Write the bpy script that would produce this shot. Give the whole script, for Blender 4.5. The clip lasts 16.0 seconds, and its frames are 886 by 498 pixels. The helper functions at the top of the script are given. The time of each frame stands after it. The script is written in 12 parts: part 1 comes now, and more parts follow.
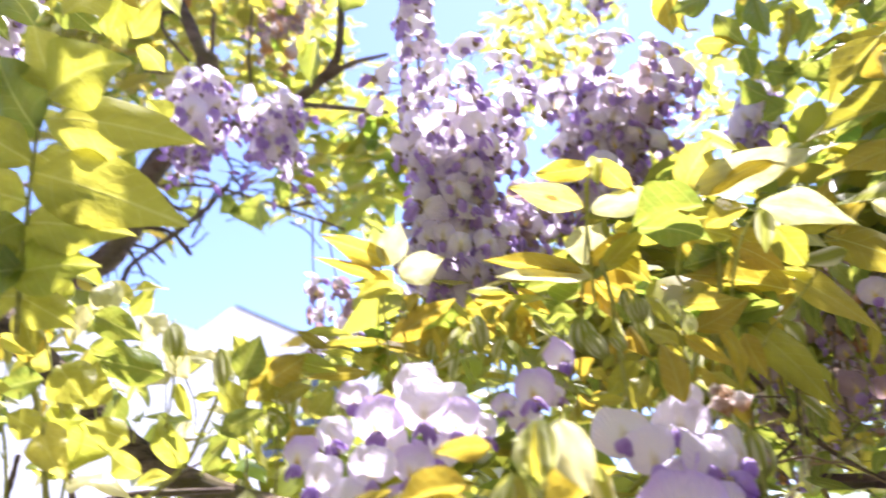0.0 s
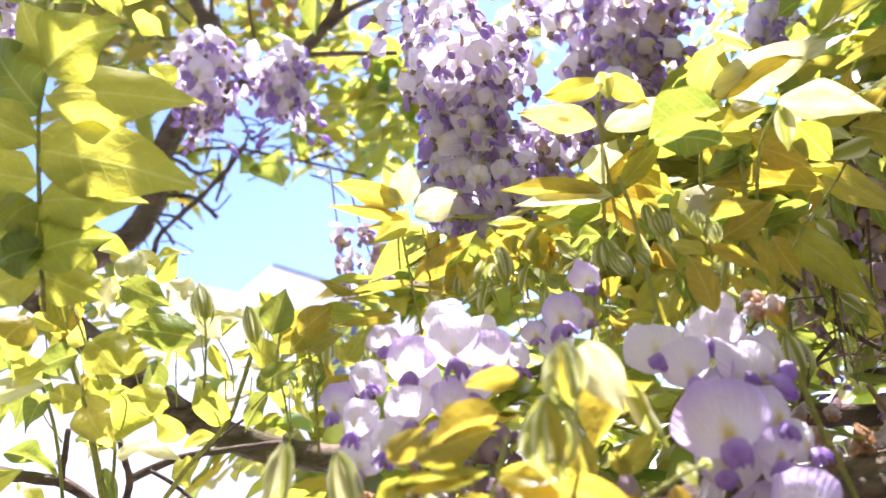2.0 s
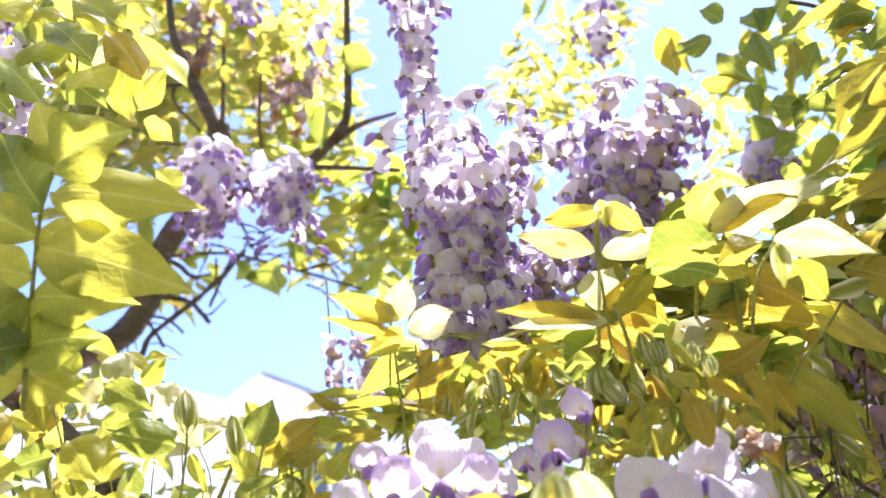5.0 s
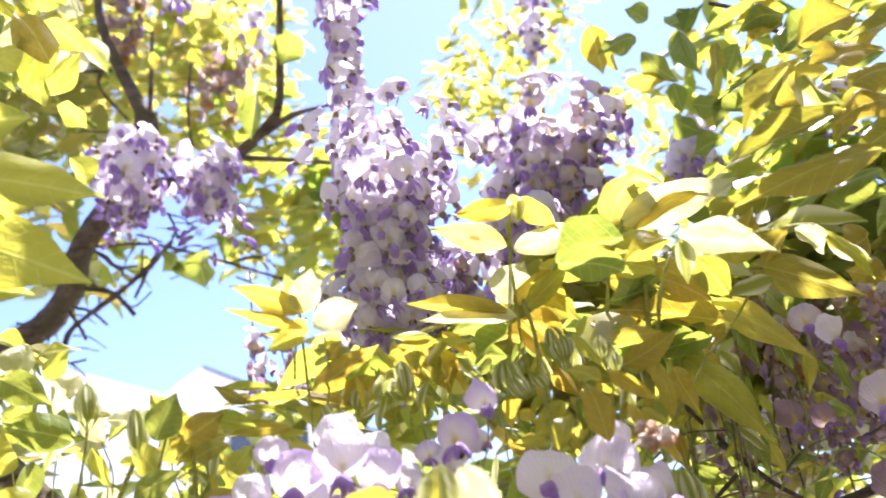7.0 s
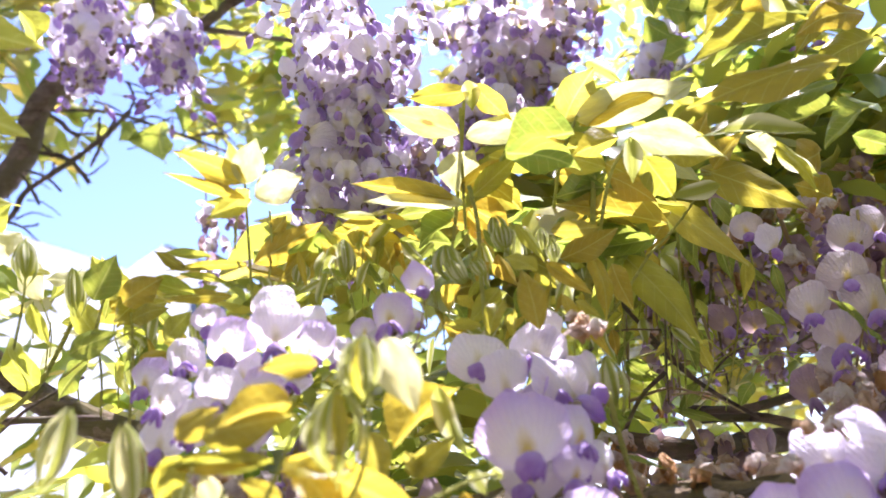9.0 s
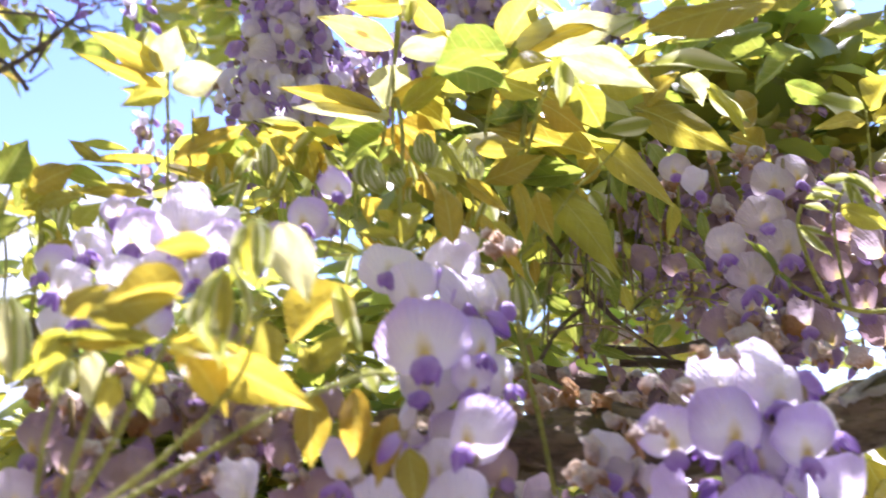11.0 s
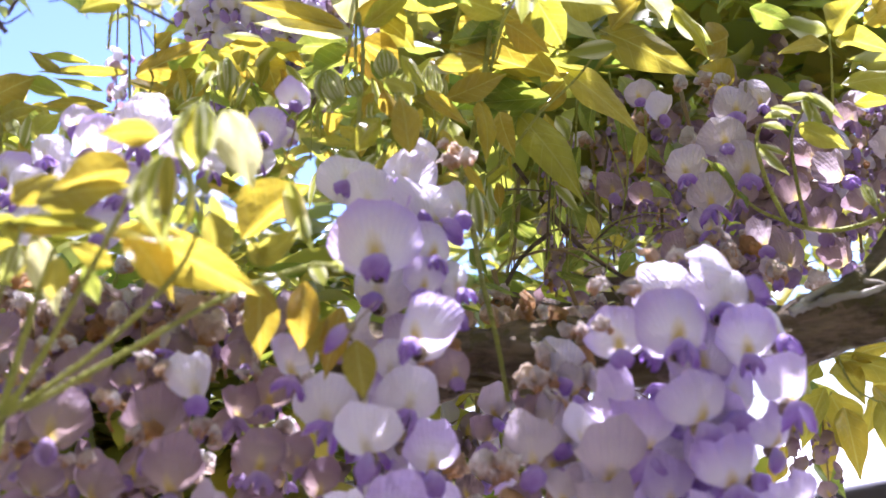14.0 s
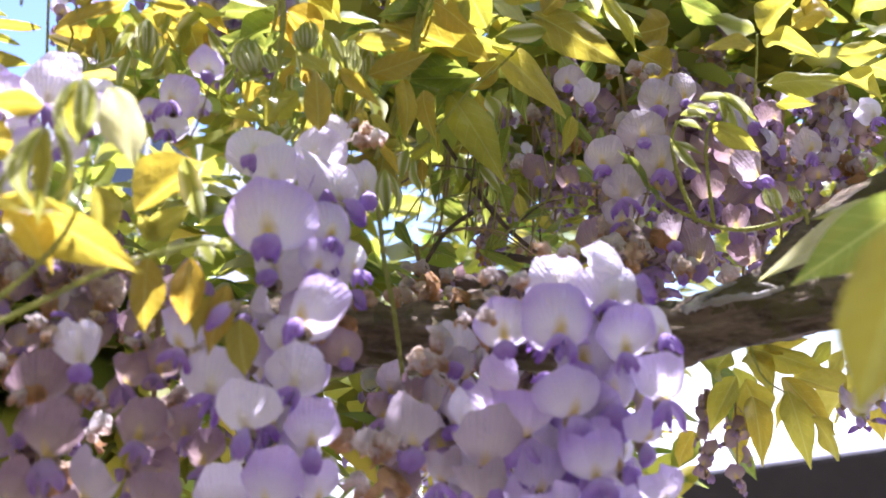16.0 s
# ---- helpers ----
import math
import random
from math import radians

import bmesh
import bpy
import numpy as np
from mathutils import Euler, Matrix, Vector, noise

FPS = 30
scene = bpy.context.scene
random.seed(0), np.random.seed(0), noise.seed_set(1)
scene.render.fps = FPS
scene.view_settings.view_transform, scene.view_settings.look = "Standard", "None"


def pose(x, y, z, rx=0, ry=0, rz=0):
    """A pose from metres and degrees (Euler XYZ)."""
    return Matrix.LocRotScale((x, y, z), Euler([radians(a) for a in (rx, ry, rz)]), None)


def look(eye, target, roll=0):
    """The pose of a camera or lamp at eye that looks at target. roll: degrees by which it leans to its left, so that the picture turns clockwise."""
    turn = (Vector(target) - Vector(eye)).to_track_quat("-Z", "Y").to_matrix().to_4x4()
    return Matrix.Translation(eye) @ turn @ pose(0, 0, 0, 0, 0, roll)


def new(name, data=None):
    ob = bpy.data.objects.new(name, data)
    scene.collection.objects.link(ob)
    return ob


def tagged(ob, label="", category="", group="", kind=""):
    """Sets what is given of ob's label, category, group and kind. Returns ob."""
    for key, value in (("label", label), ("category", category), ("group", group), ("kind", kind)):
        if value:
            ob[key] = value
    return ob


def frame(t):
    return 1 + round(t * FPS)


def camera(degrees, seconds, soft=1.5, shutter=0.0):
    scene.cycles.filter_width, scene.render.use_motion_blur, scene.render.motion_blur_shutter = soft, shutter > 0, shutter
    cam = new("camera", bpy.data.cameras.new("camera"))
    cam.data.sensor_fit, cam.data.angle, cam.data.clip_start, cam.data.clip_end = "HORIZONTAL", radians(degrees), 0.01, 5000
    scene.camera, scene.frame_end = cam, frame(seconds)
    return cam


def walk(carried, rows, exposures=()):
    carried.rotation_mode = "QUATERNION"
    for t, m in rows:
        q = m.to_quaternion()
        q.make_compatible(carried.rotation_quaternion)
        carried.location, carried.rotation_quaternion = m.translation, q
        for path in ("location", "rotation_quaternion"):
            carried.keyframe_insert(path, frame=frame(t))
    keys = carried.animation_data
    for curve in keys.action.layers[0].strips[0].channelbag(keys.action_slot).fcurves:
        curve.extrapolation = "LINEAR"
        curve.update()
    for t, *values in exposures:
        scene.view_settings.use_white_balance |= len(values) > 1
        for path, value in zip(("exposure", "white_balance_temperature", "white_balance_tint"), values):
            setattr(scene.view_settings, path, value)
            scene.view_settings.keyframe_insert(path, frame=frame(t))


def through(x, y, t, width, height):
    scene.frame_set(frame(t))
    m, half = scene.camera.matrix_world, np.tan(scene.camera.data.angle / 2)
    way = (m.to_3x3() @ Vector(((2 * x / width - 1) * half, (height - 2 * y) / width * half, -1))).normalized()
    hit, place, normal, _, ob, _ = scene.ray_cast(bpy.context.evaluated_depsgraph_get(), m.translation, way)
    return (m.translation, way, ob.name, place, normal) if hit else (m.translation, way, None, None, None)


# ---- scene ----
SHUTTER = 0.5
SOFT = 1.6
EXPOSURES = ((0, 2.10, 5700, 32), (4, 2.13, 5700, 32), (8, 2.10, 5700, 32), (11, 2.09, 5450, 34), (16, 1.98, 5400, 34))
cam = camera(54.0, 16.0, soft=SOFT, shutter=SHUTTER)
cam.data.dof.use_dof = True
cam.data.dof.focus_distance = 0.43
cam.data.dof.aperture_fstop = 11.0
PATH = [
    (0, (0.0315, -0.0553, 1.6032), (-0.0934, 1.5189, 2.2339), -6.3),
    (0.5, (0.0425, -0.0561, 1.6007), (0.0119, 1.541, 2.1812), -6.0),
    (1, (0.0451, -0.0612, 1.6015), (0.0153, 1.5223, 2.2186), -6.2),
    (1.5, (0.0383, -0.0578, 1.604), (-0.0892, 1.5257, 2.2092), -8.9),
    (2, (0.0366, -0.0501, 1.6023), (-0.1725, 1.5521, 2.1319), -11.4),
    (2.5, (0.0374, -0.0527, 1.6126), (-0.1232, 1.4926, 2.3027), -11.2),
    (3, (0.0357, -0.0527, 1.6117), (-0.1368, 1.4807, 2.3231), -9.4),
    (3.5, (0.0349, -0.0527, 1.6074), (-0.1411, 1.473, 2.335), -9.4),
    (4, (0.0357, -0.0519, 1.6032), (-0.1394, 1.4824, 2.3147), -8.9),
    (4.2, (0.0357, -0.0501, 1.604), (-0.1291, 1.4748, 2.3376), -8.9),
    (6.3, (0.042, -0.0485, 1.6022), (-0.0778, 1.4799, 2.3358), -8.5),
    (6.5, (0.0437, -0.0485, 1.6022), (-0.0558, 1.4841, 2.3324), -8.5),
    (7, (0.0505, -0.045, 1.6014), (0.0012, 1.4985, 2.312), -9.9),
    (7.5, (0.0548, -0.0425, 1.5988), (0.0326, 1.5325, 2.2398), -9.2),
    (8, (0.0539, -0.0425, 1.5963), (0.0207, 1.5555, 2.1769), -8.3),
    (8.2, (0.0556, -0.0425, 1.5946), (0.0199, 1.5615, 2.1581), -7.7),
    (10.3, (0.0603, -0.0425, 1.5958), (0.0765, 1.5912, 2.0683), -4.4),
    (10.5, (0.0612, -0.0391, 1.5906), (0.0833, 1.5963, 2.053), -4.0),
    (11, (0.0723, -0.0348, 1.5787), (0.1292, 1.6082, 2.0106), -2.7),
    (11.5, (0.0892, -0.0323, 1.5677), (0.1887, 1.6167, 1.9655), -1.1),
    (12, (0.0978, -0.0331, 1.5617), (0.2125, 1.6209, 1.9383), -0.8),
    (12.5, (0.1045, -0.034, 1.555), (0.2389, 1.6226, 1.9111), -0.4),
    (13, (0.1011, -0.0331, 1.5524), (0.2278, 1.6243, 1.9077), -0.6),
    (13.5, (0.0901, -0.0323, 1.5524), (0.1845, 1.6286, 1.9018), -1.5),
    (14, (0.085, -0.0331, 1.5566), (0.1505, 1.6235, 1.9298), -2.4),
    (14.5, (0.0842, -0.0374, 1.5626), (0.1445, 1.6209, 1.9341), -2.0),
    (15, (0.0969, -0.045, 1.5821), (0.1275, 1.6167, 1.9417), -2.8),
    (15.5, (0.1122, -0.0442, 1.5754), (0.181, 1.6252, 1.8873), -0.7),
    (16, (0.1114, -0.0408, 1.566), (0.221, 1.6328, 1.8465), 0.8),
]
walk(cam, [(t, look(eye, target, roll)) for t, eye, target, roll in PATH], EXPOSURES)

# ---- world, sun and exposure ----
SUN_EL, SUN_AZ = 68.0, 30.0          # degrees above the horizon, degrees to the right of the way ahead (+y)
world = bpy.data.worlds.new("sky")
scene.world = world
world.use_nodes = True
wn = world.node_tree.nodes
wl = world.node_tree.links
sky = wn.new("ShaderNodeTexSky")
sky.sky_type = "NISHITA"
sky.sun_disc = False
sky.sun_elevation = radians(SUN_EL)
sky.sun_rotation = radians(SUN_AZ)
sky.air_density, sky.dust_density, sky.ozone_density = 1.0, 0.6, 2.5
wn["Background"].inputs["Strength"].default_value = 0.08
wl.new(sky.outputs["Color"], wn["Background"].inputs["Color"])

sun_data = bpy.data.lights.new("sun", "SUN")
sun_data.energy, sun_data.angle, sun_data.color = 5.0, radians(0.6), (1.0, 0.94, 0.84)
sun = new("sun", sun_data)
sun_way = Vector((math.sin(radians(SUN_AZ)) * math.cos(radians(SUN_EL)), math.cos(radians(SUN_AZ)) * math.cos(radians(SUN_EL)), math.sin(radians(SUN_EL))))
sun.matrix_world = look(sun_way * 30, (0, 0, 0))
tagged(sun, kind="structure")


# ---- materials ----
class Nodes:
    """A small helper to wire up one node material."""

    def __init__(self, name):
        self.mat = bpy.data.materials.new(name)
        self.mat.use_nodes = True
        self.tree = self.mat.node_tree
        self.tree.nodes.clear()
        self.out = self.add("ShaderNodeOutputMaterial")

    def add(self, kind, **inputs):
        n = self.tree.nodes.new(kind)
        for key, value in inputs.items():
            self.put(n, key.replace("_", " "), value)
        return n

    def put(self, n, key, value):
        if isinstance(value, bpy.types.NodeSocket):
            self.tree.links.new(value, n.inputs[key])
        elif isinstance(value, (tuple, list)) and len(value) == 3 and n.inputs[key].type == "RGBA":
            n.inputs[key].default_value = (*value, 1)
        else:
            n.inputs[key].default_value = value

    def math(self, op, a, b=None, c=None):
        n = self.tree.nodes.new("ShaderNodeMath")
        n.operation = op
        for i, v in enumerate((a, b, c)):
            if v is not None:
                self.put(n, i, v)
        return n.outputs[0]

    def mix(self, fac, a, b):
        n = self.tree.nodes.new("ShaderNodeMix")
        n.data_type = "RGBA"
        self.put(n, 0, fac)
        self.put(n, 6, a)
        self.put(n, 7, b)
        return n.outputs[2]

    def noise(self, scale, detail=3.0, vector=None, rough=0.55):
        n = self.add("ShaderNodeTexNoise", Scale=scale, Detail=detail, Roughness=rough)
        if vector is not None:
            self.put(n, "Vector", vector)
        return n.outputs["Fac"]

    def ramp(self, fac, *stops):
        n = self.tree.nodes.new("ShaderNodeValToRGB")
        self.put(n, 0, fac)
        e = n.color_ramp.elements
        while len(e) < len(stops):
            e.new(0.5)
        for el, (p, c) in zip(e, stops):
            el.position = p
            el.color = (*c, 1)
        return n.outputs[0]

    def bump(self, height, strength, distance=0.001):
        return self.add("ShaderNodeBump", Height=height, Strength=strength, Distance=distance).outputs[0]

    def coords(self):
        return self.add("ShaderNodeTexCoord").outputs["Object"]

    def split(self, vector):
        n = self.add("ShaderNodeSeparateXYZ", Vector=vector)
        return n.outputs[0], n.outputs[1], n.outputs[2]

    def chance(self):
        return self.add("ShaderNodeObjectInfo").outputs["Random"]

    def thin(self, colour, through, share, rough, normal=None, gloss=0.3):
        """A thin sheet that lets light through: reflected colour, transmitted colour and the share of the second."""
        p = self.add("ShaderNodeBsdfPrincipled", Base_Color=colour, Roughness=rough)
        self.put(p, "Specular IOR Level", gloss)
        t = self.add("ShaderNodeBsdfTranslucent", Color=through)
        if normal is not None:
            self.put(p, "Normal", normal)
            self.put(t, "Normal", normal)
        m = self.add("ShaderNodeMixShader", Fac=share)
        self.tree.links.new(p.outputs[0], m.inputs[1])
        self.tree.links.new(t.outputs[0], m.inputs[2])
        self.tree.links.new(m.outputs[0], self.out.inputs[0])
        return self.mat

    def solid(self, colour, rough, normal=None, gloss=0.4):
        p = self.add("ShaderNodeBsdfPrincipled", Base_Color=colour, Roughness=rough)
        self.put(p, "Specular IOR Level", gloss)
        if normal is not None:
            self.put(p, "Normal", normal)
        self.tree.links.new(p.outputs[0], self.out.inputs[0])
        return self.mat


def leaf_material(name, tones, lights, share=0.5, veins=True, per_island=False, spot=False):
    """tones: reflected colours from one leaf to the next; lights: the same for the light that comes through."""
    n = Nodes(name)
    co = n.coords()
    x, y, z = n.split(co)
    if per_island:
        luck = n.add("ShaderNodeNewGeometry").outputs["Random Per Island"]
    else:
        luck = n.chance()
    steps = len(tones) - 1
    col = n.ramp(luck, *[(i / steps, c) for i, c in enumerate(tones)])
    thr = n.ramp(luck, *[(i / steps, c) for i, c in enumerate(lights)])
    normal = None
    if veins:
        ax = n.math("ABSOLUTE", x)
        # side veins run forward and outward from the midrib
        bow = n.math("ADD", n.math("MULTIPLY", ax, 3.2), n.math("MULTIPLY", n.noise(2.5, 2.0, co), 0.5))
        run = n.math("SUBTRACT", n.math("MULTIPLY", y, 7.0), bow)
        wave = n.math("ABSOLUTE", n.math("SUBTRACT", n.math("FRACT", run), 0.5))
        vein = n.add("ShaderNodeMapRange", Value=wave, From_Min=0.015, From_Max=0.075, To_Min=1.0, To_Max=0.0).outputs[0]
        rib = n.add("ShaderNodeMapRange", Value=ax, From_Min=0.008, From_Max=0.028, To_Min=1.0, To_Max=0.0).outputs[0]
        mark = n.math("MAXIMUM", n.math("MULTIPLY", vein, 0.35), n.math("MULTIPLY", rib, 0.8))
        blot = n.noise(5.0, 4.0, co)
        stain = n.math("MULTIPLY", n.math("GREATER_THAN", n.noise(3.1, 5.0, co), 0.70), 0.3)
        col = n.mix(n.math("MULTIPLY", mark, 0.5), col, (0.42, 0.47, 0.14))
        thr = n.mix(n.math("MULTIPLY", mark, 0.6), thr, (0.88, 0.86, 0.24))
        col = n.mix(n.math("MULTIPLY", blot, 0.35), col, (0.16, 0.17, 0.03))
        thr = n.mix(n.math("MULTIPLY", n.add("ShaderNodeMapRange", Value=blot, From_Min=0.35, From_Max=0.7).outputs[0], 0.45), thr, (0.40, 0.34, 0.03))
        col = n.mix(stain, col, (0.22, 0.13, 0.03))
        if spot:
            place = n.add("ShaderNodeVectorMath", Vector=co)
            place.operation = "DISTANCE"
            place.inputs[1].default_value = (0.02, 0.42, 0.1)
            ring = n.math("ADD", place.outputs["Value"], n.math("MULTIPLY", n.noise(7.0, 3.0, co), 0.1))
            sick = n.add("ShaderNodeMapRange", Value=ring, From_Min=0.11, From_Max=0.17, To_Min=0.9, To_Max=0.0).outputs[0]
            col = n.mix(sick, col, (0.20, 0.08, 0.02))
            thr = n.mix(sick, thr, (0.32, 0.13, 0.02))
        height = n.math("ADD", n.math("MULTIPLY", mark, -0.35), n.math("MULTIPLY", n.noise(5.0, 3.0, co), 0.3))
        normal = n.bump(height, 0.14, 0.05)
    return n.thin(col, thr, share, 0.38, normal, 0.5)


YOUNG = leaf_material(
    "young_leaf",
    [(0.21, 0.23, 0.02), (0.29, 0.26, 0.025), (0.15, 0.20, 0.015), (0.32, 0.25, 0.025), (0.23, 0.26, 0.03)],
    [(0.68, 0.63, 0.06), (0.80, 0.67, 0.10), (0.49, 0.54, 0.04), (0.79, 0.56, 0.04), (0.65, 0.65, 0.06)], 0.55)
LIME = leaf_material(
    "lime_leaf",
    [(0.19, 0.22, 0.02), (0.24, 0.25, 0.025), (0.15, 0.19, 0.015), (0.26, 0.25, 0.025)],
    [(0.62, 0.63, 0.06), (0.70, 0.67, 0.08), (0.48, 0.56, 0.04), (0.74, 0.67, 0.09)], 0.54)
BRONZE = leaf_material(
    "bronze_leaf",
    [(0.23, 0.20, 0.025), (0.28, 0.20, 0.025), (0.17, 0.17, 0.02), (0.31, 0.19, 0.02)],
    [(0.54, 0.47, 0.04), (0.64, 0.46, 0.03), (0.40, 0.42, 0.03), (0.68, 0.42, 0.03)], 0.5)
GREEN = leaf_material(
    "green_leaf",
    [(0.09, 0.15, 0.025), (0.12, 0.18, 0.03), (0.10, 0.17, 0.02), (0.15, 0.20, 0.03)],
    [(0.24, 0.34, 0.04), (0.34, 0.41, 0.05), (0.27, 0.37, 0.04), (0.42, 0.46, 0.06)], 0.5)
CROWD = leaf_material(
    "crowded_leaves",
    [(0.10, 0.16, 0.03), (0.20, 0.22, 0.04), (0.13, 0.18, 0.03), (0.26, 0.24, 0.04), (0.16, 0.20, 0.03)],
    [(0.26, 0.42, 0.04), (0.55, 0.52, 0.05), (0.36, 0.46, 0.04), (0.62, 0.50, 0.05), (0.42, 0.48, 0.04)], 0.5, veins=False, per_island=True)
# Sunlit copy of the crowded leaves: sunlight is put into these paler golds.
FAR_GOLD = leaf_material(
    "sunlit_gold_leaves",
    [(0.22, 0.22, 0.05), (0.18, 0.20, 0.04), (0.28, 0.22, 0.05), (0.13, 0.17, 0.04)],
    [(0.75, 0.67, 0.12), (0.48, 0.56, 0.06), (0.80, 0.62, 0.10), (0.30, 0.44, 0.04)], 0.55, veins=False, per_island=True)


SPOTTED = leaf_material("blotched_leaf", [(0.24, 0.25, 0.05), (0.30, 0.27, 0.06)], [(0.58, 0.56, 0.12), (0.64, 0.57, 0.14)], 0.55, spot=True)
# Paler copy of the young leaf: down, plus strong sun put into colour.
DOWNY_LIT = leaf_material(
    "downy_sunlit_leaf",
    [(0.46, 0.47, 0.24), (0.52, 0.50, 0.26), (0.42, 0.46, 0.20)],
    [(0.70, 0.70, 0.36), (0.76, 0.72, 0.36), (0.64, 0.68, 0.30)], 0.5)


def bud_material():
    n = Nodes("silky_folded_leaf")
    co = n.coords()
    x, y, z = n.split(co)
    edge = n.add("ShaderNodeMapRange", Value=n.math("ABSOLUTE", x), From_Min=0.16, From_Max=0.36).outputs[0]
    col = n.mix(edge, (0.26, 0.30, 0.06), (0.64, 0.65, 0.42))
    thr = n.mix(edge, (0.50, 0.53, 0.10), (0.80, 0.80, 0.46))
    return n.thin(col, thr, 0.42, 0.6, n.bump(n.noise(40.0, 3.0, co), 0.4, 0.02), 0.2)


SILKY = bud_material()


def petal_material(name, rim, heart, through, blotch=(0.68, 0.54, 0.12), fade=0.0):
    """A broad upright petal: paler towards the heart, a yellow patch near its base and fine veins."""
    n = Nodes(name)
    co = n.coords()
    x, y, z = n.split(co)
    luck = n.chance()
    far = n.add("ShaderNodeVectorMath", Vector=co)
    far.operation = "DISTANCE"
    far.inputs[1].default_value = (0, 0, 0.16)
    d = far.outputs["Value"]
    spread = n.add("ShaderNodeMapRange", Value=n.math("ADD", d, n.math("MULTIPLY", n.noise(2.2, 2.0, co), 0.16)), From_Min=0.33, From_Max=0.74).outputs[0]
    col = n.mix(spread, heart, rim)
    col = n.mix(n.math("MULTIPLY", luck, 0.1 if fade else 0.42), col, (0.84, 0.80, 0.84))
    fan = n.math("MULTIPLY", n.math("ARCTAN2", x, n.math("ADD", z, 0.1)), 26.0)
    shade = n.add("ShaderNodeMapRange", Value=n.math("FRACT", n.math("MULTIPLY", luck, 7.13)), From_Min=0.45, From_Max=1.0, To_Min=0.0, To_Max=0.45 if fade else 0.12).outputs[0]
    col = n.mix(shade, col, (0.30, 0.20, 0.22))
    vein = n.math("MULTIPLY", n.math("POWER", n.math("ABSOLUTE", n.math("SINE", fan)), 8.0), 0.11)
    col = n.mix(vein, col, (0.36, 0.27, 0.55))
    oval = n.add("ShaderNodeVectorMath", Vector=n.add("ShaderNodeMapping", Vector=co, Location=(0, 0, -0.20), Scale=(2.4, 0.0, 1.0)).outputs[0])
    oval.operation = "LENGTH"
    patch = n.add("ShaderNodeMapRange", Value=n.math("ADD", oval.outputs["Value"], n.math("MULTIPLY", n.noise(9.0, 3.0, co), 0.1)), From_Min=0.14, From_Max=0.36, To_Min=1.0, To_Max=0.0).outputs[0]
    col = n.mix(n.math("MULTIPLY", patch, 0.9), col, blotch)
    wear = n.math("MULTIPLY", n.math("GREATER_THAN", n.noise(3.0, 5.0, co), 0.68), 0.12 + fade)
    col = n.mix(wear, col, (0.50, 0.36, 0.22))
    thr = n.mix(n.math("MULTIPLY", n.math("SUBTRACT", 1.0, patch), 0.5), col, through)
    h = n.math("ADD", n.math("MULTIPLY", vein, 0.6), n.math("MULTIPLY", n.noise(5.0, 3.0, co), 0.4))
    return n.thin(col, thr, 0.5, 0.5, n.bump(h, 0.28, 0.03), 0.3)


BANNER = petal_material("lilac_banner", (0.52, 0.36, 0.75), (0.90, 0.88, 0.87), (0.85, 0.74, 0.92))
PALE = petal_material("pale_banner", (0.79, 0.72, 0.85), (0.88, 0.85, 0.84), (0.86, 0.80, 0.91), blotch=(0.70, 0.64, 0.42))
# Fading petals; the shade around them is put into this darker colour too.
DUSKY = petal_material("faded_shaded_banner", (0.30, 0.195, 0.24), (0.56, 0.43, 0.355), (0.26, 0.16, 0.17), fade=0.35)

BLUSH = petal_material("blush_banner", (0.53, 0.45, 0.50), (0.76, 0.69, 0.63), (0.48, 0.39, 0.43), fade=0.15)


def keel_material(name, a, b):
    """Wings and keel: pale where they leave the cup, deep violet to the tip, streaked along."""
    n = Nodes(name)
    co = n.coords()
    x, y, z = n.split(co)
    tip = n.add("ShaderNodeMapRange", Value=n.math("ADD", n.math("MULTIPLY", y, -1.0), n.math("MULTIPLY", n.noise(5.0, 2.0, co), 0.30)), From_Min=0.20, From_Max=0.64).outputs[0]
    col = n.mix(tip, a, b)
    col = n.mix(n.math("MULTIPLY", n.chance(), 0.2), col, (0.60, 0.44, 0.80))
    long = n.add("ShaderNodeMapping", Vector=co, Scale=(26.0, 3.0, 26.0)).outputs[0]
    streak = n.noise(1.0, 3.0, long)
    col = n.mix(n.math("MULTIPLY", streak, 0.22), col, (0.76, 0.62, 0.88))
    return n.thin(col, col, 0.4, 0.45, n.bump(streak, 0.35, 0.04), 0.5)


KEEL = keel_material("violet_keel", (0.66, 0.50, 0.84), (0.22, 0.05, 0.45))
KEEL_PALE = keel_material("soft_violet_keel", (0.60, 0.44, 0.80), (0.23, 0.06, 0.46))
# Keel to match: duller and darker, with shade put into its colour.
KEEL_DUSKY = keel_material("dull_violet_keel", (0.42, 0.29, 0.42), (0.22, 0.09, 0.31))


def plain(name, a, b, rough, scale, bump=0.4, gloss=0.3):
    n = Nodes(name)
    co = n.coords()
    col = n.mix(n.noise(scale, 5.0, co), a, b)
    return n.solid(col, rough, n.bump(n.noise(scale * 4, 4.0, co), bump, 0.002), gloss)


def thin_plain(name, a, b, scale, share=0.3):
    n = Nodes(name)
    co = n.coords()
    col = n.mix(n.noise(scale, 5.0, co, 0.7), a, b)
    return n.thin(col, col, share, 0.7, n.bump(n.noise(scale * 2, 5.0, co), 0.7, 0.05), 0.15)


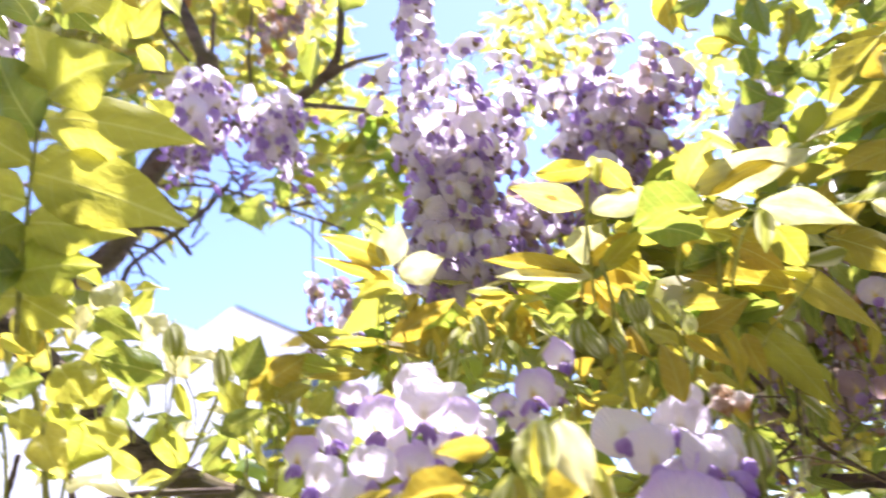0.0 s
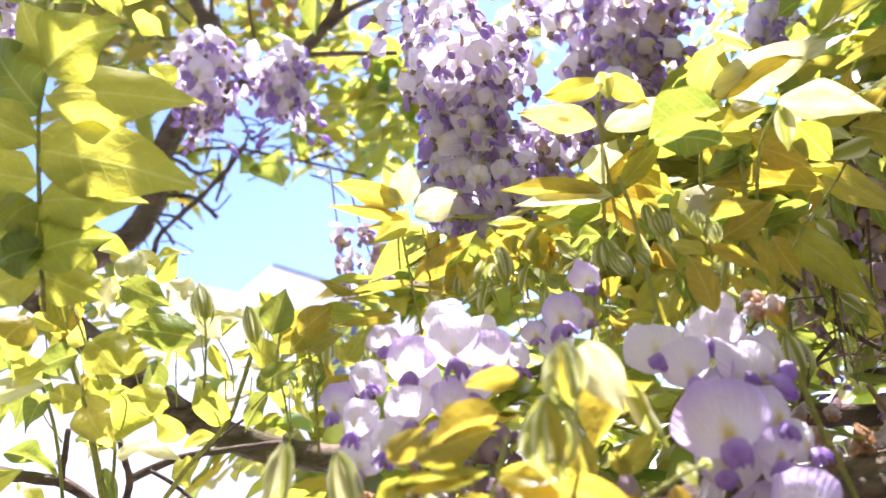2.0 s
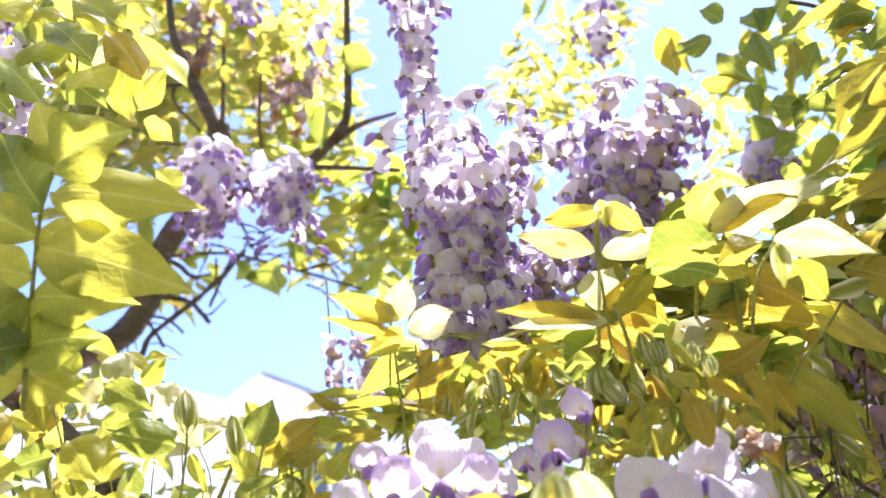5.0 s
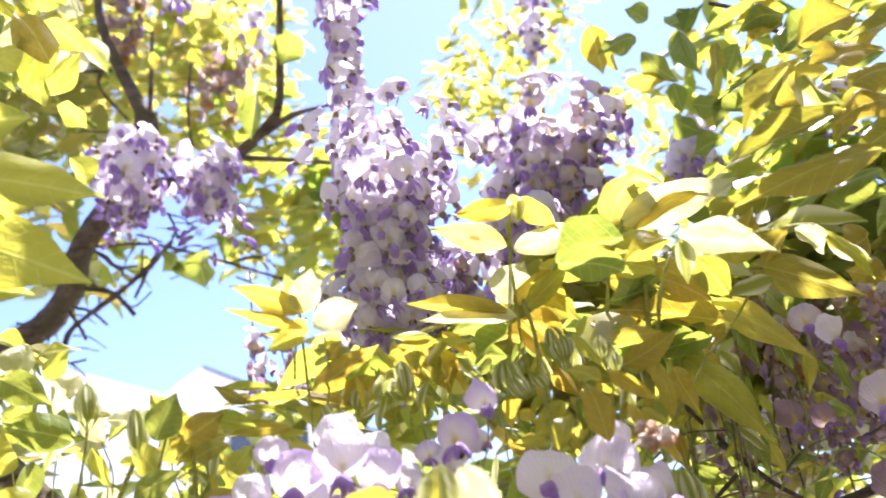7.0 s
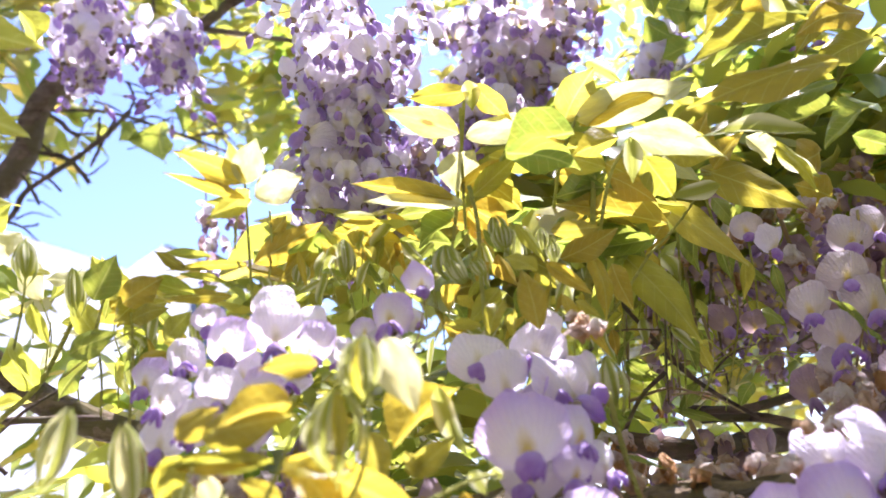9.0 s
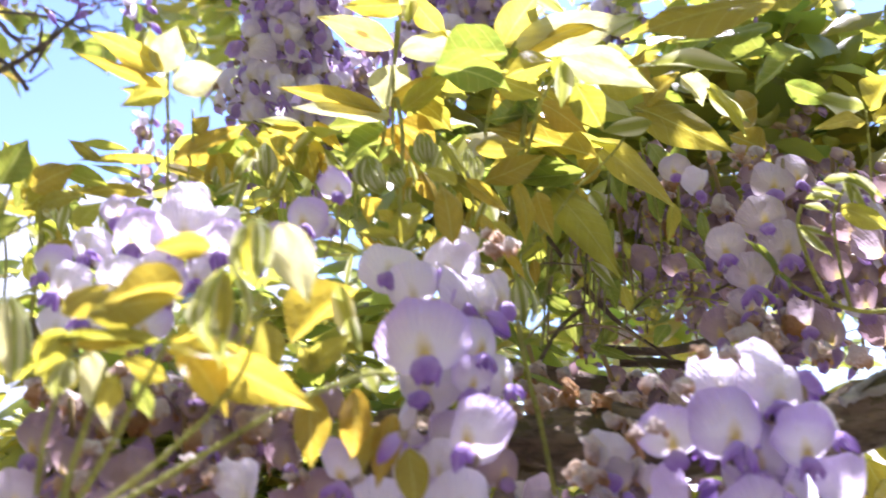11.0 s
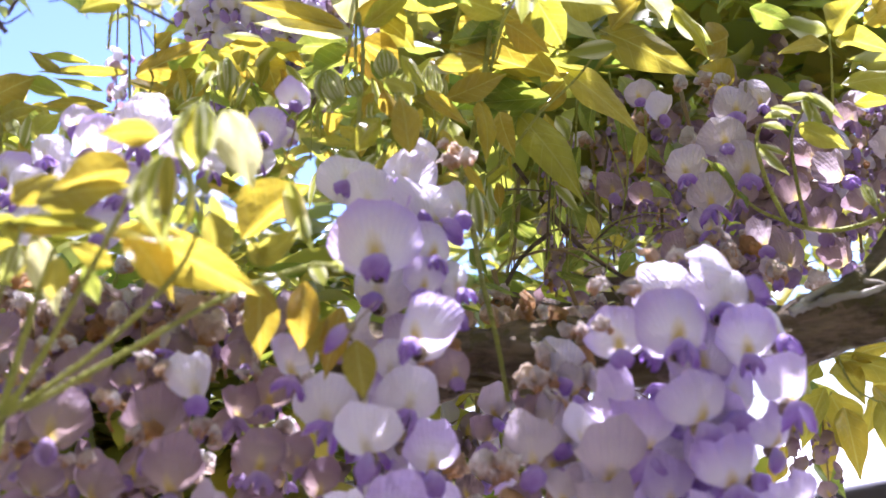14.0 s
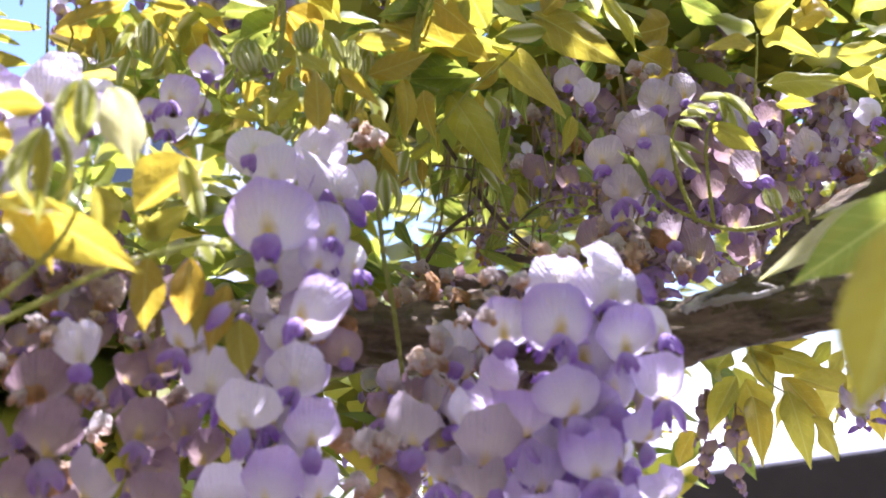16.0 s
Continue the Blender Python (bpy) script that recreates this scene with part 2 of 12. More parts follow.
def wilted_material():
    """Spent petals: white to pinkish, tan and brown in patches and along the shrivelled ends."""
    n = Nodes("wilted_petal")
    co = n.coords()
    x, y, z = n.split(co)
    col = n.ramp(n.chance(), (0.0, (0.92, 0.88, 0.83)), (0.5, (0.84, 0.75, 0.70)), (0.72, (0.82, 0.68, 0.52)), (0.9, (0.66, 0.42, 0.20)), (1.0, (0.38, 0.20, 0.10)))
    end = n.math("ADD", n.math("MULTIPLY", z, -0.7), n.math("MULTIPLY", n.noise(5.0, 4.0, co), 0.7))
    brown = n.add("ShaderNodeMapRange", Value=end, From_Min=0.45, From_Max=0.85).outputs[0]
    col = n.mix(n.math("MULTIPLY", brown, 0.9), col, (0.46, 0.23, 0.07))
    return n.thin(col, col, 0.5, 0.6, n.bump(n.noise(9.0, 5.0, co), 0.6, 0.05), 0.25)


WILTED = wilted_material()
CALYX = plain("calyx", (0.25, 0.15, 0.16), (0.30, 0.26, 0.10), 0.6, 3.0)
STALK = thin_plain("green_stalk", (0.40, 0.44, 0.09), (0.54, 0.52, 0.16), 60.0, 0.35)
REDDISH = plain("reddish_stalk", (0.22, 0.13, 0.07), (0.28, 0.24, 0.08), 0.5, 60.0)


def bark_material(name, dark, light, moss):
    n = Nodes(name)
    co = n.coords()
    stretch = n.add("ShaderNodeMapping", Vector=co, Scale=(0.28, 1.0, 1.0)).outputs[0]
    big = n.noise(110.0, 6.0, stretch, 0.7)
    fine = n.noise(480.0, 6.0, stretch, 0.75)
    col = n.ramp(big, (0.36, dark), (0.62, light))
    col = n.mix(n.math("MULTIPLY", n.math("GREATER_THAN", n.noise(45.0, 5.0, co), 0.53), 0.7), col, moss)
    h = n.math("ADD", big, n.math("MULTIPLY", fine, 0.5))
    return n.solid(col, 0.8, n.bump(h, 1.0, 0.009), 0.25)


BARK = bark_material("grey_brown_bark", (0.05, 0.034, 0.016), (0.33, 0.25, 0.145), (0.15, 0.13, 0.04))
BARE_WOOD = bark_material("bleached_bare_wood", (0.42, 0.38, 0.30), (0.80, 0.76, 0.66), (0.40, 0.36, 0.26))
TWIG = bark_material("brown_twig_bark", (0.09, 0.06, 0.045), (0.27, 0.20, 0.14), (0.16, 0.14, 0.07))
RENDER = plain("white_house_wall", (0.78, 0.78, 0.76), (0.84, 0.83, 0.80), 0.85, 1.2)
DARK_WOOD = plain("dark_stained_timber", (0.020, 0.016, 0.013), (0.05, 0.04, 0.032), 0.6, 14.0)
EDGE = plain("dark_roof_edge", (0.05, 0.045, 0.04), (0.09, 0.08, 0.07), 0.7, 4.0)
ROOF = plain("grey_roof_tiles", (0.20, 0.17, 0.15), (0.30, 0.25, 0.21), 0.8, 3.0)
GLASS_DARK = plain("dark_window_glass", (0.05, 0.06, 0.07), (0.09, 0.10, 0.11), 0.12, 1.0, 0.0, 0.6)
BOUNCE_GROUND = plain("pale_bounce_ground", (0.48, 0.47, 0.45), (0.60, 0.58, 0.55), 0.9, 3.0)
PAVING = plain("pale_paving", (0.13, 0.12, 0.10), (0.21, 0.19, 0.16), 0.9, 2.0)


# ---- building blocks ----
def mesh_from(name, verts, faces, mats, slots=None, smooth=True):
    me = bpy.data.meshes.new(name)
    me.from_pydata([tuple(v) for v in verts], [], faces)
    for m in mats:
        me.materials.append(m)
    if slots is not None:
        me.polygons.foreach_set("material_index", slots)
    if smooth:
        me.polygons.foreach_set("use_smooth", [True] * len(me.polygons))
    me.update()
    return me


def thing(name, at, label, category, group="", kind=""):
    """An Empty at the base of a thing, for its parts."""
    ob = new(name)
    ob.location = at
    ob.empty_display_size = 0.01
    return tagged(ob, label, category, group, kind)


def under(name, me, parent, m, label=""):
    """One mesh object under a thing or part, with its pose given in the world."""
    ob = new(name, me)
    ob.parent = parent
    base = parent.matrix_basis.copy()
    if parent.parent is not None:
        base = parent.parent.matrix_basis @ parent.matrix_parent_inverse @ base
    ob.matrix_parent_inverse = base.inverted()
    ob.matrix_basis = m
    if label:
        ob["label"] = label
    return ob


def frame_of(at, along, facing, size_x, size_y, size_z):
    """A pose whose y runs along, whose z leans to facing, with the three sizes."""
    y = Vector(along).normalized()
    z = Vector(facing)
    z = z - y * z.dot(y)
    if z.length < 1e-5:
        z = y.orthogonal()
    z.normalize()
    x = y.cross(z)
    m = Matrix((x * size_x, y * size_y, z * size_z)).transposed().to_4x4()
    m.translation = Vector(at)
    return m


def bend(points, steps):
    """A smooth line through the points."""
    pts = [Vector(p) for p in points]
    if len(pts) < 3:
        return [pts[0].lerp(pts[-1], i / steps) for i in range(steps + 1)]
    ext = [pts[0] * 2 - pts[1], *pts, pts[-1] * 2 - pts[-2]]
    out = []
    for i in range(1, len(ext) - 2):
        a, b, c, d = ext[i - 1:i + 3]
        for k in range(steps):
            t = k / steps
            out.append(0.5 * ((2 * b) + (c - a) * t + (2 * a - 5 * b + 4 * c - d) * t * t + (3 * b - a - 3 * c + d) * t ** 3))
    out.append(pts[-1])
    return out


def tube(name, points, r0, r1, mat, sides=7, steps=5, rough=0.0, seed=0):
    """A tapering round stem through the points, with knots and swellings where rough is above nought."""
    line = bend(points, steps)
    count = len(line)
    verts, faces = [], []
    side = None
    for i, p in enumerate(line):
        way = (line[min(i + 1, count - 1)] - line[max(i - 1, 0)]).normalized()
        if side is None:
            side = way.orthogonal().normalized()
        side = (side - way * side.dot(way)).normalized()
        other = way.cross(side)
        r = r0 + (r1 - r0) * i / max(1, count - 1)
        for k in range(sides):
            a = 2 * math.pi * k / sides
            w = side * math.cos(a) + other * math.sin(a)
            swell = 1.0
            if rough:
                swell += rough * (noise.noise(p * (0.6 / r0) + w * 0.9 + Vector((seed, 0, 0))) + 0.5 * noise.noise(p * (1.9 / r0) + w * 2.5) + 0.3 * noise.noise(p * (1.2 / r0) + w * 7.0) + 0.55 * noise.noise(p * (0.35 / r0) + w * 5.0 + Vector((0, seed, 3))))
            verts.append(p + w * r * swell)
    for i in range(count - 1):
        for k in range(sides):
            a, b = i * sides + k, i * sides + (k + 1) % sides
            faces.append((a, b, b + sides, a + sides))
    faces.append(tuple(range(sides))[::-1])
    faces.append(tuple((count - 1) * sides + k for k in range(sides)))
    return mesh_from(name, verts, faces, [mat])


def stem(parent, points, r0, r1, mat, name="stalk", sides=7, rough=0.0, label="", steps=5):
    return under(name, tube(name, points, r0, r1, mat, sides, steps, rough), parent, Matrix(), label)


# ---- leaflets ----
def leaf_outline(t):
    """Half the width of a leaflet at t of its length: round near the base, drawn out to a tip."""
    if not 0 < t < 1:
        return 0.0
    return 0.5 * t ** 0.8 * (1 - t) ** 1.22 / 0.2576 * (1 - 0.15 * math.exp(-((t - 0.86) / 0.09) ** 2))


def leaf_sheet(fold, curl, twist, wave, seed, rows=14, cols=8):
    """A unit leaflet from (0, 0, 0) to about (0, 1, 0), 1 wide, facing +z: folded on its rib, curled down to the tip."""
    verts, faces = [], []
    for i in range(rows + 1):
        t = (i / rows) ** 1.35
        half = max(leaf_outline(t), 0.006)
        drop = curl * 1.7 * t * (1 - t) - 0.12 * abs(curl) * t ** 4
        for j in range(cols + 1):
            s = (j / cols - 0.5) * 2
            x = s * half
            z = drop + half * (abs(s) * fold - s * s * (0.55 if seed % 2 < 1 else 0.15)) + twist * x * t * 0.9
            z += wave * (math.sin(t * 9 + seed + (1.3 if s > 0 else 0)) * abs(s) ** 1.5 * half) * 0.6 + 0.10 * wave * math.sin(t * 5 + s * 2.2 + seed * 2)
            y = t
            verts.append((x, y, z))
    for i in range(rows):
        for j in range(cols):
            a = i * (cols + 1) + j
            faces.append((a, a + 1, a + cols + 2, a + cols + 1))
    return verts, faces


SHEETS = []
for k, (fold, curl, twist, wave) in enumerate(((0.45, 0.2, 0.2, 0.35), (0.8, 0.3, -0.3, 0.4), (0.3, 0.5, 0.5, 0.45), (1.05, 0.16, 0.2, 0.3),
                                               (0.6, -0.15, -0.5, 0.45), (0.5, 0.6, 0.3, 0.4), (0.9, 0.4, -0.5, 0.5), (0.3, 0.14, 0.1, 0.3))):
    SHEETS.append(leaf_sheet(fold, curl, twist, wave, k * 1.7))
SHEETS.append(leaf_sheet(0.35, 0.95, 0.0, 0.1, 1.0))      # bowed, for leaves still folded
LEAVES = {}
for mat_name, mat in (("young", YOUNG), ("lime", LIME), ("bronze", BRONZE), ("green", GREEN), ("silky", SILKY), ("downy_lit", DOWNY_LIT), ("spotted", SPOTTED)):
    LEAVES[mat_name] = [mesh_from("leaflet_" + mat_name, v, f, [mat]) for v, f in SHEETS]


def leaflet(parent, base, tip, width, facing, tone="young", shape=None):
    b, t = Vector(base), Vector(tip)
    length = (t - b).length
    k = random.randrange(8) if shape is None else shape
    return under("leaflet", LEAVES[tone][k], parent, frame_of(b, t - b, facing, width, length, min(width, length) * random.uniform(1.0, 1.7)))


def leaf_bud(parent, base, tip, width, facing, count=7, tones=("silky",)):
    """A young leaf still folded: narrow silky leaflets laid side by side, bowed like a lantern."""
    b, t = Vector(base), Vector(tip)
    axis = t - b
    m = frame_of(b, axis, facing, 1, 1, 1).to_3x3()
    for i in range(count):
        turn = math.radians(((i + 0.5) / count - 0.5) * 230 + random.uniform(-16, 16))
        face = m @ Vector((math.sin(turn), 0, math.cos(turn)))
        start = b + face * width * 0.05 + axis * random.uniform(-0.02, 0.06)
        end = b + axis * random.uniform(0.85, 1.1) + face * width * random.uniform(-0.02, 0.16)
        under("leaflet", LEAVES[tones[i % len(tones)]][8], parent, frame_of(start, end - start, face, width * 2.3 / count * random.uniform(0.8, 1.15), (end - start).length, width * random.uniform(0.45, 0.85)))


# ---- florets ----
def banner_mesh(name, mat, seed, back=0.25, cup=0.25, folded=0.0, ruffle=0.03):
    """The broad upright petal: base at the origin, 1 wide and nearly 1 high in x and z, facing -y."""
    rng = random.Random(seed)
    rings, spokes = 7, 28
    crease, tuck, lean, crumple = rng.uniform(0.03, 0.08), rng.uniform(0.0, 0.2), rng.uniform(0.3, 2.8), rng.uniform(0.3, 1.6) * (0.2 if seed == 1 else 1.0)
    side = rng.uniform(-1.2, 1.2)
    verts, faces = [(0, -0.02, 0.30)], []
    for i in range(1, rings + 1):
        r = i / rings
        for k in range(spokes):
            a = 2 * math.pi * k / spokes
            edge = 1 - 0.10 * math.exp(-((a - math.pi / 2 - 0.1 * math.sin(seed)) / 0.2) ** 2) + 0.045 * math.sin(2 * a + 1.7 * seed) + 0.035 * math.sin(3 * a + 2.9 * seed) + 0.022 * math.sin(5 * a + seed) + 0.015 * math.sin(9 * a + 2 * seed)
            low = 1.0 if math.sin(a) > 0 else 0.84
            narrow = 1 - 0.22 * max(0.0, -math.sin(a)) ** 2
            x = 0.53 * r * edge * narrow * math.cos(a)
            z = 0.30 + 0.51 * r * edge * low * math.sin(a)
            y = back * max(0.0, z) ** 2 + cup * x * x + 0.10 * r * r + 0.20 * r ** 4 - 0.05 * math.exp(-(x / 0.09) ** 2) * max(0, 0.6 - z)
            y += ruffle * (math.sin(3 * a + seed) + 0.5 * math.sin(5 * a + 2 * seed)) * r * r + folded * abs(x) * 0.9
            y += crease * math.exp(-(x / 0.05) ** 2) * r * (0.2 + z) - tuck * math.exp(-((a - lean) / 0.5) ** 2) * r ** 3
            y += 0.06 * crumple * noise.noise(Vector((x * 5 + 3 * seed, z * 4, seed))) * r + 0.12 * crumple * math.exp(-((x - side * 0.5 * z) / 0.07) ** 2) * r * r
            verts.append((x * (1 - 0.25 * folded), y, z))
    for k in range(spokes):
        faces.append((0, 1 + k, 1 + (k + 1) % spokes))
    for i in range(rings - 1):
        for k in range(spokes):
            a, b = 1 + i * spokes + k, 1 + i * spokes + (k + 1) % spokes
            faces.append((a, a + spokes, b + spokes, b))
    return mesh_from(name, verts, faces, [mat])


def wing_shape(side, seed, flare=0.1):
    """One wing petal: half of a boat, cupped round the keel, from the origin forward along -y and drooping."""
    rows, cols = 8, 7
    verts, faces = [], []
    for i in range(rows + 1):
        t = i / rows
        r = math.sin(math.pi * (0.06 + 0.90 * t ** 1.15)) ** 0.75
        for k in range(cols + 1):
            a = math.radians(112 - 170 * k / cols)
            lobe = 1 + 0.20 * math.sin(3 * a + seed) * t
            x = side * (0.012 + (0.15 + 0.05 * t) * r * math.cos(a) * lobe + flare * t * t)
            z = 0.04 + 0.19 * r * math.sin(a) * lobe - 0.26 * t * t
            y = -0.46 * t - 0.05 * math.sin(a) * t * r
            n = 0.06 * t * noise.noise(Vector((x * 9 + seed * 5, y * 9, z * 9 + side)))
            verts.append((x + side * n, y + n, z + n))
    for i in range(rows):
        for k in range(cols):
            a = i * (cols + 1) + k
            q = (a, a + 1, a + cols + 2, a + cols + 1)
            faces.append(q if side > 0 else q[::-1])
    return verts, faces


def keel_shape(seed, wide=0.085):
    """The keel between the wings: a slim hooked boat along -y."""
    rows, sides = 8, 8
    verts, faces = [], []
    for i in range(rows + 1):
        t = i / rows
        r = math.sin(math.pi * (0.05 + 0.92 * t)) ** 0.8
        for k in range(sides):
            a = 2 * math.pi * k / sides
            verts.append((wide * r * math.cos(a), -0.50 * t, 0.0 + 0.11 * r * math.sin(a) - 0.24 * t * t + 0.10 * max(0, t - 0.7)))
    for i in range(rows):
        for k in range(sides):
            a, b = i * sides + k, i * sides + (k + 1) % sides
            faces.append((a, b, b + sides, a + sides))
    faces.append(tuple(rows * sides + k for k in range(sides)))
    return verts, faces


def calyx_shape():
    """A small toothed cup behind the petals with a thin bent pedicel."""
    verts, faces = [], []
    rings = ((-0.06, 0.10), (0.05, 0.115), (0.13, 0.07), (0.17, 0.022), (0.45, 0.018), (0.75, 0.016))
    for y, r in rings:
        for k in range(7):
            a = 2 * math.pi * k / 7
            verts.append((r * math.cos(a), y, r * math.sin(a) + (0.10 * max(0, y - 0.17))))
    for i in range(len(rings) - 1):
        for k in range(7):
            a, b = i * 7 + k, i * 7 + (k + 1) % 7
            faces.append((a, b, b + 7, a + 7))
    return verts, faces


def shifted(shape, base):
    return [tuple(i + base for i in f) for f in shape]


CALYX_MESH = mesh_from("calyx", *calyx_shape(), [CALYX])
KEELS, WINGS = {}, {}
for tone, mat in (("fresh", KEEL), ("pale", KEEL_PALE), ("blush", KEEL_PALE), ("faded", KEEL_DUSKY)):
    KEELS[tone] = [mesh_from("keel_" + tone, *keel_shape(k, 0.07 + 0.02 * k), [mat]) for k in range(2)]
    WINGS[tone] = [[mesh_from("wing_" + tone, *wing_shape(side, k * 2.3 + side, fl), [mat]) for side in (-1, 1)] for k, fl in enumerate((0.06, 0.15, 0.26, 0.02))]
BANNERS = {}
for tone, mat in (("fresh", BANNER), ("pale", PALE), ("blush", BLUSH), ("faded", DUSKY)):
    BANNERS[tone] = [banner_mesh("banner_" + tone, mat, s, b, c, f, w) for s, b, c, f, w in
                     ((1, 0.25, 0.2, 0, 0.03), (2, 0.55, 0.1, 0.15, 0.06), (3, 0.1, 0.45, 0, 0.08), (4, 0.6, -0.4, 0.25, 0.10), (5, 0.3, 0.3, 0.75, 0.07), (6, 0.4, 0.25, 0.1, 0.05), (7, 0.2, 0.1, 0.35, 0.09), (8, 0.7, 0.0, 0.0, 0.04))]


def wilted_mesh(seed):
    rng = random.Random(seed)
    verts, faces = [], []
    for p in range(4):
        base = len(verts)
        turn = rng.uniform(0, 6.28)
        droop = rng.uniform(0.4, 0.9)
        for i in range(7):
            t = i / 6
            for j in range(5):
                s = (j / 4 - 0.5) * 2
                w = 0.26 * math.sin(math.pi * (0.12 + 0.8 * t))
                q = Vector((s * w, -0.3 * math.sin(t * 2.2), -droop * t))
                q += 0.09 * Vector(noise.noise_vector(q * 6 + Vector((seed * 3.1, p, 0))))
                q.y += 0.12 * s * s * math.sin(t * 5 + p)
                verts.append(Matrix.Rotation(turn, 3, "Z") @ q)
        for i in range(6):
            for j in range(4):
                a = base + i * 5 + j
                faces.append((a, a + 1, a + 6, a + 5))
    return mesh_from("wilted_petals", verts, faces, [WILTED])


WILTS = [wilted_mesh(s) for s in range(6)]


def whole_floret(name, tone, shape, kshape):
    """Banner, keel and calyx of a floret farther off, as one mesh."""
    b = BANNERS[tone][shape]
    k = KEELS[tone][kshape % len(KEELS[tone])]
    left, right = WINGS[tone][kshape % len(WINGS[tone])]
    verts, faces, slots = [], [], []
    for i, me in ((0, b), (1, k), (1, left), (1, right), (2, CALYX_MESH)):
        base = len(verts)
        shrink = (0.7, 0.9, 0.55, 0.8, 1.0, 0.75, 0.85, 0.65)[shape]
        lower = Matrix.Rotation(0.25 + 0.12 * shape, 3, "X") @ Matrix.Diagonal((0.85 * shrink, 1.0 * shrink, 0.9 * shrink))
        verts += [((lower @ v.co) if i == 1 else v.co * (0.86 if i == 0 else 1.0))[:] for v in me.vertices]
        faces += [tuple(v + base for v in p.vertices) for p in me.polygons]
        slots += [i] * len(me.polygons)
    return mesh_from(name, verts, faces, [b.materials[0], k.materials[0], CALYX], slots)


WHOLE = {tone: [whole_floret("floret_" + tone, tone, s, s) for s in range(8)] for tone in ("fresh", "pale", "blush", "faded")}


def bud_mesh():
    verts, faces = [], []
    for i in range(7):
        t = i / 6
        r = 0.17 * math.sin(math.pi * (0.06 + 0.9 * t)) ** 0.8
        for k in range(7):
            a = 2 * math.pi * k / 7
            verts.append((r * 0.75 * math.cos(a), 0.05 - 0.7 * t, r * math.sin(a) - 0.12 * t * t + 0.05))
    for i in range(6):
        for k in range(7):
            a, b = i * 7 + k, i * 7 + (k + 1) % 7
            faces.append((a, b, b + 7, a + 7))
    base = len(verts)
    cv, cf = calyx_shape()
    slots = [0] * len(faces) + [1] * len(cf)
    return mesh_from("floret_bud", verts + cv, faces + shifted(cf, base), [KEEL, CALYX], slots)


BUD = bud_mesh()


def floret_pose(at, facing, size, roll=0.0):
    """A floret at its base, facing outward, its banner up."""
    f = Vector(facing).normalized()
    up = Vector((0, 0, 1)) - f * f.z
    if up.length < 0.05:
        up = Vector((0, 1, 0))
    up.normalize()
    x = up.cross(-f)
    m = Matrix((x, -f, up)).transposed().to_4x4() @ Matrix.Rotation(roll, 4, "Y")
    return Matrix.Translation(at) @ m @ Matrix.Scale(size, 4)


def floret(parent, at, facing, size, tone="fresh", shape=None, roll=0.0, split=True, keel=None):
    """One pea flower. Near ones have their petals as pieces of their own."""
    m = floret_pose(at, facing, size, roll)
    s = random.randrange(8) if shape is None else shape
    if not split:
        return under("floret", WHOLE[tone][s], parent, m)
    f = under("floret", CALYX_MESH, parent, m)
    under("banner_petal", BANNERS[tone][s], f, m)
    j = s if keel is None else keel
    nod = 1 + 0.5 * max(0.0, -Vector(facing).normalized().z - 0.35)
    low = m @ Matrix.Translation((0, 0, 0.12)) @ Matrix.Rotation(random.uniform(-0.5, 0.5), 4, "Y") @ Matrix.Rotation(random.uniform(-0.2, 0.35), 4, "X") @ Matrix.Diagonal((nod * random.uniform(0.70, 1.05), nod * random.uniform(0.55, 0.90), nod * random.uniform(0.55, 0.90), 1))
    under("keel_petal", KEELS[tone][j % 2], f, low)
    for wing in WINGS[tone][j % 4]:
        under("wing_petal", wing, f, low @ Matrix.Rotation(random.uniform(-0.15, 0.15), 4, "Z"))
    return f


def raceme(name_label, top, bottom, radius, size, count, tone="pale", buds=0.12, wilted=0.0, split=False, taper=0.55, from_=0.0, mix=None, thick=0.0022, clear=None, group="hanging wisteria blossoms"):
    """A hanging flower cluster: an axis with florets set spirally round it, buds towards its end."""
    a, b = Vector(top), Vector(bottom)
    th = thing("flower_cluster", a, name_label, "wisteria blossom", group)
    mid = a.lerp(b, 0.5) + Vector((random.uniform(-1, 1), random.uniform(-1, 1), 0)) * radius * 0.12
    line = bend([a, mid, b], 12)
    stem(th, [a, mid, b], thick * 0.6, thick * 0.35, REDDISH, "axis", 6)
    for i in range(count):
        t = from_ + (1 - from_) * (i + random.uniform(-0.4, 0.4) + 0.5) / count
        t = min(max(t, 0), 1)
        p = line[min(int(t * (len(line) - 1)), len(line) - 1)].lerp(line[min(int(t * (len(line) - 1)) + 1, len(line) - 1)], (t * (len(line) - 1)) % 1)
        turn = i * 2.39996 + random.uniform(-0.4, 0.4)
        r = radius * (1 - taper * t ** 2) * (0.75 + 0.25 * math.sin(t * 9 + radius * 900)) * random.uniform(0.5, 1.1)
        way = Vector((math.cos(turn), math.sin(turn), random.uniform(-0.75, 0.3)))
        at = p + way.normalized() * r
        at.z -= 0.15 * radius
        if clear is not None and clear(at):
            continue
        k = size * random.uniform(0.68, 1.12)
        if t > 1 - buds:
            under("floret_bud", BUD, th, floret_pose(at, way, k * 0.75, random.uniform(-0.5, 0.5)))
        elif random.random() < wilted:
            under("wilted_floret", random.choice(WILTS), th, floret_pose(at, way, k, random.uniform(-0.6, 0.6)))
        else:
            floret(th, at, way, k, random.choice(mix) if mix else tone, None, random.uniform(-0.8, 0.8), split)
    return th


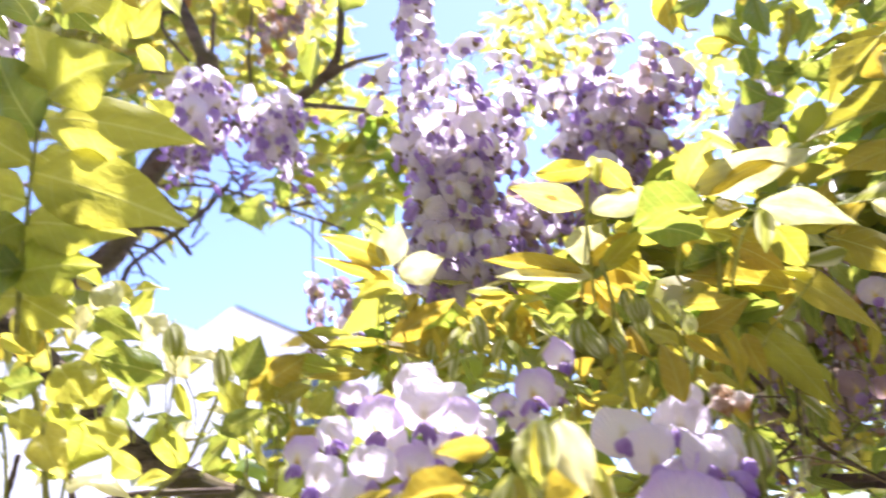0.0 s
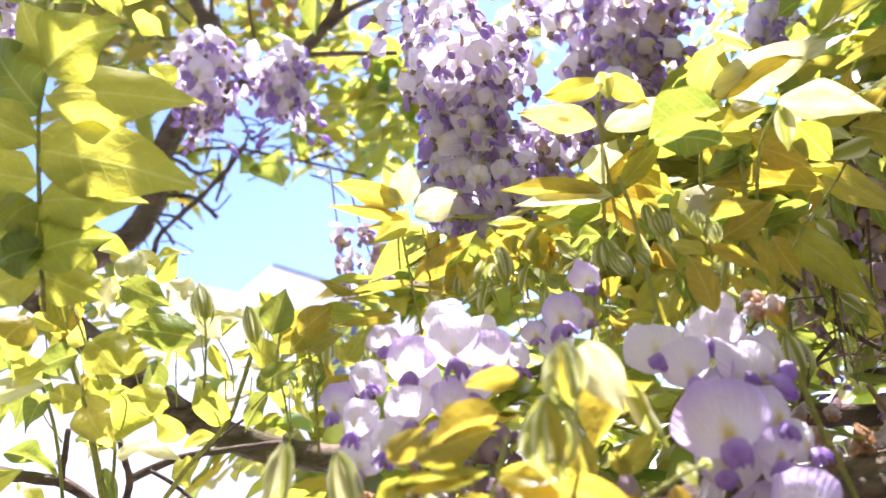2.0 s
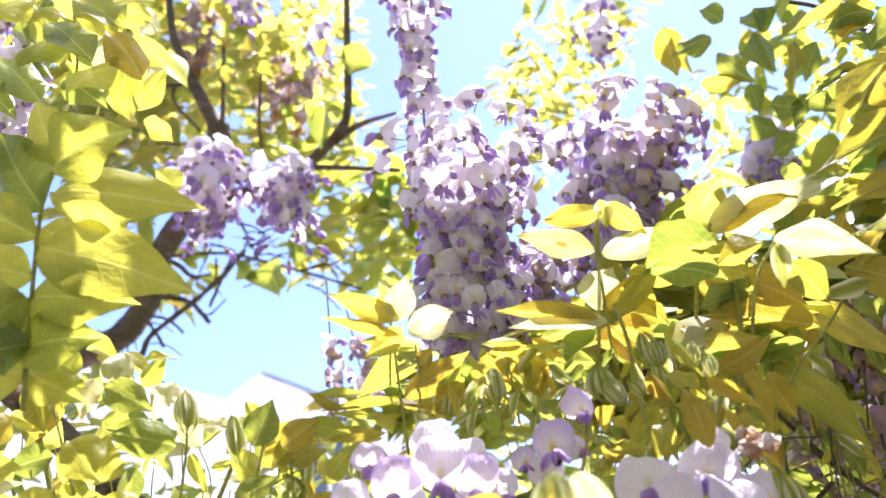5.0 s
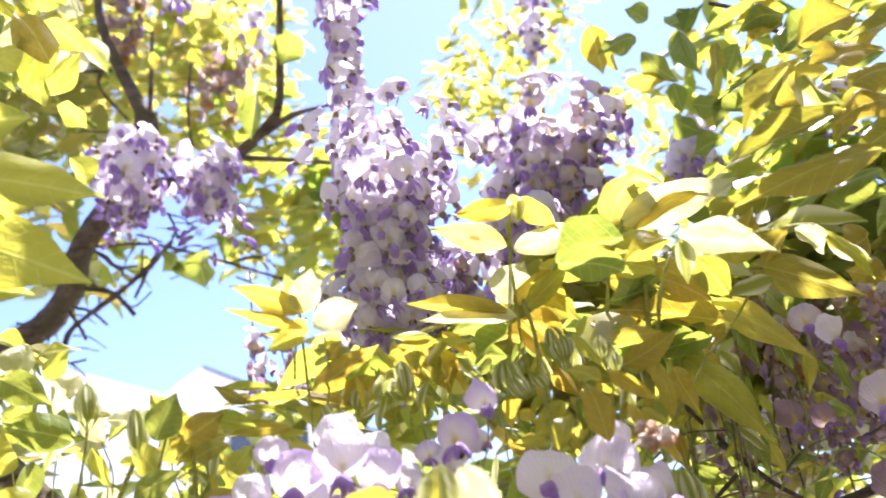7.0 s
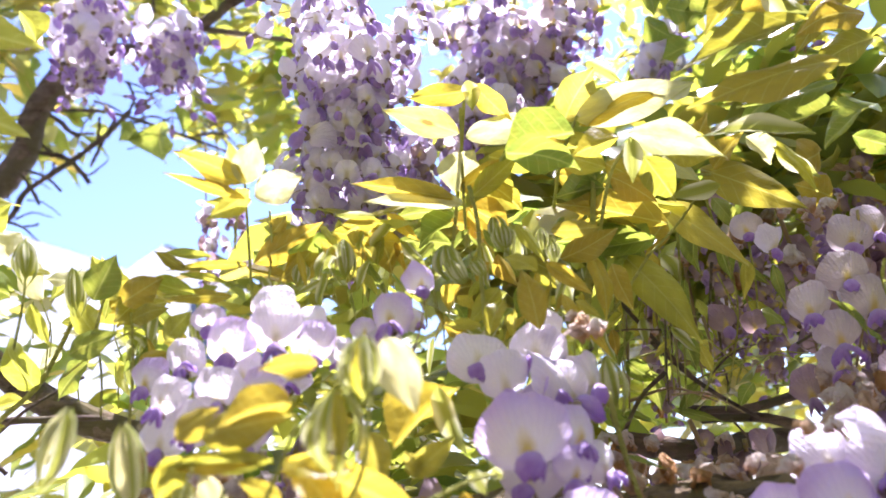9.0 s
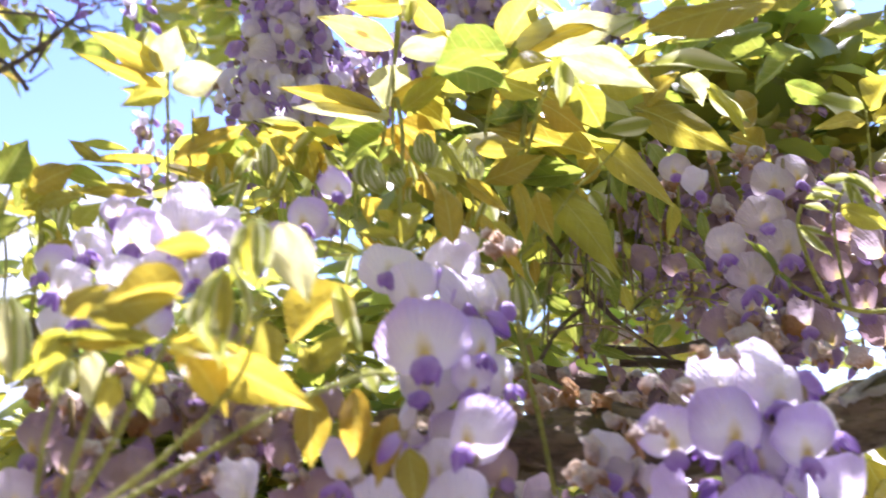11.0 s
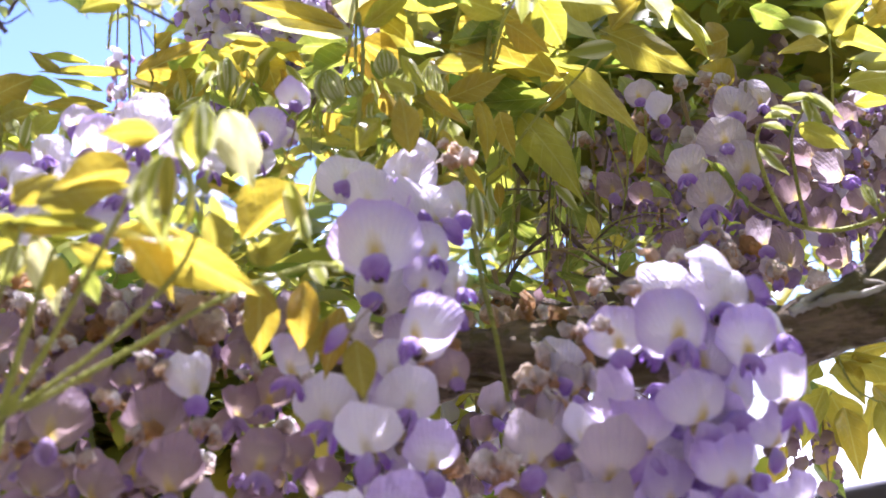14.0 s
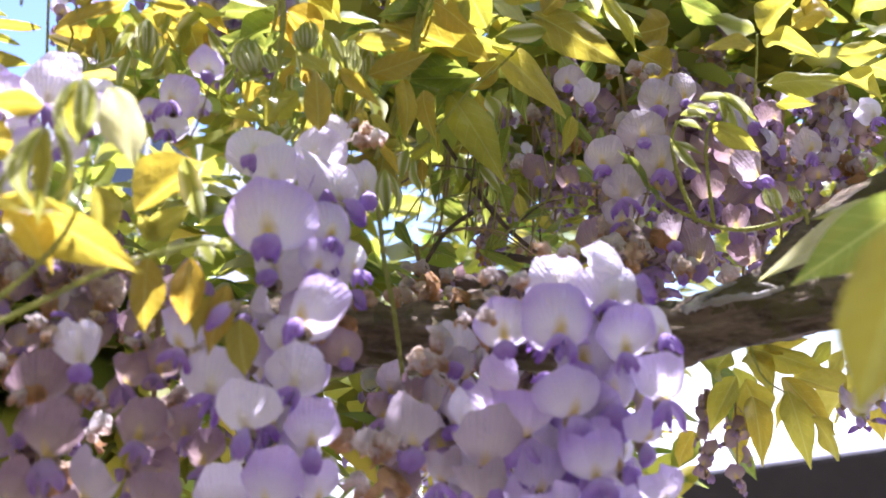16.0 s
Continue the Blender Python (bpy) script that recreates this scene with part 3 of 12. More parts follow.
def crowd(name, label, blobs, count, size, mat, flat=0.5, seed=3, category="foliage"):
    """Many small leaves in soft clumps that nobody could count: one object. blobs: centre and half-sizes."""
    rng = random.Random(seed)
    verts, faces = [], []
    total = sum(b[3] * b[4] * b[5] for b in blobs) or 1
    for cx, cy, cz, rx, ry, rz in blobs:
        for _ in range(max(3, int(count * rx * ry * rz / total))):
            while True:
                q = Vector((rng.uniform(-1, 1), rng.uniform(-1, 1), rng.uniform(-1, 1)))
                if 0.05 < q.length < 1:
                    break
            at = Vector((cx + q.x * rx, cy + q.y * ry, cz + q.z * rz))
            turn = rng.uniform(0, 6.283)
            way = Vector((math.cos(turn), math.sin(turn), rng.uniform(-0.9, 0.25)))
            face = Vector((rng.uniform(-1, 1) * flat, rng.uniform(-1, 1) * flat - 0.2, 1))
            ln = size * rng.uniform(0.6, 1.25)
            m = frame_of(at, way, face, ln * rng.uniform(0.34, 0.46), ln, ln * 0.4)
            v, f = CROWD_SHEETS[rng.randrange(4)]
            base = len(verts)
            verts += [m @ Vector(p) for p in v]
            faces += [tuple(i + base for i in g) for g in f]
    ob = new(name, mesh_from(name, verts, faces, [mat]))
    return tagged(ob, label, category, kind="stuff")


CROWD_SHEETS = [leaf_sheet(f, c, t, 0.3, s, 5, 2) for s, (f, c, t) in enumerate(((0.3, 0.15, 0.1), (0.5, 0.3, -0.2), (0.2, 0.4, 0.3), (0.6, 0.1, 0.0)))]


def box_mesh(name, lo, hi, mat, bevel=0.0):
    bm = bmesh.new()
    bmesh.ops.create_cube(bm, size=1)
    lo, hi = Vector(lo), Vector(hi)
    for v in bm.verts:
        v.co = Vector([lo[i] + (v.co[i] + 0.5) * (hi[i] - lo[i]) for i in range(3)])
    if bevel:
        bmesh.ops.bevel(bm, geom=bm.edges[:], offset=bevel, segments=2, affect="EDGES")
    me = bpy.data.meshes.new(name)
    bm.to_mesh(me)
    bm.free()
    me.materials.append(mat)
    return me


# ---- ground, houses and beam ----
# Ground kept pale so that it bounces light onto the house walls.
gm = box_mesh("ground", (-400, -400, -0.2), (400, 400, 0), BOUNCE_GROUND)
tagged(new("ground", gm), "pale garden ground, toned to bounce light onto the houses", "ground", kind="structure")
# Unseen darker slab, added to cut light bounced up at the blossoms.
tagged(new("pavement", box_mesh("pavement", (-5, -2.75, -0.1), (5, 1.6, 0.02), PAVING, 0.01)), "unseen dark slab under the vine, added to cut bounce", "pavement", kind="structure")


def gable_house(name, label, x, y, apex, half, pitch, depth, window, verge):
    """A small white house, its gable end towards the garden, with roof slabs, verge boards and a window."""
    th = thing(name, (x, y, 0), label, "house", "houses behind the garden")
    fall = math.tan(radians(pitch))
    eave = apex - half * fall
    wall = mesh_from("wall", [(-half, 0, 0), (half, 0, 0), (half, 0, eave), (0, 0, apex), (-half, 0, eave), (-half, depth, 0), (half, depth, 0), (half, depth, eave), (0, depth, apex), (-half, depth, eave)],
                     [(0, 1, 2, 3, 4), (9, 8, 7, 6, 5), (1, 6, 7, 2), (5, 0, 4, 9), (2, 7, 8, 3), (4, 3, 8, 9), (0, 5, 6, 1)], [RENDER], smooth=False)
    under("wall", wall, th, Matrix.Translation((x, y, 0)))
    for s in (-1, 1):
        length = (half + 0.12) / math.cos(radians(pitch))
        slab = box_mesh("roof", (0, 0.01, 0.004), (length, depth + 0.1, 0.02), ROOF)
        m = Matrix.Translation((x, y, apex)) @ Matrix.Rotation(radians(pitch) if s > 0 else radians(180 - pitch), 4, "Y")
        if s < 0:
            slab = box_mesh("roof", (0, 0.01, -0.02), (length, depth + 0.1, -0.004), ROOF)
        under("roof", slab, th, m)
        lo, hi = ((-0.012, 0.004) if s > 0 else (-0.004, 0.012))
        board = box_mesh("verge_board", (0.0, -0.03, lo), (length, 0.008, hi), verge if s > 0 else RENDER, 0.002)
        under("verge_board", board, th, m @ Matrix.Translation((0, 0, 0.0)), "dark verge board" if s > 0 and verge is EDGE else "white verge board")
    if window:
        win = under("window", box_mesh("window", (-0.36, -0.02, -0.5), (0.36, 0.03, 0.5), GLASS_DARK, 0.01), th, Matrix.Translation((x + window[0], y, window[1])))
        for lo, hi in (((-0.42, -0.04, 0.5), (0.42, 0.03, 0.56)), ((-0.42, -0.04, -0.56), (0.42, 0.03, -0.5)), ((-0.42, -0.04, -0.5), (-0.36, 0.03, 0.5)), ((0.36, -0.04, -0.5), (0.42, 0.03, 0.5)), ((-0.02, -0.035, -0.5), (0.02, 0.03, 0.5))):
            under("frame_bar", box_mesh("frame_bar", lo, hi, RENDER, 0.006), win, Matrix.Translation((x + window[0], y, window[1])))
    return th


gable_house("white_house", "white rendered house with a low gable and dark verge", -2.58, 7.5, 4.34, 2.3, 30, 6.0, (0.58, 3.31), EDGE)
gable_house("white_house", "white rendered house with a sloping roof farther back", -6.5, 9.5, 6.05, 2.72, 24, 6.0, None, RENDER)

beam = thing("roof_beam", (0.793, 2.196, 1.354), "dark stained timber beam below the vine", "beam", kind="structure")
under("beam_board", box_mesh("beam_board", (0, 0, -0.3), (0.942, 0.09, 0), DARK_WOOD, 0.006), beam, frame_of((0.793, 2.196, 1.354), (0.928, -0.084, 0.138), (0, 0, 1), 1, 1, 1) @ Matrix.Rotation(radians(90), 4, "Z"))
# Unseen walls, added to keep light from the sides and back off the vine.
tagged(new("light_block_west", box_mesh("light_block_west", (-3.4, -2.75, 0), (-3.2, 1.2, 3), PAVING)), "unseen wall added to cut side light on the vine", "wall", kind="structure")
tagged(new("light_block_east", box_mesh("light_block_east", (3.2, -2.75, 0), (3.4, 1.2, 3), PAVING)), "unseen wall added to cut side light on the vine", "wall", kind="structure")
tagged(new("light_block_south", box_mesh("light_block_south", (-6, -3.0, 0), (6, -2.75, 3.4), PAVING)), "unseen wall added to cut light from behind the camera", "wall", kind="structure")

# ---- old wood of the vine ----
vine = thing("wisteria_vine", (0.2478, 0.2911, 1.5934), "old grey-brown wisteria trunk and limbs with mossy bark", "vine")
stem(vine, [(0.0563, 0.34, 1.5905), (0.0945, 0.318, 1.5889), (0.1252, 0.306, 1.5881), (0.1553, 0.3, 1.5879), (0.1871, 0.295, 1.5881), (0.2077, 0.291, 1.5889), (0.2265, 0.288, 1.5916), (0.2477, 0.281, 1.5958), (0.2705, 0.275, 1.6006), (0.304, 0.268, 1.6076)], 0.01490, 0.00961, BARK, "limb", 56, 0.34, steps=10)
stem(vine, [(0.2241, 0.287, 1.5937), (0.2356, 0.282, 1.5991), (0.2487, 0.279, 1.6031), (0.2605, 0.281, 1.6115), (0.2713, 0.286, 1.6238), (0.2892, 0.29, 1.6383), (0.3185, 0.292, 1.655)], 0.00725, 0.00597, BARK, "limb", 44, 0.30, steps=10)
stem(vine, [(0.2222, 0.2745, 1.5977), (0.2313, 0.2760, 1.6039), (0.2407, 0.2779, 1.6083), (0.2490, 0.2741, 1.6090)], 0.00163, 0.00068, BARE_WOOD, "scar", 10, 0.5, steps=8)
stem(vine, [(0.2318, 0.2724, 1.6010), (0.2391, 0.2702, 1.6024), (0.2465, 0.2673, 1.6032), (0.2562, 0.2655, 1.6060)], 0.00190, 0.00081, BARE_WOOD, "scar", 10, 0.5, steps=8)
stem(vine, [(0.2254, 0.2742, 1.5987), (0.2335, 0.2722, 1.6016), (0.2407, 0.2690, 1.6020)], 0.00109, 0.00054, BARE_WOOD, "scar", 10, 0.5, steps=8)
stem(vine, [(0.2488, 0.2715, 1.6082), (0.2521, 0.2684, 1.6072), (0.2549, 0.2656, 1.6055)], 0.00081, 0.00054, BARE_WOOD, "scar", 10, 0.5, steps=8)
stem(vine, [(0.1707, 0.4218, 1.6411), (0.204, 0.4198, 1.6379), (0.2459, 0.4235, 1.6452), (0.2925, 0.4373, 1.645)], 0.00213, 0.00288, TWIG, "branch", 8, 0.20)
stem(vine, [(0.1534, 0.3766, 1.655), (0.1398, 0.38, 1.6443), (0.1262, 0.3857, 1.6227)], 0.00110, 0.00110, TWIG, "branch", 6, 0.10)
stem(vine, [(0.1524, 0.3903, 1.673), (0.1727, 0.3935, 1.6504), (0.1986, 0.3956, 1.6306)], 0.00144, 0.00086, TWIG, "branch", 6, 0.10)
stem(vine, [(0.1304, 0.401, 1.6268), (0.1682, 0.4046, 1.619), (0.2018, 0.4231, 1.6199), (0.2474, 0.4505, 1.6219)], 0.00552, 0.00668, TWIG, "branch", 9, 0.20)
stem(vine, [(0.1943, 0.4874, 1.6416), (0.2273, 0.4892, 1.6387), (0.2593, 0.4932, 1.6295)], 0.00298, 0.00331, TWIG, "branch", 8, 0.20)
stem(vine, [(0.1381, 0.3777, 1.6914), (0.1543, 0.3855, 1.6708), (0.1732, 0.3935, 1.6498)], 0.00110, 0.00083, TWIG, "branch", 6, 0.10)
stem(vine, [(-0.2727, 0.6105, 2.2921), (-0.2709, 0.6242, 2.2219), (-0.2533, 0.6432, 2.1615), (-0.2355, 0.6463, 2.1155)], 0.00348, 0.00773, TWIG, "branch", 9, 0.15)
stem(vine, [(-0.234, 0.643, 2.1231), (-0.246, 0.66, 2.0839), (-0.2901, 0.68, 2.043), (-0.3223, 0.69, 2.0104), (-0.3337, 0.7, 1.9794), (-0.3571, 0.71, 1.9556), (-0.3859, 0.715, 1.9409), (-0.4284, 0.72, 1.935), (-0.472, 0.726, 1.9258)], 0.01135, 0.01362, TWIG, "branch", 10, 0.15)
stem(vine, [(-0.0799, 0.598, 2.2311), (-0.0942, 0.6294, 2.1619), (-0.1055, 0.6529, 2.1101), (-0.1231, 0.6616, 2.0899), (-0.1624, 0.6704, 2.0681), (-0.2099, 0.6748, 2.0552), (-0.2473, 0.6721, 2.0586)], 0.00276, 0.00773, TWIG, "branch", 8, 0.15)
stem(vine, [(-0.1249, 0.6631, 2.0866), (-0.0947, 0.6592, 2.0972), (-0.0575, 0.6586, 2.1009)], 0.00442, 0.00166, TWIG, "branch", 7, 0.10)
stem(vine, [(-0.1566, 0.6703, 2.0687), (-0.1135, 0.6755, 2.0603), (-0.0653, 0.682, 2.0496)], 0.00331, 0.00221, TWIG, "branch", 7, 0.10)
stem(vine, [(-0.2143, 0.6121, 2.1912), (-0.2225, 0.6277, 2.1568), (-0.2312, 0.6444, 2.1199)], 0.00166, 0.00276, TWIG, "twig", 6, 0.10)
stem(vine, [(-0.3172, 0.6172, 2.1729), (-0.2876, 0.6208, 2.1671), (-0.2603, 0.6232, 2.1638)], 0.00221, 0.00166, TWIG, "twig", 6, 0.10)
stem(vine, [(-0.2713, 0.6225, 2.1646), (-0.2744, 0.6292, 2.1497), (-0.254, 0.6443, 2.1184)], 0.00166, 0.00166, TWIG, "twig", 6, 0.10)
stem(vine, [(-0.3011, 0.6441, 2.1157), (-0.2661, 0.6485, 2.1086)], 0.00110, 0.00110, TWIG, "twig", 5, 0.10)
stem(vine, [(-0.1825, 0.6272, 2.1606), (-0.1944, 0.6471, 2.1166), (-0.1969, 0.6614, 2.0853)], 0.00138, 0.00166, TWIG, "twig", 5, 0.10)
stem(vine, [(-0.3111, 0.6912, 2.0126), (-0.2591, 0.6955, 2.0069), (-0.2172, 0.7034, 1.9926), (-0.1658, 0.7154, 1.9701), (-0.1249, 0.7256, 1.9508)], 0.00166, 0.00138, TWIG, "twig", 6, 0.20)
stem(vine, [(-0.2341, 0.7, 2.0068), (-0.2584, 0.7025, 1.9851), (-0.2859, 0.705, 1.9676), (-0.3095, 0.7075, 1.9553), (-0.338, 0.71, 1.9393), (-0.3484, 0.7125, 1.9232), (-0.3599, 0.715, 1.9134), (-0.378, 0.7175, 1.925)], 0.00242, 0.00290, TWIG, "twig", 6, 0.50, steps=6)
stem(vine, [(-0.3295, 0.7, 1.9754), (-0.3075, 0.704, 1.9708), (-0.2933, 0.708, 1.9642), (-0.286, 0.712, 1.953), (-0.2798, 0.716, 1.9433)], 0.00241, 0.00217, TWIG, "twig", 6, 0.50, steps=6)
stem(vine, [(-0.2899, 0.7, 1.9604), (-0.2842, 0.704, 1.9534), (-0.2773, 0.708, 1.9484), (-0.2698, 0.712, 1.9555), (-0.262, 0.716, 1.9652)], 0.00124, 0.00076, TWIG, "twig", 6, 0.50, steps=6)
stem(vine, [(-0.3276, 0.7, 1.9861), (-0.3223, 0.7067, 1.9838), (-0.3159, 0.7133, 1.9787)], 0.00145, 0.00193, TWIG, "twig", 6, 0.50, steps=6)
stem(vine, [(-0.3346, 0.7, 1.9569), (-0.3204, 0.705, 1.952), (-0.3139, 0.71, 1.9468), (-0.3063, 0.715, 1.9378)], 0.00143, 0.00115, TWIG, "twig", 6, 0.50, steps=6)
stem(vine, [(-0.3376, 0.7, 1.9527), (-0.3307, 0.705, 1.9397), (-0.3285, 0.71, 1.9331), (-0.3275, 0.715, 1.9268)], 0.00152, 0.00181, TWIG, "twig", 6, 0.50, steps=6)
stem(vine, [(-0.3481, 0.7, 1.9065), (-0.3369, 0.7067, 1.9015), (-0.3257, 0.7133, 1.8885)], 0.00140, 0.00070, TWIG, "twig", 6, 0.50, steps=6)
stem(vine, [(-0.3336, 0.7, 1.9001), (-0.3281, 0.7067, 1.9026), (-0.3271, 0.7133, 1.9061)], 0.00093, 0.00121, TWIG, "twig", 6, 0.50, steps=6)
stem(vine, [(-0.3137, 0.7, 2.0127), (-0.3028, 0.705, 2.0046), (-0.2974, 0.71, 1.9971), (-0.2905, 0.715, 1.9944)], 0.00220, 0.00220, TWIG, "twig", 6, 0.50, steps=6)
stem(vine, [(-0.2871, 0.7, 1.9876), (-0.2797, 0.7067, 1.9917), (-0.2758, 0.7133, 1.9936)], 0.00106, 0.00144, TWIG, "twig", 6, 0.50, steps=6)
stem(vine, [(-0.2488, 0.7, 2.0007), (-0.2594, 0.705, 1.9864), (-0.2699, 0.71, 1.9721), (-0.2786, 0.715, 1.9604)], 0.00164, 0.00145, TWIG, "twig", 6, 0.50, steps=6)
stem(vine, [(-0.2642, 0.7, 2.0043), (-0.2676, 0.7067, 1.9921), (-0.2719, 0.7133, 1.9864)], 0.00116, 0.00145, TWIG, "twig", 6, 0.50, steps=6)
stem(vine, [(-0.2696, 0.7, 2.0184), (-0.2764, 0.705, 2.0093), (-0.285, 0.71, 2.0007), (-0.2921, 0.715, 1.9853)], 0.00098, 0.00068, TWIG, "twig", 6, 0.50, steps=6)
stem(vine, [(-0.3061, 0.7, 1.9519), (-0.3108, 0.7067, 1.9614), (-0.3132, 0.7133, 1.9668)], 0.00114, 0.00142, TWIG, "twig", 6, 0.50, steps=6)
stem(vine, [(-0.2707, 0.7, 2.0219), (-0.2584, 0.7067, 2.0187), (-0.2492, 0.7133, 2.0144)], 0.00127, 0.00088, TWIG, "twig", 6, 0.50, steps=6)
stem(vine, [(-0.3598, 0.7, 1.9072), (-0.3591, 0.7067, 1.9415), (-0.3649, 0.7133, 1.9511)], 0.00093, 0.00065, TWIG, "twig", 6, 0.50, steps=6)
stem(vine, [(-0.2292, 0.7, 2.0088), (-0.2222, 0.7067, 2.0166), (-0.2179, 0.7133, 2.0265)], 0.00145, 0.00097, TWIG, "twig", 6, 0.50, steps=6)
stem(vine, [(-0.2318, 0.6854, 2.0306), (-0.2283, 0.6929, 2.0147), (-0.2379, 0.6989, 2.0009)], 0.00166, 0.00110, TWIG, "twig", 6, 0.20)
stem(vine, [(-0.1867, 0.7113, 1.9775), (-0.1472, 0.712, 1.9789), (-0.1348, 0.7097, 1.9846)], 0.00110, 0.00066, TWIG, "twig", 5, 0.20)
stem(vine, [(-0.1673, 0.7063, 1.9897), (-0.1487, 0.7153, 1.9715), (-0.1474, 0.7225, 1.9559)], 0.00083, 0.00055, TWIG, "twig", 5, 0.20)
stem(vine, [(-0.3229, 0.4811, 1.8163), (-0.2894, 0.4797, 1.7793), (-0.2555, 0.4778, 1.7437), (-0.2133, 0.4783, 1.7044), (-0.1656, 0.4758, 1.6762), (-0.1117, 0.4714, 1.6562)], 0.01034, 0.00822, BARK, "limb", 14, 0.20)
stem(vine, [(-0.2127, 0.3925, 1.664), (-0.1852, 0.3942, 1.6696), (-0.1577, 0.398, 1.669), (-0.1305, 0.4021, 1.6673)], 0.00243, 0.00152, TWIG, "branch", 8, 0.20)
stem(vine, [(-0.2643, 0.3355, 1.6795), (-0.2389, 0.3422, 1.6691), (-0.2209, 0.3466, 1.6629), (-0.2076, 0.3528, 1.6495)], 0.00331, 0.00249, TWIG, "branch", 9, 0.20)
stem(vine, [(-0.2126, 0.3398, 1.687), (-0.2172, 0.3429, 1.6757), (-0.2223, 0.3464, 1.6632)], 0.00138, 0.00166, TWIG, "branch", 7, 0.30)
stem(vine, [(-0.1992, 0.3609, 1.683), (-0.1987, 0.3652, 1.6703), (-0.1992, 0.3688, 1.6592), (-0.2056, 0.3722, 1.6464)], 0.00144, 0.00201, TWIG, "branch", 7, 0.30)
stem(vine, [(-0.1783, 0.3585, 1.6438), (-0.1475, 0.3552, 1.6662), (-0.119, 0.3545, 1.6795)], 0.00083, 0.00069, TWIG, "twig", 6, 0.10)
stem(vine, [(-0.1964, 0.3851, 1.6655), (-0.187, 0.389, 1.6573), (-0.1754, 0.3952, 1.6433)], 0.00119, 0.00119, TWIG, "twig", 6, 0.10)
stem(vine, [(-0.1651, 0.2676, 1.7057), (-0.1636, 0.2765, 1.6794), (-0.164, 0.2817, 1.6636), (-0.1644, 0.2899, 1.6387)], 0.00067, 0.00084, STALK, "twig", 6, 0.05)

# ---- far hanging blossoms ----
raceme("sunlit white and lilac wisteria blossom hanging high", (-0.0005, 0.3861, 2.0271), (-0.0219, 0.4665, 1.8534), 0.0301, 0.0188, 95, "pale", buds=0.06, mix=["pale"])
raceme("large pale lilac wisteria blossom hanging against the sky", (0.0178, 0.3932, 1.8975), (-0.002, 0.4551, 1.7629), 0.0575, 0.0200, 290, "pale", buds=0.06, taper=0.5, mix=["pale"])
raceme("broad dusky lilac wisteria blossom in half shade", (0.122, 0.4809, 1.947), (0.0943, 0.5255, 1.857), 0.0640, 0.0215, 215, "pale", buds=0.05, taper=0.2, mix=["pale", "pale", "blush"])
raceme("small lilac wisteria blossom below a bare branch", (-0.1978, 0.535, 2.0245), (-0.2184, 0.5646, 1.9574), 0.0400, 0.0235, 66, "pale", taper=0.2)
raceme("small lilac wisteria blossom beside a branch fork", (-0.1431, 0.5516, 2.003), (-0.1519, 0.5761, 1.9495), 0.0350, 0.0235, 54, "pale", taper=0.15)
raceme("pale wisteria blossom among green leaves", (0.239, 0.5488, 1.9424), (0.2196, 0.5708, 1.8916), 0.0259, 0.0241, 22, "pale", buds=0)
raceme("withered wisteria blossom with brown florets", (-0.1586, 0.6771, 2.2124), (-0.1796, 0.6986, 2.1623), 0.0413, 0.0182, 34, "faded", buds=0, wilted=0.6, taper=0)
raceme("withered wisteria blossom with brown florets", (-0.2498, 0.6346, 2.2796), (-0.261, 0.6619, 2.2196), 0.0304, 0.0182, 24, "faded", buds=0, wilted=0.6)
raceme("white wisteria blossom against the sky", (-0.1273, 0.667, 2.2414), (-0.1333, 0.6846, 2.203), 0.0207, 0.0207, 10, "pale", buds=0)
raceme("small pale wisteria blossom high up", (0.1527, 0.5678, 2.1199), (0.1382, 0.5924, 2.0648), 0.0249, 0.0209, 20, "pale")
raceme("pale wisteria blossom beside yellow leaves", (-0.2379, 0.3264, 1.9759), (-0.2473, 0.3548, 1.914), 0.0212, 0.0178, 32, "pale")
raceme("pale wisteria blossom beside yellow leaves", (-0.2723, 0.3499, 2.077), (-0.2727, 0.3703, 2.0342), 0.0232, 0.0193, 18, "pale")
raceme("pale wisteria blossom behind broad leaves", (-0.2795, 0.4727, 1.9171), (-0.2876, 0.4839, 1.8916), 0.0269, 0.0207, 14, "pale")
raceme("faded wisteria blossom against bright sky", (-0.1637, 0.5416, 2.1975), (-0.1751, 0.558, 2.1605), 0.0210, 0.0231, 12, "pale")
raceme("thin greyish wisteria blossom with sparse florets", (-0.1038, 0.503, 1.8664), (-0.1155, 0.5441, 1.7763), 0.0095, 0.0151, 10, "faded", buds=0, taper=0, from_=0.45, mix=["pale", "faded"], thick=0.0012)
raceme("thin greyish wisteria blossom with sparse florets", (-0.0978, 0.5263, 1.857), (-0.0945, 0.5579, 1.7884), 0.0139, 0.0155, 9, "faded", buds=0, taper=0, from_=0.4, mix=["pale", "faded"], thick=0.0012)
raceme("violet wisteria blossom behind leaves", (0.279, 0.4027, 1.8669), (0.2761, 0.4165, 1.8367), 0.0149, 0.0146, 12, "pale", buds=0.3)
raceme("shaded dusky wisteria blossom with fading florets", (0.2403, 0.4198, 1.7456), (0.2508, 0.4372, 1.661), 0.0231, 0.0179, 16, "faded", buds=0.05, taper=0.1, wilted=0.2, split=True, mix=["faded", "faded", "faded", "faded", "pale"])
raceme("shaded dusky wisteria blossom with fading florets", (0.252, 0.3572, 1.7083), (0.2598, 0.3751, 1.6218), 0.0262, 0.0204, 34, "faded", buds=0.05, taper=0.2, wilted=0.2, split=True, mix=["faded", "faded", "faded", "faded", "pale"])
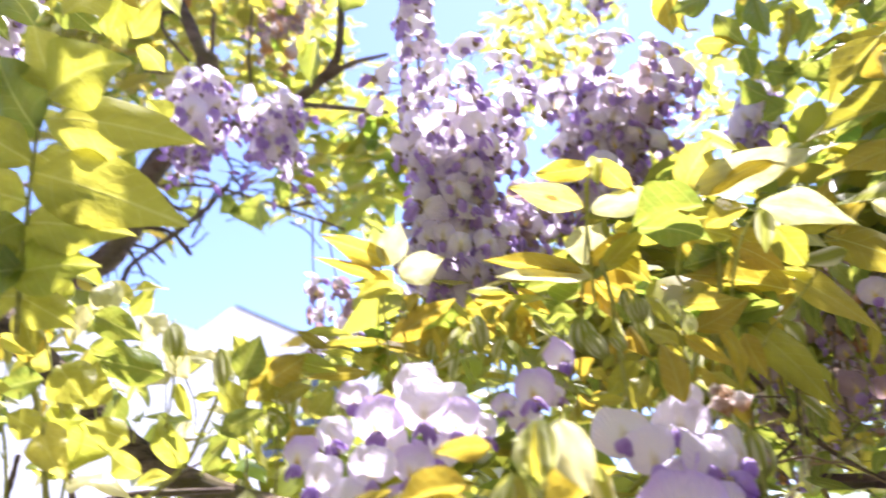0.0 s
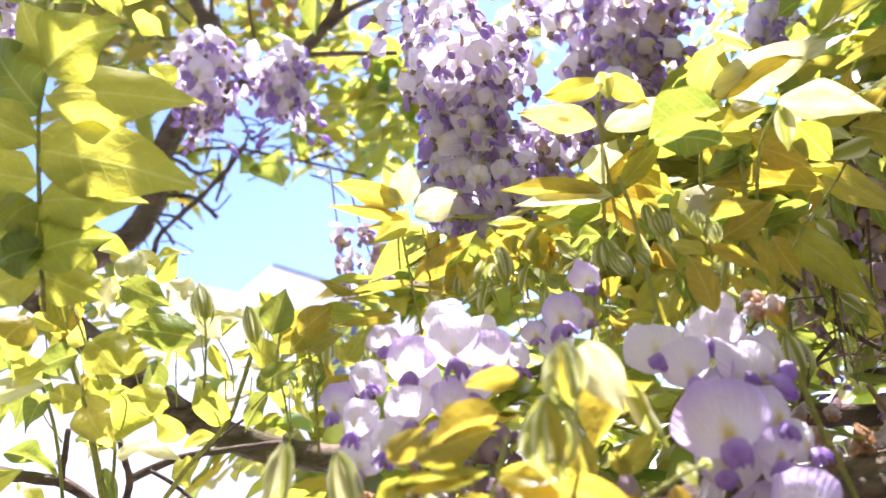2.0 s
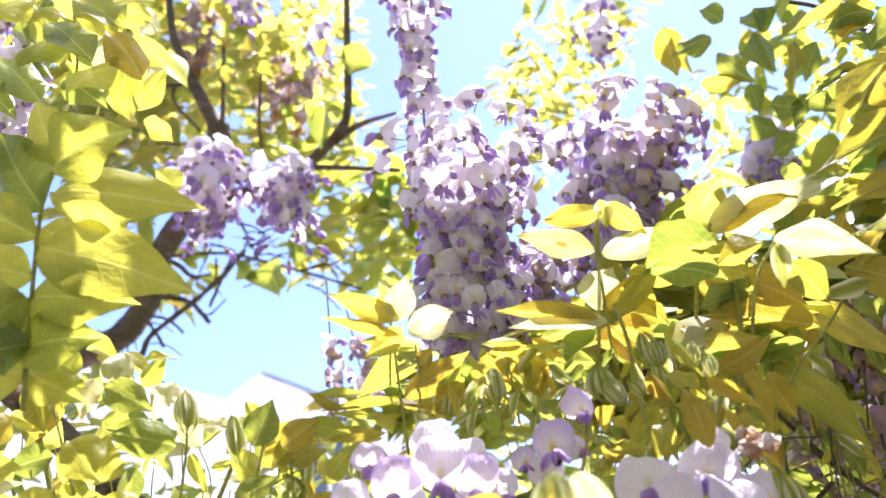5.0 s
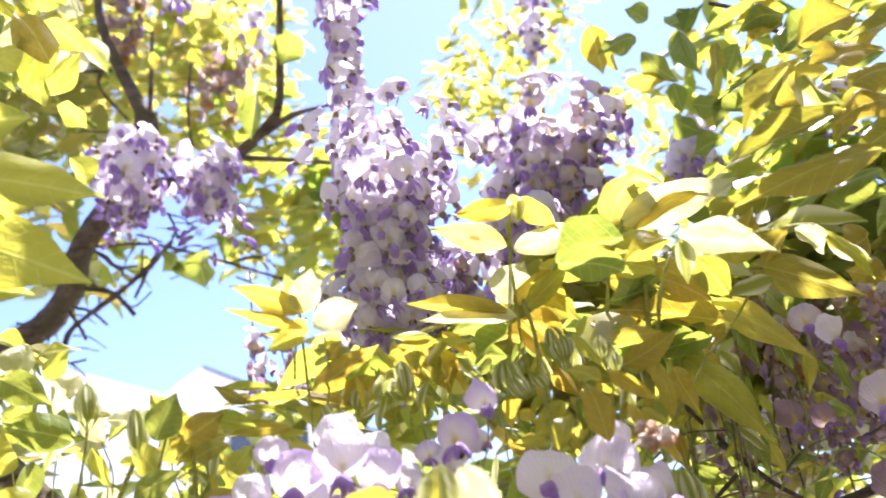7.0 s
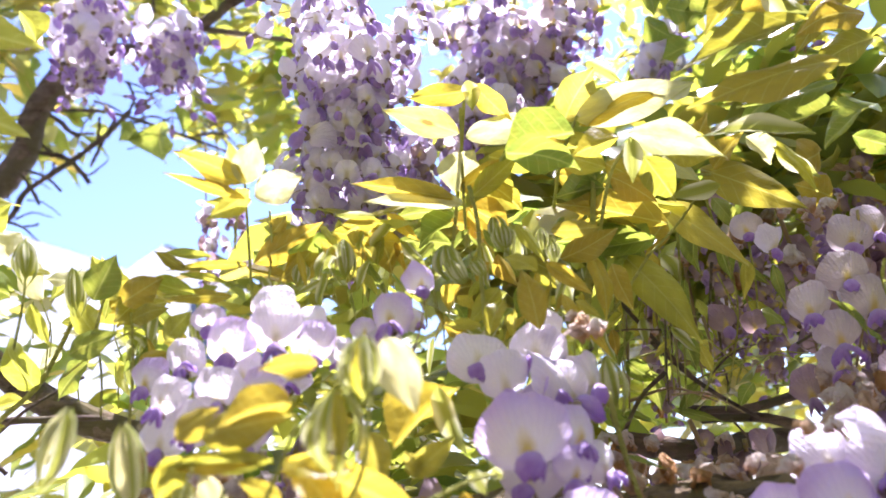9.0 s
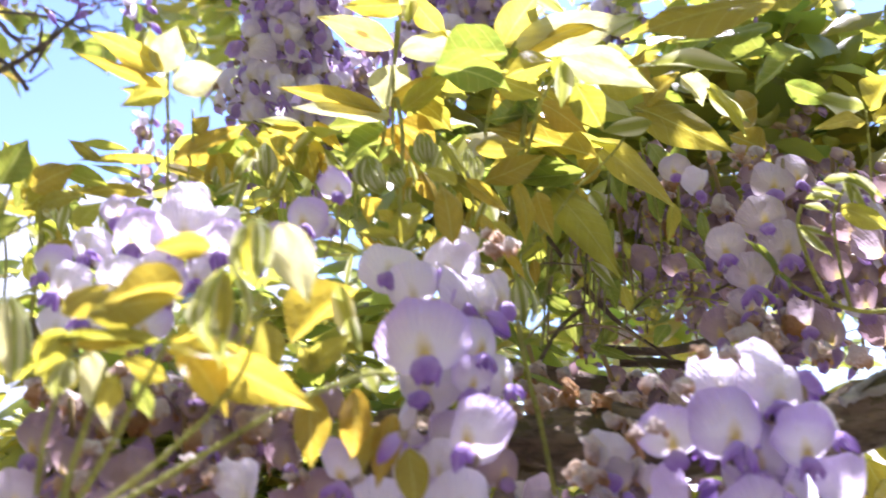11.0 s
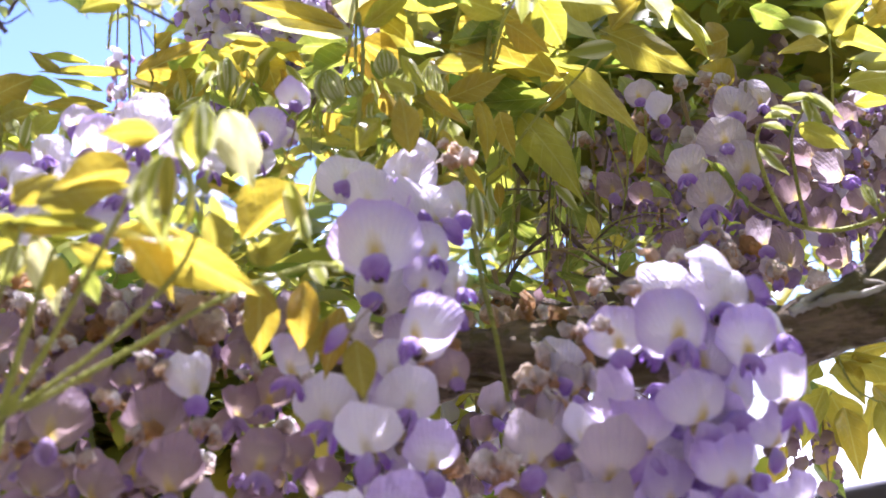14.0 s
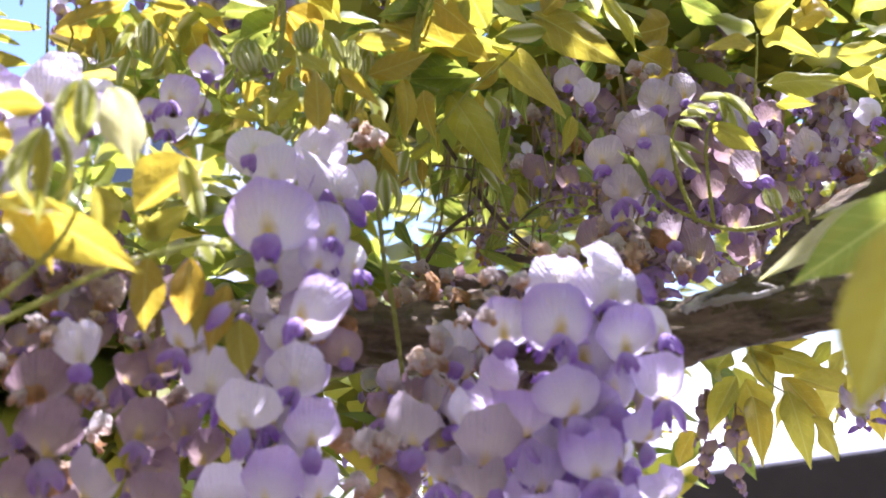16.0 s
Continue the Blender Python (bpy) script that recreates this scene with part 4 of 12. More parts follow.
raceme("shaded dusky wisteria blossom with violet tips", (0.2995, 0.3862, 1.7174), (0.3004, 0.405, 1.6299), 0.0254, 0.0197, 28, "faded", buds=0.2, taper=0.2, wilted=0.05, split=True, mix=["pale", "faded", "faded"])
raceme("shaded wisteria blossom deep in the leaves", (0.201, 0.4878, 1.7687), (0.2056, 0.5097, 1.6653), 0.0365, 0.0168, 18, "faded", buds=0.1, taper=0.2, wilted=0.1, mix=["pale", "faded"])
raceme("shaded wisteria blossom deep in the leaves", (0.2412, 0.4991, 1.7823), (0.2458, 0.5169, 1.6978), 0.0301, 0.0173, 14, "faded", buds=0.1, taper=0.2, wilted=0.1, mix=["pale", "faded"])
raceme("pale wisteria blossom beside a mossy limb", (0.3707, 0.429, 1.7351), (0.3679, 0.4383, 1.693), 0.0249, 0.0212, 20, "pale", buds=0.1)
raceme("drooping lilac wisteria blossom behind the limb", (0.1045, 0.4801, 1.5976), (0.1068, 0.4932, 1.536), 0.0166, 0.0152, 28, "pale", buds=0.1)
raceme("lilac wisteria blossom hanging past the limb", (0.3709, 0.4135, 1.6041), (0.373, 0.4249, 1.5506), 0.0167, 0.0182, 16, "fresh", buds=0.2)
raceme("thin greyish wisteria blossom with sparse florets", (0.3024, 0.4699, 1.5703), (0.3042, 0.4809, 1.5185), 0.0093, 0.0126, 9, "faded", buds=0, taper=0, thick=0.0012)
raceme("thin greyish wisteria blossom with sparse florets", (0.3268, 0.4868, 1.564), (0.3301, 0.498, 1.5104), 0.0103, 0.0130, 9, "faded", buds=0, taper=0, thick=0.0012)
raceme("pinkish faded wisteria blossom over the limb", (0.2254, 0.331, 1.6371), (0.2282, 0.3365, 1.6104), 0.0149, 0.0184, 10, "faded", buds=0, wilted=0.4, split=True)

# ---- near blossoms ----

fc = thing("flower_cluster", (0.174, 0.2286, 1.6056), "fresh lilac wisteria blossom with yellow throats", "wisteria blossom", "near wisteria blossoms")
stem(fc, [(0.1783, 0.2563, 1.6063), (0.1782, 0.2484, 1.5751), (0.1758, 0.2606, 1.521)], 0.00074, 0.00056, REDDISH, "axis", 6, 0.00)
floret(fc, (0.1507, 0.2401, 1.5809), (-0.2, -0.9, -0.39), 0.0198, "fresh", 0, 0.10)
floret(fc, (0.1659, 0.2312, 1.5805), (0, -0.95, -0.3), 0.0245, "fresh", 5, -0.10)
floret(fc, (0.1709, 0.2463, 1.5961), (0.04, -0.98, -0.2), 0.0213, "pale", 1, 0.15)
floret(fc, (0.1855, 0.2433, 1.5926), (0.05, -0.98, -0.21), 0.0222, "pale", 0, -0.23)
floret(fc, (0.1875, 0.2296, 1.5766), (-0.24, -0.83, -0.5), 0.0188, "fresh", 1, 0.05)
floret(fc, (0.2044, 0.2483, 1.583), (0.32, -0.94, -0.11), 0.0176, "pale", 5, -0.13)
floret(fc, (0.2005, 0.2384, 1.5626), (0.12, -0.69, -0.71), 0.0203, "fresh", 6, -0.15)
floret(fc, (0.1691, 0.2285, 1.5576), (0.2, -0.73, -0.66), 0.0206, "fresh", 0, 0.05)
floret(fc, (0.1764, 0.2261, 1.5396), (0.08, -0.63, -0.77), 0.0195, "fresh", 5, 0.28)
floret(fc, (0.2009, 0.2445, 1.5302), (0.02, -0.7, -0.71), 0.0165, "fresh", 2, -0.14)
floret(fc, (0.1952, 0.2427, 1.55), (0.25, -0.61, -0.75), 0.0167, "fresh", 7, -0.30)
floret(fc, (0.163, 0.2307, 1.5255), (0.12, -0.61, -0.78), 0.0182, "fresh", 2, -0.09)
floret(fc, (0.183, 0.2286, 1.5211), (-0.12, -0.66, -0.74), 0.0181, "fresh", 7, -0.01)
floret(fc, (0.1989, 0.2399, 1.5153), (-0.11, -0.85, -0.52), 0.0175, "fresh", 5, 0.03)
floret(fc, (0.1691, 0.2317, 1.5092), (-0.07, -0.82, -0.56), 0.0181, "fresh", 0, -0.29)
floret(fc, (0.1571, 0.2373, 1.5095), (-0.62, -0.60, -0.50), 0.0160, "fresh", 0, 0.27)
floret(fc, (0.1892, 0.2371, 1.5031), (-0.05, -0.76, -0.65), 0.0171, "fresh", 2, 0.27)
floret(fc, (0.15, 0.2469, 1.5598), (0.47, -0.59, -0.66), 0.0199, "fresh", 1, 0.25)
floret(fc, (0.1572, 0.2471, 1.5511), (0.01, -0.32, -0.95), 0.0248, "fresh", 6, 0.05)
floret(fc, (0.1452, 0.2464, 1.542), (-0.09, -0.34, -0.94), 0.0230, "blush", 1, -0.10)
floret(fc, (0.1403, 0.2515, 1.5537), (-0.43, -0.61, -0.67), 0.0144, "pale", 3, 0.30)
floret(fc, (0.176, 0.2388, 1.5427), (0.11, -0.73, -0.67), 0.0195, "fresh", 5, -0.10)
floret(fc, (0.1625, 0.248, 1.534), (0.07, -0.4, -0.91), 0.0182, "fresh", 3, 0.10)
floret(fc, (0.1443, 0.245, 1.5303), (-0.05, -0.43, -0.9), 0.0195, "blush", 6, 0.20)
floret(fc, (0.1557, 0.249, 1.526), (0.12, -0.37, -0.92), 0.0149, "fresh", 4, 0.10)
floret(fc, (0.1489, 0.2641, 1.5682), (-0.29, -0.65, -0.7), 0.0126, "blush", 4, 0.20)
under("wilted_floret", WILTS[3], fc, floret_pose((0.1462, 0.2399, 1.6073), (-0.61, -1, 0.25), 0.0088, -0.25))
under("wilted_floret", WILTS[2], fc, floret_pose((0.1529, 0.2378, 1.6047), (-0.78, -1, 0.25), 0.0096, 0.58))
under("wilted_floret", WILTS[1], fc, floret_pose((0.1362, 0.2275, 1.5912), (-0.32, -1, 0.17), 0.0064, -0.26))
under("wilted_floret", WILTS[0], fc, floret_pose((0.1421, 0.23, 1.593), (-0.37, -1, -0.09), 0.0083, 0.20))
under("wilted_floret", WILTS[3], fc, floret_pose((0.1644, 0.2395, 1.6158), (0.44, -1, -0.15), 0.0083, -0.75))
under("wilted_floret", WILTS[0], fc, floret_pose((0.169, 0.2363, 1.6149), (0.3, -1, -0.11), 0.0083, 0.48))

fc = thing("flower_cluster", (0.0789, 0.2566, 1.6515), "large lilac wisteria blossom with sunlit upper petals", "wisteria blossom", "near wisteria blossoms")
stem(fc, [(0.0875, 0.2947, 1.6746), (0.084, 0.2723, 1.6199), (0.0746, 0.2755, 1.5682), (0.0714, 0.286, 1.5217)], 0.00091, 0.00060, REDDISH, "axis", 6, 0.00)
floret(fc, (0.0753, 0.2317, 1.609), (-0.01, -0.9, -0.44), 0.0281, "fresh", 0, 0.12)
floret(fc, (0.0867, 0.2268, 1.5834), (-0.53, -0.82, -0.21), 0.0220, "fresh", 5, 0.10)
floret(fc, (0.072, 0.2263, 1.5531), (-0.12, -0.77, -0.63), 0.0198, "pale", 0, 0.20)
floret(fc, (0.0822, 0.2397, 1.5641), (0.05, -0.95, -0.3), 0.0200, "pale", 2, -0.21)
floret(fc, (0.0571, 0.2384, 1.5611), (0.04, -0.92, -0.4), 0.0210, "pale", 2, -0.11)
floret(fc, (0.064, 0.265, 1.6447), (0.06, -0.99, -0.16), 0.0212, "pale", 7, 0.08)
floret(fc, (0.0833, 0.2701, 1.6463), (-0.29, -0.9, -0.31), 0.0202, "pale", 0, -0.20)
floret(fc, (0.09, 0.2731, 1.6563), (-0.21, -0.92, -0.32), 0.0141, "pale", 4, 0.25)
floret(fc, (0.0724, 0.2588, 1.6353), (0.03, -0.86, -0.5), 0.0187, "pale", 5, 0.20)
floret(fc, (0.0905, 0.26, 1.6318), (-0.31, -0.94, -0.1), 0.0193, "pale", 0, 0.29)
floret(fc, (0.1039, 0.27, 1.6349), (0.23, -0.91, -0.34), 0.0176, "pale", 4, 0.20)
floret(fc, (0.0917, 0.245, 1.6137), (0.36, -0.89, -0.29), 0.0181, "fresh", 5, -0.22)
floret(fc, (0.0885, 0.2426, 1.6035), (0.03, -0.78, -0.62), 0.0143, "fresh", 5, -0.21)
floret(fc, (0.1014, 0.2536, 1.605), (0.47, -0.84, -0.28), 0.0142, "pale", 1, 0.30)
floret(fc, (0.0894, 0.2376, 1.5476), (0.07, -0.72, -0.69), 0.0164, "fresh", 7, -0.01)
floret(fc, (0.0783, 0.233, 1.529), (-0.24, -0.66, -0.71), 0.0203, "fresh", 1, -0.02)
floret(fc, (0.092, 0.2387, 1.5316), (0.21, -0.71, -0.67), 0.0135, "fresh", 1, 0.02)
floret(fc, (0.0976, 0.2532, 1.5747), (0.39, -0.85, -0.34), 0.0150, "faded", 0, -0.10)
floret(fc, (0.0483, 0.2376, 1.5775), (-0.13, -0.67, -0.73), 0.0168, "fresh", 6, 0.03)
floret(fc, (0.0636, 0.239, 1.5274), (0.13, -0.67, -0.73), 0.0166, "pale", 7, 0.16)
floret(fc, (0.0832, 0.2387, 1.5164), (-0.03, -0.81, -0.59), 0.0180, "fresh", 6, -0.12)
floret(fc, (0.0693, 0.2332, 1.5125), (-0.02, -0.95, -0.3), 0.0189, "fresh", 7, -0.01)
floret(fc, (0.0543, 0.2484, 1.5413), (0.1, -0.72, -0.69), 0.0130, "faded", 1, -0.10)
floret(fc, (0.0782, 0.2501, 1.5771), (-0.15, -0.88, -0.46), 0.0154, "pale", 2, 0.03)
under("floret_bud", BUD, fc, floret_pose((0.067, 0.216, 1.5904), (-0.76, -0.18, -0.62), 0.0155, 0.30))
under("wilted_floret", WILTS[2], fc, floret_pose((0.0993, 0.2728, 1.6615), (-0.39, -1, 0.13), 0.0114, 0.35))
under("wilted_floret", WILTS[1], fc, floret_pose((0.1063, 0.2657, 1.6612), (0.3, -1, -0.07), 0.0088, 0.21))
under("wilted_floret", WILTS[2], fc, floret_pose((0.0971, 0.2668, 1.664), (-0.89, -1, -0.12), 0.0064, 0.75))
under("wilted_floret", WILTS[0], fc, floret_pose((0.1024, 0.2692, 1.6643), (-0.3, -1, 0.2), 0.0073, 0.14))
under("wilted_floret", WILTS[3], fc, floret_pose((0.0866, 0.2544, 1.5901), (-0.19, -1, -0.03), 0.0113, 0.59))
under("wilted_floret", WILTS[2], fc, floret_pose((0.0956, 0.2668, 1.5935), (0.1, -1, -0.02), 0.0128, 0.07))

fc = thing("flower_cluster", (0.0461, 0.2658, 1.6551), "pair of sunlit lilac florets above young leaves", "wisteria blossom", "near wisteria blossoms")
stem(fc, [(0.04, 0.2659, 1.6553), (0.0443, 0.2636, 1.6652), (0.0478, 0.2603, 1.679)], 0.00041, 0.00031, REDDISH, "axis", 5, 0.00)
floret(fc, (0.034, 0.2637, 1.6639), (-0.15, -0.93, -0.35), 0.0174, "fresh", 6, 0.10)
floret(fc, (0.0447, 0.2616, 1.6764), (0.36, -0.73, -0.58), 0.0125, "fresh", 7, -0.20)
floret(fc, (0.0428, 0.2685, 1.6652), (0.53, -0.81, -0.26), 0.0097, "pale", 1, -0.05)
floret(fc, (0.03, 0.2774, 1.6587), (-0.04, -0.93, -0.36), 0.0138, "pale", 2, 0.29)
floret(fc, (0.0216, 0.277, 1.6653), (0.2, -0.9, -0.38), 0.0099, "fresh", 2, -0.20)

fc = thing("flower_cluster", (-0.021, 0.248, 1.6676), "sunlit white-lilac wisteria blossom spilling over leaves", "wisteria blossom", "near wisteria blossoms")
floret(fc, (-0.0414, 0.2638, 1.6567), (0.08, -0.93, -0.36), 0.0159, "pale", 6, 0.15)
floret(fc, (-0.0237, 0.258, 1.6582), (-0.22, -0.89, -0.41), 0.0200, "fresh", 0, 0.22)
floret(fc, (-0.0071, 0.2572, 1.6602), (0.18, -0.81, -0.56), 0.0199, "pale", 1, -0.02)
floret(fc, (-0.0119, 0.2708, 1.6718), (-0.06, -0.84, -0.54), 0.0173, "pale", 1, -0.13)
floret(fc, (0.0048, 0.2646, 1.6559), (-0.05, -0.85, -0.52), 0.0175, "fresh", 5, 0.18)
floret(fc, (-0.0467, 0.2516, 1.6412), (-0.15, -0.94, -0.31), 0.0162, "pale", 6, -0.18)
floret(fc, (-0.0246, 0.2486, 1.6408), (-0.03, -0.84, -0.54), 0.0171, "pale", 0, 0.24)
floret(fc, (-0.0116, 0.2541, 1.6403), (-0.14, -0.86, -0.5), 0.0159, "fresh", 1, 0.24)
floret(fc, (0.0018, 0.273, 1.6691), (-0.08, -0.96, -0.27), 0.0128, "pale", 1, 0.02)
floret(fc, (-0.0357, 0.2475, 1.6304), (-0.13, -0.96, -0.26), 0.0177, "pale", 5, -0.15)
floret(fc, (-0.0564, 0.264, 1.6517), (-0.1, -0.88, -0.46), 0.0139, "fresh", 1, -0.17)
floret(fc, (-0.0209, 0.2678, 1.6516), (-0.11, -0.88, -0.47), 0.0140, "pale", 6, 0.16)
floret(fc, (-0.0049, 0.2675, 1.6474), (-0.22, -0.91, -0.34), 0.0139, "pale", 2, -0.08)
floret(fc, (-0.0163, 0.2503, 1.6256), (-0.07, -0.87, -0.48), 0.0166, "fresh", 1, 0.10)
floret(fc, (-0.0478, 0.2537, 1.6281), (0.01, -0.93, -0.37), 0.0159, "pale", 0, -0.22)
floret(fc, (0.0137, 0.2717, 1.6551), (0.22, -0.85, -0.49), 0.0121, "pale", 6, -0.05)
floret(fc, (-0.0357, 0.2738, 1.6741), (0.14, -0.86, -0.48), 0.0125, "fresh", 0, 0.04)

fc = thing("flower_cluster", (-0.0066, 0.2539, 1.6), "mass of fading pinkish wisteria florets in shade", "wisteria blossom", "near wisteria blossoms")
# Faded tone on most florets, so shade comes partly from petal colour.
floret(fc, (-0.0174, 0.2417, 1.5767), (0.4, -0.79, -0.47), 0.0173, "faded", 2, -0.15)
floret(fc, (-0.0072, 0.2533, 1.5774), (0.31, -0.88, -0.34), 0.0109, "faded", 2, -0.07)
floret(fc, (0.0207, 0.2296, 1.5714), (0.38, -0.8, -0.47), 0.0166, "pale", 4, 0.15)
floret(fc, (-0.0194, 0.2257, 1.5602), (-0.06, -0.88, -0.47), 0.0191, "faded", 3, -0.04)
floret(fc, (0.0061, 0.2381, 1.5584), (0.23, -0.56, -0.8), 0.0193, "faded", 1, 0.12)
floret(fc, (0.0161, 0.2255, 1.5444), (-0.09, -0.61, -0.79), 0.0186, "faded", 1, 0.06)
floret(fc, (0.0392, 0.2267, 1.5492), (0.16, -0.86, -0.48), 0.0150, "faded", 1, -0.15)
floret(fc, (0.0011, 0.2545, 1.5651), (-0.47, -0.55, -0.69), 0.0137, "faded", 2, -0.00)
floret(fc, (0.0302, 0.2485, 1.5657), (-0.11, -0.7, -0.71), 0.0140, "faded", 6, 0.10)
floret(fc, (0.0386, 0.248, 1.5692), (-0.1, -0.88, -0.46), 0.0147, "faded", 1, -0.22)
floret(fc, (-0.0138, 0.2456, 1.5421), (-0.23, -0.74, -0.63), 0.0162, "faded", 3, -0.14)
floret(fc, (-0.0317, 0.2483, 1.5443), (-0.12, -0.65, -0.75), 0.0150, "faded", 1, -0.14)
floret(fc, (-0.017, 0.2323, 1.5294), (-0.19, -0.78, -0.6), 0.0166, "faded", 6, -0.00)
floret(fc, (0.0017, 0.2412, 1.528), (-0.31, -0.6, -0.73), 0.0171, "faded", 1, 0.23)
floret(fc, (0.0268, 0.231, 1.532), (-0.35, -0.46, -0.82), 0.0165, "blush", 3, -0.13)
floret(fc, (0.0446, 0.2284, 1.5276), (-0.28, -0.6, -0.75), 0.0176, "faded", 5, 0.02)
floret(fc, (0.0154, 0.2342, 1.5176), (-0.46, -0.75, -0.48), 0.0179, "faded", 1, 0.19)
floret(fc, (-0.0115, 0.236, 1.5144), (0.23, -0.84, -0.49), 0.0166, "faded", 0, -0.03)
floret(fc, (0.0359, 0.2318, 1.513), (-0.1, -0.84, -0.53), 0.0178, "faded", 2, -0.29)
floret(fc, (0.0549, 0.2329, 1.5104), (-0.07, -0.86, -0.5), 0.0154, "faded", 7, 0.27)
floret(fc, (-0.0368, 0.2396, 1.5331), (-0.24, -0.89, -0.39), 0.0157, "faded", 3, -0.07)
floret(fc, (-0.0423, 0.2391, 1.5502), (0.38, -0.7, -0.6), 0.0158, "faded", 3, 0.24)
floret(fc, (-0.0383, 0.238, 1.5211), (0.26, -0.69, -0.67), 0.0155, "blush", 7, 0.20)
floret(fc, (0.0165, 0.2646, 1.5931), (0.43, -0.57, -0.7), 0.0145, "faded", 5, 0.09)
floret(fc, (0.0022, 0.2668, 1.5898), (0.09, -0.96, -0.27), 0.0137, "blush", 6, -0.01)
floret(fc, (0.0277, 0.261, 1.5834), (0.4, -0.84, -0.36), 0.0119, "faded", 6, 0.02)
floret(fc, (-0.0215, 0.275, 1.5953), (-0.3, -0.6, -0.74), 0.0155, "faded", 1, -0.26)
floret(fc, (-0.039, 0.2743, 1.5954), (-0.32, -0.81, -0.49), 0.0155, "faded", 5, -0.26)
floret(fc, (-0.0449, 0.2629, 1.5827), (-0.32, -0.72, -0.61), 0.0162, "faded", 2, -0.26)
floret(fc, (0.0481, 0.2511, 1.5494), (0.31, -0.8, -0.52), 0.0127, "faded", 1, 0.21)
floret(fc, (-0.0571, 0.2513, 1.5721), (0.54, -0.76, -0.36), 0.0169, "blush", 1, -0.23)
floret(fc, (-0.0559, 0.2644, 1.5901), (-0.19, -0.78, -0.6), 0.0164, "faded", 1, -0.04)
under("wilted_floret", WILTS[1], fc, floret_pose((-0.0352, 0.2704, 1.6009), (-0.89, -1, 0.22), 0.0111, 0.11))
under("wilted_floret", WILTS[0], fc, floret_pose((-0.03, 0.277, 1.6057), (0.1, -1, -0.07), 0.0117, 0.08))
under("wilted_floret", WILTS[2], fc, floret_pose((-0.0238, 0.2709, 1.6058), (-0.73, -1, -0.06), 0.0104, -0.07))
under("wilted_floret", WILTS[0], fc, floret_pose((-0.0136, 0.263, 1.6083), (-0.32, -1, 0.14), 0.0108, -0.65))
under("wilted_floret", WILTS[2], fc, floret_pose((-0.0072, 0.2736, 1.6127), (0.75, -1, 0.09), 0.0102, -0.63))
under("wilted_floret", WILTS[3], fc, floret_pose((0.0004, 0.2752, 1.6131), (0.7, -1, 0.37), 0.0115, 0.29))
under("wilted_floret", WILTS[1], fc, floret_pose((0.0208, 0.274, 1.613), (0.33, -1, 0.29), 0.0103, 0.32))
under("wilted_floret", WILTS[3], fc, floret_pose((0.0305, 0.2655, 1.6068), (0.86, -1, 0.22), 0.0107, -0.19))
under("wilted_floret", WILTS[2], fc, floret_pose((-0.0519, 0.2757, 1.6139), (0.26, -1, 0.38), 0.0122, 0.03))
under("wilted_floret", WILTS[0], fc, floret_pose((-0.0463, 0.2819, 1.6132), (-0.21, -1, -0.14), 0.0117, -0.50))
under("wilted_floret", WILTS[3], fc, floret_pose((-0.0655, 0.2842, 1.6182), (0.32, -1, 0.01), 0.0091, -0.05))
under("wilted_floret", WILTS[1], fc, floret_pose((-0.0552, 0.2772, 1.6161), (-0.07, -1, -0.14), 0.0111, 0.25))
under("wilted_floret", WILTS[0], fc, floret_pose((0.0075, 0.2691, 1.5914), (-0.06, -1, 0.13), 0.0071, -0.36))
under("wilted_floret", WILTS[2], fc, floret_pose((0.0155, 0.2597, 1.593), (-0.04, -1, -0.18), 0.0073, -0.29))
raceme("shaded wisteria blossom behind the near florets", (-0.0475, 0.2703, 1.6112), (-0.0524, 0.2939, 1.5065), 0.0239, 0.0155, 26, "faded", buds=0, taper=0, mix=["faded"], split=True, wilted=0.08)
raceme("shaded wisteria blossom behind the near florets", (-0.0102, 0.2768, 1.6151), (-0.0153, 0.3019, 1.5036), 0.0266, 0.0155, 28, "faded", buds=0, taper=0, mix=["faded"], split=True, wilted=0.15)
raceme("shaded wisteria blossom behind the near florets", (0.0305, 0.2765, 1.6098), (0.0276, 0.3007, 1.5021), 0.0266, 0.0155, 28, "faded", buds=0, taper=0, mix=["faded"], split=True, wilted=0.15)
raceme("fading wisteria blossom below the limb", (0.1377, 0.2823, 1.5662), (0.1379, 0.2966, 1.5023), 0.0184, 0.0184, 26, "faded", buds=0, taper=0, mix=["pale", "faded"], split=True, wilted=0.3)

fc = thing("flower_cluster", (0.1314, 0.2857, 1.5912), "withered tan wisteria florets caught on the limb", "wisteria blossom", "withered blossoms")
under("wilted_floret", WILTS[5], fc, floret_pose((0.1397, 0.285, 1.5989), (0.08, -1, -0.04), 0.0109, 0.53))
under("wilted_floret", WILTS[0], fc, floret_pose((0.147, 0.283, 1.5958), (0.2, -0.98, 0.08), 0.0094, 0.41))
under("wilted_floret", WILTS[0], fc, floret_pose((0.1587, 0.283, 1.5977), (0.25, -0.9, -0.36), 0.0104, 0.48))
under("wilted_floret", WILTS[1], fc, floret_pose((0.1657, 0.28, 1.5943), (-0.48, -0.85, -0.22), 0.0093, -0.14))
under("wilted_floret", WILTS[5], fc, floret_pose((0.1763, 0.285, 1.5989), (-0.47, -0.81, -0.35), 0.0086, -0.34))
under("wilted_floret", WILTS[3], fc, floret_pose((0.1423, 0.278, 1.5898), (-0.31, -0.95, 0.07), 0.0101, -0.41))
under("wilted_floret", WILTS[4], fc, floret_pose((0.2064, 0.31, 1.6333), (0.27, -0.87, -0.42), 0.0183, -0.07))
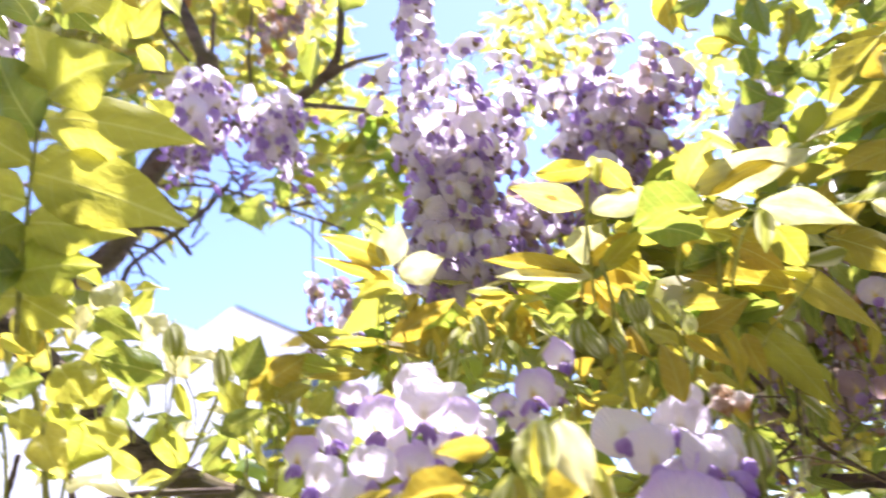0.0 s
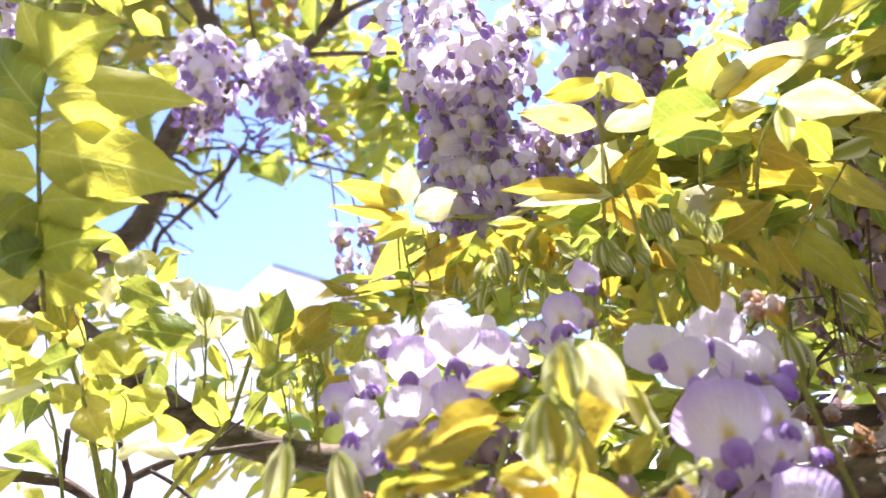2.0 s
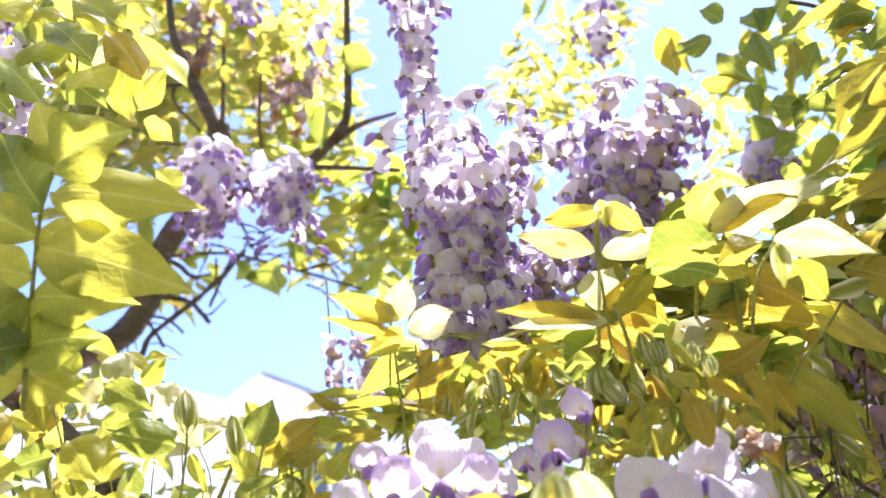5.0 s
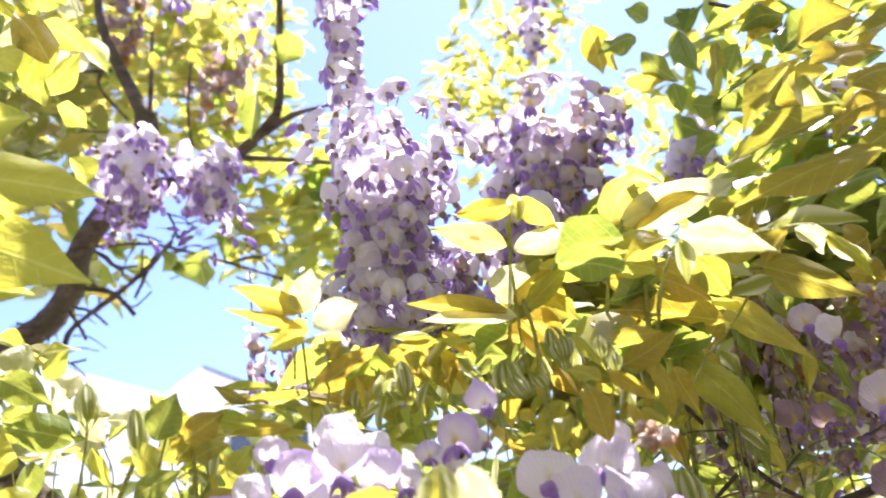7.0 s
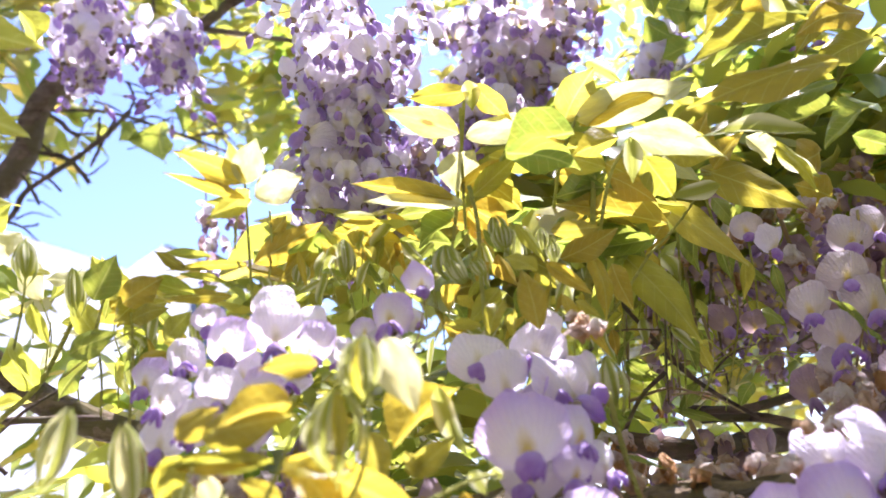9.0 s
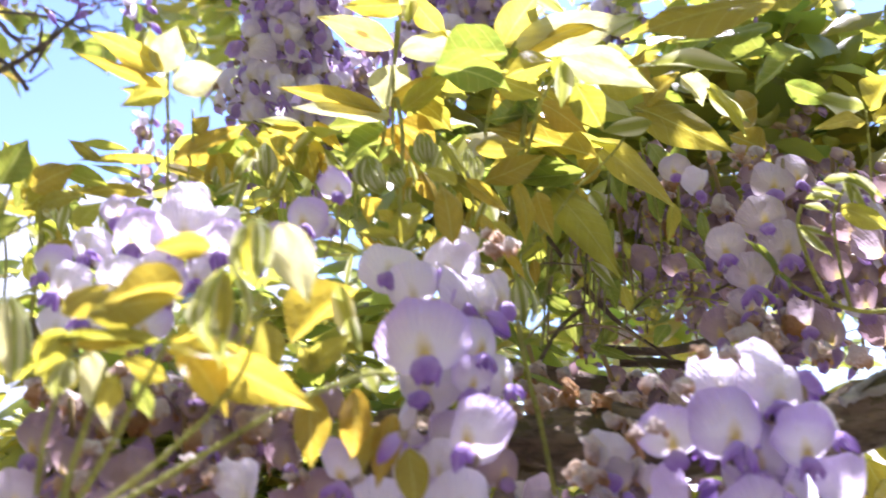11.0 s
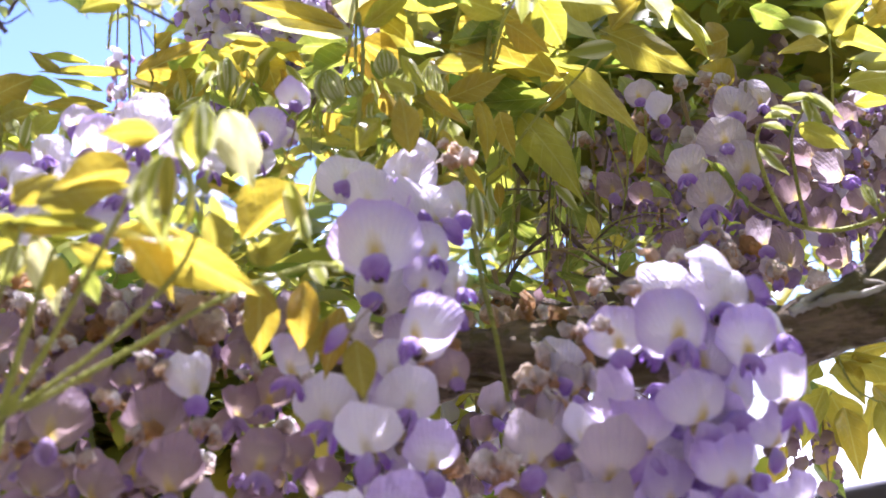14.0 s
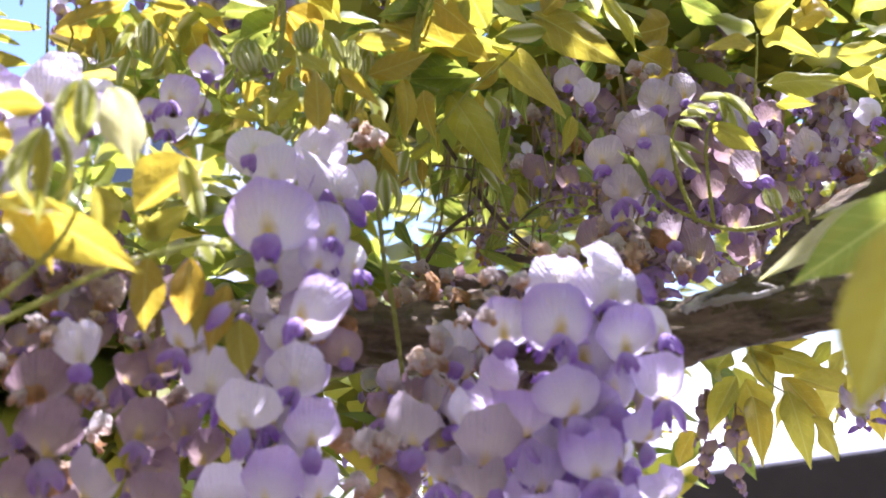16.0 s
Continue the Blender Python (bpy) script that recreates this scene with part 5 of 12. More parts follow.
under("wilted_floret", WILTS[0], fc, floret_pose((0.2129, 0.308, 1.6286), (-0.45, -0.89, 0.09), 0.0156, -0.35))
under("wilted_floret", WILTS[1], fc, floret_pose((0.202, 0.312, 1.625), (-0.38, -0.92, 0.1), 0.0144, -0.25))
under("wilted_floret", WILTS[5], fc, floret_pose((0.2326, 0.31, 1.6247), (0.43, -0.89, -0.16), 0.0125, 0.15))
floret(fc, (0.1377, 0.2706, 1.5749), (-0.23, -0.76, -0.61), 0.0170, "pale", 3, 0.20)
floret(fc, (0.1394, 0.2683, 1.5697), (0.25, -0.62, -0.74), 0.0128, "blush", 4, -0.20)
floret(fc, (0.1226, 0.2586, 1.562), (-0.17, -0.46, -0.87), 0.0112, "faded", 4, 0.10)
floret(fc, (0.1282, 0.2589, 1.5588), (0.15, -0.5, -0.85), 0.0123, "blush", 4, -0.10)
floret(fc, (0.1216, 0.2492, 1.548), (0.01, -0.37, -0.93), 0.0186, "blush", 3, 0.10)
floret(fc, (0.1153, 0.2921, 1.5642), (-0.3, -0.7, -0.65), 0.0137, "blush", 1, 0.20)
floret(fc, (0.1102, 0.2925, 1.5556), (0.11, -0.68, -0.72), 0.0128, "faded", 6, -0.30)
floret(fc, (0.1318, 0.2537, 1.5362), (-0.17, -0.46, -0.87), 0.0152, "blush", 6, 0.00)
floret(fc, (0.1178, 0.254, 1.5298), (0.08, -0.47, -0.88), 0.0151, "faded", 1, 0.20)
under("wilted_floret", WILTS[5], fc, floret_pose((0.1252, 0.262, 1.581), (0.09, -0.99, -0.09), 0.0123, 0.53))
under("wilted_floret", WILTS[0], fc, floret_pose((0.1282, 0.258, 1.5736), (0.22, -0.98, 0.03), 0.0117, 0.41))
under("wilted_floret", WILTS[0], fc, floret_pose((0.1211, 0.255, 1.5769), (0.25, -0.88, -0.4), 0.0075, 0.48))
under("wilted_floret", WILTS[1], fc, floret_pose((0.1129, 0.245, 1.5423), (-0.47, -0.85, -0.24), 0.0184, -0.14))
under("wilted_floret", WILTS[5], fc, floret_pose((0.1074, 0.25, 1.5544), (-0.47, -0.8, -0.37), 0.0140, -0.34))
under("wilted_floret", WILTS[3], fc, floret_pose((0.118, 0.247, 1.5566), (-0.3, -0.95, 0.04), 0.0158, -0.41))
under("wilted_floret", WILTS[4], fc, floret_pose((0.1457, 0.268, 1.5823), (0.27, -0.84, -0.46), 0.0120, -0.07))
under("wilted_floret", WILTS[2], fc, floret_pose((0.1294, 0.2977, 1.613), (0.7, -1, -0.11), 0.0122, -0.33))
under("wilted_floret", WILTS[1], fc, floret_pose((0.1385, 0.2947, 1.6067), (-0.6, -1, -0.19), 0.0117, 0.25))
under("wilted_floret", WILTS[2], fc, floret_pose((0.1205, 0.3112, 1.6085), (0.36, -1, -0.09), 0.0115, -0.35))
under("wilted_floret", WILTS[0], fc, floret_pose((0.1276, 0.3034, 1.6085), (-0.52, -1, 0.2), 0.0118, 0.23))
under("wilted_floret", WILTS[3], fc, floret_pose((0.1061, 0.277, 1.6032), (-0.88, -1, 0.27), 0.0115, -0.53))
under("wilted_floret", WILTS[0], fc, floret_pose((0.1154, 0.2878, 1.6053), (0.13, -1, 0.36), 0.0102, -0.42))
under("wilted_floret", WILTS[0], fc, floret_pose((0.1418, 0.274, 1.5816), (-0.85, -1, 0.24), 0.0114, -0.09))
under("wilted_floret", WILTS[2], fc, floret_pose((0.1327, 0.2831, 1.5838), (-0.55, -1, -0.13), 0.0108, -0.03))
under("wilted_floret", WILTS[1], fc, floret_pose((0.1497, 0.2879, 1.583), (-0.51, -1, -0.16), 0.0091, -0.72))
under("wilted_floret", WILTS[3], fc, floret_pose((0.104, 0.2567, 1.5406), (0.82, -1, -0.16), 0.0111, -0.16))
under("wilted_floret", WILTS[0], fc, floret_pose((0.141, 0.3101, 1.6087), (0.04, -1, -0.03), 0.0107, -0.76))
under("wilted_floret", WILTS[0], fc, floret_pose((0.1495, 0.3123, 1.6086), (0.88, -1, 0.05), 0.0120, -0.36))
under("wilted_floret", WILTS[2], fc, floret_pose((0.1515, 0.3023, 1.6073), (0.34, -1, 0.37), 0.0099, 0.30))
under("wilted_floret", WILTS[0], fc, floret_pose((0.1577, 0.301, 1.6033), (-0.58, -1, 0.11), 0.0102, -0.42))
under("wilted_floret", WILTS[1], fc, floret_pose((0.1008, 0.2732, 1.5535), (0.59, -1, -0.15), 0.0120, -0.68))
under("wilted_floret", WILTS[0], fc, floret_pose((0.1228, 0.262, 1.5817), (-0.42, -0.89, -0.15), 0.0136, 0.07))
under("wilted_floret", WILTS[2], fc, floret_pose((0.1321, 0.27, 1.5902), (0.14, -0.99, -0.09), 0.0141, -0.53))
under("wilted_floret", WILTS[4], fc, floret_pose((0.1464, 0.272, 1.5886), (-0.08, -0.93, -0.37), 0.0133, -0.56))
under("wilted_floret", WILTS[1], fc, floret_pose((0.2126, 0.318, 1.6381), (0.19, -0.83, -0.52), 0.0147, 0.53))
under("wilted_floret", WILTS[5], fc, floret_pose((0.2081, 0.325, 1.644), (-0.13, -0.99, -0.05), 0.0133, -0.46))
under("wilted_floret", WILTS[1], fc, floret_pose((0.2225, 0.32, 1.6317), (0.45, -0.88, -0.14), 0.0115, -0.43))
under("wilted_floret", WILTS[1], fc, floret_pose((0.2327, 0.325, 1.6426), (0.09, -0.93, -0.35), 0.0117, -0.25))
under("wilted_floret", WILTS[3], fc, floret_pose((0.2457, 0.33, 1.6276), (0.41, -0.9, -0.12), 0.0101, -0.15))
under("wilted_floret", WILTS[2], fc, floret_pose((0.0092, 0.268, 1.6109), (0.2, -0.92, -0.35), 0.0190, 0.37))
under("wilted_floret", WILTS[4], fc, floret_pose((0.0204, 0.262, 1.6039), (-0.12, -0.99, -0.01), 0.0170, -0.56))
under("wilted_floret", WILTS[1], fc, floret_pose((-0.0006, 0.27, 1.602), (0.45, -0.8, -0.39), 0.0156, -0.13))
under("wilted_floret", WILTS[1], fc, floret_pose((0.0263, 0.262, 1.5925), (-0.46, -0.75, -0.48), 0.0151, -0.37))
under("wilted_floret", WILTS[5], fc, floret_pose((-0.03, 0.285, 1.6212), (-0.06, -1, 0.04), 0.0201, 0.31))
under("wilted_floret", WILTS[4], fc, floret_pose((-0.0439, 0.285, 1.6178), (-0.56, -0.8, -0.22), 0.0164, 0.51))
under("wilted_floret", WILTS[1], fc, floret_pose((-0.0176, 0.285, 1.6159), (-0.26, -0.93, -0.27), 0.0182, -0.41))

fc = thing("flower_cluster", (0.217, 0.3171, 1.6316), "withered tan florets hanging in the leaves", "wisteria blossom", "withered blossoms")
under("wilted_floret", WILTS[2], fc, floret_pose((0.2056, 0.3215, 1.6389), (-0.4, -1, -0.03), 0.0086, -0.50))
under("wilted_floret", WILTS[1], fc, floret_pose((0.2143, 0.316, 1.6409), (0.21, -1, -0.09), 0.0122, -0.28))
under("wilted_floret", WILTS[1], fc, floret_pose((0.2145, 0.3145, 1.6331), (-0.85, -1, 0.37), 0.0103, 0.54))
under("wilted_floret", WILTS[1], fc, floret_pose((0.2255, 0.3204, 1.6372), (0.29, -1, 0.36), 0.0132, 0.63))
under("wilted_floret", WILTS[0], fc, floret_pose((0.2217, 0.3608, 1.7291), (-1, -1, 0.2), 0.0120, -0.65))
under("wilted_floret", WILTS[1], fc, floret_pose((0.2267, 0.3511, 1.7261), (0.52, -1, 0.24), 0.0104, 0.34))
under("wilted_floret", WILTS[0], fc, floret_pose((0.2321, 0.3587, 1.7237), (0.93, -1, -0.14), 0.0119, 0.50))
under("wilted_floret", WILTS[0], fc, floret_pose((0.2376, 0.3519, 1.7248), (0.78, -1, 0.39), 0.0097, -0.41))

# ---- near young shoot ----

sp = thing("young_shoot", (-0.0196, 0.1918, 1.5679), "young yellow-green wisteria shoot with folded silky leaves", "shoot", "wisteria leaves")
stem(sp, [(-0.0245, 0.2029, 1.5659), (-0.0171, 0.1978, 1.5876), (-0.0082, 0.1922, 1.6108)], 0.00130, 0.00065, STALK, "stalk", 6, 0.00)
stem(sp, [(-0.0245, 0.2029, 1.5659), (-0.0096, 0.1975, 1.5874), (0.0053, 0.1915, 1.6118), (0.0124, 0.1884, 1.6248)], 0.00108, 0.00054, STALK, "stalk", 6, 0.00)
stem(sp, [(-0.0222, 0.2022, 1.5687), (0.0038, 0.1975, 1.5855), (0.0262, 0.1919, 1.6067), (0.0329, 0.1865, 1.6299)], 0.00087, 0.00054, STALK, "stalk", 6, 0.00)
stem(sp, [(-0.0176, 0.2017, 1.5701), (0.0105, 0.2, 1.5847), (0.0359, 0.2004, 1.5986), (0.0568, 0.2064, 1.6069), (0.0641, 0.2146, 1.6081)], 0.00087, 0.00060, STALK, "stalk", 6, 0.00)
stem(sp, [(-0.0366, 0.2101, 1.5355), (-0.027, 0.2049, 1.5572), (-0.0245, 0.2027, 1.5666)], 0.00260, 0.00195, STALK, "stalk", 6, 0.00)
stem(sp, [(-0.0271, 0.2, 1.5792), (-0.0245, 0.1967, 1.5938), (-0.0163, 0.1912, 1.617)], 0.00087, 0.00043, STALK, "stalk", 6, 0.00)
leaflet(sp, (0.0072, 0.1937, 1.6162), (0.0461, 0.1964, 1.5972), 0.0148, (0.14, 0.9, 0.41), "young", 0)
leaflet(sp, (0.0101, 0.1939, 1.6147), (0.022, 0.1975, 1.5967), 0.0118, (0.47, -0.87, 0.14), "young", 2)
leaflet(sp, (0.0382, 0.1826, 1.6445), (0.0446, 0.187, 1.624), 0.0119, (0.1, 0.97, 0.24), "downy_lit", 0)
leaflet(sp, (-0.0146, 0.1947, 1.6157), (-0.009, 0.1993, 1.5939), 0.0085, (-0.05, 0.98, 0.2), "downy_lit", 0)
leaflet(sp, (0.0112, 0.1901, 1.6315), (-0.0105, 0.1921, 1.6265), 0.0109, (-0.08, 0.76, 0.64), "bronze", 1)
leaflet(sp, (0.005, 0.1936, 1.6171), (-0.0258, 0.1944, 1.6186), 0.0073, (0.05, 0.79, 0.62), "bronze", 0)
leaflet(sp, (0.0193, 0.1877, 1.6407), (0.0028, 0.1883, 1.6409), 0.0076, (0.04, 0.86, 0.5), "bronze", 0)
leaflet(sp, (0.0296, 0.2027, 1.6226), (0.0319, 0.2062, 1.6064), 0.0091, (-0.05, 0.98, 0.21), "bronze")
leaflet(sp, (0.0061, 0.1958, 1.6068), (-0.0057, 0.1949, 1.6131), 0.0062, (0.17, 0.87, 0.45), "bronze")
leaflet(sp, (-0.0204, 0.1937, 1.621), (-0.0283, 0.1966, 1.6096), 0.0084, (-0.42, 0.77, 0.48), "young")
leaflet(sp, (-0.0014, 0.1961, 1.6071), (0.002, 0.1983, 1.5967), 0.0057, (-0.09, 0.98, 0.18), "green")
leaf_bud(sp, (0.0254, 0.1772, 1.6321), (0.0229, 0.1826, 1.6085), 0.0178, (0.26, -0.91, -0.33), 8, ("silky", "young", "silky"))
leaf_bud(sp, (0.0328, 0.1775, 1.6449), (0.0312, 0.1813, 1.628), 0.0130, (0.22, -0.9, -0.38), 7, ("silky", "young", "silky"))
leaf_bud(sp, (-0.0203, 0.1978, 1.6143), (-0.0237, 0.2003, 1.604), 0.0106, (0.4, -0.89, -0.22), 6, ("silky", "young", "silky"))
leaflet(sp, (0.0344, 0.225, 1.6197), (0.0558, 0.2207, 1.635), 0.0161, (-0.27, 0.76, 0.59), "young", 3)
leaflet(sp, (0.0495, 0.219, 1.6358), (0.0558, 0.2234, 1.6151), 0.0073, (-0.28, 0.95, 0.12), "silky", 1)
leaflet(sp, (0.0394, 0.2182, 1.6102), (0.0533, 0.2153, 1.6205), 0.0078, (0.08, 0.98, 0.16), "young", 0)
leaflet(sp, (0.0427, 0.2181, 1.6101), (0.038, 0.2166, 1.6176), 0.0062, (-0.27, 0.96, 0.02), "young")
leaflet(sp, (-0.0155, 0.196, 1.6252), (0.0103, 0.196, 1.6288), 0.0125, (-0.04, -0.98, 0.17), "bronze", 0)
leaflet(sp, (-0.0231, 0.196, 1.6183), (0.0023, 0.196, 1.6168), 0.0066, (-0.03, -0.94, 0.33), "bronze", 7)
leaflet(sp, (-0.0241, 0.2, 1.6266), (-0.011, 0.2, 1.6337), 0.0093, (-0.04, -0.98, 0.17), "bronze", 0)
leaflet(sp, (0.0073, 0.19, 1.6138), (0.029, 0.19, 1.6112), 0.0068, (-0.03, -0.94, 0.33), "young", 2)
leaflet(sp, (-0.0061, 0.192, 1.6085), (-0.0082, 0.192, 1.5966), 0.0067, (-0.04, -1, 0.08), "young", 0)

sp = thing("compound_leaf", (0.0558, 0.2149, 1.6084), "bronze young leaflets hanging from a thin stalk", "leaf", "wisteria leaves")
leaflet(sp, (0.0417, 0.2168, 1.6045), (0.0406, 0.2215, 1.5827), 0.0111, (-0.15, -0.85, -0.51), "bronze", 0)
leaflet(sp, (0.0545, 0.2156, 1.6044), (0.0524, 0.2209, 1.5845), 0.0095, (0.08, -0.85, -0.52), "bronze", 5)
leaflet(sp, (0.0648, 0.2186, 1.5972), (0.059, 0.2242, 1.5765), 0.0086, (-0.24, -0.85, -0.46), "bronze", 0)
leaflet(sp, (0.0685, 0.2192, 1.5873), (0.0706, 0.2228, 1.5699), 0.0101, (0.04, -0.88, -0.48), "bronze", 0)
leaflet(sp, (0.0617, 0.2222, 1.5942), (0.0545, 0.2257, 1.5796), 0.0077, (-0.51, -0.86, 0.04), "bronze")
leaflet(sp, (0.0567, 0.2145, 1.61), (0.0606, 0.216, 1.6026), 0.0049, (0.02, 0.98, 0.21), "silky")
leaflet(sp, (0.0625, 0.2143, 1.6098), (0.0657, 0.2149, 1.6065), 0.0037, (0.25, 0.88, 0.41), "silky")

# ---- leaves over the near blossoms ----

sp = thing("compound_leaf", (0.1314, 0.3218, 1.7414), "olive and bronze wisteria leaves on a green stalk", "leaf", "wisteria leaves")
stem(sp, [(0.1328, 0.3206, 1.7463), (0.1217, 0.3282, 1.7144), (0.1131, 0.3362, 1.68)], 0.00073, 0.00091, STALK, "stalk", 6, 0.00)
stem(sp, [(0.1468, 0.3385, 1.703), (0.1293, 0.3439, 1.682), (0.1174, 0.3465, 1.6723)], 0.00075, 0.00075, STALK, "stalk", 6, 0.00)
stem(sp, [(0.1789, 0.33, 1.7361), (0.1641, 0.3346, 1.7176), (0.1455, 0.3389, 1.7017)], 0.00056, 0.00065, STALK, "stalk", 6, 0.00)
stem(sp, [(0.1314, 0.3218, 1.7414), (0.1452, 0.3225, 1.7359), (0.1768, 0.3221, 1.7324)], 0.00055, 0.00055, STALK, "stalk", 6, 0.00)
leaflet(sp, (0.1602, 0.358, 1.7345), (0.1945, 0.35, 1.6958), 0.0179, (0.21, -0.98, -0.02), "young", 7)
leaflet(sp, (0.1395, 0.355, 1.7083), (0.1649, 0.345, 1.6621), 0.0195, (0.02, -0.95, -0.3), "young", 5)
leaflet(sp, (0.1748, 0.33, 1.7386), (0.2169, 0.325, 1.7122), 0.0185, (0.02, -0.94, -0.35), "bronze", 0)
leaflet(sp, (0.2029, 0.312, 1.7406), (0.2191, 0.316, 1.7166), 0.0090, (0.21, -0.97, -0.11), "young")
leaflet(sp, (0.2049, 0.3157, 1.7369), (0.2226, 0.3181, 1.7236), 0.0086, (0.38, 0.68, 0.62), "silky")
leaflet(sp, (0.1617, 0.343, 1.7238), (0.1228, 0.343, 1.7266), 0.0084, (-0.07, -0.83, -0.56), "bronze", 1)
leaflet(sp, (0.1223, 0.3341, 1.7266), (0.1001, 0.3356, 1.7236), 0.0090, (-0.06, 0.66, 0.75), "bronze")
leaflet(sp, (0.1295, 0.314, 1.7401), (0.152, 0.317, 1.7236), 0.0143, (0.12, -0.95, -0.3), "young", 0)
leaflet(sp, (0.1457, 0.3446, 1.7151), (0.1047, 0.3456, 1.717), 0.0147, (0.05, 0.79, 0.61), "green")
leaflet(sp, (0.1177, 0.3468, 1.7096), (0.1272, 0.351, 1.6893), 0.0135, (0.56, 0.72, 0.41), "green")
leaflet(sp, (0.1463, 0.3494, 1.7128), (0.1324, 0.3539, 1.6949), 0.0123, (-0.28, 0.86, 0.43), "green")
leaflet(sp, (0.1805, 0.3231, 1.7273), (0.1576, 0.3246, 1.7244), 0.0081, (-0.01, 0.84, 0.54), "silky")
leaflet(sp, (0.1473, 0.3575, 1.735), (0.1827, 0.3601, 1.7176), 0.0178, (0.33, 0.56, 0.76), "green")
leaflet(sp, (0.1405, 0.2951, 1.7421), (0.1441, 0.2988, 1.725), 0.0084, (0.33, 0.91, 0.26), "silky")
leaflet(sp, (0.1526, 0.3034, 1.7423), (0.1779, 0.3043, 1.7338), 0.0167, (0.2, 0.71, 0.68), "young")
leaflet(sp, (0.1281, 0.3059, 1.7348), (0.1041, 0.3048, 1.744), 0.0139, (0.21, 0.73, 0.65), "young")
leaflet(sp, (0.129, 0.3146, 1.7351), (0.1113, 0.3178, 1.7236), 0.0118, (-0.3, 0.7, 0.65), "green")
leaflet(sp, (0.1243, 0.3508, 1.7296), (0.1404, 0.3515, 1.7238), 0.0093, (0.01, 0.99, 0.14), "bronze")
leaflet(sp, (0.1481, 0.3546, 1.709), (0.1266, 0.354, 1.715), 0.0121, (0.21, 0.55, 0.8), "green")
leaflet(sp, (0.1782, 0.3215, 1.7348), (0.1938, 0.3178, 1.7492), 0.0120, (-0.14, 0.91, 0.39), "bronze")
leaflet(sp, (0.1707, 0.3206, 1.74), (0.1789, 0.316, 1.7596), 0.0128, (-0.28, 0.9, 0.33), "bronze")

sp = thing("compound_leaf", (0.0664, 0.2969, 1.7075), "sunlit yellow leaves on an upright green stalk", "leaf", "wisteria leaves")
stem(sp, [(0.0687, 0.2928, 1.7642), (0.0661, 0.3001, 1.7318), (0.0646, 0.3064, 1.7041)], 0.00068, 0.00068, STALK, "stalk", 6, 0.00)
leaflet(sp, (0.0649, 0.2939, 1.7212), (0.0247, 0.294, 1.7271), 0.0096, (0.11, 0.7, 0.7), "downy_lit", 1)
leaflet(sp, (0.0692, 0.2931, 1.7237), (0.0909, 0.289, 1.7389), 0.0098, (0.06, 0.98, 0.18), "young")
leaflet(sp, (0.0758, 0.3, 1.731), (0.0902, 0.3024, 1.718), 0.0134, (0.43, 0.67, 0.6), "bronze")
leaflet(sp, (0.0675, 0.3022, 1.7225), (0.0838, 0.3043, 1.7104), 0.0121, (0.36, 0.71, 0.6), "young")
leaflet(sp, (0.0671, 0.3106, 1.7239), (0.0762, 0.3146, 1.7046), 0.0115, (0.26, 0.92, 0.31), "bronze")
leaflet(sp, (0.0641, 0.3191, 1.7252), (0.0439, 0.3224, 1.7137), 0.0129, (-0.33, 0.58, 0.75), "green")
leaflet(sp, (0.0649, 0.3276, 1.7263), (0.0834, 0.3309, 1.7083), 0.0123, (0.31, 0.82, 0.47), "green")
leaf_bud(sp, (0.0562, 0.2813, 1.701), (0.0564, 0.285, 1.6842), 0.0137, (0.08, -0.91, -0.4), 7)
leaf_bud(sp, (0.0771, 0.2948, 1.7151), (0.0779, 0.2976, 1.7022), 0.0107, (0.02, -0.91, -0.42), 7)
leaf_bud(sp, (0.0954, 0.2958, 1.7077), (0.0956, 0.2979, 1.6979), 0.0065, (-0.03, -0.92, -0.4), 7)
leaf_bud(sp, (0.1099, 0.2737, 1.6482), (0.1118, 0.2785, 1.6267), 0.0105, (-0.08, -0.96, -0.26), 6)
leaflet(sp, (0.0753, 0.285, 1.6814), (0.0613, 0.2883, 1.6689), 0.0099, (0.07, 0.98, 0.18), "young", 1)
leaflet(sp, (0.0766, 0.2983, 1.6993), (0.0837, 0.3012, 1.6854), 0.0080, (-0.19, 0.98, 0.1), "bronze")
leaflet(sp, (0.0832, 0.3095, 1.6872), (0.0874, 0.3136, 1.6685), 0.0066, (0.17, 0.96, 0.24), "green")
leaflet(sp, (0.0883, 0.3148, 1.7018), (0.1026, 0.3165, 1.6918), 0.0086, (0.29, 0.78, 0.56), "bronze")

sp = thing("compound_leaf", (-0.0115, 0.2936, 1.6957), "young bronze leaves spread above pale florets", "leaf", "wisteria leaves")
stem(sp, [(-0.0225, 0.2821, 1.7491), (-0.0235, 0.29, 1.7138), (-0.0243, 0.297, 1.6829)], 0.00057, 0.00065, STALK, "stalk", 6, 0.00)
stem(sp, [(-0.0154, 0.2952, 1.7284), (-0.0163, 0.2992, 1.7103), (-0.021, 0.3034, 1.6924)], 0.00050, 0.00050, STALK, "stalk", 6, 0.00)
leaflet(sp, (-0.0226, 0.2838, 1.7024), (-0.0562, 0.2847, 1.704), 0.0050, (0.05, 0.79, 0.61), "bronze", 5)
leaflet(sp, (-0.023, 0.2961, 1.7062), (0.0072, 0.292, 1.7195), 0.0125, (-0.01, 0.95, 0.32), "bronze", 1)
leaflet(sp, (-0.0341, 0.2937, 1.6991), (-0.0547, 0.2931, 1.7051), 0.0031, (0.14, 0.81, 0.57), "young")
leaflet(sp, (-0.032, 0.295, 1.6929), (-0.0618, 0.2957, 1.6948), 0.0056, (-0.02, -0.99, 0.1), "bronze")
